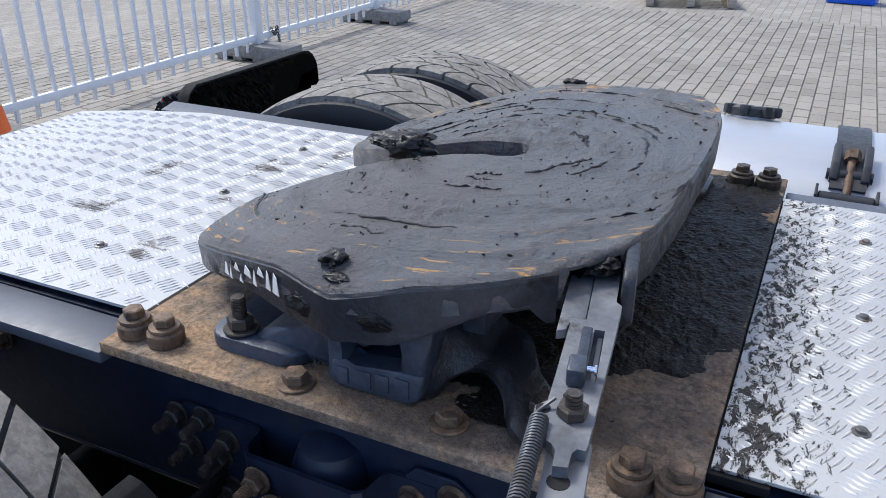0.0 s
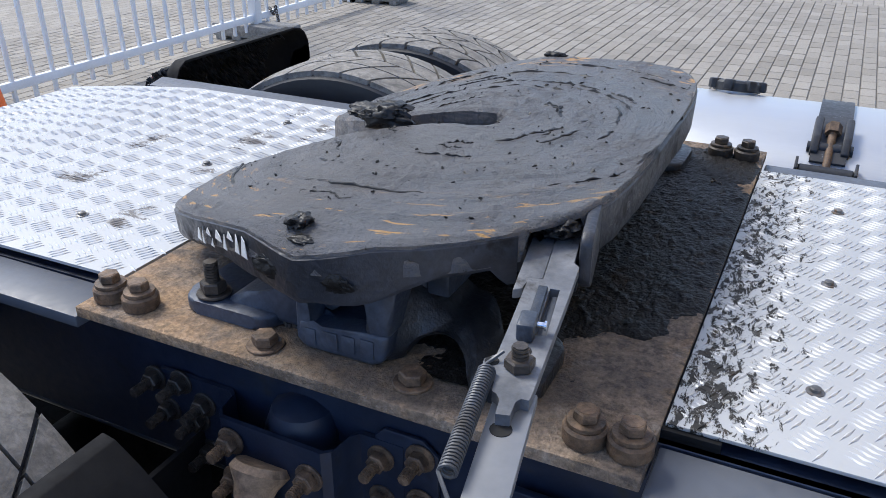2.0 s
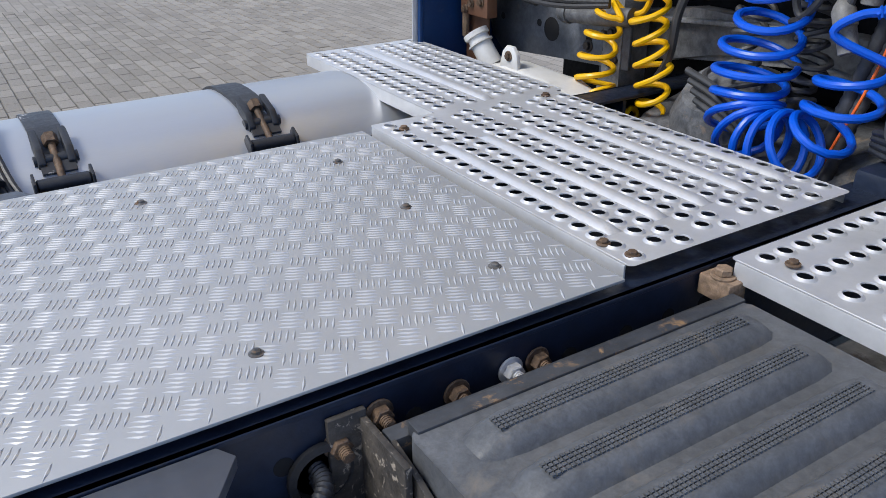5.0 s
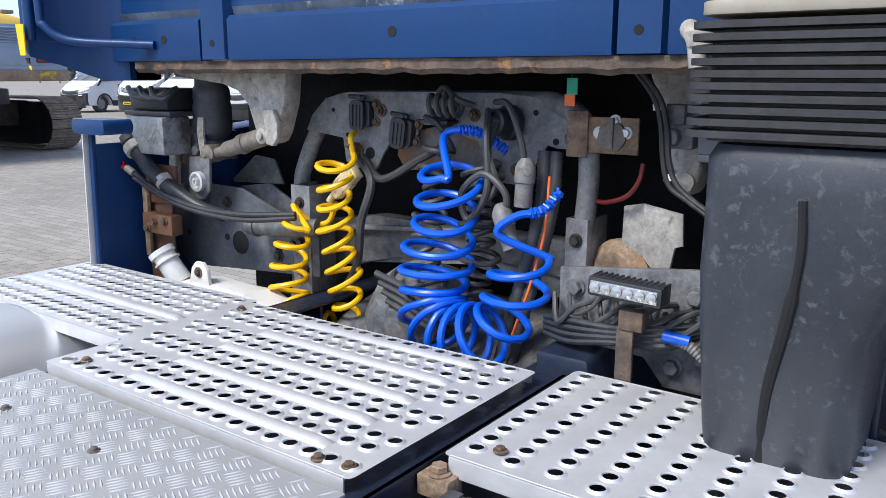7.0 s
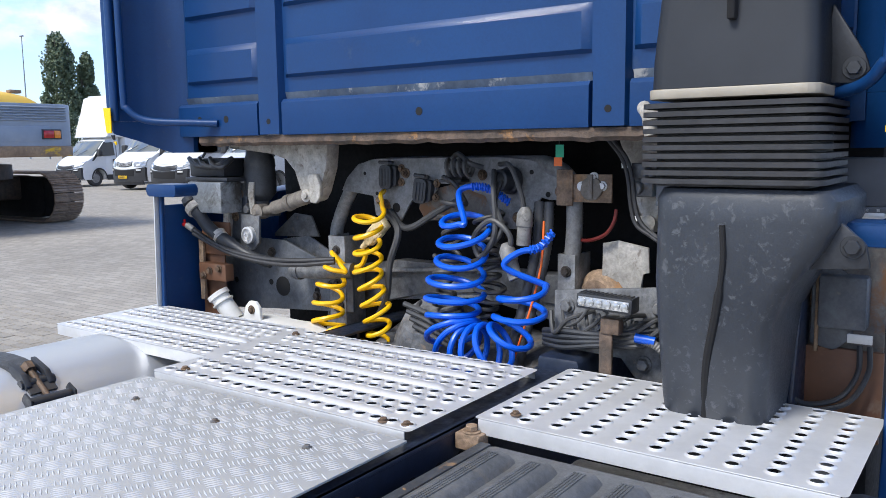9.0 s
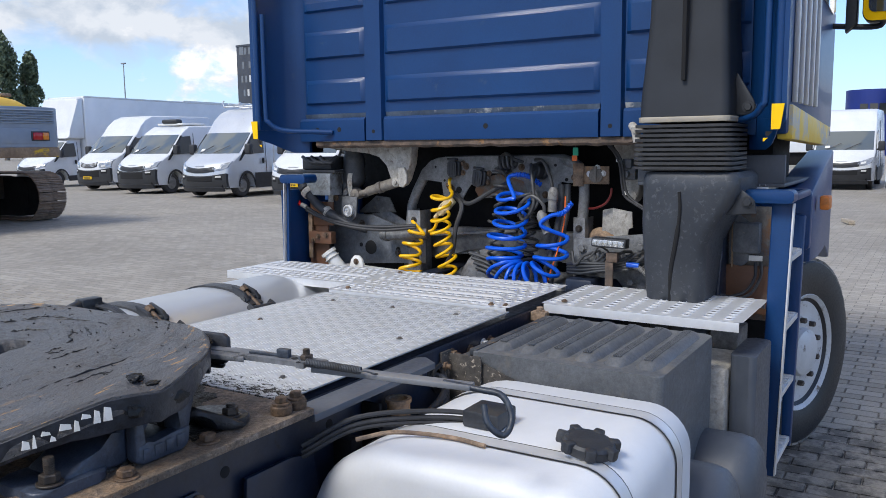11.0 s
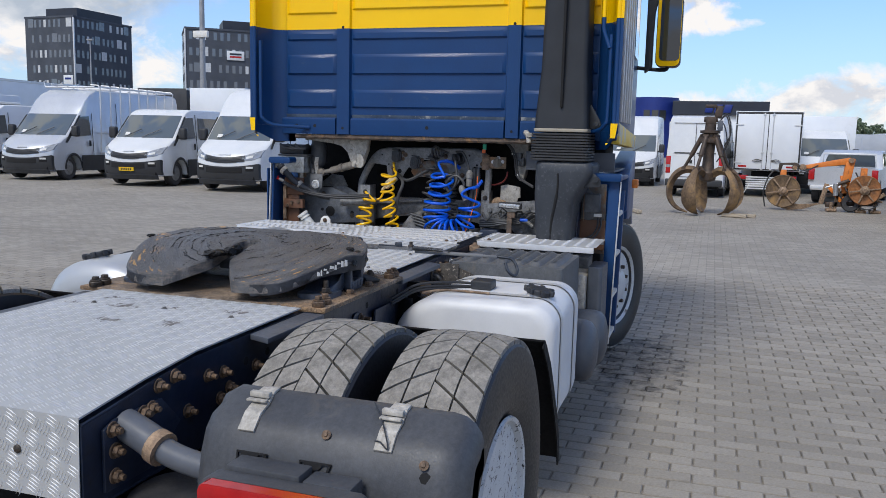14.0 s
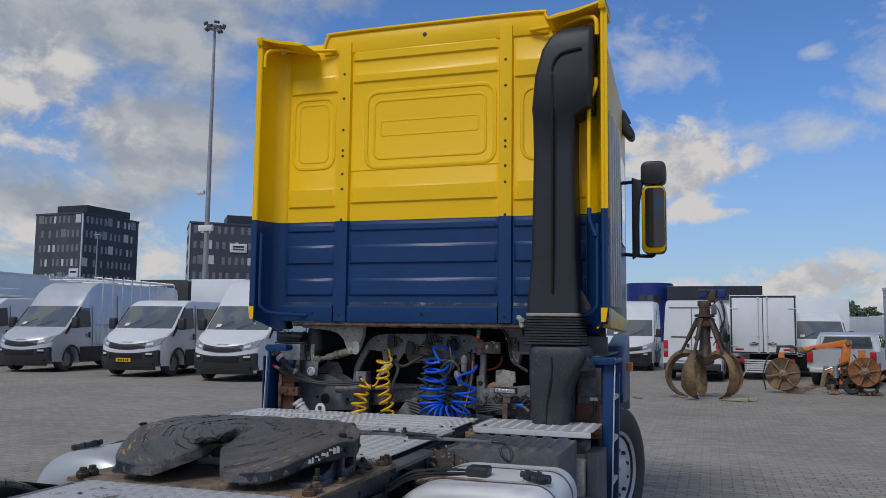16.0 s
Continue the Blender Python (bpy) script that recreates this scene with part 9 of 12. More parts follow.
for y, z in ((-0.40, 1.20), (-0.40, 1.12), (-0.45, 1.11), (-0.50, 1.16), (-0.66, 1.22), (-0.68, 1.10), (-0.62, 1.07)):
    bm = new_bm()
    hex_bolt(bm, (1.92, y, z), (-1, 0, 0), 0.016, 0.014, 0.022)
    part("mount_bolt", bm, M_UNDER, mp)
bm = new_bm()
prism(bm, [(-0.36, 1.08), (-0.48, 1.08), (-0.50, 0.98), (-0.46, 0.90), (-0.36, 0.90)], "x", 1.82, 2.0, 0.012)
lathe(bm, [(0.03, 0), (0.03, 0.05), (0.018, 0.06), (0, 0.06)], (1.82, -0.46, 0.99), (-1, 0, 0), 16)
up("spring_shackle", bm, M_FRAME)
bm = new_bm()
for k in range(4):
    tube(bm, smooth_path([(1.90, -0.34, 1.13 - k * 0.012), (1.86, -0.42, 1.145 - k * 0.015), (1.85, -0.52, 1.15 - k * 0.010), (1.86, -0.64, 1.17 - k * 0.012), (1.92, -0.72, 1.18)], 5), 0.0075, 8)
tagged(up("cable_loom", bm, M_PLAST), kind="stuff")
bm = new_bm()
lm = random.Random(8)
for k in range(9):
    y0, z0 = -0.36 - 0.035 * k, 1.19 - 0.02 * lm.random()
    tube(bm, smooth_path([(1.90, y0, z0), (1.86, y0 - 0.03, z0 - 0.02 - 0.03 * lm.random()), (1.855, y0 - 0.07, z0 - 0.01), (1.87, y0 - 0.10, z0 + 0.03 * lm.random()), (1.915, y0 - 0.12, z0 + 0.01)], 5), lm.uniform(0.004, 0.007), 7)
tagged(up("loose_wiring", bm, M_CABLE, "tangled black wiring under the lamp"), kind="stuff")
bm = new_bm()
tube(bm, smooth_path([(1.85, -0.640, 1.150), (1.85, -0.675, 1.142), (1.855, -0.71, 1.115)], 12), 0.011, 9, ridges=0.08)
up("corrugated_conduit", bm, M_PLUG)
bm = new_bm()
tube(bm, [(1.845, -0.625, 1.155), (1.85, -0.675, 1.15)], 0.012, 10)
up("blue_plug", bm, M_HOSEB, "blue cable plug")
# conduits down the right leg
for k, (y0, rr) in enumerate(((-0.245, 0.017), (-0.275, 0.015))):
    bm = new_bm()
    tube(bm, smooth_path([(2.05, y0, 1.47), (2.03, y0 - 0.005, 1.36), (2.02, y0 + 0.015, 1.24), (1.99, y0 + 0.04, 1.10), (1.96, y0 + 0.06, 0.96)], 16), rr, 10, ridges=0.06)
    up("corrugated_conduit", bm, M_GREYPLAST, "grey corrugated conduit")
bm = new_bm()
tube(bm, smooth_path([(2.0, -0.285, 1.42), (1.985, -0.285, 1.30), (1.97, -0.262, 1.18), (1.95, -0.24, 1.09), (1.94, -0.21, 0.99)], 6), 0.0035, 8)
up("orange_cable", bm, M_ORANGEC, "thin orange cable")

# right corner beside the duct
bm = new_bm()
box(bm, 1.96, 1.975, -1.16, -1.00, 0.95, 1.40, 0.003)
rc = up("corner_plate", bm, M_SPECK2, "brown-stained corner bracket plate")
bm = new_bm()
box(bm, 1.90, 1.955, -1.13, -1.03, 1.22, 1.34, 0.008)
part("valve_cover", bm, M_UNDERB, rc, "grey valve cover")
bm = new_bm()
prism(bm, [(-1.100, 1.330), (-1.012, 1.400), (-1.012, 1.180), (-1.060, 1.160), (-1.100, 1.200)], "x", 1.930, 1.938, 0.003)
part("blue_grey_bracket", bm, M_UNDERB, rc, "blue-grey bracket plate")
bm = new_bm()
box(bm, 1.920, 1.929, -1.030, -1.022, 1.16, 1.42, 0.002)
part("upright_strip", bm, M_RUST, rc)
bm = new_bm()
box(bm, 1.892, 1.8985, -1.145, -1.095, 1.195, 1.215, 0.001)
part("small_tag", bm, M_WHITEP, rc, "small white tag")
bm = new_bm()
box(bm, 1.93, 1.945, -1.165, -0.995, 0.98, 1.17, 0.002)
part("brown_plate", bm, M_BROWN, rc)
for y, z in ((-1.02, 1.37), (-1.02, 1.27), (-1.04, 1.10), (-1.12, 1.12), (-1.03, 1.0)):
    bm = new_bm()
    hex_bolt(bm, (1.955, y, z), (-1, 0, 0), 0.014, 0.012, 0.02)
    part("corner_bolt", bm, M_RUSTB, rc)
bm = new_bm()
prism(bm, [(1.80, 1.02), (1.96, 1.02), (1.96, 1.42), (1.90, 1.42)], "y", -1.005, -0.99, 0.004)
up("blue_bracket", bm, M_FRAME)
for k in range(2):
    bm = new_bm()
    tube(bm, smooth_path([(1.90, -1.12 - 0.02 * k, 1.19), (1.89, -1.12 - 0.02 * k, 1.13), (1.87, -1.09 - 0.015 * k, 1.075 - 0.01 * k), (1.85, -1.03, 1.055 - 0.012 * k), (1.84, -0.99, 1.07)], 6), 0.006, 8)
    up("brake_line", bm, M_PLAST)
bm = new_bm()
box(bm, 1.72, 1.9, -1.10, -1.0, 0.86, 0.95, 0.004)
up("lamp_bracket", bm, M_UNDER)
# rear corner step board on the near side and grey shelf behind the duct
bm = new_bm()
box(bm, 1.98, 2.75, -1.20, -0.62, 1.475, 1.49, 0.003)
box(bm, 1.98, 2.0, -1.20, -0.62, 1.49, 1.60, 0.003)
up("grey_shelf", bm, M_GREYPAINT, "grey metal shelf behind the duct")

# ---------------------------------------------------------------- coiled hoses and cables
def coil(bm, axis_pts, radius, turns, r, per=16, start=0.0, squash=1.0, seg=8, lead_in=(), lead_out=(), bunch=0.0, tilt=None):
    """A tube wound round a bent axis; bunch crowds the turns at mid length, tilt lets each turn sag."""
    ax = smooth_path(axis_pts, 12)
    lens = [0.0]
    for a, b in zip(ax, ax[1:]):
        lens.append(lens[-1] + (b - a).length)
    N = int(turns * per)
    u, pts, j = None, [], 0
    for k in range(N + 1):
        s = lens[-1] * (k / N + bunch * math.sin(2 * math.pi * k / N) / (2 * math.pi))
        while j < len(ax) - 2 and lens[j + 1] < s:
            j += 1
        f = (s - lens[j]) / max(1e-6, lens[j + 1] - lens[j])
        p, d = ax[j].lerp(ax[j + 1], f), (ax[j + 1] - ax[j]).normalized()
        if u is None:
            u = (X - d * X.dot(d)).normalized()
        u = (u - d * u.dot(d)).normalized()
        v = d.cross(u)
        rad = radius(k / N) if callable(radius) else radius
        a = start + 2 * math.pi * k / per
        pts.append(p + (u * math.cos(a) * squash + v * math.sin(a)) * rad + Z * (math.cos(a) * rad * (tilt(k / N) if tilt else 0.0)))
    a = smooth_path([*lead_in, pts[0], pts[1]], 6)[:-1] if lead_in else []
    b = smooth_path([pts[-2], pts[-1], *lead_out], 6)[1:] if lead_out else []
    tube(bm, list(a) + pts[1:-1] + list(b), r, seg)


yellow = thing("coiled_air_hose", (2.0, 0.45, 1.0), "yellow coiled plastic air hose hanging from the socket plate", "air hose", "coiled trailer hoses")
bm = new_bm()
coil(bm, [(1.99, 0.352, 1.43), (1.99, 0.366, 1.379), (1.99, 0.366, 1.324), (1.99, 0.370, 1.259), (1.99, 0.362, 1.194), (1.99, 0.345, 1.131), (1.985, 0.330, 1.083), (1.98, 0.321, 1.035), (1.975, 0.325, 0.985)], lambda t: 0.047 + 0.004 * math.sin(19 * t) - 0.006 * t, 8.2, 0.0082, 18, 0.4, 0.95, 8, tilt=lambda t: 0.25,
     lead_in=[(2.07, 0.358, 1.488), (2.03, 0.340, 1.475)])
coil(bm, [(1.97, 0.345, 0.955), (1.965, 0.42, 0.945), (1.965, 0.49, 0.955), (1.97, 0.533, 1.01), (1.975, 0.541, 1.09), (1.975, 0.530, 1.15), (1.98, 0.514, 1.20), (1.985, 0.498, 1.235)], lambda t: 0.038 + 0.016 * math.sin(3.14 * t), 7.6, 0.0082, 18, 1.2, 0.95, 8,
     lead_out=[(2.0, 0.54, 1.275), (2.03, 0.50, 1.225), (2.05, 0.45, 1.232), (2.045, 0.415, 1.29)])
part("hose", bm, M_HOSEY, yellow)
bm = new_bm()
a, b = Vector((2.03, 0.405, 1.315)), Vector((2.03, 0.325, 1.386))
d = (b - a).normalized()
hm = Matrix.Translation(a) @ Matrix(((0, 0, -1, 0), (d.y, d.z, 0, 0), (d.z, -d.y, 0, 0), (0, 0, 0, 1)))
box(bm, 0.004, 0.112, -0.022, 0.022, -0.016, 0.016, 0.006, hm)
box(bm, 0.030, 0.080, -0.026, 0.026, -0.010, 0.012, 0.004, hm)
lathe(bm, [(0.009, -0.03), (0.011, 0), (0.015, 0.006), (0, 0.006)], a, d, 14)
cyl(bm, hm @ Vector((0.09, 0, 0.014)), hm @ Vector((0.09, 0, 0.024)), 0.016, seg=16, bev=0.003)
part("coupling_head", bm, M_CREAM, yellow, "dirty cream plastic coupling head")

blue = thing("coiled_air_hose", (1.85, -0.12, 1.066), "blue coiled plastic air hose draped over the step grille", "air hose", "coiled trailer hoses")
bm = new_bm()
coil(bm, [(1.945, -0.049, 1.440), (1.945, -0.049, 1.400), (1.94, -0.046, 1.336), (1.935, -0.030, 1.256), (1.925, -0.020, 1.170), (1.915, -0.023, 1.098), (1.895, -0.062, 1.050), (1.88, -0.127, 1.042), (1.875, -0.189, 1.060), (1.885, -0.235, 1.098), (1.905, -0.253, 1.145), (1.92, -0.258, 1.198), (1.93, -0.262, 1.240)],
     lambda t: 0.066 + 0.012 * math.sin(math.pi * min(1.0, 1.9 * t)) + 0.006 * math.sin(29 * t) + 0.010 * math.sin(math.pi * t), 13.5, 0.0092, 26, 2.6, 0.9, 9, bunch=0.24, tilt=lambda t: 0.42 * max(0.0, 1 - t / 0.42) + 0.30 * max(0.0, (t - 0.72) / 0.28),
     lead_in=[(2.04, -0.145, 1.468), (2.0, -0.085, 1.512), (1.97, -0.015, 1.500)], lead_out=[(1.915, -0.205, 1.292), (1.93, -0.240, 1.334), (1.96, -0.295, 1.350), (1.98, -0.325, 1.392)])
part("hose", bm, M_HOSEB, blue)
for pts in ([(2.04, -0.148, 1.466), (2.02, -0.118, 1.492), (2.0, -0.085, 1.512), (1.985, -0.05, 1.514)], [(1.945, -0.268, 1.342), (1.96, -0.295, 1.350), (1.98, -0.325, 1.392)]):
    bm = new_bm()
    q = smooth_path(pts, 22)
    u, pt = None, []
    for k, p in enumerate(q):
        dd = (q[min(k + 1, len(q) - 1)] - q[max(0, k - 1)]).normalized()
        uu, vv, _ = frame_of(dd)
        pt.append(p + (uu * math.cos(k * 1.4) + vv * math.sin(k * 1.4)) * 0.0105)
    tube(bm, pt, 0.0035, 6)
    part("kink_guard", bm, M_HOSEB, blue, "blue spiral kink guard")

for name, axis, rad, turns, ph, ins, outs in (
        ("coiled_cable", [(2.03, -0.083, 1.43), (2.025, -0.092, 1.36), (2.02, -0.084, 1.29), (2.015, -0.097, 1.22), (2.01, -0.085, 1.14), (1.99, -0.10, 1.08)], lambda t: 0.040 + 0.010 * math.sin(21 * t), 11.5, 0.3, [(2.02, -0.13, 1.53), (1.97, -0.14, 1.47), (1.96, -0.17, 1.40), (1.97, -0.13, 1.35)], [(1.93, 0.02, 1.06), (1.94, 0.12, 1.13), (2.0, 0.16, 1.14)]),
        ("coiled_cable", [(2.04, 0.045, 1.47), (2.035, 0.065, 1.40), (2.03, 0.060, 1.32), (2.025, 0.085, 1.24), (2.02, 0.075, 1.16), (2.0, 0.05, 1.06)], lambda t: 0.034 + 0.010 * math.sin(17 * t), 9.5, 1.3, [(2.02, 0.08, 1.54), (2.01, 0.03, 1.52)], [(1.93, 0.08, 0.99), (1.95, 0.10, 0.93)])):
    th = thing(name, (1.96, axis[0][1], 1.0), "black coiled electric cable hanging from a trailer socket", "cable", "coiled trailer cables")
    bm = new_bm()
    coil(bm, axis, rad, turns, 0.0072, 14, ph, 0.9, 7, lead_in=ins, lead_out=outs)
    part("cable", bm, M_CABLE, th)
# loose loops and plugs
th = thing("trailer_plug", (2.0, -0.25, 1.40), "grey trailer plugs on black cables in front of the arch", "plug")
bm = new_bm()
tube(bm, smooth_path([(2.03, -0.10, 1.56), (1.97, -0.135, 1.50), (1.95, -0.15, 1.38), (1.95, -0.10, 1.31), (1.95, -0.08, 1.37), (1.95, -0.14, 1.42), (1.95, -0.20, 1.38), (1.96, -0.195, 1.32)], 8), 0.0085, 8)
tube(bm, smooth_path([(2.03, -0.12, 1.58), (1.99, -0.18, 1.575), (1.98, -0.22, 1.50), (1.98, -0.235, 1.43)], 8), 0.0075, 8)
tube(bm, smooth_path([(2.05, 0.06, 1.60), (2.02, 0.02, 1.61), (2.0, -0.03, 1.585), (2.03, -0.06, 1.57)], 8), 0.008, 8)
part("cable", bm, M_CABLE, th)
for a, b in (((1.98, -0.235, 1.45), (1.975, -0.232, 1.35)), ((1.955, -0.185, 1.345), (1.945, -0.225, 1.255))):
    bm = new_bm()
    a, b = Vector(a), Vector(b)
    ln = (b - a).length
    lathe(bm, [(0.010, -0.01), (0.018, 0.0), (0.024, 0.012), (0.024, ln * 0.45), (0.021, ln * 0.48), (0.021, ln), (0.017, ln + 0.002), (0.016, ln - 0.015), (0, ln - 0.015)], a, (b - a), 18)
    part("plug", bm, M_PLUG, th, "grey plastic plug body")
bm = new_bm()
for k in range(4):
    tube(bm, [(2.0 + 0.018 * math.cos(a / 10 * 6.283), 0.05 - k * 0.022 - a * 0.0018 + 0.0, 1.57 + 0.024 * math.sin(a / 10 * 6.283)) for a in range(11)], 0.007, 7)
part("cable", bm, M_CABLE, th)
th = thing("coiled_cable_lower", (1.98, 0.1, 0.95), "loose black cables lying above the gearbox", "cable")
bm = new_bm()
for k in range(4):
    tube(bm, smooth_path([(1.93, 0.17 - 0.012 * k, 1.145 - 0.022 * k), (1.92, 0.06, 1.12 - 0.02 * k), (1.93, -0.02, 1.06 - 0.015 * k), (1.95, 0.02 + 0.02 * k, 0.97), (1.98, 0.06 + 0.02 * k, 0.93)], 7), 0.009, 8)
tube(bm, smooth_path([(2.08, 0.36, 1.42), (2.03, 0.27, 1.36), (2.02, 0.30, 1.25), (2.03, 0.33, 1.12), (2.03, 0.42, 1.0), (2.0, 0.50, 0.93)], 7), 0.012, 8)
tube(bm, smooth_path([(2.08, 0.34, 1.42), (2.04, 0.24, 1.37), (2.05, 0.12, 1.43), (2.08, 0.05, 1.47)], 7), 0.011, 8)
part("cable", bm, M_CABLE, th)
th = thing("hanging_tag", (2.02, -0.30, 1.6), "small green and orange paper tag hanging under the cab", "tag")
bm = new_bm()
box(bm, 2.02, 2.022, -0.335, -0.31, 1.60, 1.635, 0.0, Matrix.Translation((0, 0, 0)))
part("green_half", bm, M_GREEN, th)
bm = new_bm()
box(bm, 2.02, 2.022, -0.330, -0.305, 1.575, 1.600, 0.0)
part("orange_half", bm, M_ORANGEC, th)
bm = new_bm()
cyl(bm, (2.021, -0.32, 1.634), (2.03, -0.32, 1.668), 0.0015, seg=6)
part("string", bm, M_PLAST, th)

# ---------------------------------------------------------------- parked vans
M_SILVER = surf("silver_van_paint", (0.55, 0.57, 0.60), (0.62, 0.64, 0.67), 2, (0.26, 0.36), 0.35, 0.0, coat=0.3)
M_BUMPER = surf("dark_bumper_plastic", (0.020, 0.021, 0.024), (0.034, 0.035, 0.038), 4, (0.5, 0.65), 0.0, 0.1, 90, 0.001)
M_SEAM = plain("door_seam_rubber", (0.03, 0.03, 0.032), 0.7)
M_LAMPGLASS = surf("headlamp_glass", (0.20, 0.22, 0.24), (0.46, 0.48, 0.51), 9, (0.08, 0.16), 0.3, 0.0, coat=0.6)
M_PLATEY = plain("yellow_plate", (0.75, 0.46, 0.01), 0.5)
M_ALLOY = surf("wheel_cover_silver", (0.20, 0.205, 0.215), (0.32, 0.325, 0.335), 9, (0.3, 0.45), 0.6, 0.05)
M_BOXSIDE = surf("white_box_panel", (0.66, 0.685, 0.715), (0.74, 0.76, 0.785), 1.2, (0.35, 0.5), 0.0, 0.02, 40, 0.001, (0.62, 0.62, 0.61), 1.6, (0.62, 0.8))
M_GREYBOX = surf("grey_box_panel", (0.34, 0.37, 0.42), (0.42, 0.45, 0.50), 1.2, (0.4, 0.55), 0.0, 0.02, 40, 0.001)
M_AMBER = surf("amber_lamp_plastic", (0.60, 0.17, 0.01), (0.72, 0.24, 0.02), 20, (0.15, 0.25), 0, 0.0, coat=0.4)
M_SCREEN = plain("windscreen_glass", (0.105, 0.122, 0.126), 0.05, 0.0, 0.8)


class Shell:
    """The curved skin of a van: a side outline swept across the width, drawn in at roof and nose."""

    def __init__(self, width, height, nose_x):
        self.w, self.h, self.nx = width / 2, height, nose_x

    def at(self, x, f, z, off=0.0):
        tumble = 1 - 0.115 * max(0.0, (z - 1.05) / (self.h - 1.05)) ** 1.25
        pull = 0.27 * abs(f) ** 2.4 * min(1.0, max(0.0, (x - self.nx + 1.9) / 1.7))
        plan = 1 - 0.09 * max(0.0, (x - self.nx + 0.55) / 0.55) ** 2 if x > self.nx - 0.55 else 1.0
        return Vector((x - pull, f * (self.w * tumble * plan) + math.copysign(off, f), z))

    def side(self, bm, pts, s, off=0.006, thick=0.02):
        """A slab lying on the flank; pts are (x, z)."""
        a = [bm.verts.new(self.at(x, s, z, off)) for x, z in pts]
        b = [bm.verts.new(self.at(x, s, z, off - thick)) for x, z in pts]
        bm.faces.new(a)
        bm.faces.new(b[::-1])
        for k in range(len(pts)):
            bm.faces.new((a[k], a[(k + 1) % len(pts)], b[(k + 1) % len(pts)], b[k]))

    def nose_at(self, z):
        """How far forward the nose reaches at a height."""
        for (xa, za), (xb, zb) in zip(self.face, self.face[1:]):
            if za <= z <= zb:
                return xa + (xb - xa) * (z - za) / (zb - za)
        return self.face[-1][0]

    def swept(self, bm, edge, off=0.010, thick=0.03):
        """A slab on the nose between two rising edges; edge holds (f, z below, z above)."""
        g = []
        for o in (off, off - thick):
            g.append([[bm.verts.new(self.at(self.nose_at(za + (zb - za) * i / 3) + o, f, za + (zb - za) * i / 3 + o * 0.3)) for i in range(4)] for f, za, zb in edge])
        for k in range(len(edge) - 1):
            for i in range(3):
                bm.faces.new((g[0][k][i], g[0][k + 1][i], g[0][k + 1][i + 1], g[0][k][i + 1]))
            for i in (0, 3):
                bm.faces.new((g[0][k][i], g[1][k][i], g[1][k + 1][i], g[0][k + 1][i]))
        for k in (0, len(edge) - 1):
            for i in range(3):
                bm.faces.new((g[0][k][i], g[0][k][i + 1], g[1][k][i + 1], g[1][k][i]))

    def front(self, bm, pts, f0, f1, off=0.008, thick=0.03, n=10):
        """A slab following the nose; pts run up the outline, (x, z)."""
        nor = []
        for i in range(len(pts)):
            a, b = pts[max(0, i - 1)], pts[min(len(pts) - 1, i + 1)]
            d = Vector((b[0] - a[0], b[1] - a[1])).normalized()
            nor.append((d.y, -d.x))
        g = []
        for o in (off, off - thick):
            g.append([[bm.verts.new(self.at(x + nx * o, f0 + (f1 - f0) * k / n, z + nz * o)) for (x, z), (nx, nz) in zip(pts, nor)] for k in range(n + 1)])
        m = len(pts)
        for k in range(n):
            for i in range(m - 1):
                bm.faces.new((g[0][k][i], g[0][k + 1][i], g[0][k + 1][i + 1], g[0][k][i + 1]))
                bm.faces.new((g[1][k][i], g[1][k][i + 1], g[1][k + 1][i + 1], g[1][k + 1][i]))
            for i in (0, m - 1):
                bm.faces.new((g[0][k][i], g[1][k][i], g[1][k + 1][i], g[0][k + 1][i]))
        for k in (0, n):
            for i in range(m - 1):
                bm.faces.new((g[0][k][i], g[0][k][i + 1], g[1][k][i + 1], g[1][k][i]))


def placed(ob, m):
    ob.matrix_basis = m
    return ob


def local_part(name, bm, mat, parent, label="", **kw):
    ob = new(name, finish(name, bm, mat, kw.get("smooth", True), kw.get("angle", 38)))
    ob.parent = parent
    return tagged(ob, label)


def road_wheel(parent, x, y, s, r=0.355, w=0.22, steel=False):
    bm = new_bm()
    h = w / 2
    lathe(bm, [(r * 0.58, -h * 0.8), (r * 0.8, -h), (r * 0.93, -h * 0.95), (r, -h * 0.7), (r, h * 0.7), (r * 0.93, h * 0.95), (r * 0.8, h), (r * 0.58, h * 0.8)], (x, y, r), (0, 1, 0), 32, close=True)
    wh = local_part("wheel", bm, M_RUBBER, parent, "black road tyre")
    bm = new_bm()
    q = [(r * 0.60, h * 0.82), (r * 0.57, h * 0.9), (r * 0.54, h * 0.55), (r * 0.36, h * 0.62), (r * 0.3, h * 0.9), (r * 0.16, h * 0.95), (0, h * 0.95)]
    lathe(bm, q, (x, y, r), (0, s, 0), 28)
    for k in range(8):
        a = 2 * math.pi * k / 8
        box(bm, -0.018, 0.018, -0.012, 0.012, r * 0.24, r * 0.56, 0.004, Matrix.Translation((x, y + s * h * 0.66, r)) @ Matrix.Rotation(a, 4, "Y"))
    local_part("rim", bm, M_GREYPAINT if steel else M_ALLOY, wh)


def arch(cx, r, z0, n=10):
    return [(cx + r * math.cos(a), 0.33 + r * math.sin(a)) for a in [math.asin(max(-1, (z0 - 0.33) / r)) + (math.pi - 2 * math.asin((z0 - 0.33) / r)) * k / n for k in range(n + 1)]]


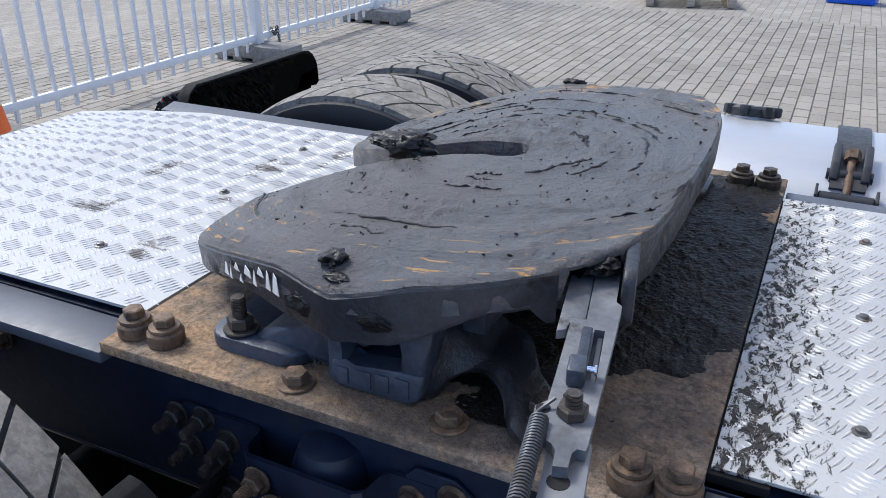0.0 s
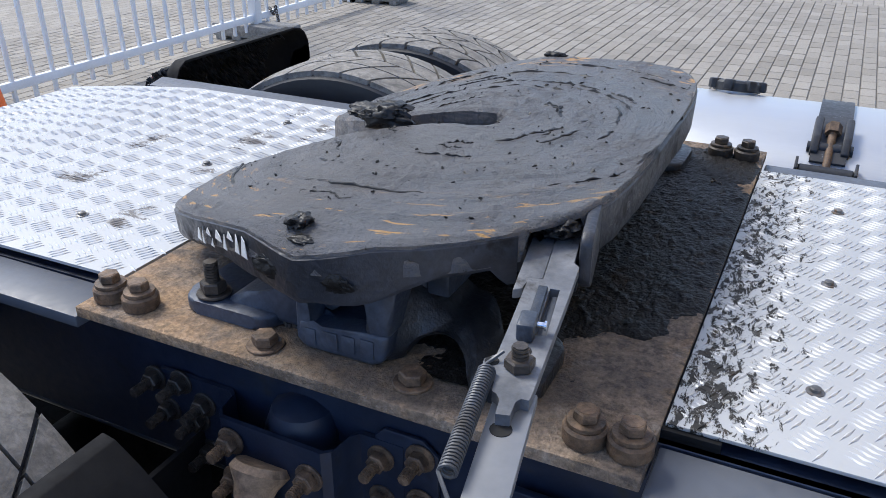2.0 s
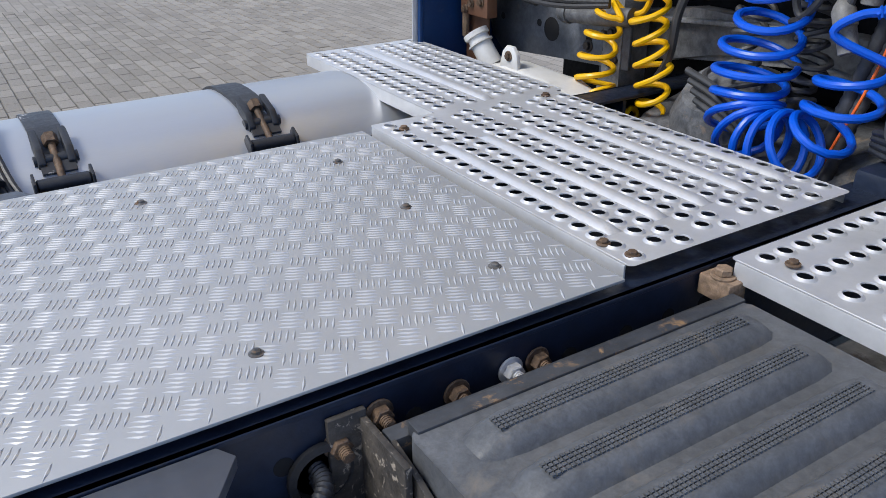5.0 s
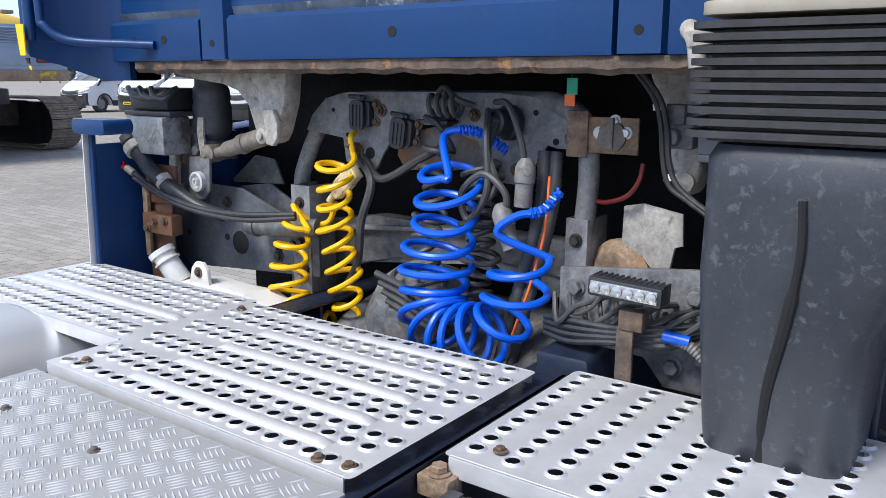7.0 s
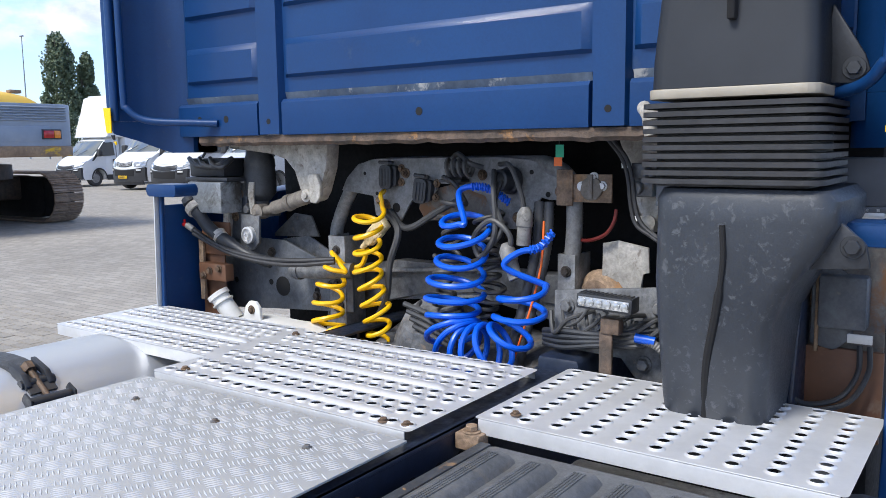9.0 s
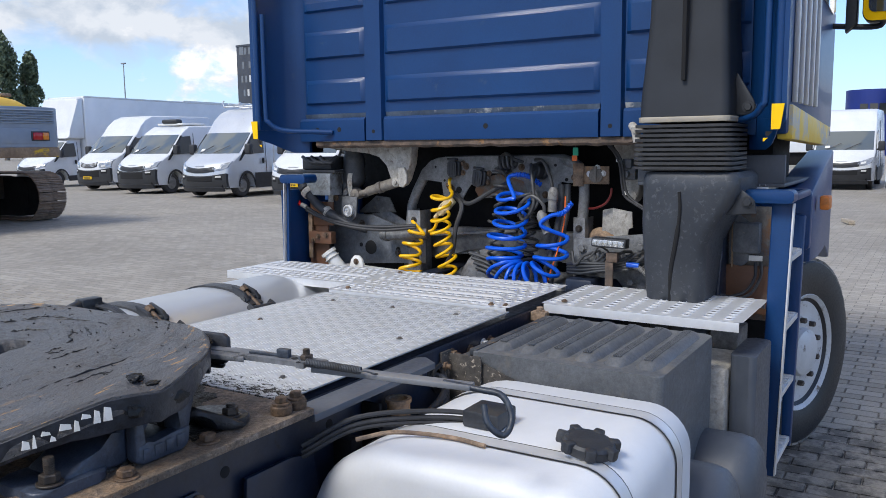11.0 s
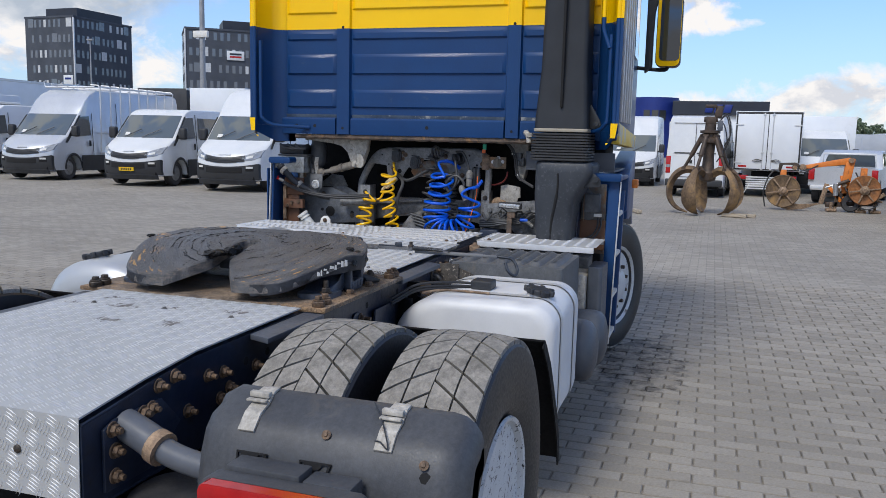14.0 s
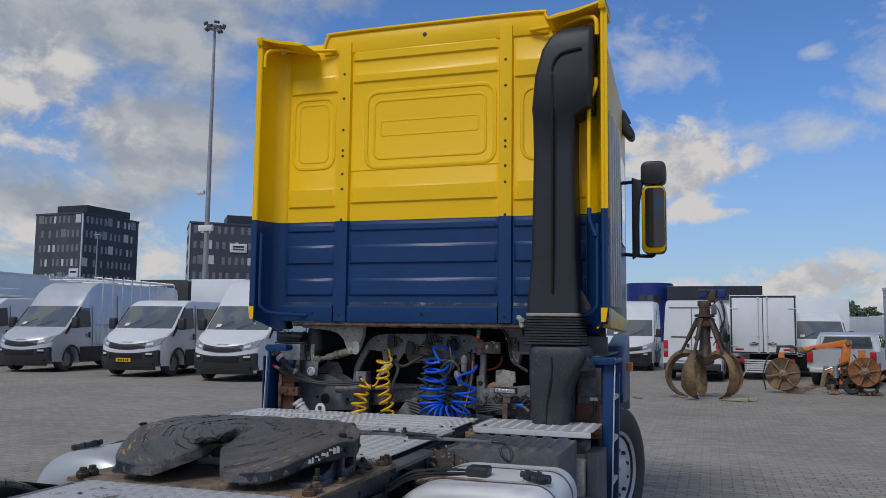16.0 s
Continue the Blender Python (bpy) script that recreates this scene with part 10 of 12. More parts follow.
def van(name, label, m, paint, high=False, length=5.7, older=False, cab_only=False, plate=None, crew=False, bars=True, rear=False, group="row of parked vans", wb=3.5, glass_side=False):
    """A panel van: skin, glass, bumpers, lamps, mirrors, wheels. Its front axle is at the origin."""
    root = placed(new(name), m)
    tagged(root, label, "van", group)
    H = 2.84 if high else 2.22 if crew else 2.34
    nose = 0.93
    W = 2.0
    sh = Shell(W, H, nose)
    end = -1.35 if cab_only else nose - length
    z0 = 0.30
    if older:
        face = [(0.90, z0), (0.93, 0.55), (0.93, 0.72), (0.91, 0.96), (0.84, 1.10), (0.55, 1.27), (0.30, 1.37)]
        screen = [(0.24, 1.42), (-0.42, 2.02)]
    else:
        face = [(0.88, z0), (0.93, 0.48), (0.93, 0.70), (0.91, 0.86), (0.83, 1.02), (0.55, 1.20), (0.26, 1.33)]
        screen = [(0.20, 1.38), (-0.48, 2.00)]
    sh.face = face
    brow = [(-0.60, 2.09), (-0.80, 2.16 if crew else 2.19), (-1.05, H - 0.03)] if not high else [(-0.60, 2.14), (-0.86, 2.44), (-1.15, 2.66), (-1.50, H - 0.04)]
    top = [(end + 0.22, H), (end + 0.05, H - 0.08), (end, H - 0.3), (end - 0.02, 0.9), (end, z0 + 0.1)]
    if cab_only:
        top = [(end + 0.1, brow[-1][1]), (end, brow[-1][1] - 0.05), (end, z0 + 0.1)]
    under = []
    if not cab_only:
        under += [p for p in arch(-wb, 0.42, z0)[::-1]]
    under += [p for p in arch(0.0, 0.42, z0)[::-1]]
    outline = face + screen + brow + top + under
    bm = new_bm()
    cen = Vector((-1.5, 1.2))
    fs = [(-1.0, 0.05), (-0.985, 0.022), (-0.94, 0.004), (-0.75, 0), (-0.45, 0), (0, 0), (0.45, 0), (0.75, 0), (0.94, 0.004), (0.985, 0.022), (1.0, 0.05)]
    rings = []
    for f, ins in fs:
        ring = []
        for x, z in outline:
            zz = z - ins if z > 1.9 else z
            xx = x - ins if x > 0.0 and z > 0.4 else (x + ins if x < end + 0.3 else x)
            ring.append(bm.verts.new(sh.at(xx, f, zz)))
        rings.append(ring)
    n = len(outline)
    for a, b in zip(rings, rings[1:]):
        for k in range(n):
            bm.faces.new((a[k], a[(k + 1) % n], b[(k + 1) % n], b[k]))
    for r in (rings[0], rings[-1]):
        bmesh.ops.triangulate(bm, faces=[bm.faces.new(r)])
    local_part("body", bm, paint, root, angle=32)
    # windscreen, wipers, grille, bumper, lamps
    bm = new_bm()
    sc = [(screen[0][0] + 0.03, screen[0][1] - 0.03), *[(screen[0][0] + (screen[1][0] - screen[0][0]) * k / 4, screen[0][1] + (screen[1][1] - screen[0][1]) * k / 4 + 0.02 * math.sin(math.pi * k / 4)) for k in range(5)]]
    sh.front(bm, sc, -0.93, 0.93, 0.006, 0.02)
    ws = local_part("windscreen", bm, M_SCREEN, root, "dark sloping windscreen glass")
    bm = new_bm()
    for fa, fb in ((-0.55, -0.08), (0.05, 0.55)):
        a, b = sh.at(sc[0][0], fa, sc[0][1]), sh.at(sc[2][0] + 0.02, fb, sc[2][1] + 0.03)
        tube(bm, [a + Vector((0.03, 0, 0.02)), b + Vector((0.03, 0, 0.02))], 0.012, 6)
    local_part("wiper", bm, M_PLAST, ws)
    bm = new_bm()
    sheet = [(sc[0][0] - 0.06, sc[0][1] + 0.055), (sc[0][0] - 0.15, sc[0][1] + 0.135)]
    sh.front(bm, sheet, -0.62, -0.46, 0.026, 0.008, 2)
    local_part("paper_sheet", bm, M_WHITEP, ws, "white price sheet behind the windscreen")
    # black grille band, dipping in the middle, between swept headlamps
    smile = [(0.62 * k / 8, 0.05 * abs(k / 8) ** 1.6) for k in range(-8, 9)]
    gz = (0.84, 0.98) if older else (0.755, 0.90)
    bm = new_bm()
    sh.swept(bm, [(f * (0.75 if older else 1.0), gz[0] + d, gz[1] + d * 1.3) for f, d in smile], 0.014)
    gr = local_part("grille", bm, M_BUMPER, root, "dark slatted radiator grille")
    for k in range(3):
        bm = new_bm()
        zz = gz[0] + 0.025 + k * 0.040
        sh.swept(bm, [(f * (0.72 if older else 0.95), zz + d, zz + 0.012 + d) for f, d in smile], 0.024, 0.02)
        local_part("grille_bar", bm, M_PLAST if not older else M_GALV, gr)
    bm = new_bm()
    for k in range(5):
        sh.front(bm, [(0.868, 0.965), (0.846, 0.990)] if not older else [(0.928, 0.865), (0.918, 0.905)], -0.17 + 0.075 * k, -0.115 + 0.075 * k, 0.008, 0.016, 1)
    local_part("name_bar", bm, M_ALLOY if older else paint, root, "plain raised bars on the bonnet edge")
    bm = new_bm()
    tip = 0.74 if older or not (high or crew) else 0.655
    sh.swept(bm, [(k / 10, 0.315, tip + 0.09 * abs(k / 10) ** 2.2) for k in range(-10, 11)], 0.034, 0.08)
    bp = local_part("front_bumper", bm, M_BUMPER, root, "black plastic front bumper")
    bm = new_bm()
    sh.front(bm, [(0.935, 0.325), (0.88, 0.20)][::-1], -0.9, 0.9, 0.02, 0.03)
    local_part("chin", bm, M_PLAST, bp)
    bm = new_bm()
    sh.swept(bm, [(k / 8 * 0.58, 0.50, tip - 0.045 + 0.03 * abs(k / 8)) for k in range(-8, 9)], 0.040, 0.02)
    local_part("air_intake", bm, M_NEARBLACK, bp)
    for s in (-1, 1):
        bm = new_bm()
        sh.swept(bm, [(s * f, tip - 0.105, tip - 0.005) for f in (0.68, 0.78, 0.88)], 0.046, 0.02)
        fg = local_part("fog_recess", bm, M_NEARBLACK, bp)
        bm = new_bm()
        sh.swept(bm, [(s * f, tip - 0.045, tip + 0.005) for f in (0.70, 0.78, 0.87)], 0.054, 0.02)
        local_part("fog_lamp", bm, M_WHITEP, fg)
        bm = new_bm()
        if older:
            sh.swept(bm, [(s * 0.56, 0.86, 1.00), (s * 0.70, 0.84, 1.06), (s * 0.85, 0.84, 1.12), (s * 1.0, 0.87, 1.17)], 0.014)
        else:
            sh.swept(bm, [(s * 0.56, 0.835, 0.935), (s * 0.68, 0.83, 0.985), (s * 0.80, 0.84, 1.03), (s * 0.90, 0.875, 1.075), (s * 1.0, 0.93, 1.12)], 0.014)
        hl = local_part("headlamp", bm, M_LAMPGLASS, root, "clear swept-back headlamp glass")
        bm = new_bm()
        sh.swept(bm, [(s * f, 0.87 + 0.16 * (f - 0.66), 0.925 + 0.25 * (f - 0.66)) for f in (0.66, 0.74, 0.82)], 0.020, 0.02)
        local_part("lamp_bulb", bm, M_WHITEP, hl)
        bm = new_bm()
        sh.side(bm, [(0.40, 1.13), (0.16, 1.41), (-0.44, 1.975), (-0.53, 1.975), (0.02, 1.44), (0.10, 1.30), (0.30, 1.13)], s, 0.004)
        local_part("pillar_trim", bm, M_BUMPER, root, "black trim below the windscreen pillar")
    if plate:
        bm = new_bm()
        sh.front(bm, [(0.945, 0.43), (0.955, 0.53)], -0.26, 0.26, 0.036, 0.02, 3)
        pl = local_part("number_plate", bm, plate, root)
        bm = new_bm()
        for k in range(6):
            f = -0.18 + 0.065 * k
            sh.front(bm, [(0.95, 0.455), (0.957, 0.505)], f, f + 0.035, 0.039, 0.01, 1)
        local_part("plate_mark", bm, M_PLAST, pl)
    # flanks
    for s in (-1, 1):
        bm = new_bm()
        sh.side(bm, [(0.14, 1.40), (-0.10, 1.66), (-0.42, 1.93), (-0.98, 1.96), (-1.02, 1.36), (-0.30, 1.33)], s, 0.005)
        local_part("side_window", bm, M_GLASS, root, "dark door window")
        if crew or glass_side:
            spans = ((-1.25, -2.5),) if crew else ((-1.25, -2.4), (-2.5, -3.4), (-3.5, end + 0.15))
            for xa, xb in spans:
                bm = new_bm()
                sh.side(bm, [(xa, 1.38), (xa, 1.95), (xb, 1.95), (xb, 1.38)], s, 0.005)
                local_part("side_window", bm, M_GLASS, root)
        bm = new_bm()
        sill = [(-0.46, 0.26), (-0.46, 0.74), (-wb + 0.46, 0.74), (-wb + 0.46, 0.26)] if not cab_only else [(-0.46, 0.26), (-0.46, 0.5), (end, 0.5), (end, 0.26)]
        sh.side(bm, sill, s, 0.012, 0.04)
        local_part("sill_strip", bm, M_BUMPER, root)
        for cx in ((0.0,) if cab_only else (0.0, -wb)):
            bm = new_bm()
            pts = [(cx + r * math.cos(math.pi * k / 14), 0.33 + r * math.sin(math.pi * k / 14)) for r, ks in ((0.485, range(15)), (0.41, range(14, -1, -1))) for k in ks]
            a = [bm.verts.new(sh.at(x, s, z, 0.014)) for x, z in pts]
            b = [bm.verts.new(sh.at(x, s, z, -0.02)) for x, z in pts]
            for k in range(14):
                bm.faces.new((a[k], a[k + 1], a[28 - k], a[29 - k]))
            for k in range(30):
                bm.faces.new((a[k], a[(k + 1) % 30], b[(k + 1) % 30], b[k]))
            local_part("arch_trim", bm, M_BUMPER, root)
        for xs, za, zb in ((-1.12, 0.6, 2.0),) if cab_only else ((-1.12, 0.6, 2.05), (-2.4, 0.6, min(H - 0.25, 2.4))):
            bm = new_bm()
            sh.side(bm, [(xs, za), (xs, zb), (xs - 0.014, zb), (xs - 0.014, za)], s, 0.003, 0.02)
            local_part("door_seam", bm, M_SEAM, root)
        bm = new_bm()
        sh.side(bm, [(-0.88, 1.02), (-0.88, 1.20), (-1.0, 1.20), (-1.0, 1.02)], s, 0.02, 0.04)
        local_part("door_handle", bm, M_BUMPER, root)
        c = sh.at(-0.05, s, 1.48)
        bm = new_bm()
        box(bm, -0.10, 0.08, -0.11, 0.11, -0.16, 0.17, 0.05, Matrix.Translation(c + Vector((0.10, s * 0.17, 0.0))), 3)
        box(bm, -0.03, 0.05, -0.1, 0.1, -0.15, -0.08, 0.02, Matrix.Translation(c + Vector((0.05, s * 0.05, 0))))
        mi = local_part("mirror", bm, M_BUMPER, root, "black plastic door mirror")
        bm = new_bm()
        box(bm, -0.006, 0.006, -0.08, 0.08, -0.12, 0.13, 0.004, Matrix.Translation(c + Vector((-0.004, s * 0.17, 0.0))))
        local_part("mirror_glass", bm, M_MIRROR, mi)
        road_wheel(root, 0.0, s * (W / 2 - 0.15), s)
        if not cab_only:
            road_wheel(root, -wb, s * (W / 2 - 0.15), s)
    bm = new_bm()
    box(bm, end + 0.1, 0.75, -0.80, 0.80, 0.28, 0.55, 0.02)
    local_part("underbody", bm, M_BLACK, root)
    if not cab_only:
        # rear: doors, lamps, bumper step
        for s in (-1, 1):
            bm = new_bm()
            box(bm, end - 0.035, end + 0.10, s * (W / 2 - 0.19), s * (W / 2 - 0.025), 0.82, 1.42, 0.02)
            tl = local_part("tail_lamp", bm, M_RED, root, "tall red tail lamp")
            bm = new_bm()
            box(bm, end - 0.042, end - 0.03, s * (W / 2 - 0.18), s * (W / 2 - 0.045), 1.02, 1.12, 0.004)
            local_part("lamp_lens", bm, M_LAMPGLASS, tl)
        bm = new_bm()
        box(bm, end - 0.14, end + 0.08, -W / 2 + 0.03, W / 2 - 0.03, 0.38, 0.62, 0.04, seg=3)
        local_part("rear_bumper", bm, M_BUMPER, root)
        bm = new_bm()
        box(bm, end - 0.030, end - 0.018, -0.010, 0.010, 0.66, H - 0.25, 0.002)
        for z in (0.70, H - 0.26):
            box(bm, end - 0.030, end - 0.018, -0.76, 0.76, z - 0.01, z + 0.01, 0.002)
        local_part("door_seam", bm, M_SEAM, root)
        bm = new_bm()
        box(bm, end - 0.05, end - 0.015, -0.62, -0.10, 0.72, 0.84, 0.01)
        local_part("number_plate", bm, M_WHITEP, root)
        bm = new_bm()
        for s in (-1, 1):
            box(bm, end - 0.036, end - 0.018, s * 0.06, s * 0.70, 1.52, 1.56, 0.004)
        box(bm, end - 0.05, end - 0.015, 0.08, 0.17, 1.18, 1.30, 0.01)
        local_part("door_handle", bm, M_BUMPER, root)
    return root, sh, H


def spot(x, y, deg):
    return Matrix.Translation((x, y, 0)) @ Matrix.Rotation(radians(deg), 4, "Z")


FACE = 184.5      # heading of the row of vans


def row_spot(x, y):
    return spot(x, y, FACE) @ Matrix.Scale(1.09, 4)


van("white_van", "white panel van with dark honeycomb grille beside the truck", row_spot(17.87, 11.59), M_WHITE, high=True)
van("white_van", "white low-roofed crew van with yellow number plate", row_spot(18.25, 15.22), M_WHITE, crew=True, plate=M_PLATEY)
rack_van, rs, rh = van("silver_van", "silver high-roofed van with roof ladders and glass rack", row_spot(18.65, 19.75), M_SILVER, high=True, length=7.1, wb=4.1)
cool_van, cs, ch = van("white_van", "white medium-roofed van with roof cooling unit", row_spot(19.3, 24.1), M_WHITE, length=5.6)
van("white_van", "older white high-roofed van with yellow number plate", row_spot(20.3, 28.05), M_WHITE, high=True, older=True, plate=M_PLATEY)

# glass rack: leaning uprights on the flank, ladder bars on the roof
for k in range(9):
    bm = new_bm()
    x = -1.45 - k * 0.52
    tube(bm, [(x, 1.03, 0.75), (x, 1.06, 1.4), (x, 1.06, 2.90), (x, 1.00, 2.95), (x, 0.72, 2.97)], 0.022, 8)
    local_part("rack_upright", bm, M_GALV, rack_van)
for k in range(6):
    bm = new_bm()
    x = -1.4 - k * 0.80
    tube(bm, [(x, -0.92, 3.08), (x, -0.98, 3.05), (x, -0.92, 2.88), (x, 0.90, 2.90)], 0.024, 8)
    local_part("roof_bar", bm, M_GALV, rack_van)
bm = new_bm()
for y in (-0.5, -0.1):
    box(bm, -5.3, -1.15, y - 0.02, y + 0.02, 2.92, 2.98, 0.006)
for k in range(14):
    box(bm, -5.2 + k * 0.29, -5.17 + k * 0.29, -0.5, -0.1, 2.94, 2.97)
local_part("ladder", bm, M_GALV, rack_van, "aluminium ladder lying on the roof")
for z in (0.8, 1.45, 2.9):
    bm = new_bm()
    box(bm, -5.65, -1.4, 1.03, 1.065, z - 0.022, z + 0.022, 0.008)
    local_part("rack_rail", bm, M_GALV, rack_van)
bm = new_bm()
box(bm, -2.1, -0.98, -0.62, 0.62, 2.34, 2.42, 0.03, seg=3)
unit = local_part("cooling_unit", bm, M_WHITEP, cool_van, "flat white roof cooling unit with dark fan")
bm = new_bm()
box(bm, -1.25, -0.93, -0.36, 0.36, 2.41, 2.56, 0.06, seg=3)
local_part("fan_housing", bm, M_BUMPER, unit)


def box_truck(label, m, length, width, z0, z1, material=M_BOXSIDE, cab=True, rear_doors=False, spoiler=False, group=""):
    root, sh, h = van("box_truck", label, m, M_WHITE, cab_only=True, group=group) if cab else (placed(new("box_truck"), m), None, 0)
    tagged(root, label, "truck", group)
    xf = -1.45
    xr = xf - length
    bm = new_bm()
    box(bm, xr, xf, -width / 2, width / 2, z0, z1, 0.025)
    bx = local_part("cargo_box", bm, material, root, "plain cargo box with metal edge rails")
    for z in (z0 + 0.03, z1 - 0.03):
        for s in (-1, 1):
            bm = new_bm()
            box(bm, xr - 0.008, xf + 0.008, s * (width / 2 - 0.03), s * (width / 2 + 0.010), z - 0.04, z + 0.04, 0.006)
            local_part("edge_rail", bm, M_GALV, bx)
    if rear_doors:
        for s in (-1, 1):
            bm = new_bm()
            box(bm, xr - 0.03, xr - 0.004, s * 0.012, s * (width / 2 - 0.07), z0 + 0.06, z1 - 0.09, 0.008)
            d = local_part("door", bm, M_BOXSIDE, bx, "white rear cargo door")
            bm = new_bm()
            cyl(bm, (xr - 0.05, s * 0.14, z0 + 0.03), (xr - 0.05, s * 0.14, z1 - 0.05), 0.014, seg=8)
            for z in (z0 + 0.05, z0 + 0.6, z1 - 0.1):
                box(bm, xr - 0.065, xr - 0.028, s * 0.10, s * 0.18, z - 0.02, z + 0.02, 0.004)
            local_part("lock_bar", bm, M_GALV, d)
            bm = new_bm()
            tube(bm, [(xr - 0.06, s * 0.14, z0 + 0.34), (xr - 0.07, s * 0.30, z0 + 0.38), (xr - 0.07, s * 0.44, z0 + 0.34), (xr - 0.07, s * 0.30, z0 + 0.30), (xr - 0.06, s * 0.14, z0 + 0.34)], 0.014, 6)
            local_part("lock_handle", bm, M_BUMPER, d)
            for z in (z0 + 0.25, z1 - 0.45):
                bm = new_bm()
                box(bm, xr - 0.045, xr - 0.02, s * (width / 2 - 0.26), s * (width / 2 - 0.01), z - 0.022, z + 0.022, 0.005)
                local_part("hinge", bm, M_GALV, d)
            bm = new_bm()
            box(bm, xr - 0.036, xr - 0.031, s * (width / 2 - 0.42), s * (width / 2 - 0.16), z0 + 0.11, z0 + 0.17)
            local_part("reflector", bm, M_RED, d)
            bm = new_bm()
            box(bm, xr - 0.05, xr + 0.1, s * (width / 2 - 0.50), s * (width / 2 - 0.08), z0 - 0.30, z0 - 0.16, 0.015)
            local_part("tail_lamp", bm, M_RED, root, "red tail lamp cluster")
        bm = new_bm()
        box(bm, xr - 0.010, xr + 0.02, -width / 2 + 0.02, width / 2 - 0.02, z0 + 0.02, z1 - 0.02)
        local_part("door_seal", bm, M_SEAM, bx)
        bm = new_bm()
        for k in range(6):
            box(bm, xr - 0.12, xr - 0.05, -0.30, 0.60, z0 - 0.62 + k * 0.075, z0 - 0.57 + k * 0.075, 0.006)
        tagged(local_part("tail_step", bm, M_GALV, root), kind="stuff")
    if spoiler:
        bm = new_bm()
        pts = [(-0.45, 2.16), (-0.70, 2.45), (-1.10, z1 - 0.12), (xf, z1 - 0.03), (xf, 2.16)]
        prism(bm, pts, "y", -width / 2 + 0.06, width / 2 - 0.06, 0.08, 3)
        local_part("roof_deflector", bm, M_WHITE, root, "white moulded roof wind deflector")
    bm = new_bm()
    box(bm, xr + 0.2, xf + 0.4, -0.45, 0.45, 0.45, z0, 0.02)
    local_part("chassis", bm, M_BLACK, root)
    for s in (-1, 1):
        road_wheel(root, xr + length * 0.28, s * (width / 2 - 0.16), s, 0.36, 0.24, True)
    return root


# trucks beyond the row
box_truck("white box truck with moulded roof deflector, facing the yard", spot(20.7, 33.25, FACE), 10.5, 2.4, 0.85, 4.10, spoiler=True)
box_truck("white box truck parked behind the row of vans", spot(31.0, 38.5, FACE), 9.5, 2.5, 0.95, 4.5)
box_truck("black cargo box of a truck standing behind the silver van", spot(25.4, 21.0, FACE), 5.0, 2.4, 0.9, 3.54, M_BUMPER, cab=False)
box_truck("white cargo box of a truck standing behind the low van", spot(24.6, 17.70, FACE), 5.0, 2.5, 0.95, 3.50, cab=False)

# vehicles on the near side of the yard
van("silver_van", "pale silver van with rear doors and red lamps", spot(28.6, -1.62, -5) @ Matrix.Scale(0.91, 4), M_WHITE, high=True, length=5.95, wb=3.7, group="", glass_side=True)
van("white_van", "white van parked facing the yard", spot(30.5, 1.35, 180), M_WHITE, high=True, group="")
box_truck("white box truck with closed rear doors", spot(32.1, -3.90, -4), 4.75, 2.08, 0.86, 2.82, rear_doors=True)
box_truck("white box van with tall cargo box facing the yard", spot(29.6, -5.55, 180), 4.2, 2.6, 0.85, 2.86)
box_truck("grey cargo box of a parked truck", spot(13.0, -7.40, 180), 6.5, 2.4, 0.75, 2.80, M_GREYBOX, cab=False)


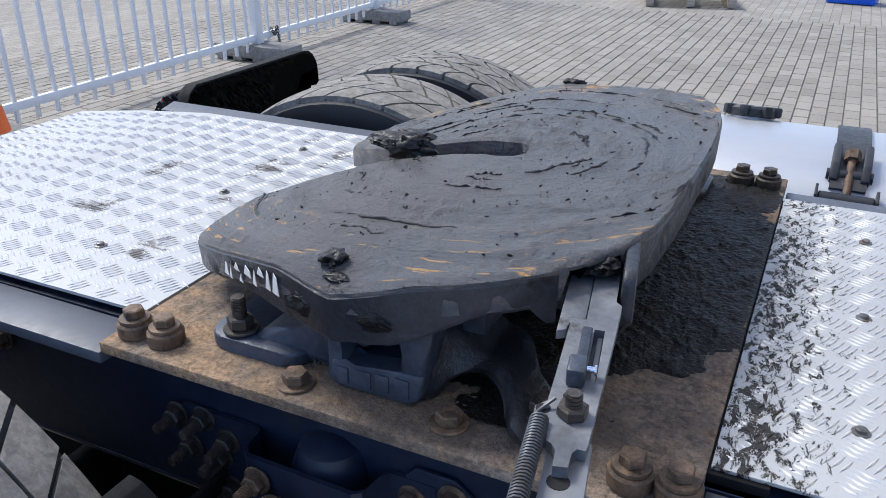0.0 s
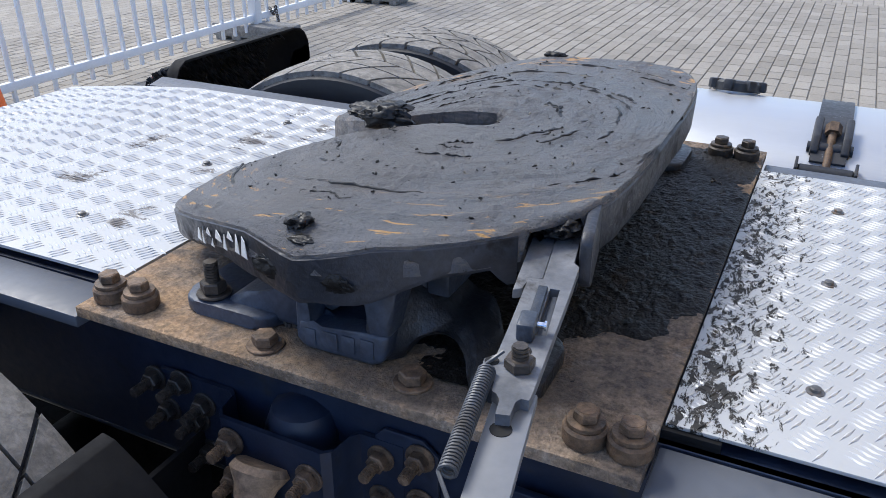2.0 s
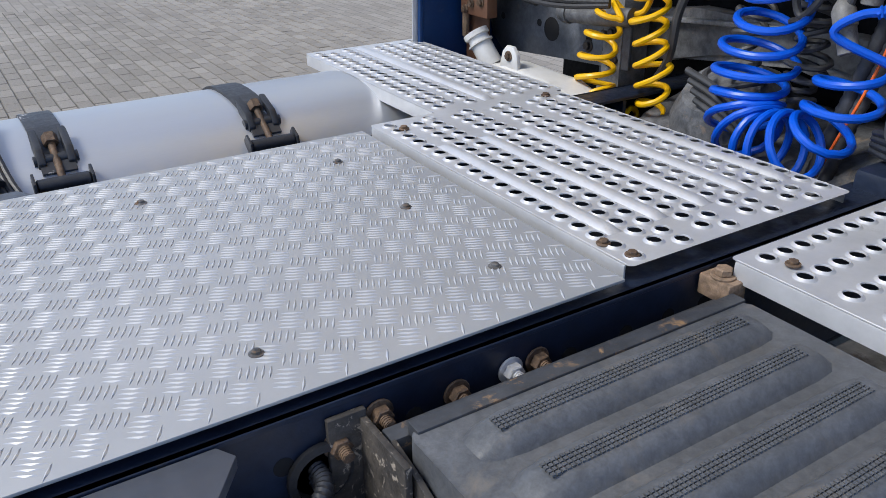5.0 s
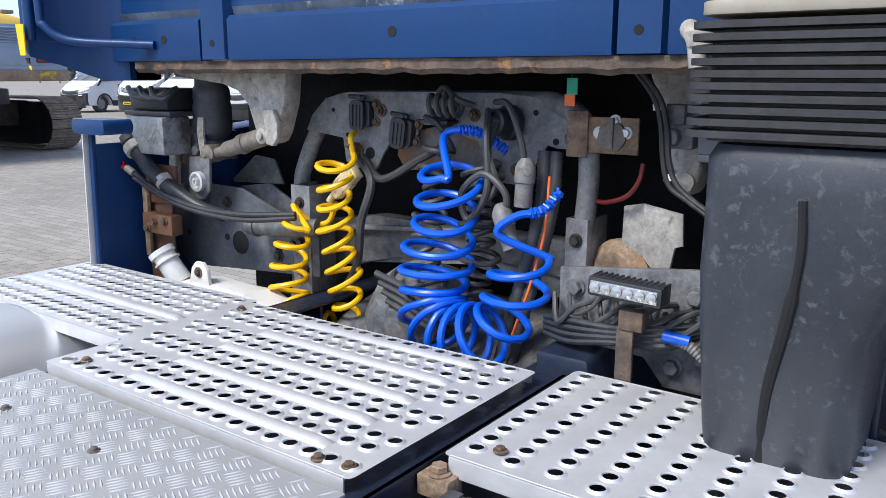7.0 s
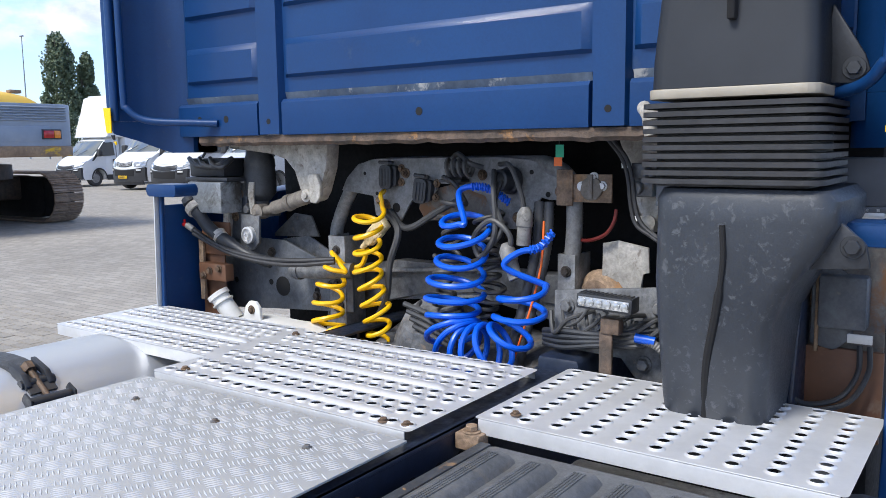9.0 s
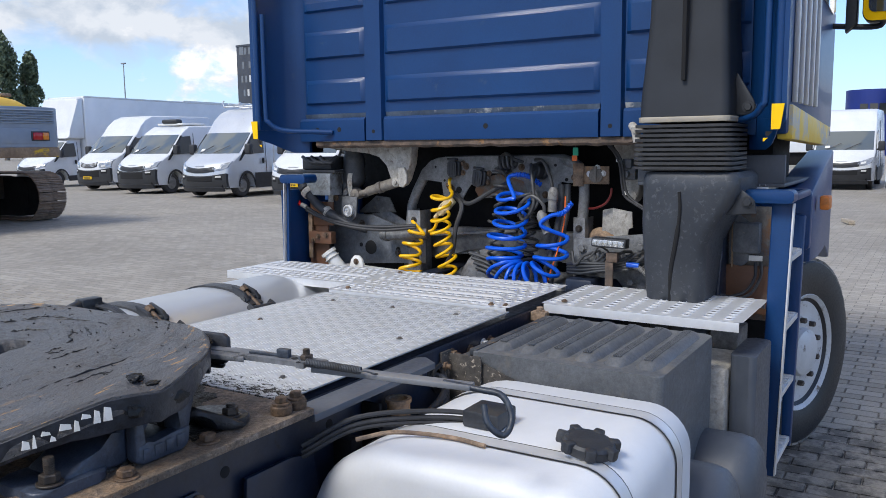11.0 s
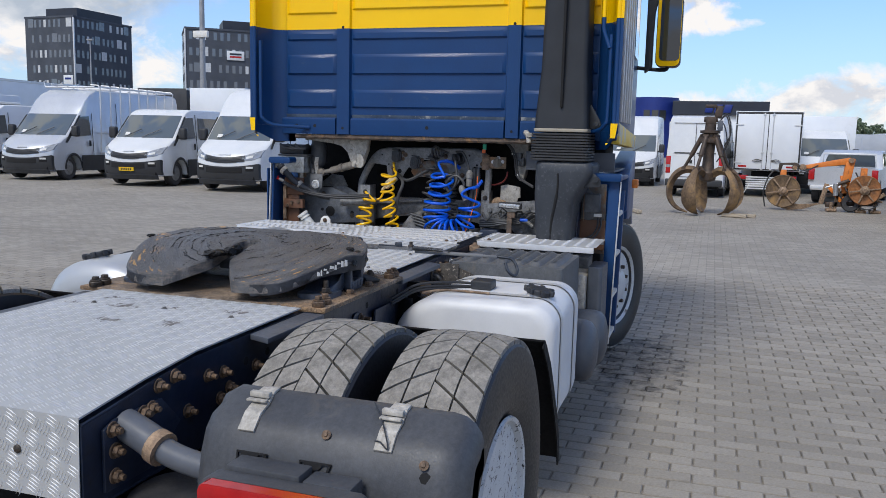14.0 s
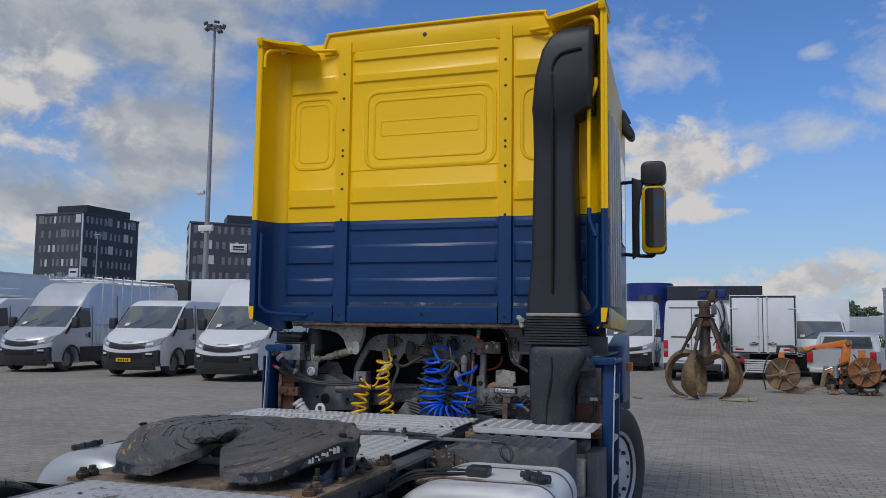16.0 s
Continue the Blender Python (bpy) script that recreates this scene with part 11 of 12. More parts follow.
def pickup(m):
    """A silver double-cab pickup seen from behind."""
    root = tagged(placed(new("pickup_truck"), m), "silver double-cab pickup truck with open cargo bed", "car")
    bm = new_bm()
    pts = [(-1.15, 0.45), (-1.2, 0.95), (0.75, 1.0), (1.0, 1.0), (1.3, 1.0)]
    out = [(-2.55, 0.55), (-2.58, 1.10), (-1.0, 1.10), (-0.75, 1.50), (-0.45, 1.62), (0.75, 1.62), (1.35, 1.12), (2.25, 1.02), (2.45, 0.85), (2.45, 0.45)] + arch(1.55, 0.42, 0.45)[0:] + arch(-1.5, 0.42, 0.45)
    sh = Shell(1.85, 1.62, 2.45)
    rings = []
    for f, i in ((-1, 0.04), (-0.97, 0.01), (-0.6, 0), (0, 0), (0.6, 0), (0.97, 0.01), (1, 0.04)):
        rings.append([bm.verts.new(sh.at(x, f, z - (i if z > 0.9 else 0))) for x, z in out])
    n = len(out)
    for a, b in zip(rings, rings[1:]):
        for k in range(n):
            bm.faces.new((a[k], a[(k + 1) % n], b[(k + 1) % n], b[k]))
    for r in (rings[0], rings[-1]):
        bmesh.ops.triangulate(bm, faces=[bm.faces.new(r)])
    local_part("body", bm, M_SILVER, root, angle=32)
    bm = new_bm()
    vs = [bm.verts.new(sh.at(x, f, z)) for x, f, z in ((-1.03, -0.80, 1.14), (-1.03, 0.80, 1.14), (-0.79, 0.75, 1.50), (-0.79, -0.75, 1.50))]
    bm.faces.new([v for v in vs])
    bmesh.ops.solidify(bm, geom=bm.faces[:], thickness=0.02)
    local_part("rear_window", bm, M_SCREEN, root)
    for s in (-1, 1):
        for xa, xb in ((-0.62, 0.15), (0.22, 0.95)):
            bm = new_bm()
            sh.side(bm, [(xa - 0.15, 1.14), (xa, 1.52), (xb - 0.12, 1.52), (xb, 1.14)], s, 0.005)
            local_part("side_window", bm, M_GLASS, root)
        bm = new_bm()
        box(bm, -2.62, -2.45, s * 0.76, s * 0.925, 0.72, 1.06, 0.02)
        local_part("tail_lamp", bm, M_RED, root)
        for x in (1.55, -1.5):
            road_wheel(root, x, s * 0.80, s, 0.37, 0.24)
    bm = new_bm()
    box(bm, -2.70, -2.50, -0.85, 0.85, 0.42, 0.56, 0.03)
    local_part("rear_bumper", bm, M_GALV, root)
    bm = new_bm()
    tube(bm, [(-1.2, -0.75, 1.1), (-1.2, -0.72, 1.50), (-1.2, 0.72, 1.50), (-1.2, 0.75, 1.1)], 0.03, 8)
    local_part("roll_bar", bm, M_GALV, root)


pickup(spot(25.6, -6.05, -14))


# ---------------------------------------------------------------- rusty grab
M_GRAB = surf("rusty_grab_steel", (0.085, 0.056, 0.036), (0.205, 0.135, 0.076), 3.5, (0.55, 0.8), 0.2, 0.5, 60, 0.004, (0.35, 0.22, 0.10), 2.4, (0.52, 0.68))
M_GRABD = surf("oily_dark_grab_steel", (0.035, 0.027, 0.022), (0.094, 0.062, 0.043), 6, (0.45, 0.7), 0.2, 0.5, 60, 0.004)
M_DISC = surf("rusty_orange_disc", (0.13, 0.062, 0.03), (0.40, 0.16, 0.05), 5, (0.6, 0.8), 0.1, 0.4, 60, 0.003, (0.12, 0.07, 0.045), 4, (0.55, 0.7))
M_WOOD = surf("weathered_timber", (0.30, 0.25, 0.19), (0.44, 0.38, 0.30), 8, (0.75, 0.9), 0.0, 0.4, 60, 0.002, stretch=(0.15, 1, 1))
grab = tagged(placed(new("grab"), spot(17.5, -1.68, 0) @ Matrix.Scale(0.94, 4)), "rusty five-tined orange-peel scrap grab standing open", "grab")
for k in range(5):
    a = radians(90 + 72 * k - 8)
    rot = Matrix.Rotation(a, 4, "Z")
    # curved tine: arm out from the hub, then down and back in to a point
    cl = [(0.14, 1.02), (0.40, 1.14), (0.66, 1.10), (0.86, 0.90), (0.95, 0.60), (0.90, 0.32), (0.72, 0.12), (0.45, 0.02)]
    wd = [0.06, 0.07, 0.085, 0.13, 0.19, 0.20, 0.14, 0.04]
    th = [0.10, 0.105, 0.105, 0.10, 0.09, 0.075, 0.055, 0.02]
    sp = smooth_path([(r, 0, z) for r, z in cl], 4)
    bm = new_bm()
    rings = []
    for i, p in enumerate(sp):
        q = i / (len(sp) - 1) * (len(cl) - 1)
        j, f = min(int(q), len(cl) - 2), 0
        f = q - j
        w, t = wd[j] + (wd[j + 1] - wd[j]) * f, th[j] + (th[j + 1] - th[j]) * f
        d = (sp[min(i + 1, len(sp) - 1)] - sp[max(i - 1, 0)]).normalized()
        nrm = Vector((d.z, 0, -d.x))
        rings.append([bm.verts.new(rot @ v) for v in (p + nrm * t * -0.9, p + Vector((0, w * 0.6, 0)) - nrm * t * 0.5, p + Vector((0, w, 0)), p + Vector((0, w * 0.55, 0)) + nrm * t * 0.35, p + nrm * t, p + Vector((0, -w * 0.55, 0)) + nrm * t * 0.35, p + Vector((0, -w, 0)), p + Vector((0, -w * 0.6, 0)) - nrm * t * 0.5)])
    for A, B in zip(rings, rings[1:]):
        for i in range(8):
            bm.faces.new((A[i], A[(i + 1) % 8], B[(i + 1) % 8], B[i]))
    bm.faces.new(rings[0])
    bm.faces.new(rings[-1])
    local_part("tine", bm, M_GRAB, grab, "curved rusty steel tine", angle=45)
    bm = new_bm()
    cyl(bm, rot @ Vector((0.58, 0, 1.20)), rot @ Vector((0.42, 0, 1.52)), 0.040, seg=12)
    cyl(bm, rot @ Vector((0.44, 0, 1.48)), rot @ Vector((0.20, 0, 1.98)), 0.060, seg=14, bev=0.012)
    for p in ((0.60, 1.16), (0.19, 2.00)):
        c = rot @ Vector((p[0], 0, p[1]))
        t = rot @ Vector((0, 0.075, 0))
        cyl(bm, c - t, c + t, 0.055, seg=12)
    local_part("hydraulic_cylinder", bm, M_GRABD, grab, "oily dark hydraulic cylinder")
bm = new_bm()
lathe(bm, [(0.10, 0.84), (0.20, 0.88), (0.22, 1.06), (0.16, 1.14), (0.13, 1.5), (0.15, 1.8), (0.24, 1.84), (0.24, 1.95), (0.17, 1.98), (0.17, 2.06), (0.25, 2.08), (0.25, 2.14), (0.14, 2.16), (0.13, 2.30)], (0, 0, 0), Z, 24)
local_part("centre_post", bm, M_GRABD, grab)
bm = new_bm()
box(bm, -0.10, 0.10, -0.13, 0.13, 2.28, 2.50, 0.02)
cyl(bm, (0, -0.17, 2.42), (0, 0.17, 2.42), 0.07, seg=14)
box(bm, -0.06, 0.06, -0.09, 0.09, 2.46, 2.78, 0.02, Matrix.Rotation(radians(4), 4, "X"))
box(bm, -0.11, 0.11, -0.13, 0.15, 2.72, 2.80, 0.02)
local_part("head", bm, M_GRABD, grab, "dark swivel head with pins")
for k, (ya, za, yb, zb) in enumerate(((-0.22, 2.40, -0.30, 1.55), (-0.24, 2.45, -0.36, 1.75), (-0.16, 2.2, -0.2, 1.35))):
    bm = new_bm()
    tube(bm, smooth_path([(-0.1, ya, za), (-0.14, ya - 0.16, za + 0.10), (-0.15, ya - 0.26, (za + zb) / 2), (-0.1, yb, zb)], 6), 0.016, 8)
    local_part("hydraulic_hose", bm, M_RUBBER, grab)
bm = new_bm()
box(bm, -0.16, 0.0, -0.30, -0.17, 2.14, 2.40, 0.02)
local_part("valve_block", bm, M_GREYPAINT, grab)
bm = new_bm()
box(bm, -0.13, 0.13, -0.004, 0.004, -0.13, 0.13, 0.002, Matrix.Translation((-0.10, -0.97, 0.72)) @ Matrix.Rotation(radians(28), 4, "X"))
local_part("label_sheet", bm, M_WHITEP, grab, "white paper sheet taped to a tine")
for x, y, r in ((16.9, -0.1, 20), (17.0, -2.35, 75), (17.1, -2.55, 82)):
    bm = new_bm()
    box(bm, -0.28, 0.28, -0.06, 0.06, 0.0, 0.08, 0.006)
    placed(solo("timber_block", bm, M_WOOD, "weathered timber block lying on the pavers", "timber", "timber blocks"), spot(x, y, r))

# orange implement with two spoked discs
M_BRIGHT = surf("worn_bright_steel", (0.42, 0.43, 0.45), (0.58, 0.59, 0.60), 12, (0.25, 0.4), 0.8, 0.1)
imp = tagged(placed(new("farm_implement"), spot(20.5, -4.5, 0)), "rusty orange folding implement with two spoked disc wheels", "implement")
for y, r, zc, dish, star in ((0.89, 0.42, 0.50, M_GRAB, M_RUST), (-1.07, 0.37, 0.60, M_DISC, M_RUST)):
    bm = new_bm()
    lathe(bm, [(r, -0.025), (r + 0.018, 0), (r, 0.025), (r - 0.03, 0.012), (0.08, 0.03), (0.07, 0.07), (0, 0.07)], (-0.35, y, zc), (-1, 0.12, 0), 32)
    dk = local_part("disc", bm, dish, imp, "rusty round disc with spokes")
    for k in range(6):
        bm = new_bm()
        box(bm, -0.014, 0.014, -0.018, 0.018, 0.05, r - 0.01, 0.003, Matrix.Translation((-0.41, y, zc)) @ Matrix.Rotation(math.pi * (k + 0.35) / 3, 4, "X"))
        local_part("spoke", bm, star, dk)
    bm = new_bm()
    lathe(bm, [(0.11, 0), (0.12, 0.03), (0.07, 0.06), (0.05, 0.10), (0, 0.10)], (-0.42, y, zc), (-1, 0.12, 0), 14)
    local_part("hub", bm, M_RUST, dk)
    bm = new_bm()
    cyl(bm, (-0.34, y, zc), (0.22, y - 0.02, zc + 0.06), 0.05, seg=12)
    box(bm, -0.06, 0.09, y - 0.08, y + 0.07, zc + 0.02, zc + 0.56, 0.012)
    local_part("disc_arm", bm, M_ORANGE, imp, "orange disc arm, paint worn off")
# folding beam: thin towards the left disc, deep at its knee
bm = new_bm()
prism(bm, [(0.42, 1.09), (-0.66, 1.25), (-0.82, 1.28), (-0.84, 1.40), (-0.70, 1.43), (0.40, 1.19)], "x", -0.06, 0.06, 0.012)
beam = local_part("beam", bm, M_ORANGE, imp, "orange painted steel beam")
bm = new_bm()
prism(bm, [(-0.62, 1.30), (-0.84, 1.38), (-0.74, 0.62), (-0.55, 0.62)], "x", -0.085, 0.085, 0.012)
local_part("knee_plate", bm, M_ORANGE, beam)
for y, z, r in ((0.42, 1.14, 0.085), (-0.74, 1.35, 0.07), (-0.62, 0.70, 0.06), (0.62, 1.12, 0.06)):
    bm = new_bm()
    cyl(bm, (-0.15, y, z), (0.12, y, z), r, seg=14, bev=0.01)
    local_part("pivot_pin", bm, M_RUST, beam)
bm = new_bm()
prism(bm, [(0.96, 1.02), (0.92, 1.20), (0.70, 1.20), (0.45, 1.10), (0.45, 1.18), (0.60, 1.26), (1.00, 1.24), (1.02, 1.02)], "x", -0.07, 0.07, 0.01)
local_part("head_bracket", bm, M_GRABD, imp)
# ground blade, main frame, stand
bm = new_bm()
prism(bm, [(1.05, 0.10), (0.75, 0.0), (0.38, 0.03), (-0.10, 0.22), (0.45, 0.16), (0.80, 0.20)], "x", -0.30, -0.22, 0.006)
local_part("blade", bm, M_RUST, imp, "rusty ground blade")
for a, b, w, mt in (((-0.10, 0.18), (-0.22, 0.72), 0.055, M_RUST), ((-0.22, 0.16), (-1.45, 0.26), 0.065, M_GRABD), ((-0.25, 0.66), (-0.62, 0.22), 0.045, M_ORANGE), ((-0.70, 0.20), (-0.58, 0.95), 0.055, M_ORANGE), ((-0.95, 0.22), (-0.66, 0.64), 0.04, M_GRABD), ((-1.20, 0.20), (-1.62, 0.50), 0.045, M_RUST), ((-0.20, 0.42), (-0.85, 0.45), 0.05, M_GRABD), ((-0.45, 0.05), (-0.52, 0.62), 0.04, M_RUST)):
    d = Vector((0, b[0] - a[0], b[1] - a[1]))
    bm = new_bm()
    box(bm, -w, w, -w, w, 0, d.length, 0.008, Matrix.Translation((0.02 + w, a[0], a[1])) @ Z.rotation_difference(d).to_matrix().to_4x4())
    local_part("frame_bar", bm, mt, imp)
for pts, r, mt in ((((-0.15, -0.16, 0.62), (-0.16, -0.60, 0.80)), 0.026, M_BRIGHT), (((-0.16, -0.45, 0.72), (-0.16, -0.72, 0.84)), 0.045, M_GRABD), (((-0.18, -0.42, 0.42), (-0.18, -0.40, 0.74)), 0.065, M_BRIGHT), (((-0.12, -0.95, 0.42), (-0.12, -1.55, 0.30)), 0.03, M_RUST)):
    bm = new_bm()
    cyl(bm, pts[0], pts[1], r, seg=12, bev=0.006)
    local_part("ram", bm, mt, imp)
for k, pts in enumerate((((-0.1, 1.30, 0.05), (-0.12, 1.36, 0.45), (-0.1, 1.26, 0.85), (0.0, 1.10, 1.05)), ((-0.1, -0.86, 1.05), (-0.2, -0.98, 0.75), (-0.2, -0.70, 0.55), (-0.1, -0.62, 0.75)), ((-0.2, -0.92, 0.16), (-0.3, -1.20, 0.10), (-0.25, -1.42, 0.24), (-0.1, -1.30, 0.40)), ((-0.1, 0.52, 1.20), (-0.15, 0.36, 1.05), (-0.12, 0.20, 1.12), (-0.06, 0.05, 1.20)))):
    bm = new_bm()
    tube(bm, smooth_path([Vector(p) for p in pts], 6), 0.018, 8)
    local_part("hydraulic_hose", bm, M_RUBBER, imp)
for y in (-0.35, -1.05, -1.40):
    bm = new_bm()
    box(bm, -0.20, 0.10, y - 0.13, y + 0.13, 0.0, 0.07, 0.02)
    box(bm, -0.04, 0.06, y - 0.035, y + 0.035, 0.06, 0.24, 0.008)
    local_part("stand_foot", bm, M_RUST, imp)
bm = new_bm()
lathe(bm, [(0.10, -0.06), (0.20, -0.07), (0.23, 0), (0.20, 0.07), (0.10, 0.06)], (-0.12, -0.80, 0.235), (-1, 0.2, 0), 24, close=True)
local_part("tyre", bm, M_RUBBER, imp, "small black rubber tyre")

# ---------------------------------------------------------------- excavator
M_EXC = surf("faded_blue_grey_paint", (0.20, 0.235, 0.29), (0.27, 0.305, 0.36), 1.8, (0.4, 0.55), 0.0, 0.08, 60, 0.001, (0.30, 0.31, 0.32), 2.2, (0.62, 0.75))
M_EXCY = surf("faded_yellow_paint", (0.74, 0.44, 0.06), (0.80, 0.52, 0.10), 2, (0.4, 0.55), 0.0, 0.08, 60, 0.001, (0.55, 0.35, 0.10), 3, (0.62, 0.75))
M_PAD = surf("rusty_track_pad", (0.18, 0.122, 0.084), (0.32, 0.225, 0.155), 4, (0.5, 0.75), 0.15, 0.4, 60, 0.003, (0.27, 0.21, 0.16), 5, (0.6, 0.75))
exc = tagged(placed(new("excavator"), Matrix.Translation((8.35, 15.95, 0))), "tracked excavator with blue-grey body and yellow hood", "excavator")


def crawler(cx):
    """One track: chain of ribbed pads round two sprockets, with its side frame."""
    y0, y1 = -0.37, 0.37
    L, R = 1.75, 0.53
    per = 2 * L * 2 + 2 * math.pi * R
    N = 50
    # tall solid frame; its black stands in for the shade inside the track
    bm = new_bm()
    prism(bm, rounded(-L, L, 0.10, 1.02, 0.25), "y", y0 + 0.12, y1 - 0.12, 0.01)
    fr = local_part("track_frame", bm, M_BLACK, exc, "black track frame with sprockets, its black standing in for shade")
    fr.matrix_basis = Matrix.Translation((cx - 8.0, 2.55, 0)) @ Matrix.Rotation(radians(-84), 4, "Z")
    for sx in (-L, L):
        bm = new_bm()
        cyl(bm, (sx, y0 + 0.15, 0.57), (sx, y1 - 0.15, 0.57), 0.44, seg=28)
        local_part("sprocket", bm, M_BLACK, fr)
    bm = new_bm()
    prof = [(-0.098, 0), (0.098, 0), (0.098, 0.022), (0.075, 0.024), (0.068, 0.050), (0.056, 0.050), (0.048, 0.024), (0.008, 0.024), (0.002, 0.050), (-0.010, 0.050), (-0.018, 0.024), (-0.060, 0.024), (-0.068, 0.050), (-0.080, 0.050), (-0.088, 0.022), (-0.098, 0.022)]
    prism(bm, prof, "y", y0, y1)
    me = finish("track_pad", bm, M_PAD, False)
    for k in range(N):
        s = per * k / N
        if s < 2 * L:
            c, a = (L - s, 0.57 + R), 0.0
            c = (-L + s, 0.57 + R)
        elif s < 2 * L + math.pi * R:
            th = (s - 2 * L) / R
            c, a = (L + R * math.sin(th), 0.57 + R * math.cos(th)), th
        elif s < 4 * L + math.pi * R:
            c, a = (L - (s - 2 * L - math.pi * R), 0.57 - R), math.pi
        else:
            th = (s - 4 * L - math.pi * R) / R + math.pi
            c, a = (-L + R * math.sin(th), 0.57 + R * math.cos(th)), th
        if c[1] < 0.05:
            c = (c[0], 0.05)
        ob = new("track_pad", me)
        ob.parent = fr
        ob.matrix_basis = Matrix.Translation((c[0], 0, c[1])) @ Matrix.Rotation(a, 4, "Y")


crawler(9.55)
crawler(7.05)
bm = new_bm()
box(bm, -0.3, 1.7, 1.6, 3.4, 0.5, 1.05, 0.06)
lathe(bm, [(0.75, 1.0), (0.75, 1.32), (0.6, 1.34)], (0.4, 1.6, 0), Z, 32)
local_part("undercarriage", bm, M_GRABD, exc)
# counterweight body with round corner at the tail
plan = [(-2.9, -1.25)] + arc(0.80, -0.83, 0.42, -90, -8, 6) + arc(0.75, 1.20, 0.50, 8, 90, 6) + [(-2.9, 1.70)]
bm = new_bm()
prism(bm, plan, "z", 1.70, 2.56, 0.035, 3)
body = local_part("body", bm, M_EXC, exc, "faded blue-grey counterweight with louvres")
bm = new_bm()
prism(bm, [(x + (0.02 if x > 0 else 0), y * 1.01) for x, y in plan], "z", 1.50, 1.715, 0.03)
local_part("lower_edge", bm, surf("chipped_yellow_rust", (0.18, 0.115, 0.07), (0.30, 0.20, 0.12), 3, (0.5, 0.75), 0.1, 0.3, 60, 0.002, (0.62, 0.38, 0.04), 1.6, (0.55, 0.60)), exc, "rusty lower edge with yellow paint left")
for k in range(6):
    bm = new_bm()
    z = 2.21 + 0.052 * k
    prism(bm, [(-1.262, z), (-1.285, z + 0.010), (-1.285, z + 0.024), (-1.255, z + 0.036), (-1.24, z + 0.03), (-1.24, z)], "x", -2.8, 0.95)
    local_part("louvre", bm, M_EXC, body)
bm = new_bm()
box(bm, -2.1, 0.6, -1.262, -1.246, 1.80, 2.11, 0.006)
local_part("side_panel", bm, M_EXC, body)
bm = new_bm()
box(bm, 0.42, 0.83, -1.275, -1.24, 1.85, 2.05, 0.006)
lamp = local_part("tail_lamp", bm, M_PLAST, exc)
for xa, xb, mt in ((0.45, 0.66, M_RED), (0.67, 0.80, M_AMBER)):
    bm = new_bm()
    box(bm, xa, xb, -1.292, -1.27, 1.875, 2.025, 0.006)
    local_part("lamp_lens", bm, mt, lamp)
bm = new_bm()
hood = [(-2.9, 2.56), (0.42, 2.56), (0.40, 2.63), (0.25, 2.73), (-0.1, 2.80), (-0.6, 2.83), (-2.9, 2.85)]
rings = []
for y, f in ((-1.18, 0.0), (-1.14, 0.55), (-1.02, 0.85), (-0.8, 1), (0.8, 1), (1.1, 0.8), (1.3, 0.0)):
    rings.append([bm.verts.new((x, y, 2.56 + (z - 2.56) * (f if z > 2.56 else 1))) for x, z in hood])
for a, b in zip(rings, rings[1:]):
    for k in range(len(hood)):
        bm.faces.new((a[k], a[(k + 1) % len(hood)], b[(k + 1) % len(hood)], b[k]))
bmesh.ops.remove_doubles(bm, verts=bm.verts, dist=0.001)
local_part("hood", bm, M_EXCY, exc, "faded yellow rounded engine hood", angle=60)
bm = new_bm()
box(bm, -0.02, 0.22, -1.0, -0.84, 2.76, 2.83, 0.02)
local_part("hood_catch", bm, M_RUST, exc)
bm = new_bm()
box(bm, -2.9, -1.2, -1.2, -0.2, 2.56, 3.0, 0.08)
local_part("cab", bm, M_EXC, exc)

# ---------------------------------------------------------------- far buildings, masts, trees
M_TOWER = surf("dark_brick", (0.042, 0.050, 0.066), (0.066, 0.076, 0.096), 0.3, (0.6, 0.8), 0.0, 0.1, 6, 0.01)
M_BLIND = surf("pale_window_blind", (0.42, 0.44, 0.46), (0.60, 0.61, 0.62), 3, (0.4, 0.6))
M_FARGLASS = plain("office_window_glass", (0.13, 0.15, 0.18), 0.08, 0.0, 0.6)
M_NAVY = surf("blue_cladding", (0.006, 0.020, 0.16), (0.010, 0.030, 0.20), 0.4, (0.4, 0.55), 0.0, 0.02, 3, 0.01)
M_NIGHT = surf("dark_cladding", (0.014, 0.018, 0.030), (0.024, 0.030, 0.045), 0.4, (0.4, 0.55), 0.0, 0.02, 3, 0.01)
M_MAST = surf("weathered_mast_steel", (0.24, 0.25, 0.27), (0.34, 0.35, 0.37), 3, (0.5, 0.65), 0.3)


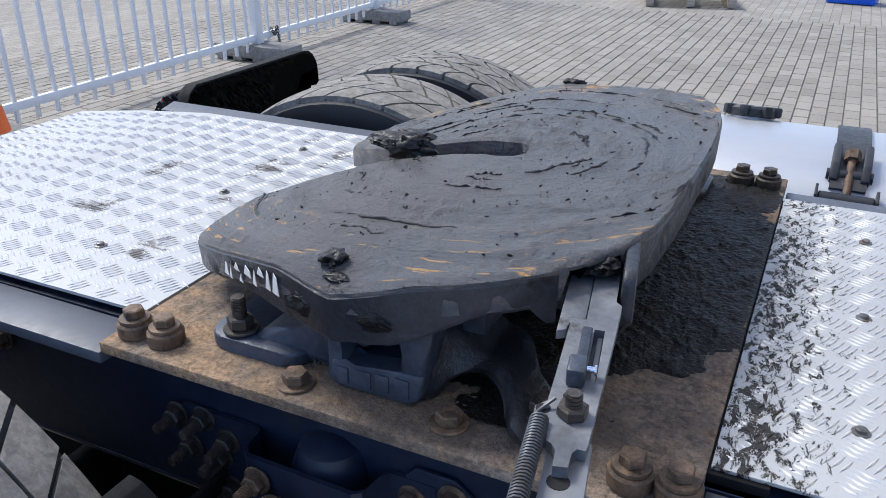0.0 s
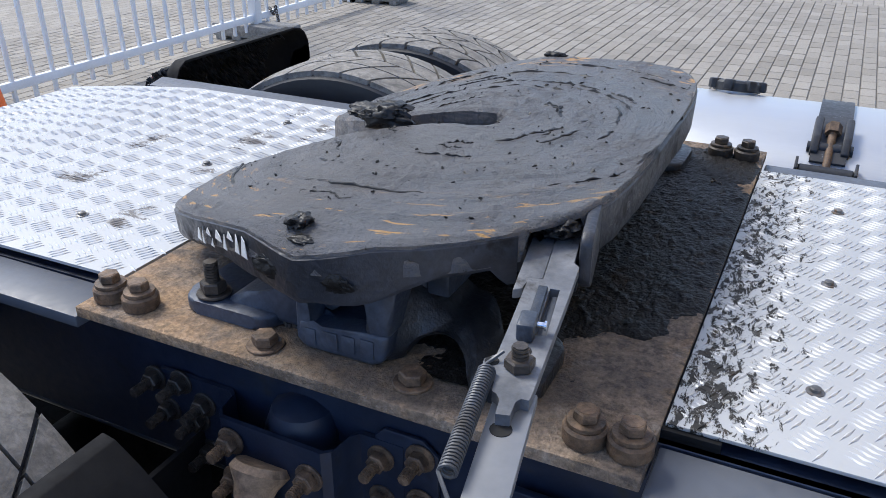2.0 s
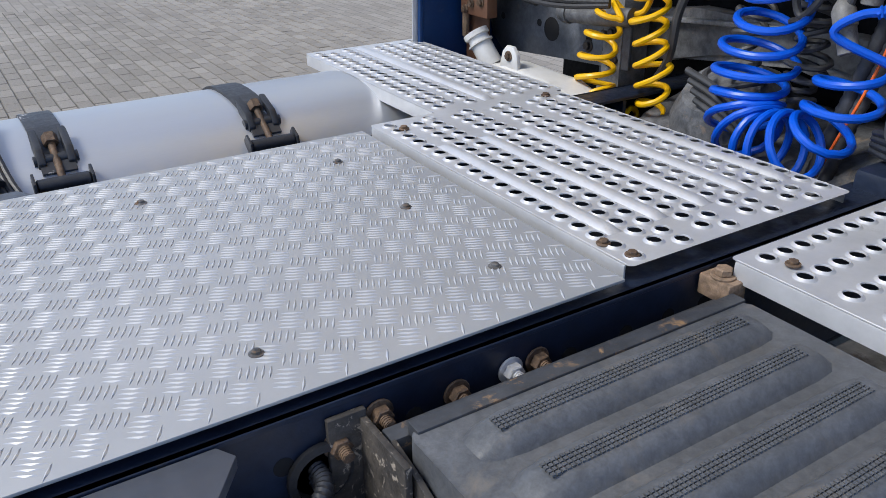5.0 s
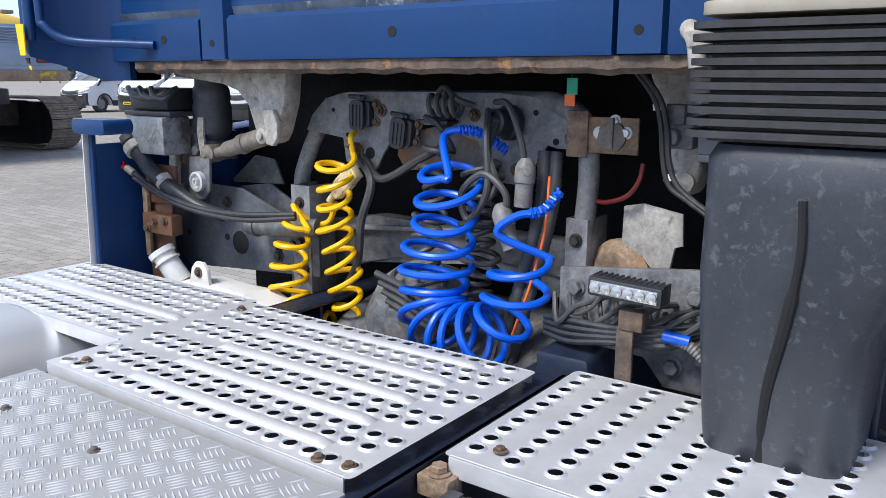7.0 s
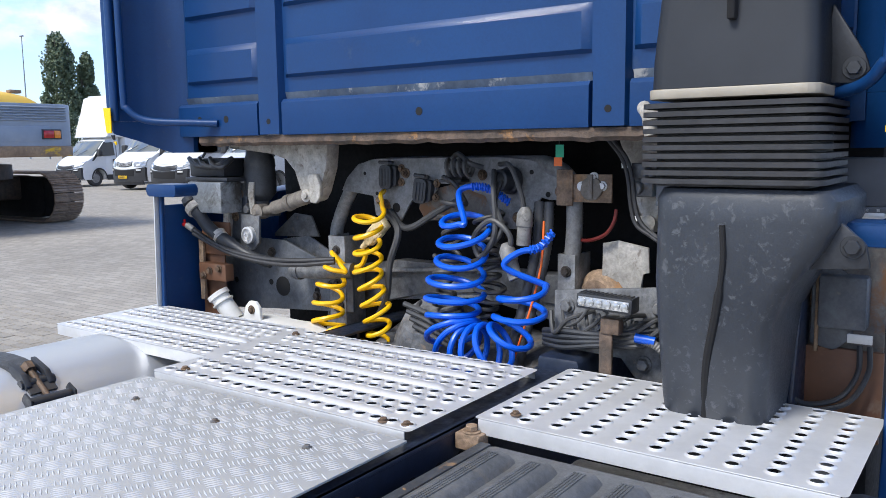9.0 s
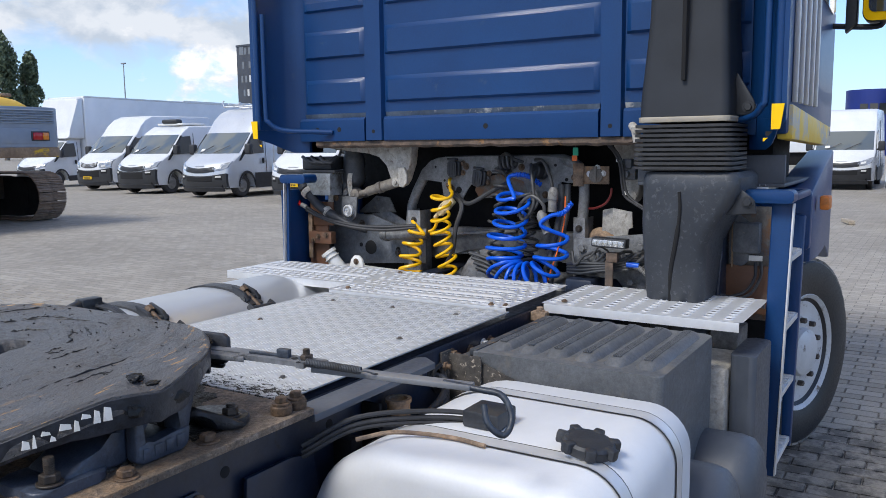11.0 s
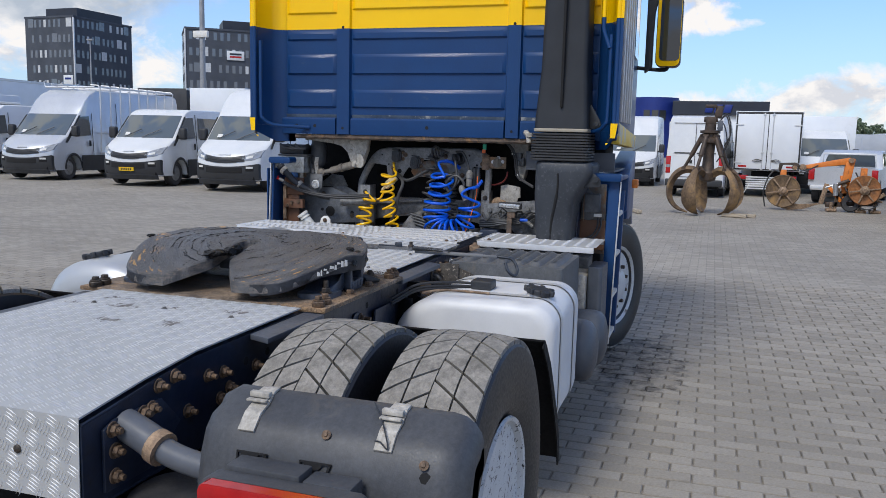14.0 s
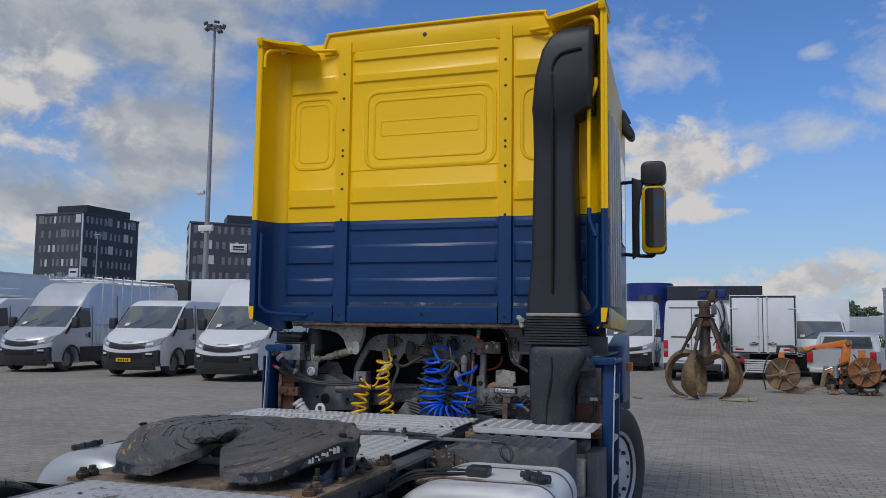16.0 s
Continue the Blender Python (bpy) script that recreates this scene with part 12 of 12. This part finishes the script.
def tower(label, corner, deg, la, lb, h, floors, signs, pent):
    """A dark office block: one corner towards the yard, windows in uneven pairs and broad panes."""
    m = Matrix.Translation((*corner, 0)) @ Matrix.Rotation(radians(deg), 4, "Z")
    root = tagged(placed(new("office_tower"), m), label, "building")
    bm = new_bm()
    box(bm, 0, lb, 0, la, 0, h, 0.0)
    wall = local_part("wall", bm, M_TOWER, root, smooth=False)
    bm = new_bm()
    box(bm, -0.1, lb + 0.1, -0.1, 0.25, h, h + 0.35)
    box(bm, -0.1, 0.25, 0.25, la + 0.1, h, h + 0.35)
    local_part("parapet", bm, M_TOWER, root, smooth=False)
    bm = new_bm()
    box(bm, *pent, h + 0.004, h + 1.9)
    local_part("roof_house", bm, M_NIGHT, root, smooth=False)
    bm = new_bm()
    box(bm, -0.12, 0.12, -0.12, 0.12, 0, h, 0.02)
    local_part("corner_trim", bm, M_GALV, root)
    rnd = random.Random(int(corner[1]))

    def pane(w, hh, mat):
        bm = new_bm()
        box(bm, -w / 2, w / 2, -0.02, 0.05, 0, hh)
        me = finish("pane", bm, mat, False)
        return me
    meshes = {(w, b): pane(w, 1.35 if w < 0.8 else 1.6, M_BLIND if b else M_FARGLASS) for w in (0.55, 1.3) for b in (0, 1)}
    step = h / floors
    for face, length in ((0, lb), (1, la)):
        for k in range(floors):
            x = 0.9 + rnd.random() * 0.3
            while x < length - 0.8:
                wide = rnd.random() < 0.14
                w = 1.3 if wide else 0.55
                me = meshes[(w, 1 if rnd.random() < (0.6 if wide else 0.18) else 0)]
                ob = new("window", me)
                ob.parent = wall
                z = k * step + 1.1
                ob.matrix_basis = Matrix.Translation((x, -0.002, z)) if face == 0 else Matrix.Translation((-0.002, x, z)) @ Matrix.Rotation(radians(-90), 4, "Z")
                x += (1.15 if not wide else 1.6) + (0.7 if rnd.random() < 0.25 else 0.0)
    for face, u, z, w, hh, cols in signs:
        mm = Matrix.Translation((u, -0.12, z)) if face == 0 else Matrix.Translation((-0.12, u, z)) @ Matrix.Rotation(radians(-90), 4, "Z")
        bm = new_bm()
        box(bm, -w / 2, w / 2, -0.08, 0.1, -hh / 2, hh / 2, 0.01, mm)
        sg = local_part("sign", bm, M_WHITE, root, "white sign panel with coloured bars")
        for j, c in enumerate(cols):
            bm = new_bm()
            box(bm, -w * 0.34, w * 0.34, -0.11, -0.07, hh * (0.06 - 0.3 * j), hh * (0.26 - 0.3 * j), 0.0, mm)
            local_part("sign_bar", bm, c, sg, smooth=False)


tower("dark brick office tower with rows of narrow windows", (120.0, 110.7), -2.6, 11.7, 14.9, 22.0, 8, [(1, 1.5, 10.7, 2.2, 1.8, [M_NAVY])], (1.5, 13.0, 0.6, 8.0))
tower("dark brick office tower with red and white sign", (120.5, 87.2), -52, 12.0, 16.0, 19.6, 7, [(0, 8.6, 15.4, 3.0, 1.6, [M_NIGHT, M_RED]), (0, 0.9, 5.6, 1.4, 1.6, [M_NAVY])], (6.5, 15.0, 0.6, 8.0))

# trade building with round blue wing and dark fascia
hall = tagged(placed(new("trade_building"), Matrix.Translation((100, 0, 0))), "white hall with dark fascia and round blue wing", "building")
bm = new_bm()
box(bm, 0, 26, -7.5, 3.2, 0, 5.2)
local_part("wall", bm, M_BOXSIDE, hall, smooth=False)
bm = new_bm()
box(bm, -0.4, 26, -7.6, 3.3, 5.2, 6.85, 0.05)
fas = local_part("fascia", bm, M_NIGHT, hall, "dark roof fascia with blue emblem", smooth=False)
for k, (ya, w) in enumerate(((-0.4, 0.85), (-1.45, 0.85), (-2.5, 0.85))):
    bm = new_bm()
    prism(bm, [(ya, 5.5), (ya - w, 5.5), (ya - w - 0.2, 6.45), (ya - 0.2, 6.45)], "x", -0.55, -0.38, 0.02)
    local_part("emblem", bm, M_NAVY, fas)
bm = new_bm()
cyl(bm, (4.5, 5.7, 0), (4.5, 5.7, 7.4), 2.9, seg=48)
box(bm, 4.5, 20, 2.9, 8.6, 0, 7.38)
wing = local_part("wing", bm, M_NAVY, hall, "round blue clad wing")
for a in (165, 185, 203):
    bm = new_bm()
    c = Vector((4.5 + 2.9 * math.cos(radians(a)), 5.7 + 2.9 * math.sin(radians(a)), 5.2))
    box(bm, -0.04, 0.06, -0.4, 0.4, -0.6, 0.6, 0.0, Matrix.Translation(c) @ Matrix.Rotation(radians(a), 4, "Z"))
    local_part("window", bm, M_GLASS, wing, smooth=False)
# low white halls and parked trailers far off
for x, y0, y1, h, mt, nm in ((62, 3.6, 9.0, 3.4, M_BOXSIDE, "white"), (70, -9.0, 2.0, 3.6, M_BOXSIDE, "white"), (60, -11.5, -8.0, 2.5, M_GREYBOX, "grey"), (75, -17.0, -12.0, 2.9, M_GREYBOX, "grey"), (85, -22.0, -17.5, 3.2, M_BOXSIDE, "white"), (68, 26, 48, 4.2, M_BOXSIDE, "white"), (60, 60, 90, 4.4, M_BOXSIDE, "white")):
    bm = new_bm()
    box(bm, 0, 9, y0, y1, 0.9, h, 0.05)
    tr = placed(solo("trailer", bm, mt, nm + " cargo trailers parked far across the yard", "trailer", "far trailers"), Matrix.Translation((x, 0, 0)))
    bm = new_bm()
    box(bm, 0.3, 8.8, y0 + 0.2, y1 - 0.2, 0.0, 0.9, 0.05)
    local_part("chassis", bm, M_BLACK, tr)

# lamp masts
mast = tagged(placed(new("light_mast"), Matrix.Translation((60, 41.9, 0)) @ Matrix.Diagonal((1, 1, 1.032, 1))), "tall grey floodlight mast with a ring of lamps", "lamp mast")
bm = new_bm()
cyl(bm, (0, 0, 0), (0, 0, 28.6), 0.30, 0.11, 16)
local_part("pole", bm, M_MAST, mast)
bm = new_bm()
lathe(bm, [(0.5, 28.2), (0.7, 28.25), (0.7, 28.4), (0.5, 28.45)], (0, 0, 0), Z, 20, close=True)
for k in range(4):
    a = math.pi * k / 2
    tube(bm, [(0, 0, 28.35), (math.cos(a) * 0.6, math.sin(a) * 0.6, 28.32)], 0.05, 6)
head = local_part("lamp_ring", bm, M_MAST, mast)
for k in range(8):
    a = 2 * math.pi * k / 8
    bm = new_bm()
    box(bm, -0.12, 0.22, -0.24, 0.24, -0.10, 0.12, 0.03, Matrix.Rotation(a, 4, "Z") @ Matrix.Translation((0.78, 0, 28.62 if k % 2 else 28.28)) @ Matrix.Rotation(radians(25), 4, "Y"))
    local_part("floodlight", bm, M_GREYPAINT, head, "boxy grey floodlight")
bm = new_bm()
box(bm, -0.35, -0.05, -0.75, 0.75, 9.7, 10.25, 0.05)
local_part("switch_box", bm, M_WHITEP, mast)
bm = new_bm()
box(bm, -0.5, -0.1, 0.2, 1.0, 13.0, 13.4, 0.1)
local_part("camera_dome", bm, M_WHITEP, mast)
for x, y, h in ((80, 149, 22.2), (80, 142.2, 14.2), (90, 118, 16.0), (95, 85, 14.5)):
    root = tagged(placed(new("lamp_post"), Matrix.Translation((x, y, 0))), "slender grey yard lamp post with flat head", "lamp post", "lamp posts")
    bm = new_bm()
    cyl(bm, (0, 0, 0), (0, 0, h), 0.16, 0.08, 10)
    local_part("pole", bm, M_MAST, root)
    bm = new_bm()
    box(bm, -0.2, 0.2, -0.5, 0.5, h, h + 0.22, 0.05)
    local_part("lamp_head", bm, M_MAST, root)


def leaf_material():
    m, nt, b = nodes_of("poplar_leaves")
    g = nt.nodes.new("ShaderNodeNewGeometry")
    col = n_ramp(nt, g.outputs["Random Per Island"], 0.0, 1.0, (0.065, 0.100, 0.055), (0.150, 0.190, 0.110))
    nt.links.new(col, b.inputs["Base Color"])
    b.inputs["Roughness"].default_value = 0.6
    return m


M_LEAF = leaf_material()
M_BARK = surf("grey_bark", (0.10, 0.085, 0.07), (0.18, 0.155, 0.125), 4, (0.8, 0.95), 0.0, 0.5, 30, 0.01)


def leaf_mesh(seed, n, inside, size):
    """Many small bent leaf clumps, filling the space that inside() allows."""
    rnd = random.Random(seed)
    verts, faces = [], []
    while len(faces) < n:
        p = inside(rnd)
        if p is None:
            continue
        d = Vector((rnd.gauss(0, 1), rnd.gauss(0, 1), rnd.gauss(0, 1))).normalized()
        u = d.orthogonal().normalized()
        v = d.cross(u)
        s = size * rnd.uniform(0.6, 1.4)
        i = len(verts)
        verts += [p - u * s, p - v * s * 0.6 + d * s * 0.15, p + u * s, p + v * s * 0.6 + d * s * 0.15]
        faces.append((i, i + 1, i + 2, i + 3))
    me = bpy.data.meshes.new("crown")
    me.from_pydata(verts, [], faces)
    me.materials.append(M_LEAF)
    return me


def poplar(x, y, h, r, seed):
    root = tagged(placed(new("poplar_tree"), Matrix.Translation((x, y, 0))), "tall narrow green poplar tree in full leaf", "tree", "poplars")
    bm = new_bm()
    cyl(bm, (0, 0, 0), (0.2, 0, h * 0.85), 0.45, 0.06, 10)
    rnd = random.Random(seed)
    for k in range(16):
        z = h * (0.12 + 0.045 * k)
        a = rnd.random() * 6.28
        tube(bm, [(0, 0, z), (math.cos(a) * r * 0.4, math.sin(a) * r * 0.4, z + 1.5), (math.cos(a) * r * 0.6, math.sin(a) * r * 0.6, z + 4)], [0.12, 0.07, 0.03], 6)
    local_part("trunk", bm, M_BARK, root)
    lumps = []
    for k in range(80):
        z = h * rnd.uniform(0.12, 0.95)
        f = z / h
        rr = r * (0.55 + 0.5 * math.sin(math.pi * min(1.0, f * 1.05)) ** 0.7) * (1.0 if f < 0.8 else (1.06 - f) / 0.26)
        a = rnd.random() * 6.28
        q = rnd.uniform(0.25, 0.8)
        lumps.append((Vector((math.cos(a) * rr * q, math.sin(a) * rr * q, z)), r * rnd.uniform(0.22, 0.42)))

    def inside(g):
        c, s = g.choice(lumps)
        d = Vector((g.gauss(0, 1), g.gauss(0, 1), g.gauss(0, 1))).normalized() * s * g.uniform(0.6, 1.05)
        return c + Vector((d.x, d.y, d.z * 2.0))
    ob = new("crown", leaf_mesh(seed, 15000, inside, 0.26))
    ob.parent = root


poplar(78.4, 134.7, 21.4, 3.1, 3)
poplar(83.5, 134.7, 19.0, 1.75, 8)


def line_inside(g):
    y = g.uniform(-13.0, -46.0)
    top = 4.6 + 0.5 * math.sin(y * 0.9) + 0.4 * math.sin(y * 2.3 + 1)
    return Vector((g.uniform(112, 117), y, g.uniform(0.2, 1) ** 0.5 * top))


ob = new("tree_line", leaf_mesh(21, 9000, line_inside, 0.24))
tagged(ob, "distant line of dark green bushy trees", "trees", kind="stuff")

# ---------------------------------------------------------------- fence, cone, pallets
f0, f1 = Vector((-4.72, 0.60, 0)), Vector((-5.06, 12.0, 0))
fd = (f1 - f0).normalized()
fm = Matrix.Translation(f0) @ Matrix.Rotation(math.atan2(fd.y, fd.x), 4, "Z")
fl = (f1 - f0).length
fence = tagged(placed(new("fence"), fm), "white painted steel picket fence on grey foot blocks", "fence")
for z in (0.20, 1.62):
    bm = new_bm()
    box(bm, 0, fl, -0.02, 0.02, z - 0.03, z + 0.03, 0.006)
    local_part("rail", bm, M_FENCE, fence)
bm = new_bm()
box(bm, -0.0135, 0.0135, -0.0135, 0.0135, 0.085, 1.80, 0.004)
me = finish("picket", bm, M_FENCE)
posts = [1.45, 4.42, 6.72, 9.05]
for k in range(int(fl / 0.168)):
    x = 0.07 + k * 0.168
    if min(abs(x - p) for p in posts) < 0.06:
        continue
    ob = new("picket", me)
    ob.parent = fence
    ob.matrix_basis = Matrix.Translation((x, 0, 0))
for x in posts:
    bm = new_bm()
    box(bm, x - 0.045, x + 0.045, -0.045, 0.045, 0.03, 1.85, 0.008)
    local_part("post", bm, M_FENCE, fence)
for x in posts:
    bm = new_bm()
    box(bm, -0.15, 0.15, -0.40, 0.40, 0.03, 0.15, 0.02)
    for ya in (-0.36, -0.14, 0.08, 0.26):
        box(bm, -0.155, 0.155, ya, ya + 0.10, 0.0, 0.08, 0.01)
    placed(solo("foot_block", bm, M_CONCRETE, "grey fence foot block with slots on the pavers", "block", "fence foot blocks"), fm @ Matrix.Translation((x, 0.0, 0)))
# chain hanging on the post
bm = new_bm()
pts = smooth_path([(4.60, -0.04, 0.26), (4.64, -0.05, 0.20), (4.68, -0.05, 0.26), (4.70, -0.05, 0.16), (4.68, -0.08, 0.06)], 5)
for k in range(len(pts) - 1):
    c, d = (pts[k] + pts[k + 1]) / 2, (pts[k + 1] - pts[k]).normalized()
    u = d.orthogonal().normalized() if k % 2 else d.cross(d.orthogonal()).normalized()
    lp = [c + d * 0.02 * math.cos(a) + u * 0.011 * math.sin(a) for a in [2 * math.pi * i / 10 for i in range(10)]]
    tube(bm, lp, 0.0035, 6, closed=True)
local_part("chain", bm, M_DARKB, fence, "dark steel chain")

cone = tagged(placed(new("traffic_cone"), Matrix.Translation((-3.90, 1.56, 0))), "orange and white traffic cone on the pavers", "cone")
bm = new_bm()
box(bm, -0.19, 0.19, -0.19, 0.19, 0.0, 0.035, 0.012)
local_part("base", bm, M_ORANGEC, cone)
for z0, z1, mt in ((0.035, 0.22, M_ORANGEC), (0.22, 0.36, M_WHITEP), (0.36, 0.50, M_ORANGEC), (0.50, 0.60, M_WHITEP), (0.60, 0.75, M_ORANGEC)):
    bm = new_bm()
    r = lambda z: 0.14 - 0.115 * z / 0.75
    cyl(bm, (0, 0, z0), (0, 0, z1), r(z0), r(z1), 24)
    local_part("band", bm, mt, cone)

pal = tagged(placed(new("pallet"), spot(-1.9, 10.5, 15)), "weathered wooden pallet lying on the pavers", "pallet")
for k in range(6):
    bm = new_bm()
    box(bm, -0.6, 0.6, -0.40 + k * 0.145, -0.30 + k * 0.145, 0.12, 0.142, 0.003)
    local_part("board", bm, M_WOOD, pal)
for x in (-0.52, 0.0, 0.52):
    bm = new_bm()
    box(bm, x - 0.05, x + 0.05, -0.40, 0.42, 0.0, 0.12, 0.004)
    local_part("bearer", bm, M_WOOD, pal)
crate = tagged(placed(new("crate"), spot(0.1, 11.6, -8)), "blue plastic crate standing on the pavers", "crate")
bm = new_bm()
for a in ((-0.3, 0.3, -0.2, -0.19), (-0.3, 0.3, 0.19, 0.2), (-0.3, -0.29, -0.19, 0.19), (0.29, 0.3, -0.19, 0.19)):
    box(bm, *a, 0.0, 0.30, 0.003)
box(bm, -0.29, 0.29, -0.19, 0.19, 0.004, 0.02)
local_part("body", bm, M_HOSEB, crate)
bm = new_bm()
for a in ((-0.315, 0.315, -0.215, -0.19), (-0.315, 0.315, 0.19, 0.215), (-0.315, -0.29, -0.19, 0.19), (0.29, 0.315, -0.19, 0.19)):
    box(bm, *a, 0.28, 0.315, 0.004)
local_part("rim", bm, M_HOSEB, crate)

# ---------------------------------------------------------------- single pavers near the truck
def paver_single(name, source, joint=False):
    m, nt, b = nodes_of(name)
    if source == "object":
        o = nt.nodes.new("ShaderNodeObjectInfo")
        rv = o.outputs["Random"]
    else:
        o = nt.nodes.new("ShaderNodeNewGeometry")
        rv = o.outputs["Random Per Island"]
    geo = nt.nodes.new("ShaderNodeNewGeometry")

    def noise_at(scale, detail, rough):
        n = nt.nodes.new("ShaderNodeTexNoise")
        n.inputs["Scale"].default_value, n.inputs["Detail"].default_value, n.inputs["Roughness"].default_value = scale, detail, rough
        nt.links.new(geo.outputs["Position"], n.inputs["Vector"])
        return n.outputs["Fac"]
    col = n_ramp(nt, rv, 0.0, 1.0, (0.250, 0.225, 0.188), (0.330, 0.299, 0.254))
    col = n_mix(nt, 1.0, col, n_ramp(nt, noise_at(0.35, 6, 0.6), 0.3, 0.7, (0.84,) * 3, (1.1,) * 3), "MULTIPLY")
    col = n_mix(nt, 1.0, col, n_ramp(nt, noise_at(70, 4, 0.7), 0.3, 0.7, (0.80,) * 3, (1.14,) * 3), "MULTIPLY")
    if joint:
        col = n_mix(nt, 0.34, col, (0.085, 0.073, 0.060))
    spots = n_ramp(nt, noise_at(1.5, 9, 0.72), 0.63, 0.75)
    col = n_mix(nt, n_math(nt, "MULTIPLY", spots, 0.6), col, (0.095, 0.083, 0.072))
    # old oil by the front wheel
    sp = nt.nodes.new("ShaderNodeSeparateXYZ")
    nt.links.new(geo.outputs["Position"], sp.inputs[0])
    dx = n_math(nt, "DIVIDE", n_math(nt, "ADD", sp.outputs[0], -2.9), 1.15)
    dy = n_math(nt, "DIVIDE", n_math(nt, "ADD", sp.outputs[1], 1.30), 0.46)
    d = n_math(nt, "ADD", n_math(nt, "MULTIPLY", dx, dx), n_math(nt, "MULTIPLY", dy, dy))
    oil = n_ramp(nt, n_math(nt, "ADD", n_math(nt, "MULTIPLY", d, -0.16), noise_at(5, 8, 0.7)), 0.41, 0.53)
    col = n_mix(nt, n_math(nt, "MULTIPLY", oil, 0.72 if not joint else 1.0), col, (0.045, 0.04, 0.036) if not joint else (0.016, 0.014, 0.013))
    nt.links.new(col, b.inputs["Base Color"])
    b.inputs["Roughness"].default_value = 0.85
    n_bump(nt, b, noise_at(120, 3, 0.6), 0.45, 0.002)
    return m


M_PAVER_ONE, M_PAVER_MANY = paver_single("single_paver", "object"), paver_single("paver_field", "island")
M_JOINT = paver_single("dirty_paver_edge", "island", True)
PX, PY = BW - 0.0045, BL - 0.005


def paver_shape(cx, cy, dz, tilt):
    """Top, chamfered edge and side of one paver with a waved short end."""
    out = [(-PX / 2, -PY / 2), (PX / 2, -PY / 2), (PX / 2, PY / 2), (-PX / 2, PY / 2)]
    v = []
    for (x, y), ins, z in [(p, 0.0055, 0.0) for p in out] + [(p, 0.0, -0.0045) for p in out] + [(p, 0.0, -0.020) for p in out]:
        fx, fy = (1 if x > 0 else -1), (1 if y > 0 else -1)
        v.append((cx + x - fx * ins, cy + y - fy * ins, z + dz + tilt[0] * x + tilt[1] * y))
    f = [(0, 1, 2, 3)]
    for k in range(4):
        n = (k + 1) % 4
        f += [(k, 4 + k, 4 + n, n), (4 + k, 8 + k, 8 + n, 4 + n)]
    return v, f


pr = random.Random(77)
v, f = paver_shape(0, 0, 0, (0, 0))
me_p = bpy.data.meshes.new("paver")
me_p.from_pydata(v, [], f)
me_p.materials.append(M_PAVER_ONE)
me_p.materials.append(M_JOINT)
for k, q in enumerate(me_p.polygons):
    q.material_index = 1 if k else 0
verts, faces = [], []
for xa, xb, ya, yb in ((-4.6, 7.5, -7.0, -0.8), (-7.0, 4.4, 1.15, 9.6), (-7.0, -2.3, -1.15, 1.15)):
    for i in range(int(xa / BW), int(xb / BW)):
        cx = i * BW
        for j in range(int(ya / BL) - 1, int(yb / BL) + 1):
            cy = (j + (0.5 if i % 2 else 0.0)) * BL
            if not ya <= cy < yb:
                continue
            dz, tilt = pr.uniform(-0.0022, 0.0012) - 0.0012, (pr.gauss(0, 0.010), pr.gauss(0, 0.006))
            if 0.3 < cx < 3.0 and -3.6 < cy < -1.3:
                ob = new("paver", me_p)
                ob.parent = ground
                ob.matrix_basis = Matrix.Translation((cx, cy, dz)) @ Euler((tilt[1], -tilt[0], 0)).to_matrix().to_4x4()
                continue
            a, b = paver_shape(cx, cy, dz, tilt)
            n = len(verts)
            verts += a
            faces += [tuple(n + k for k in q) for q in b]
me = bpy.data.meshes.new("paver_field")
me.from_pydata(verts, [], faces)
me.materials.append(M_PAVER_MANY)
me.materials.append(M_JOINT)
me.polygons.foreach_set("material_index", [1 if k % 9 else 0 for k in range(len(me.polygons))])
field = new("paver_field", me)
field.parent = ground
tagged(field, "weathered concrete pavers laid in half bond", kind="stuff")
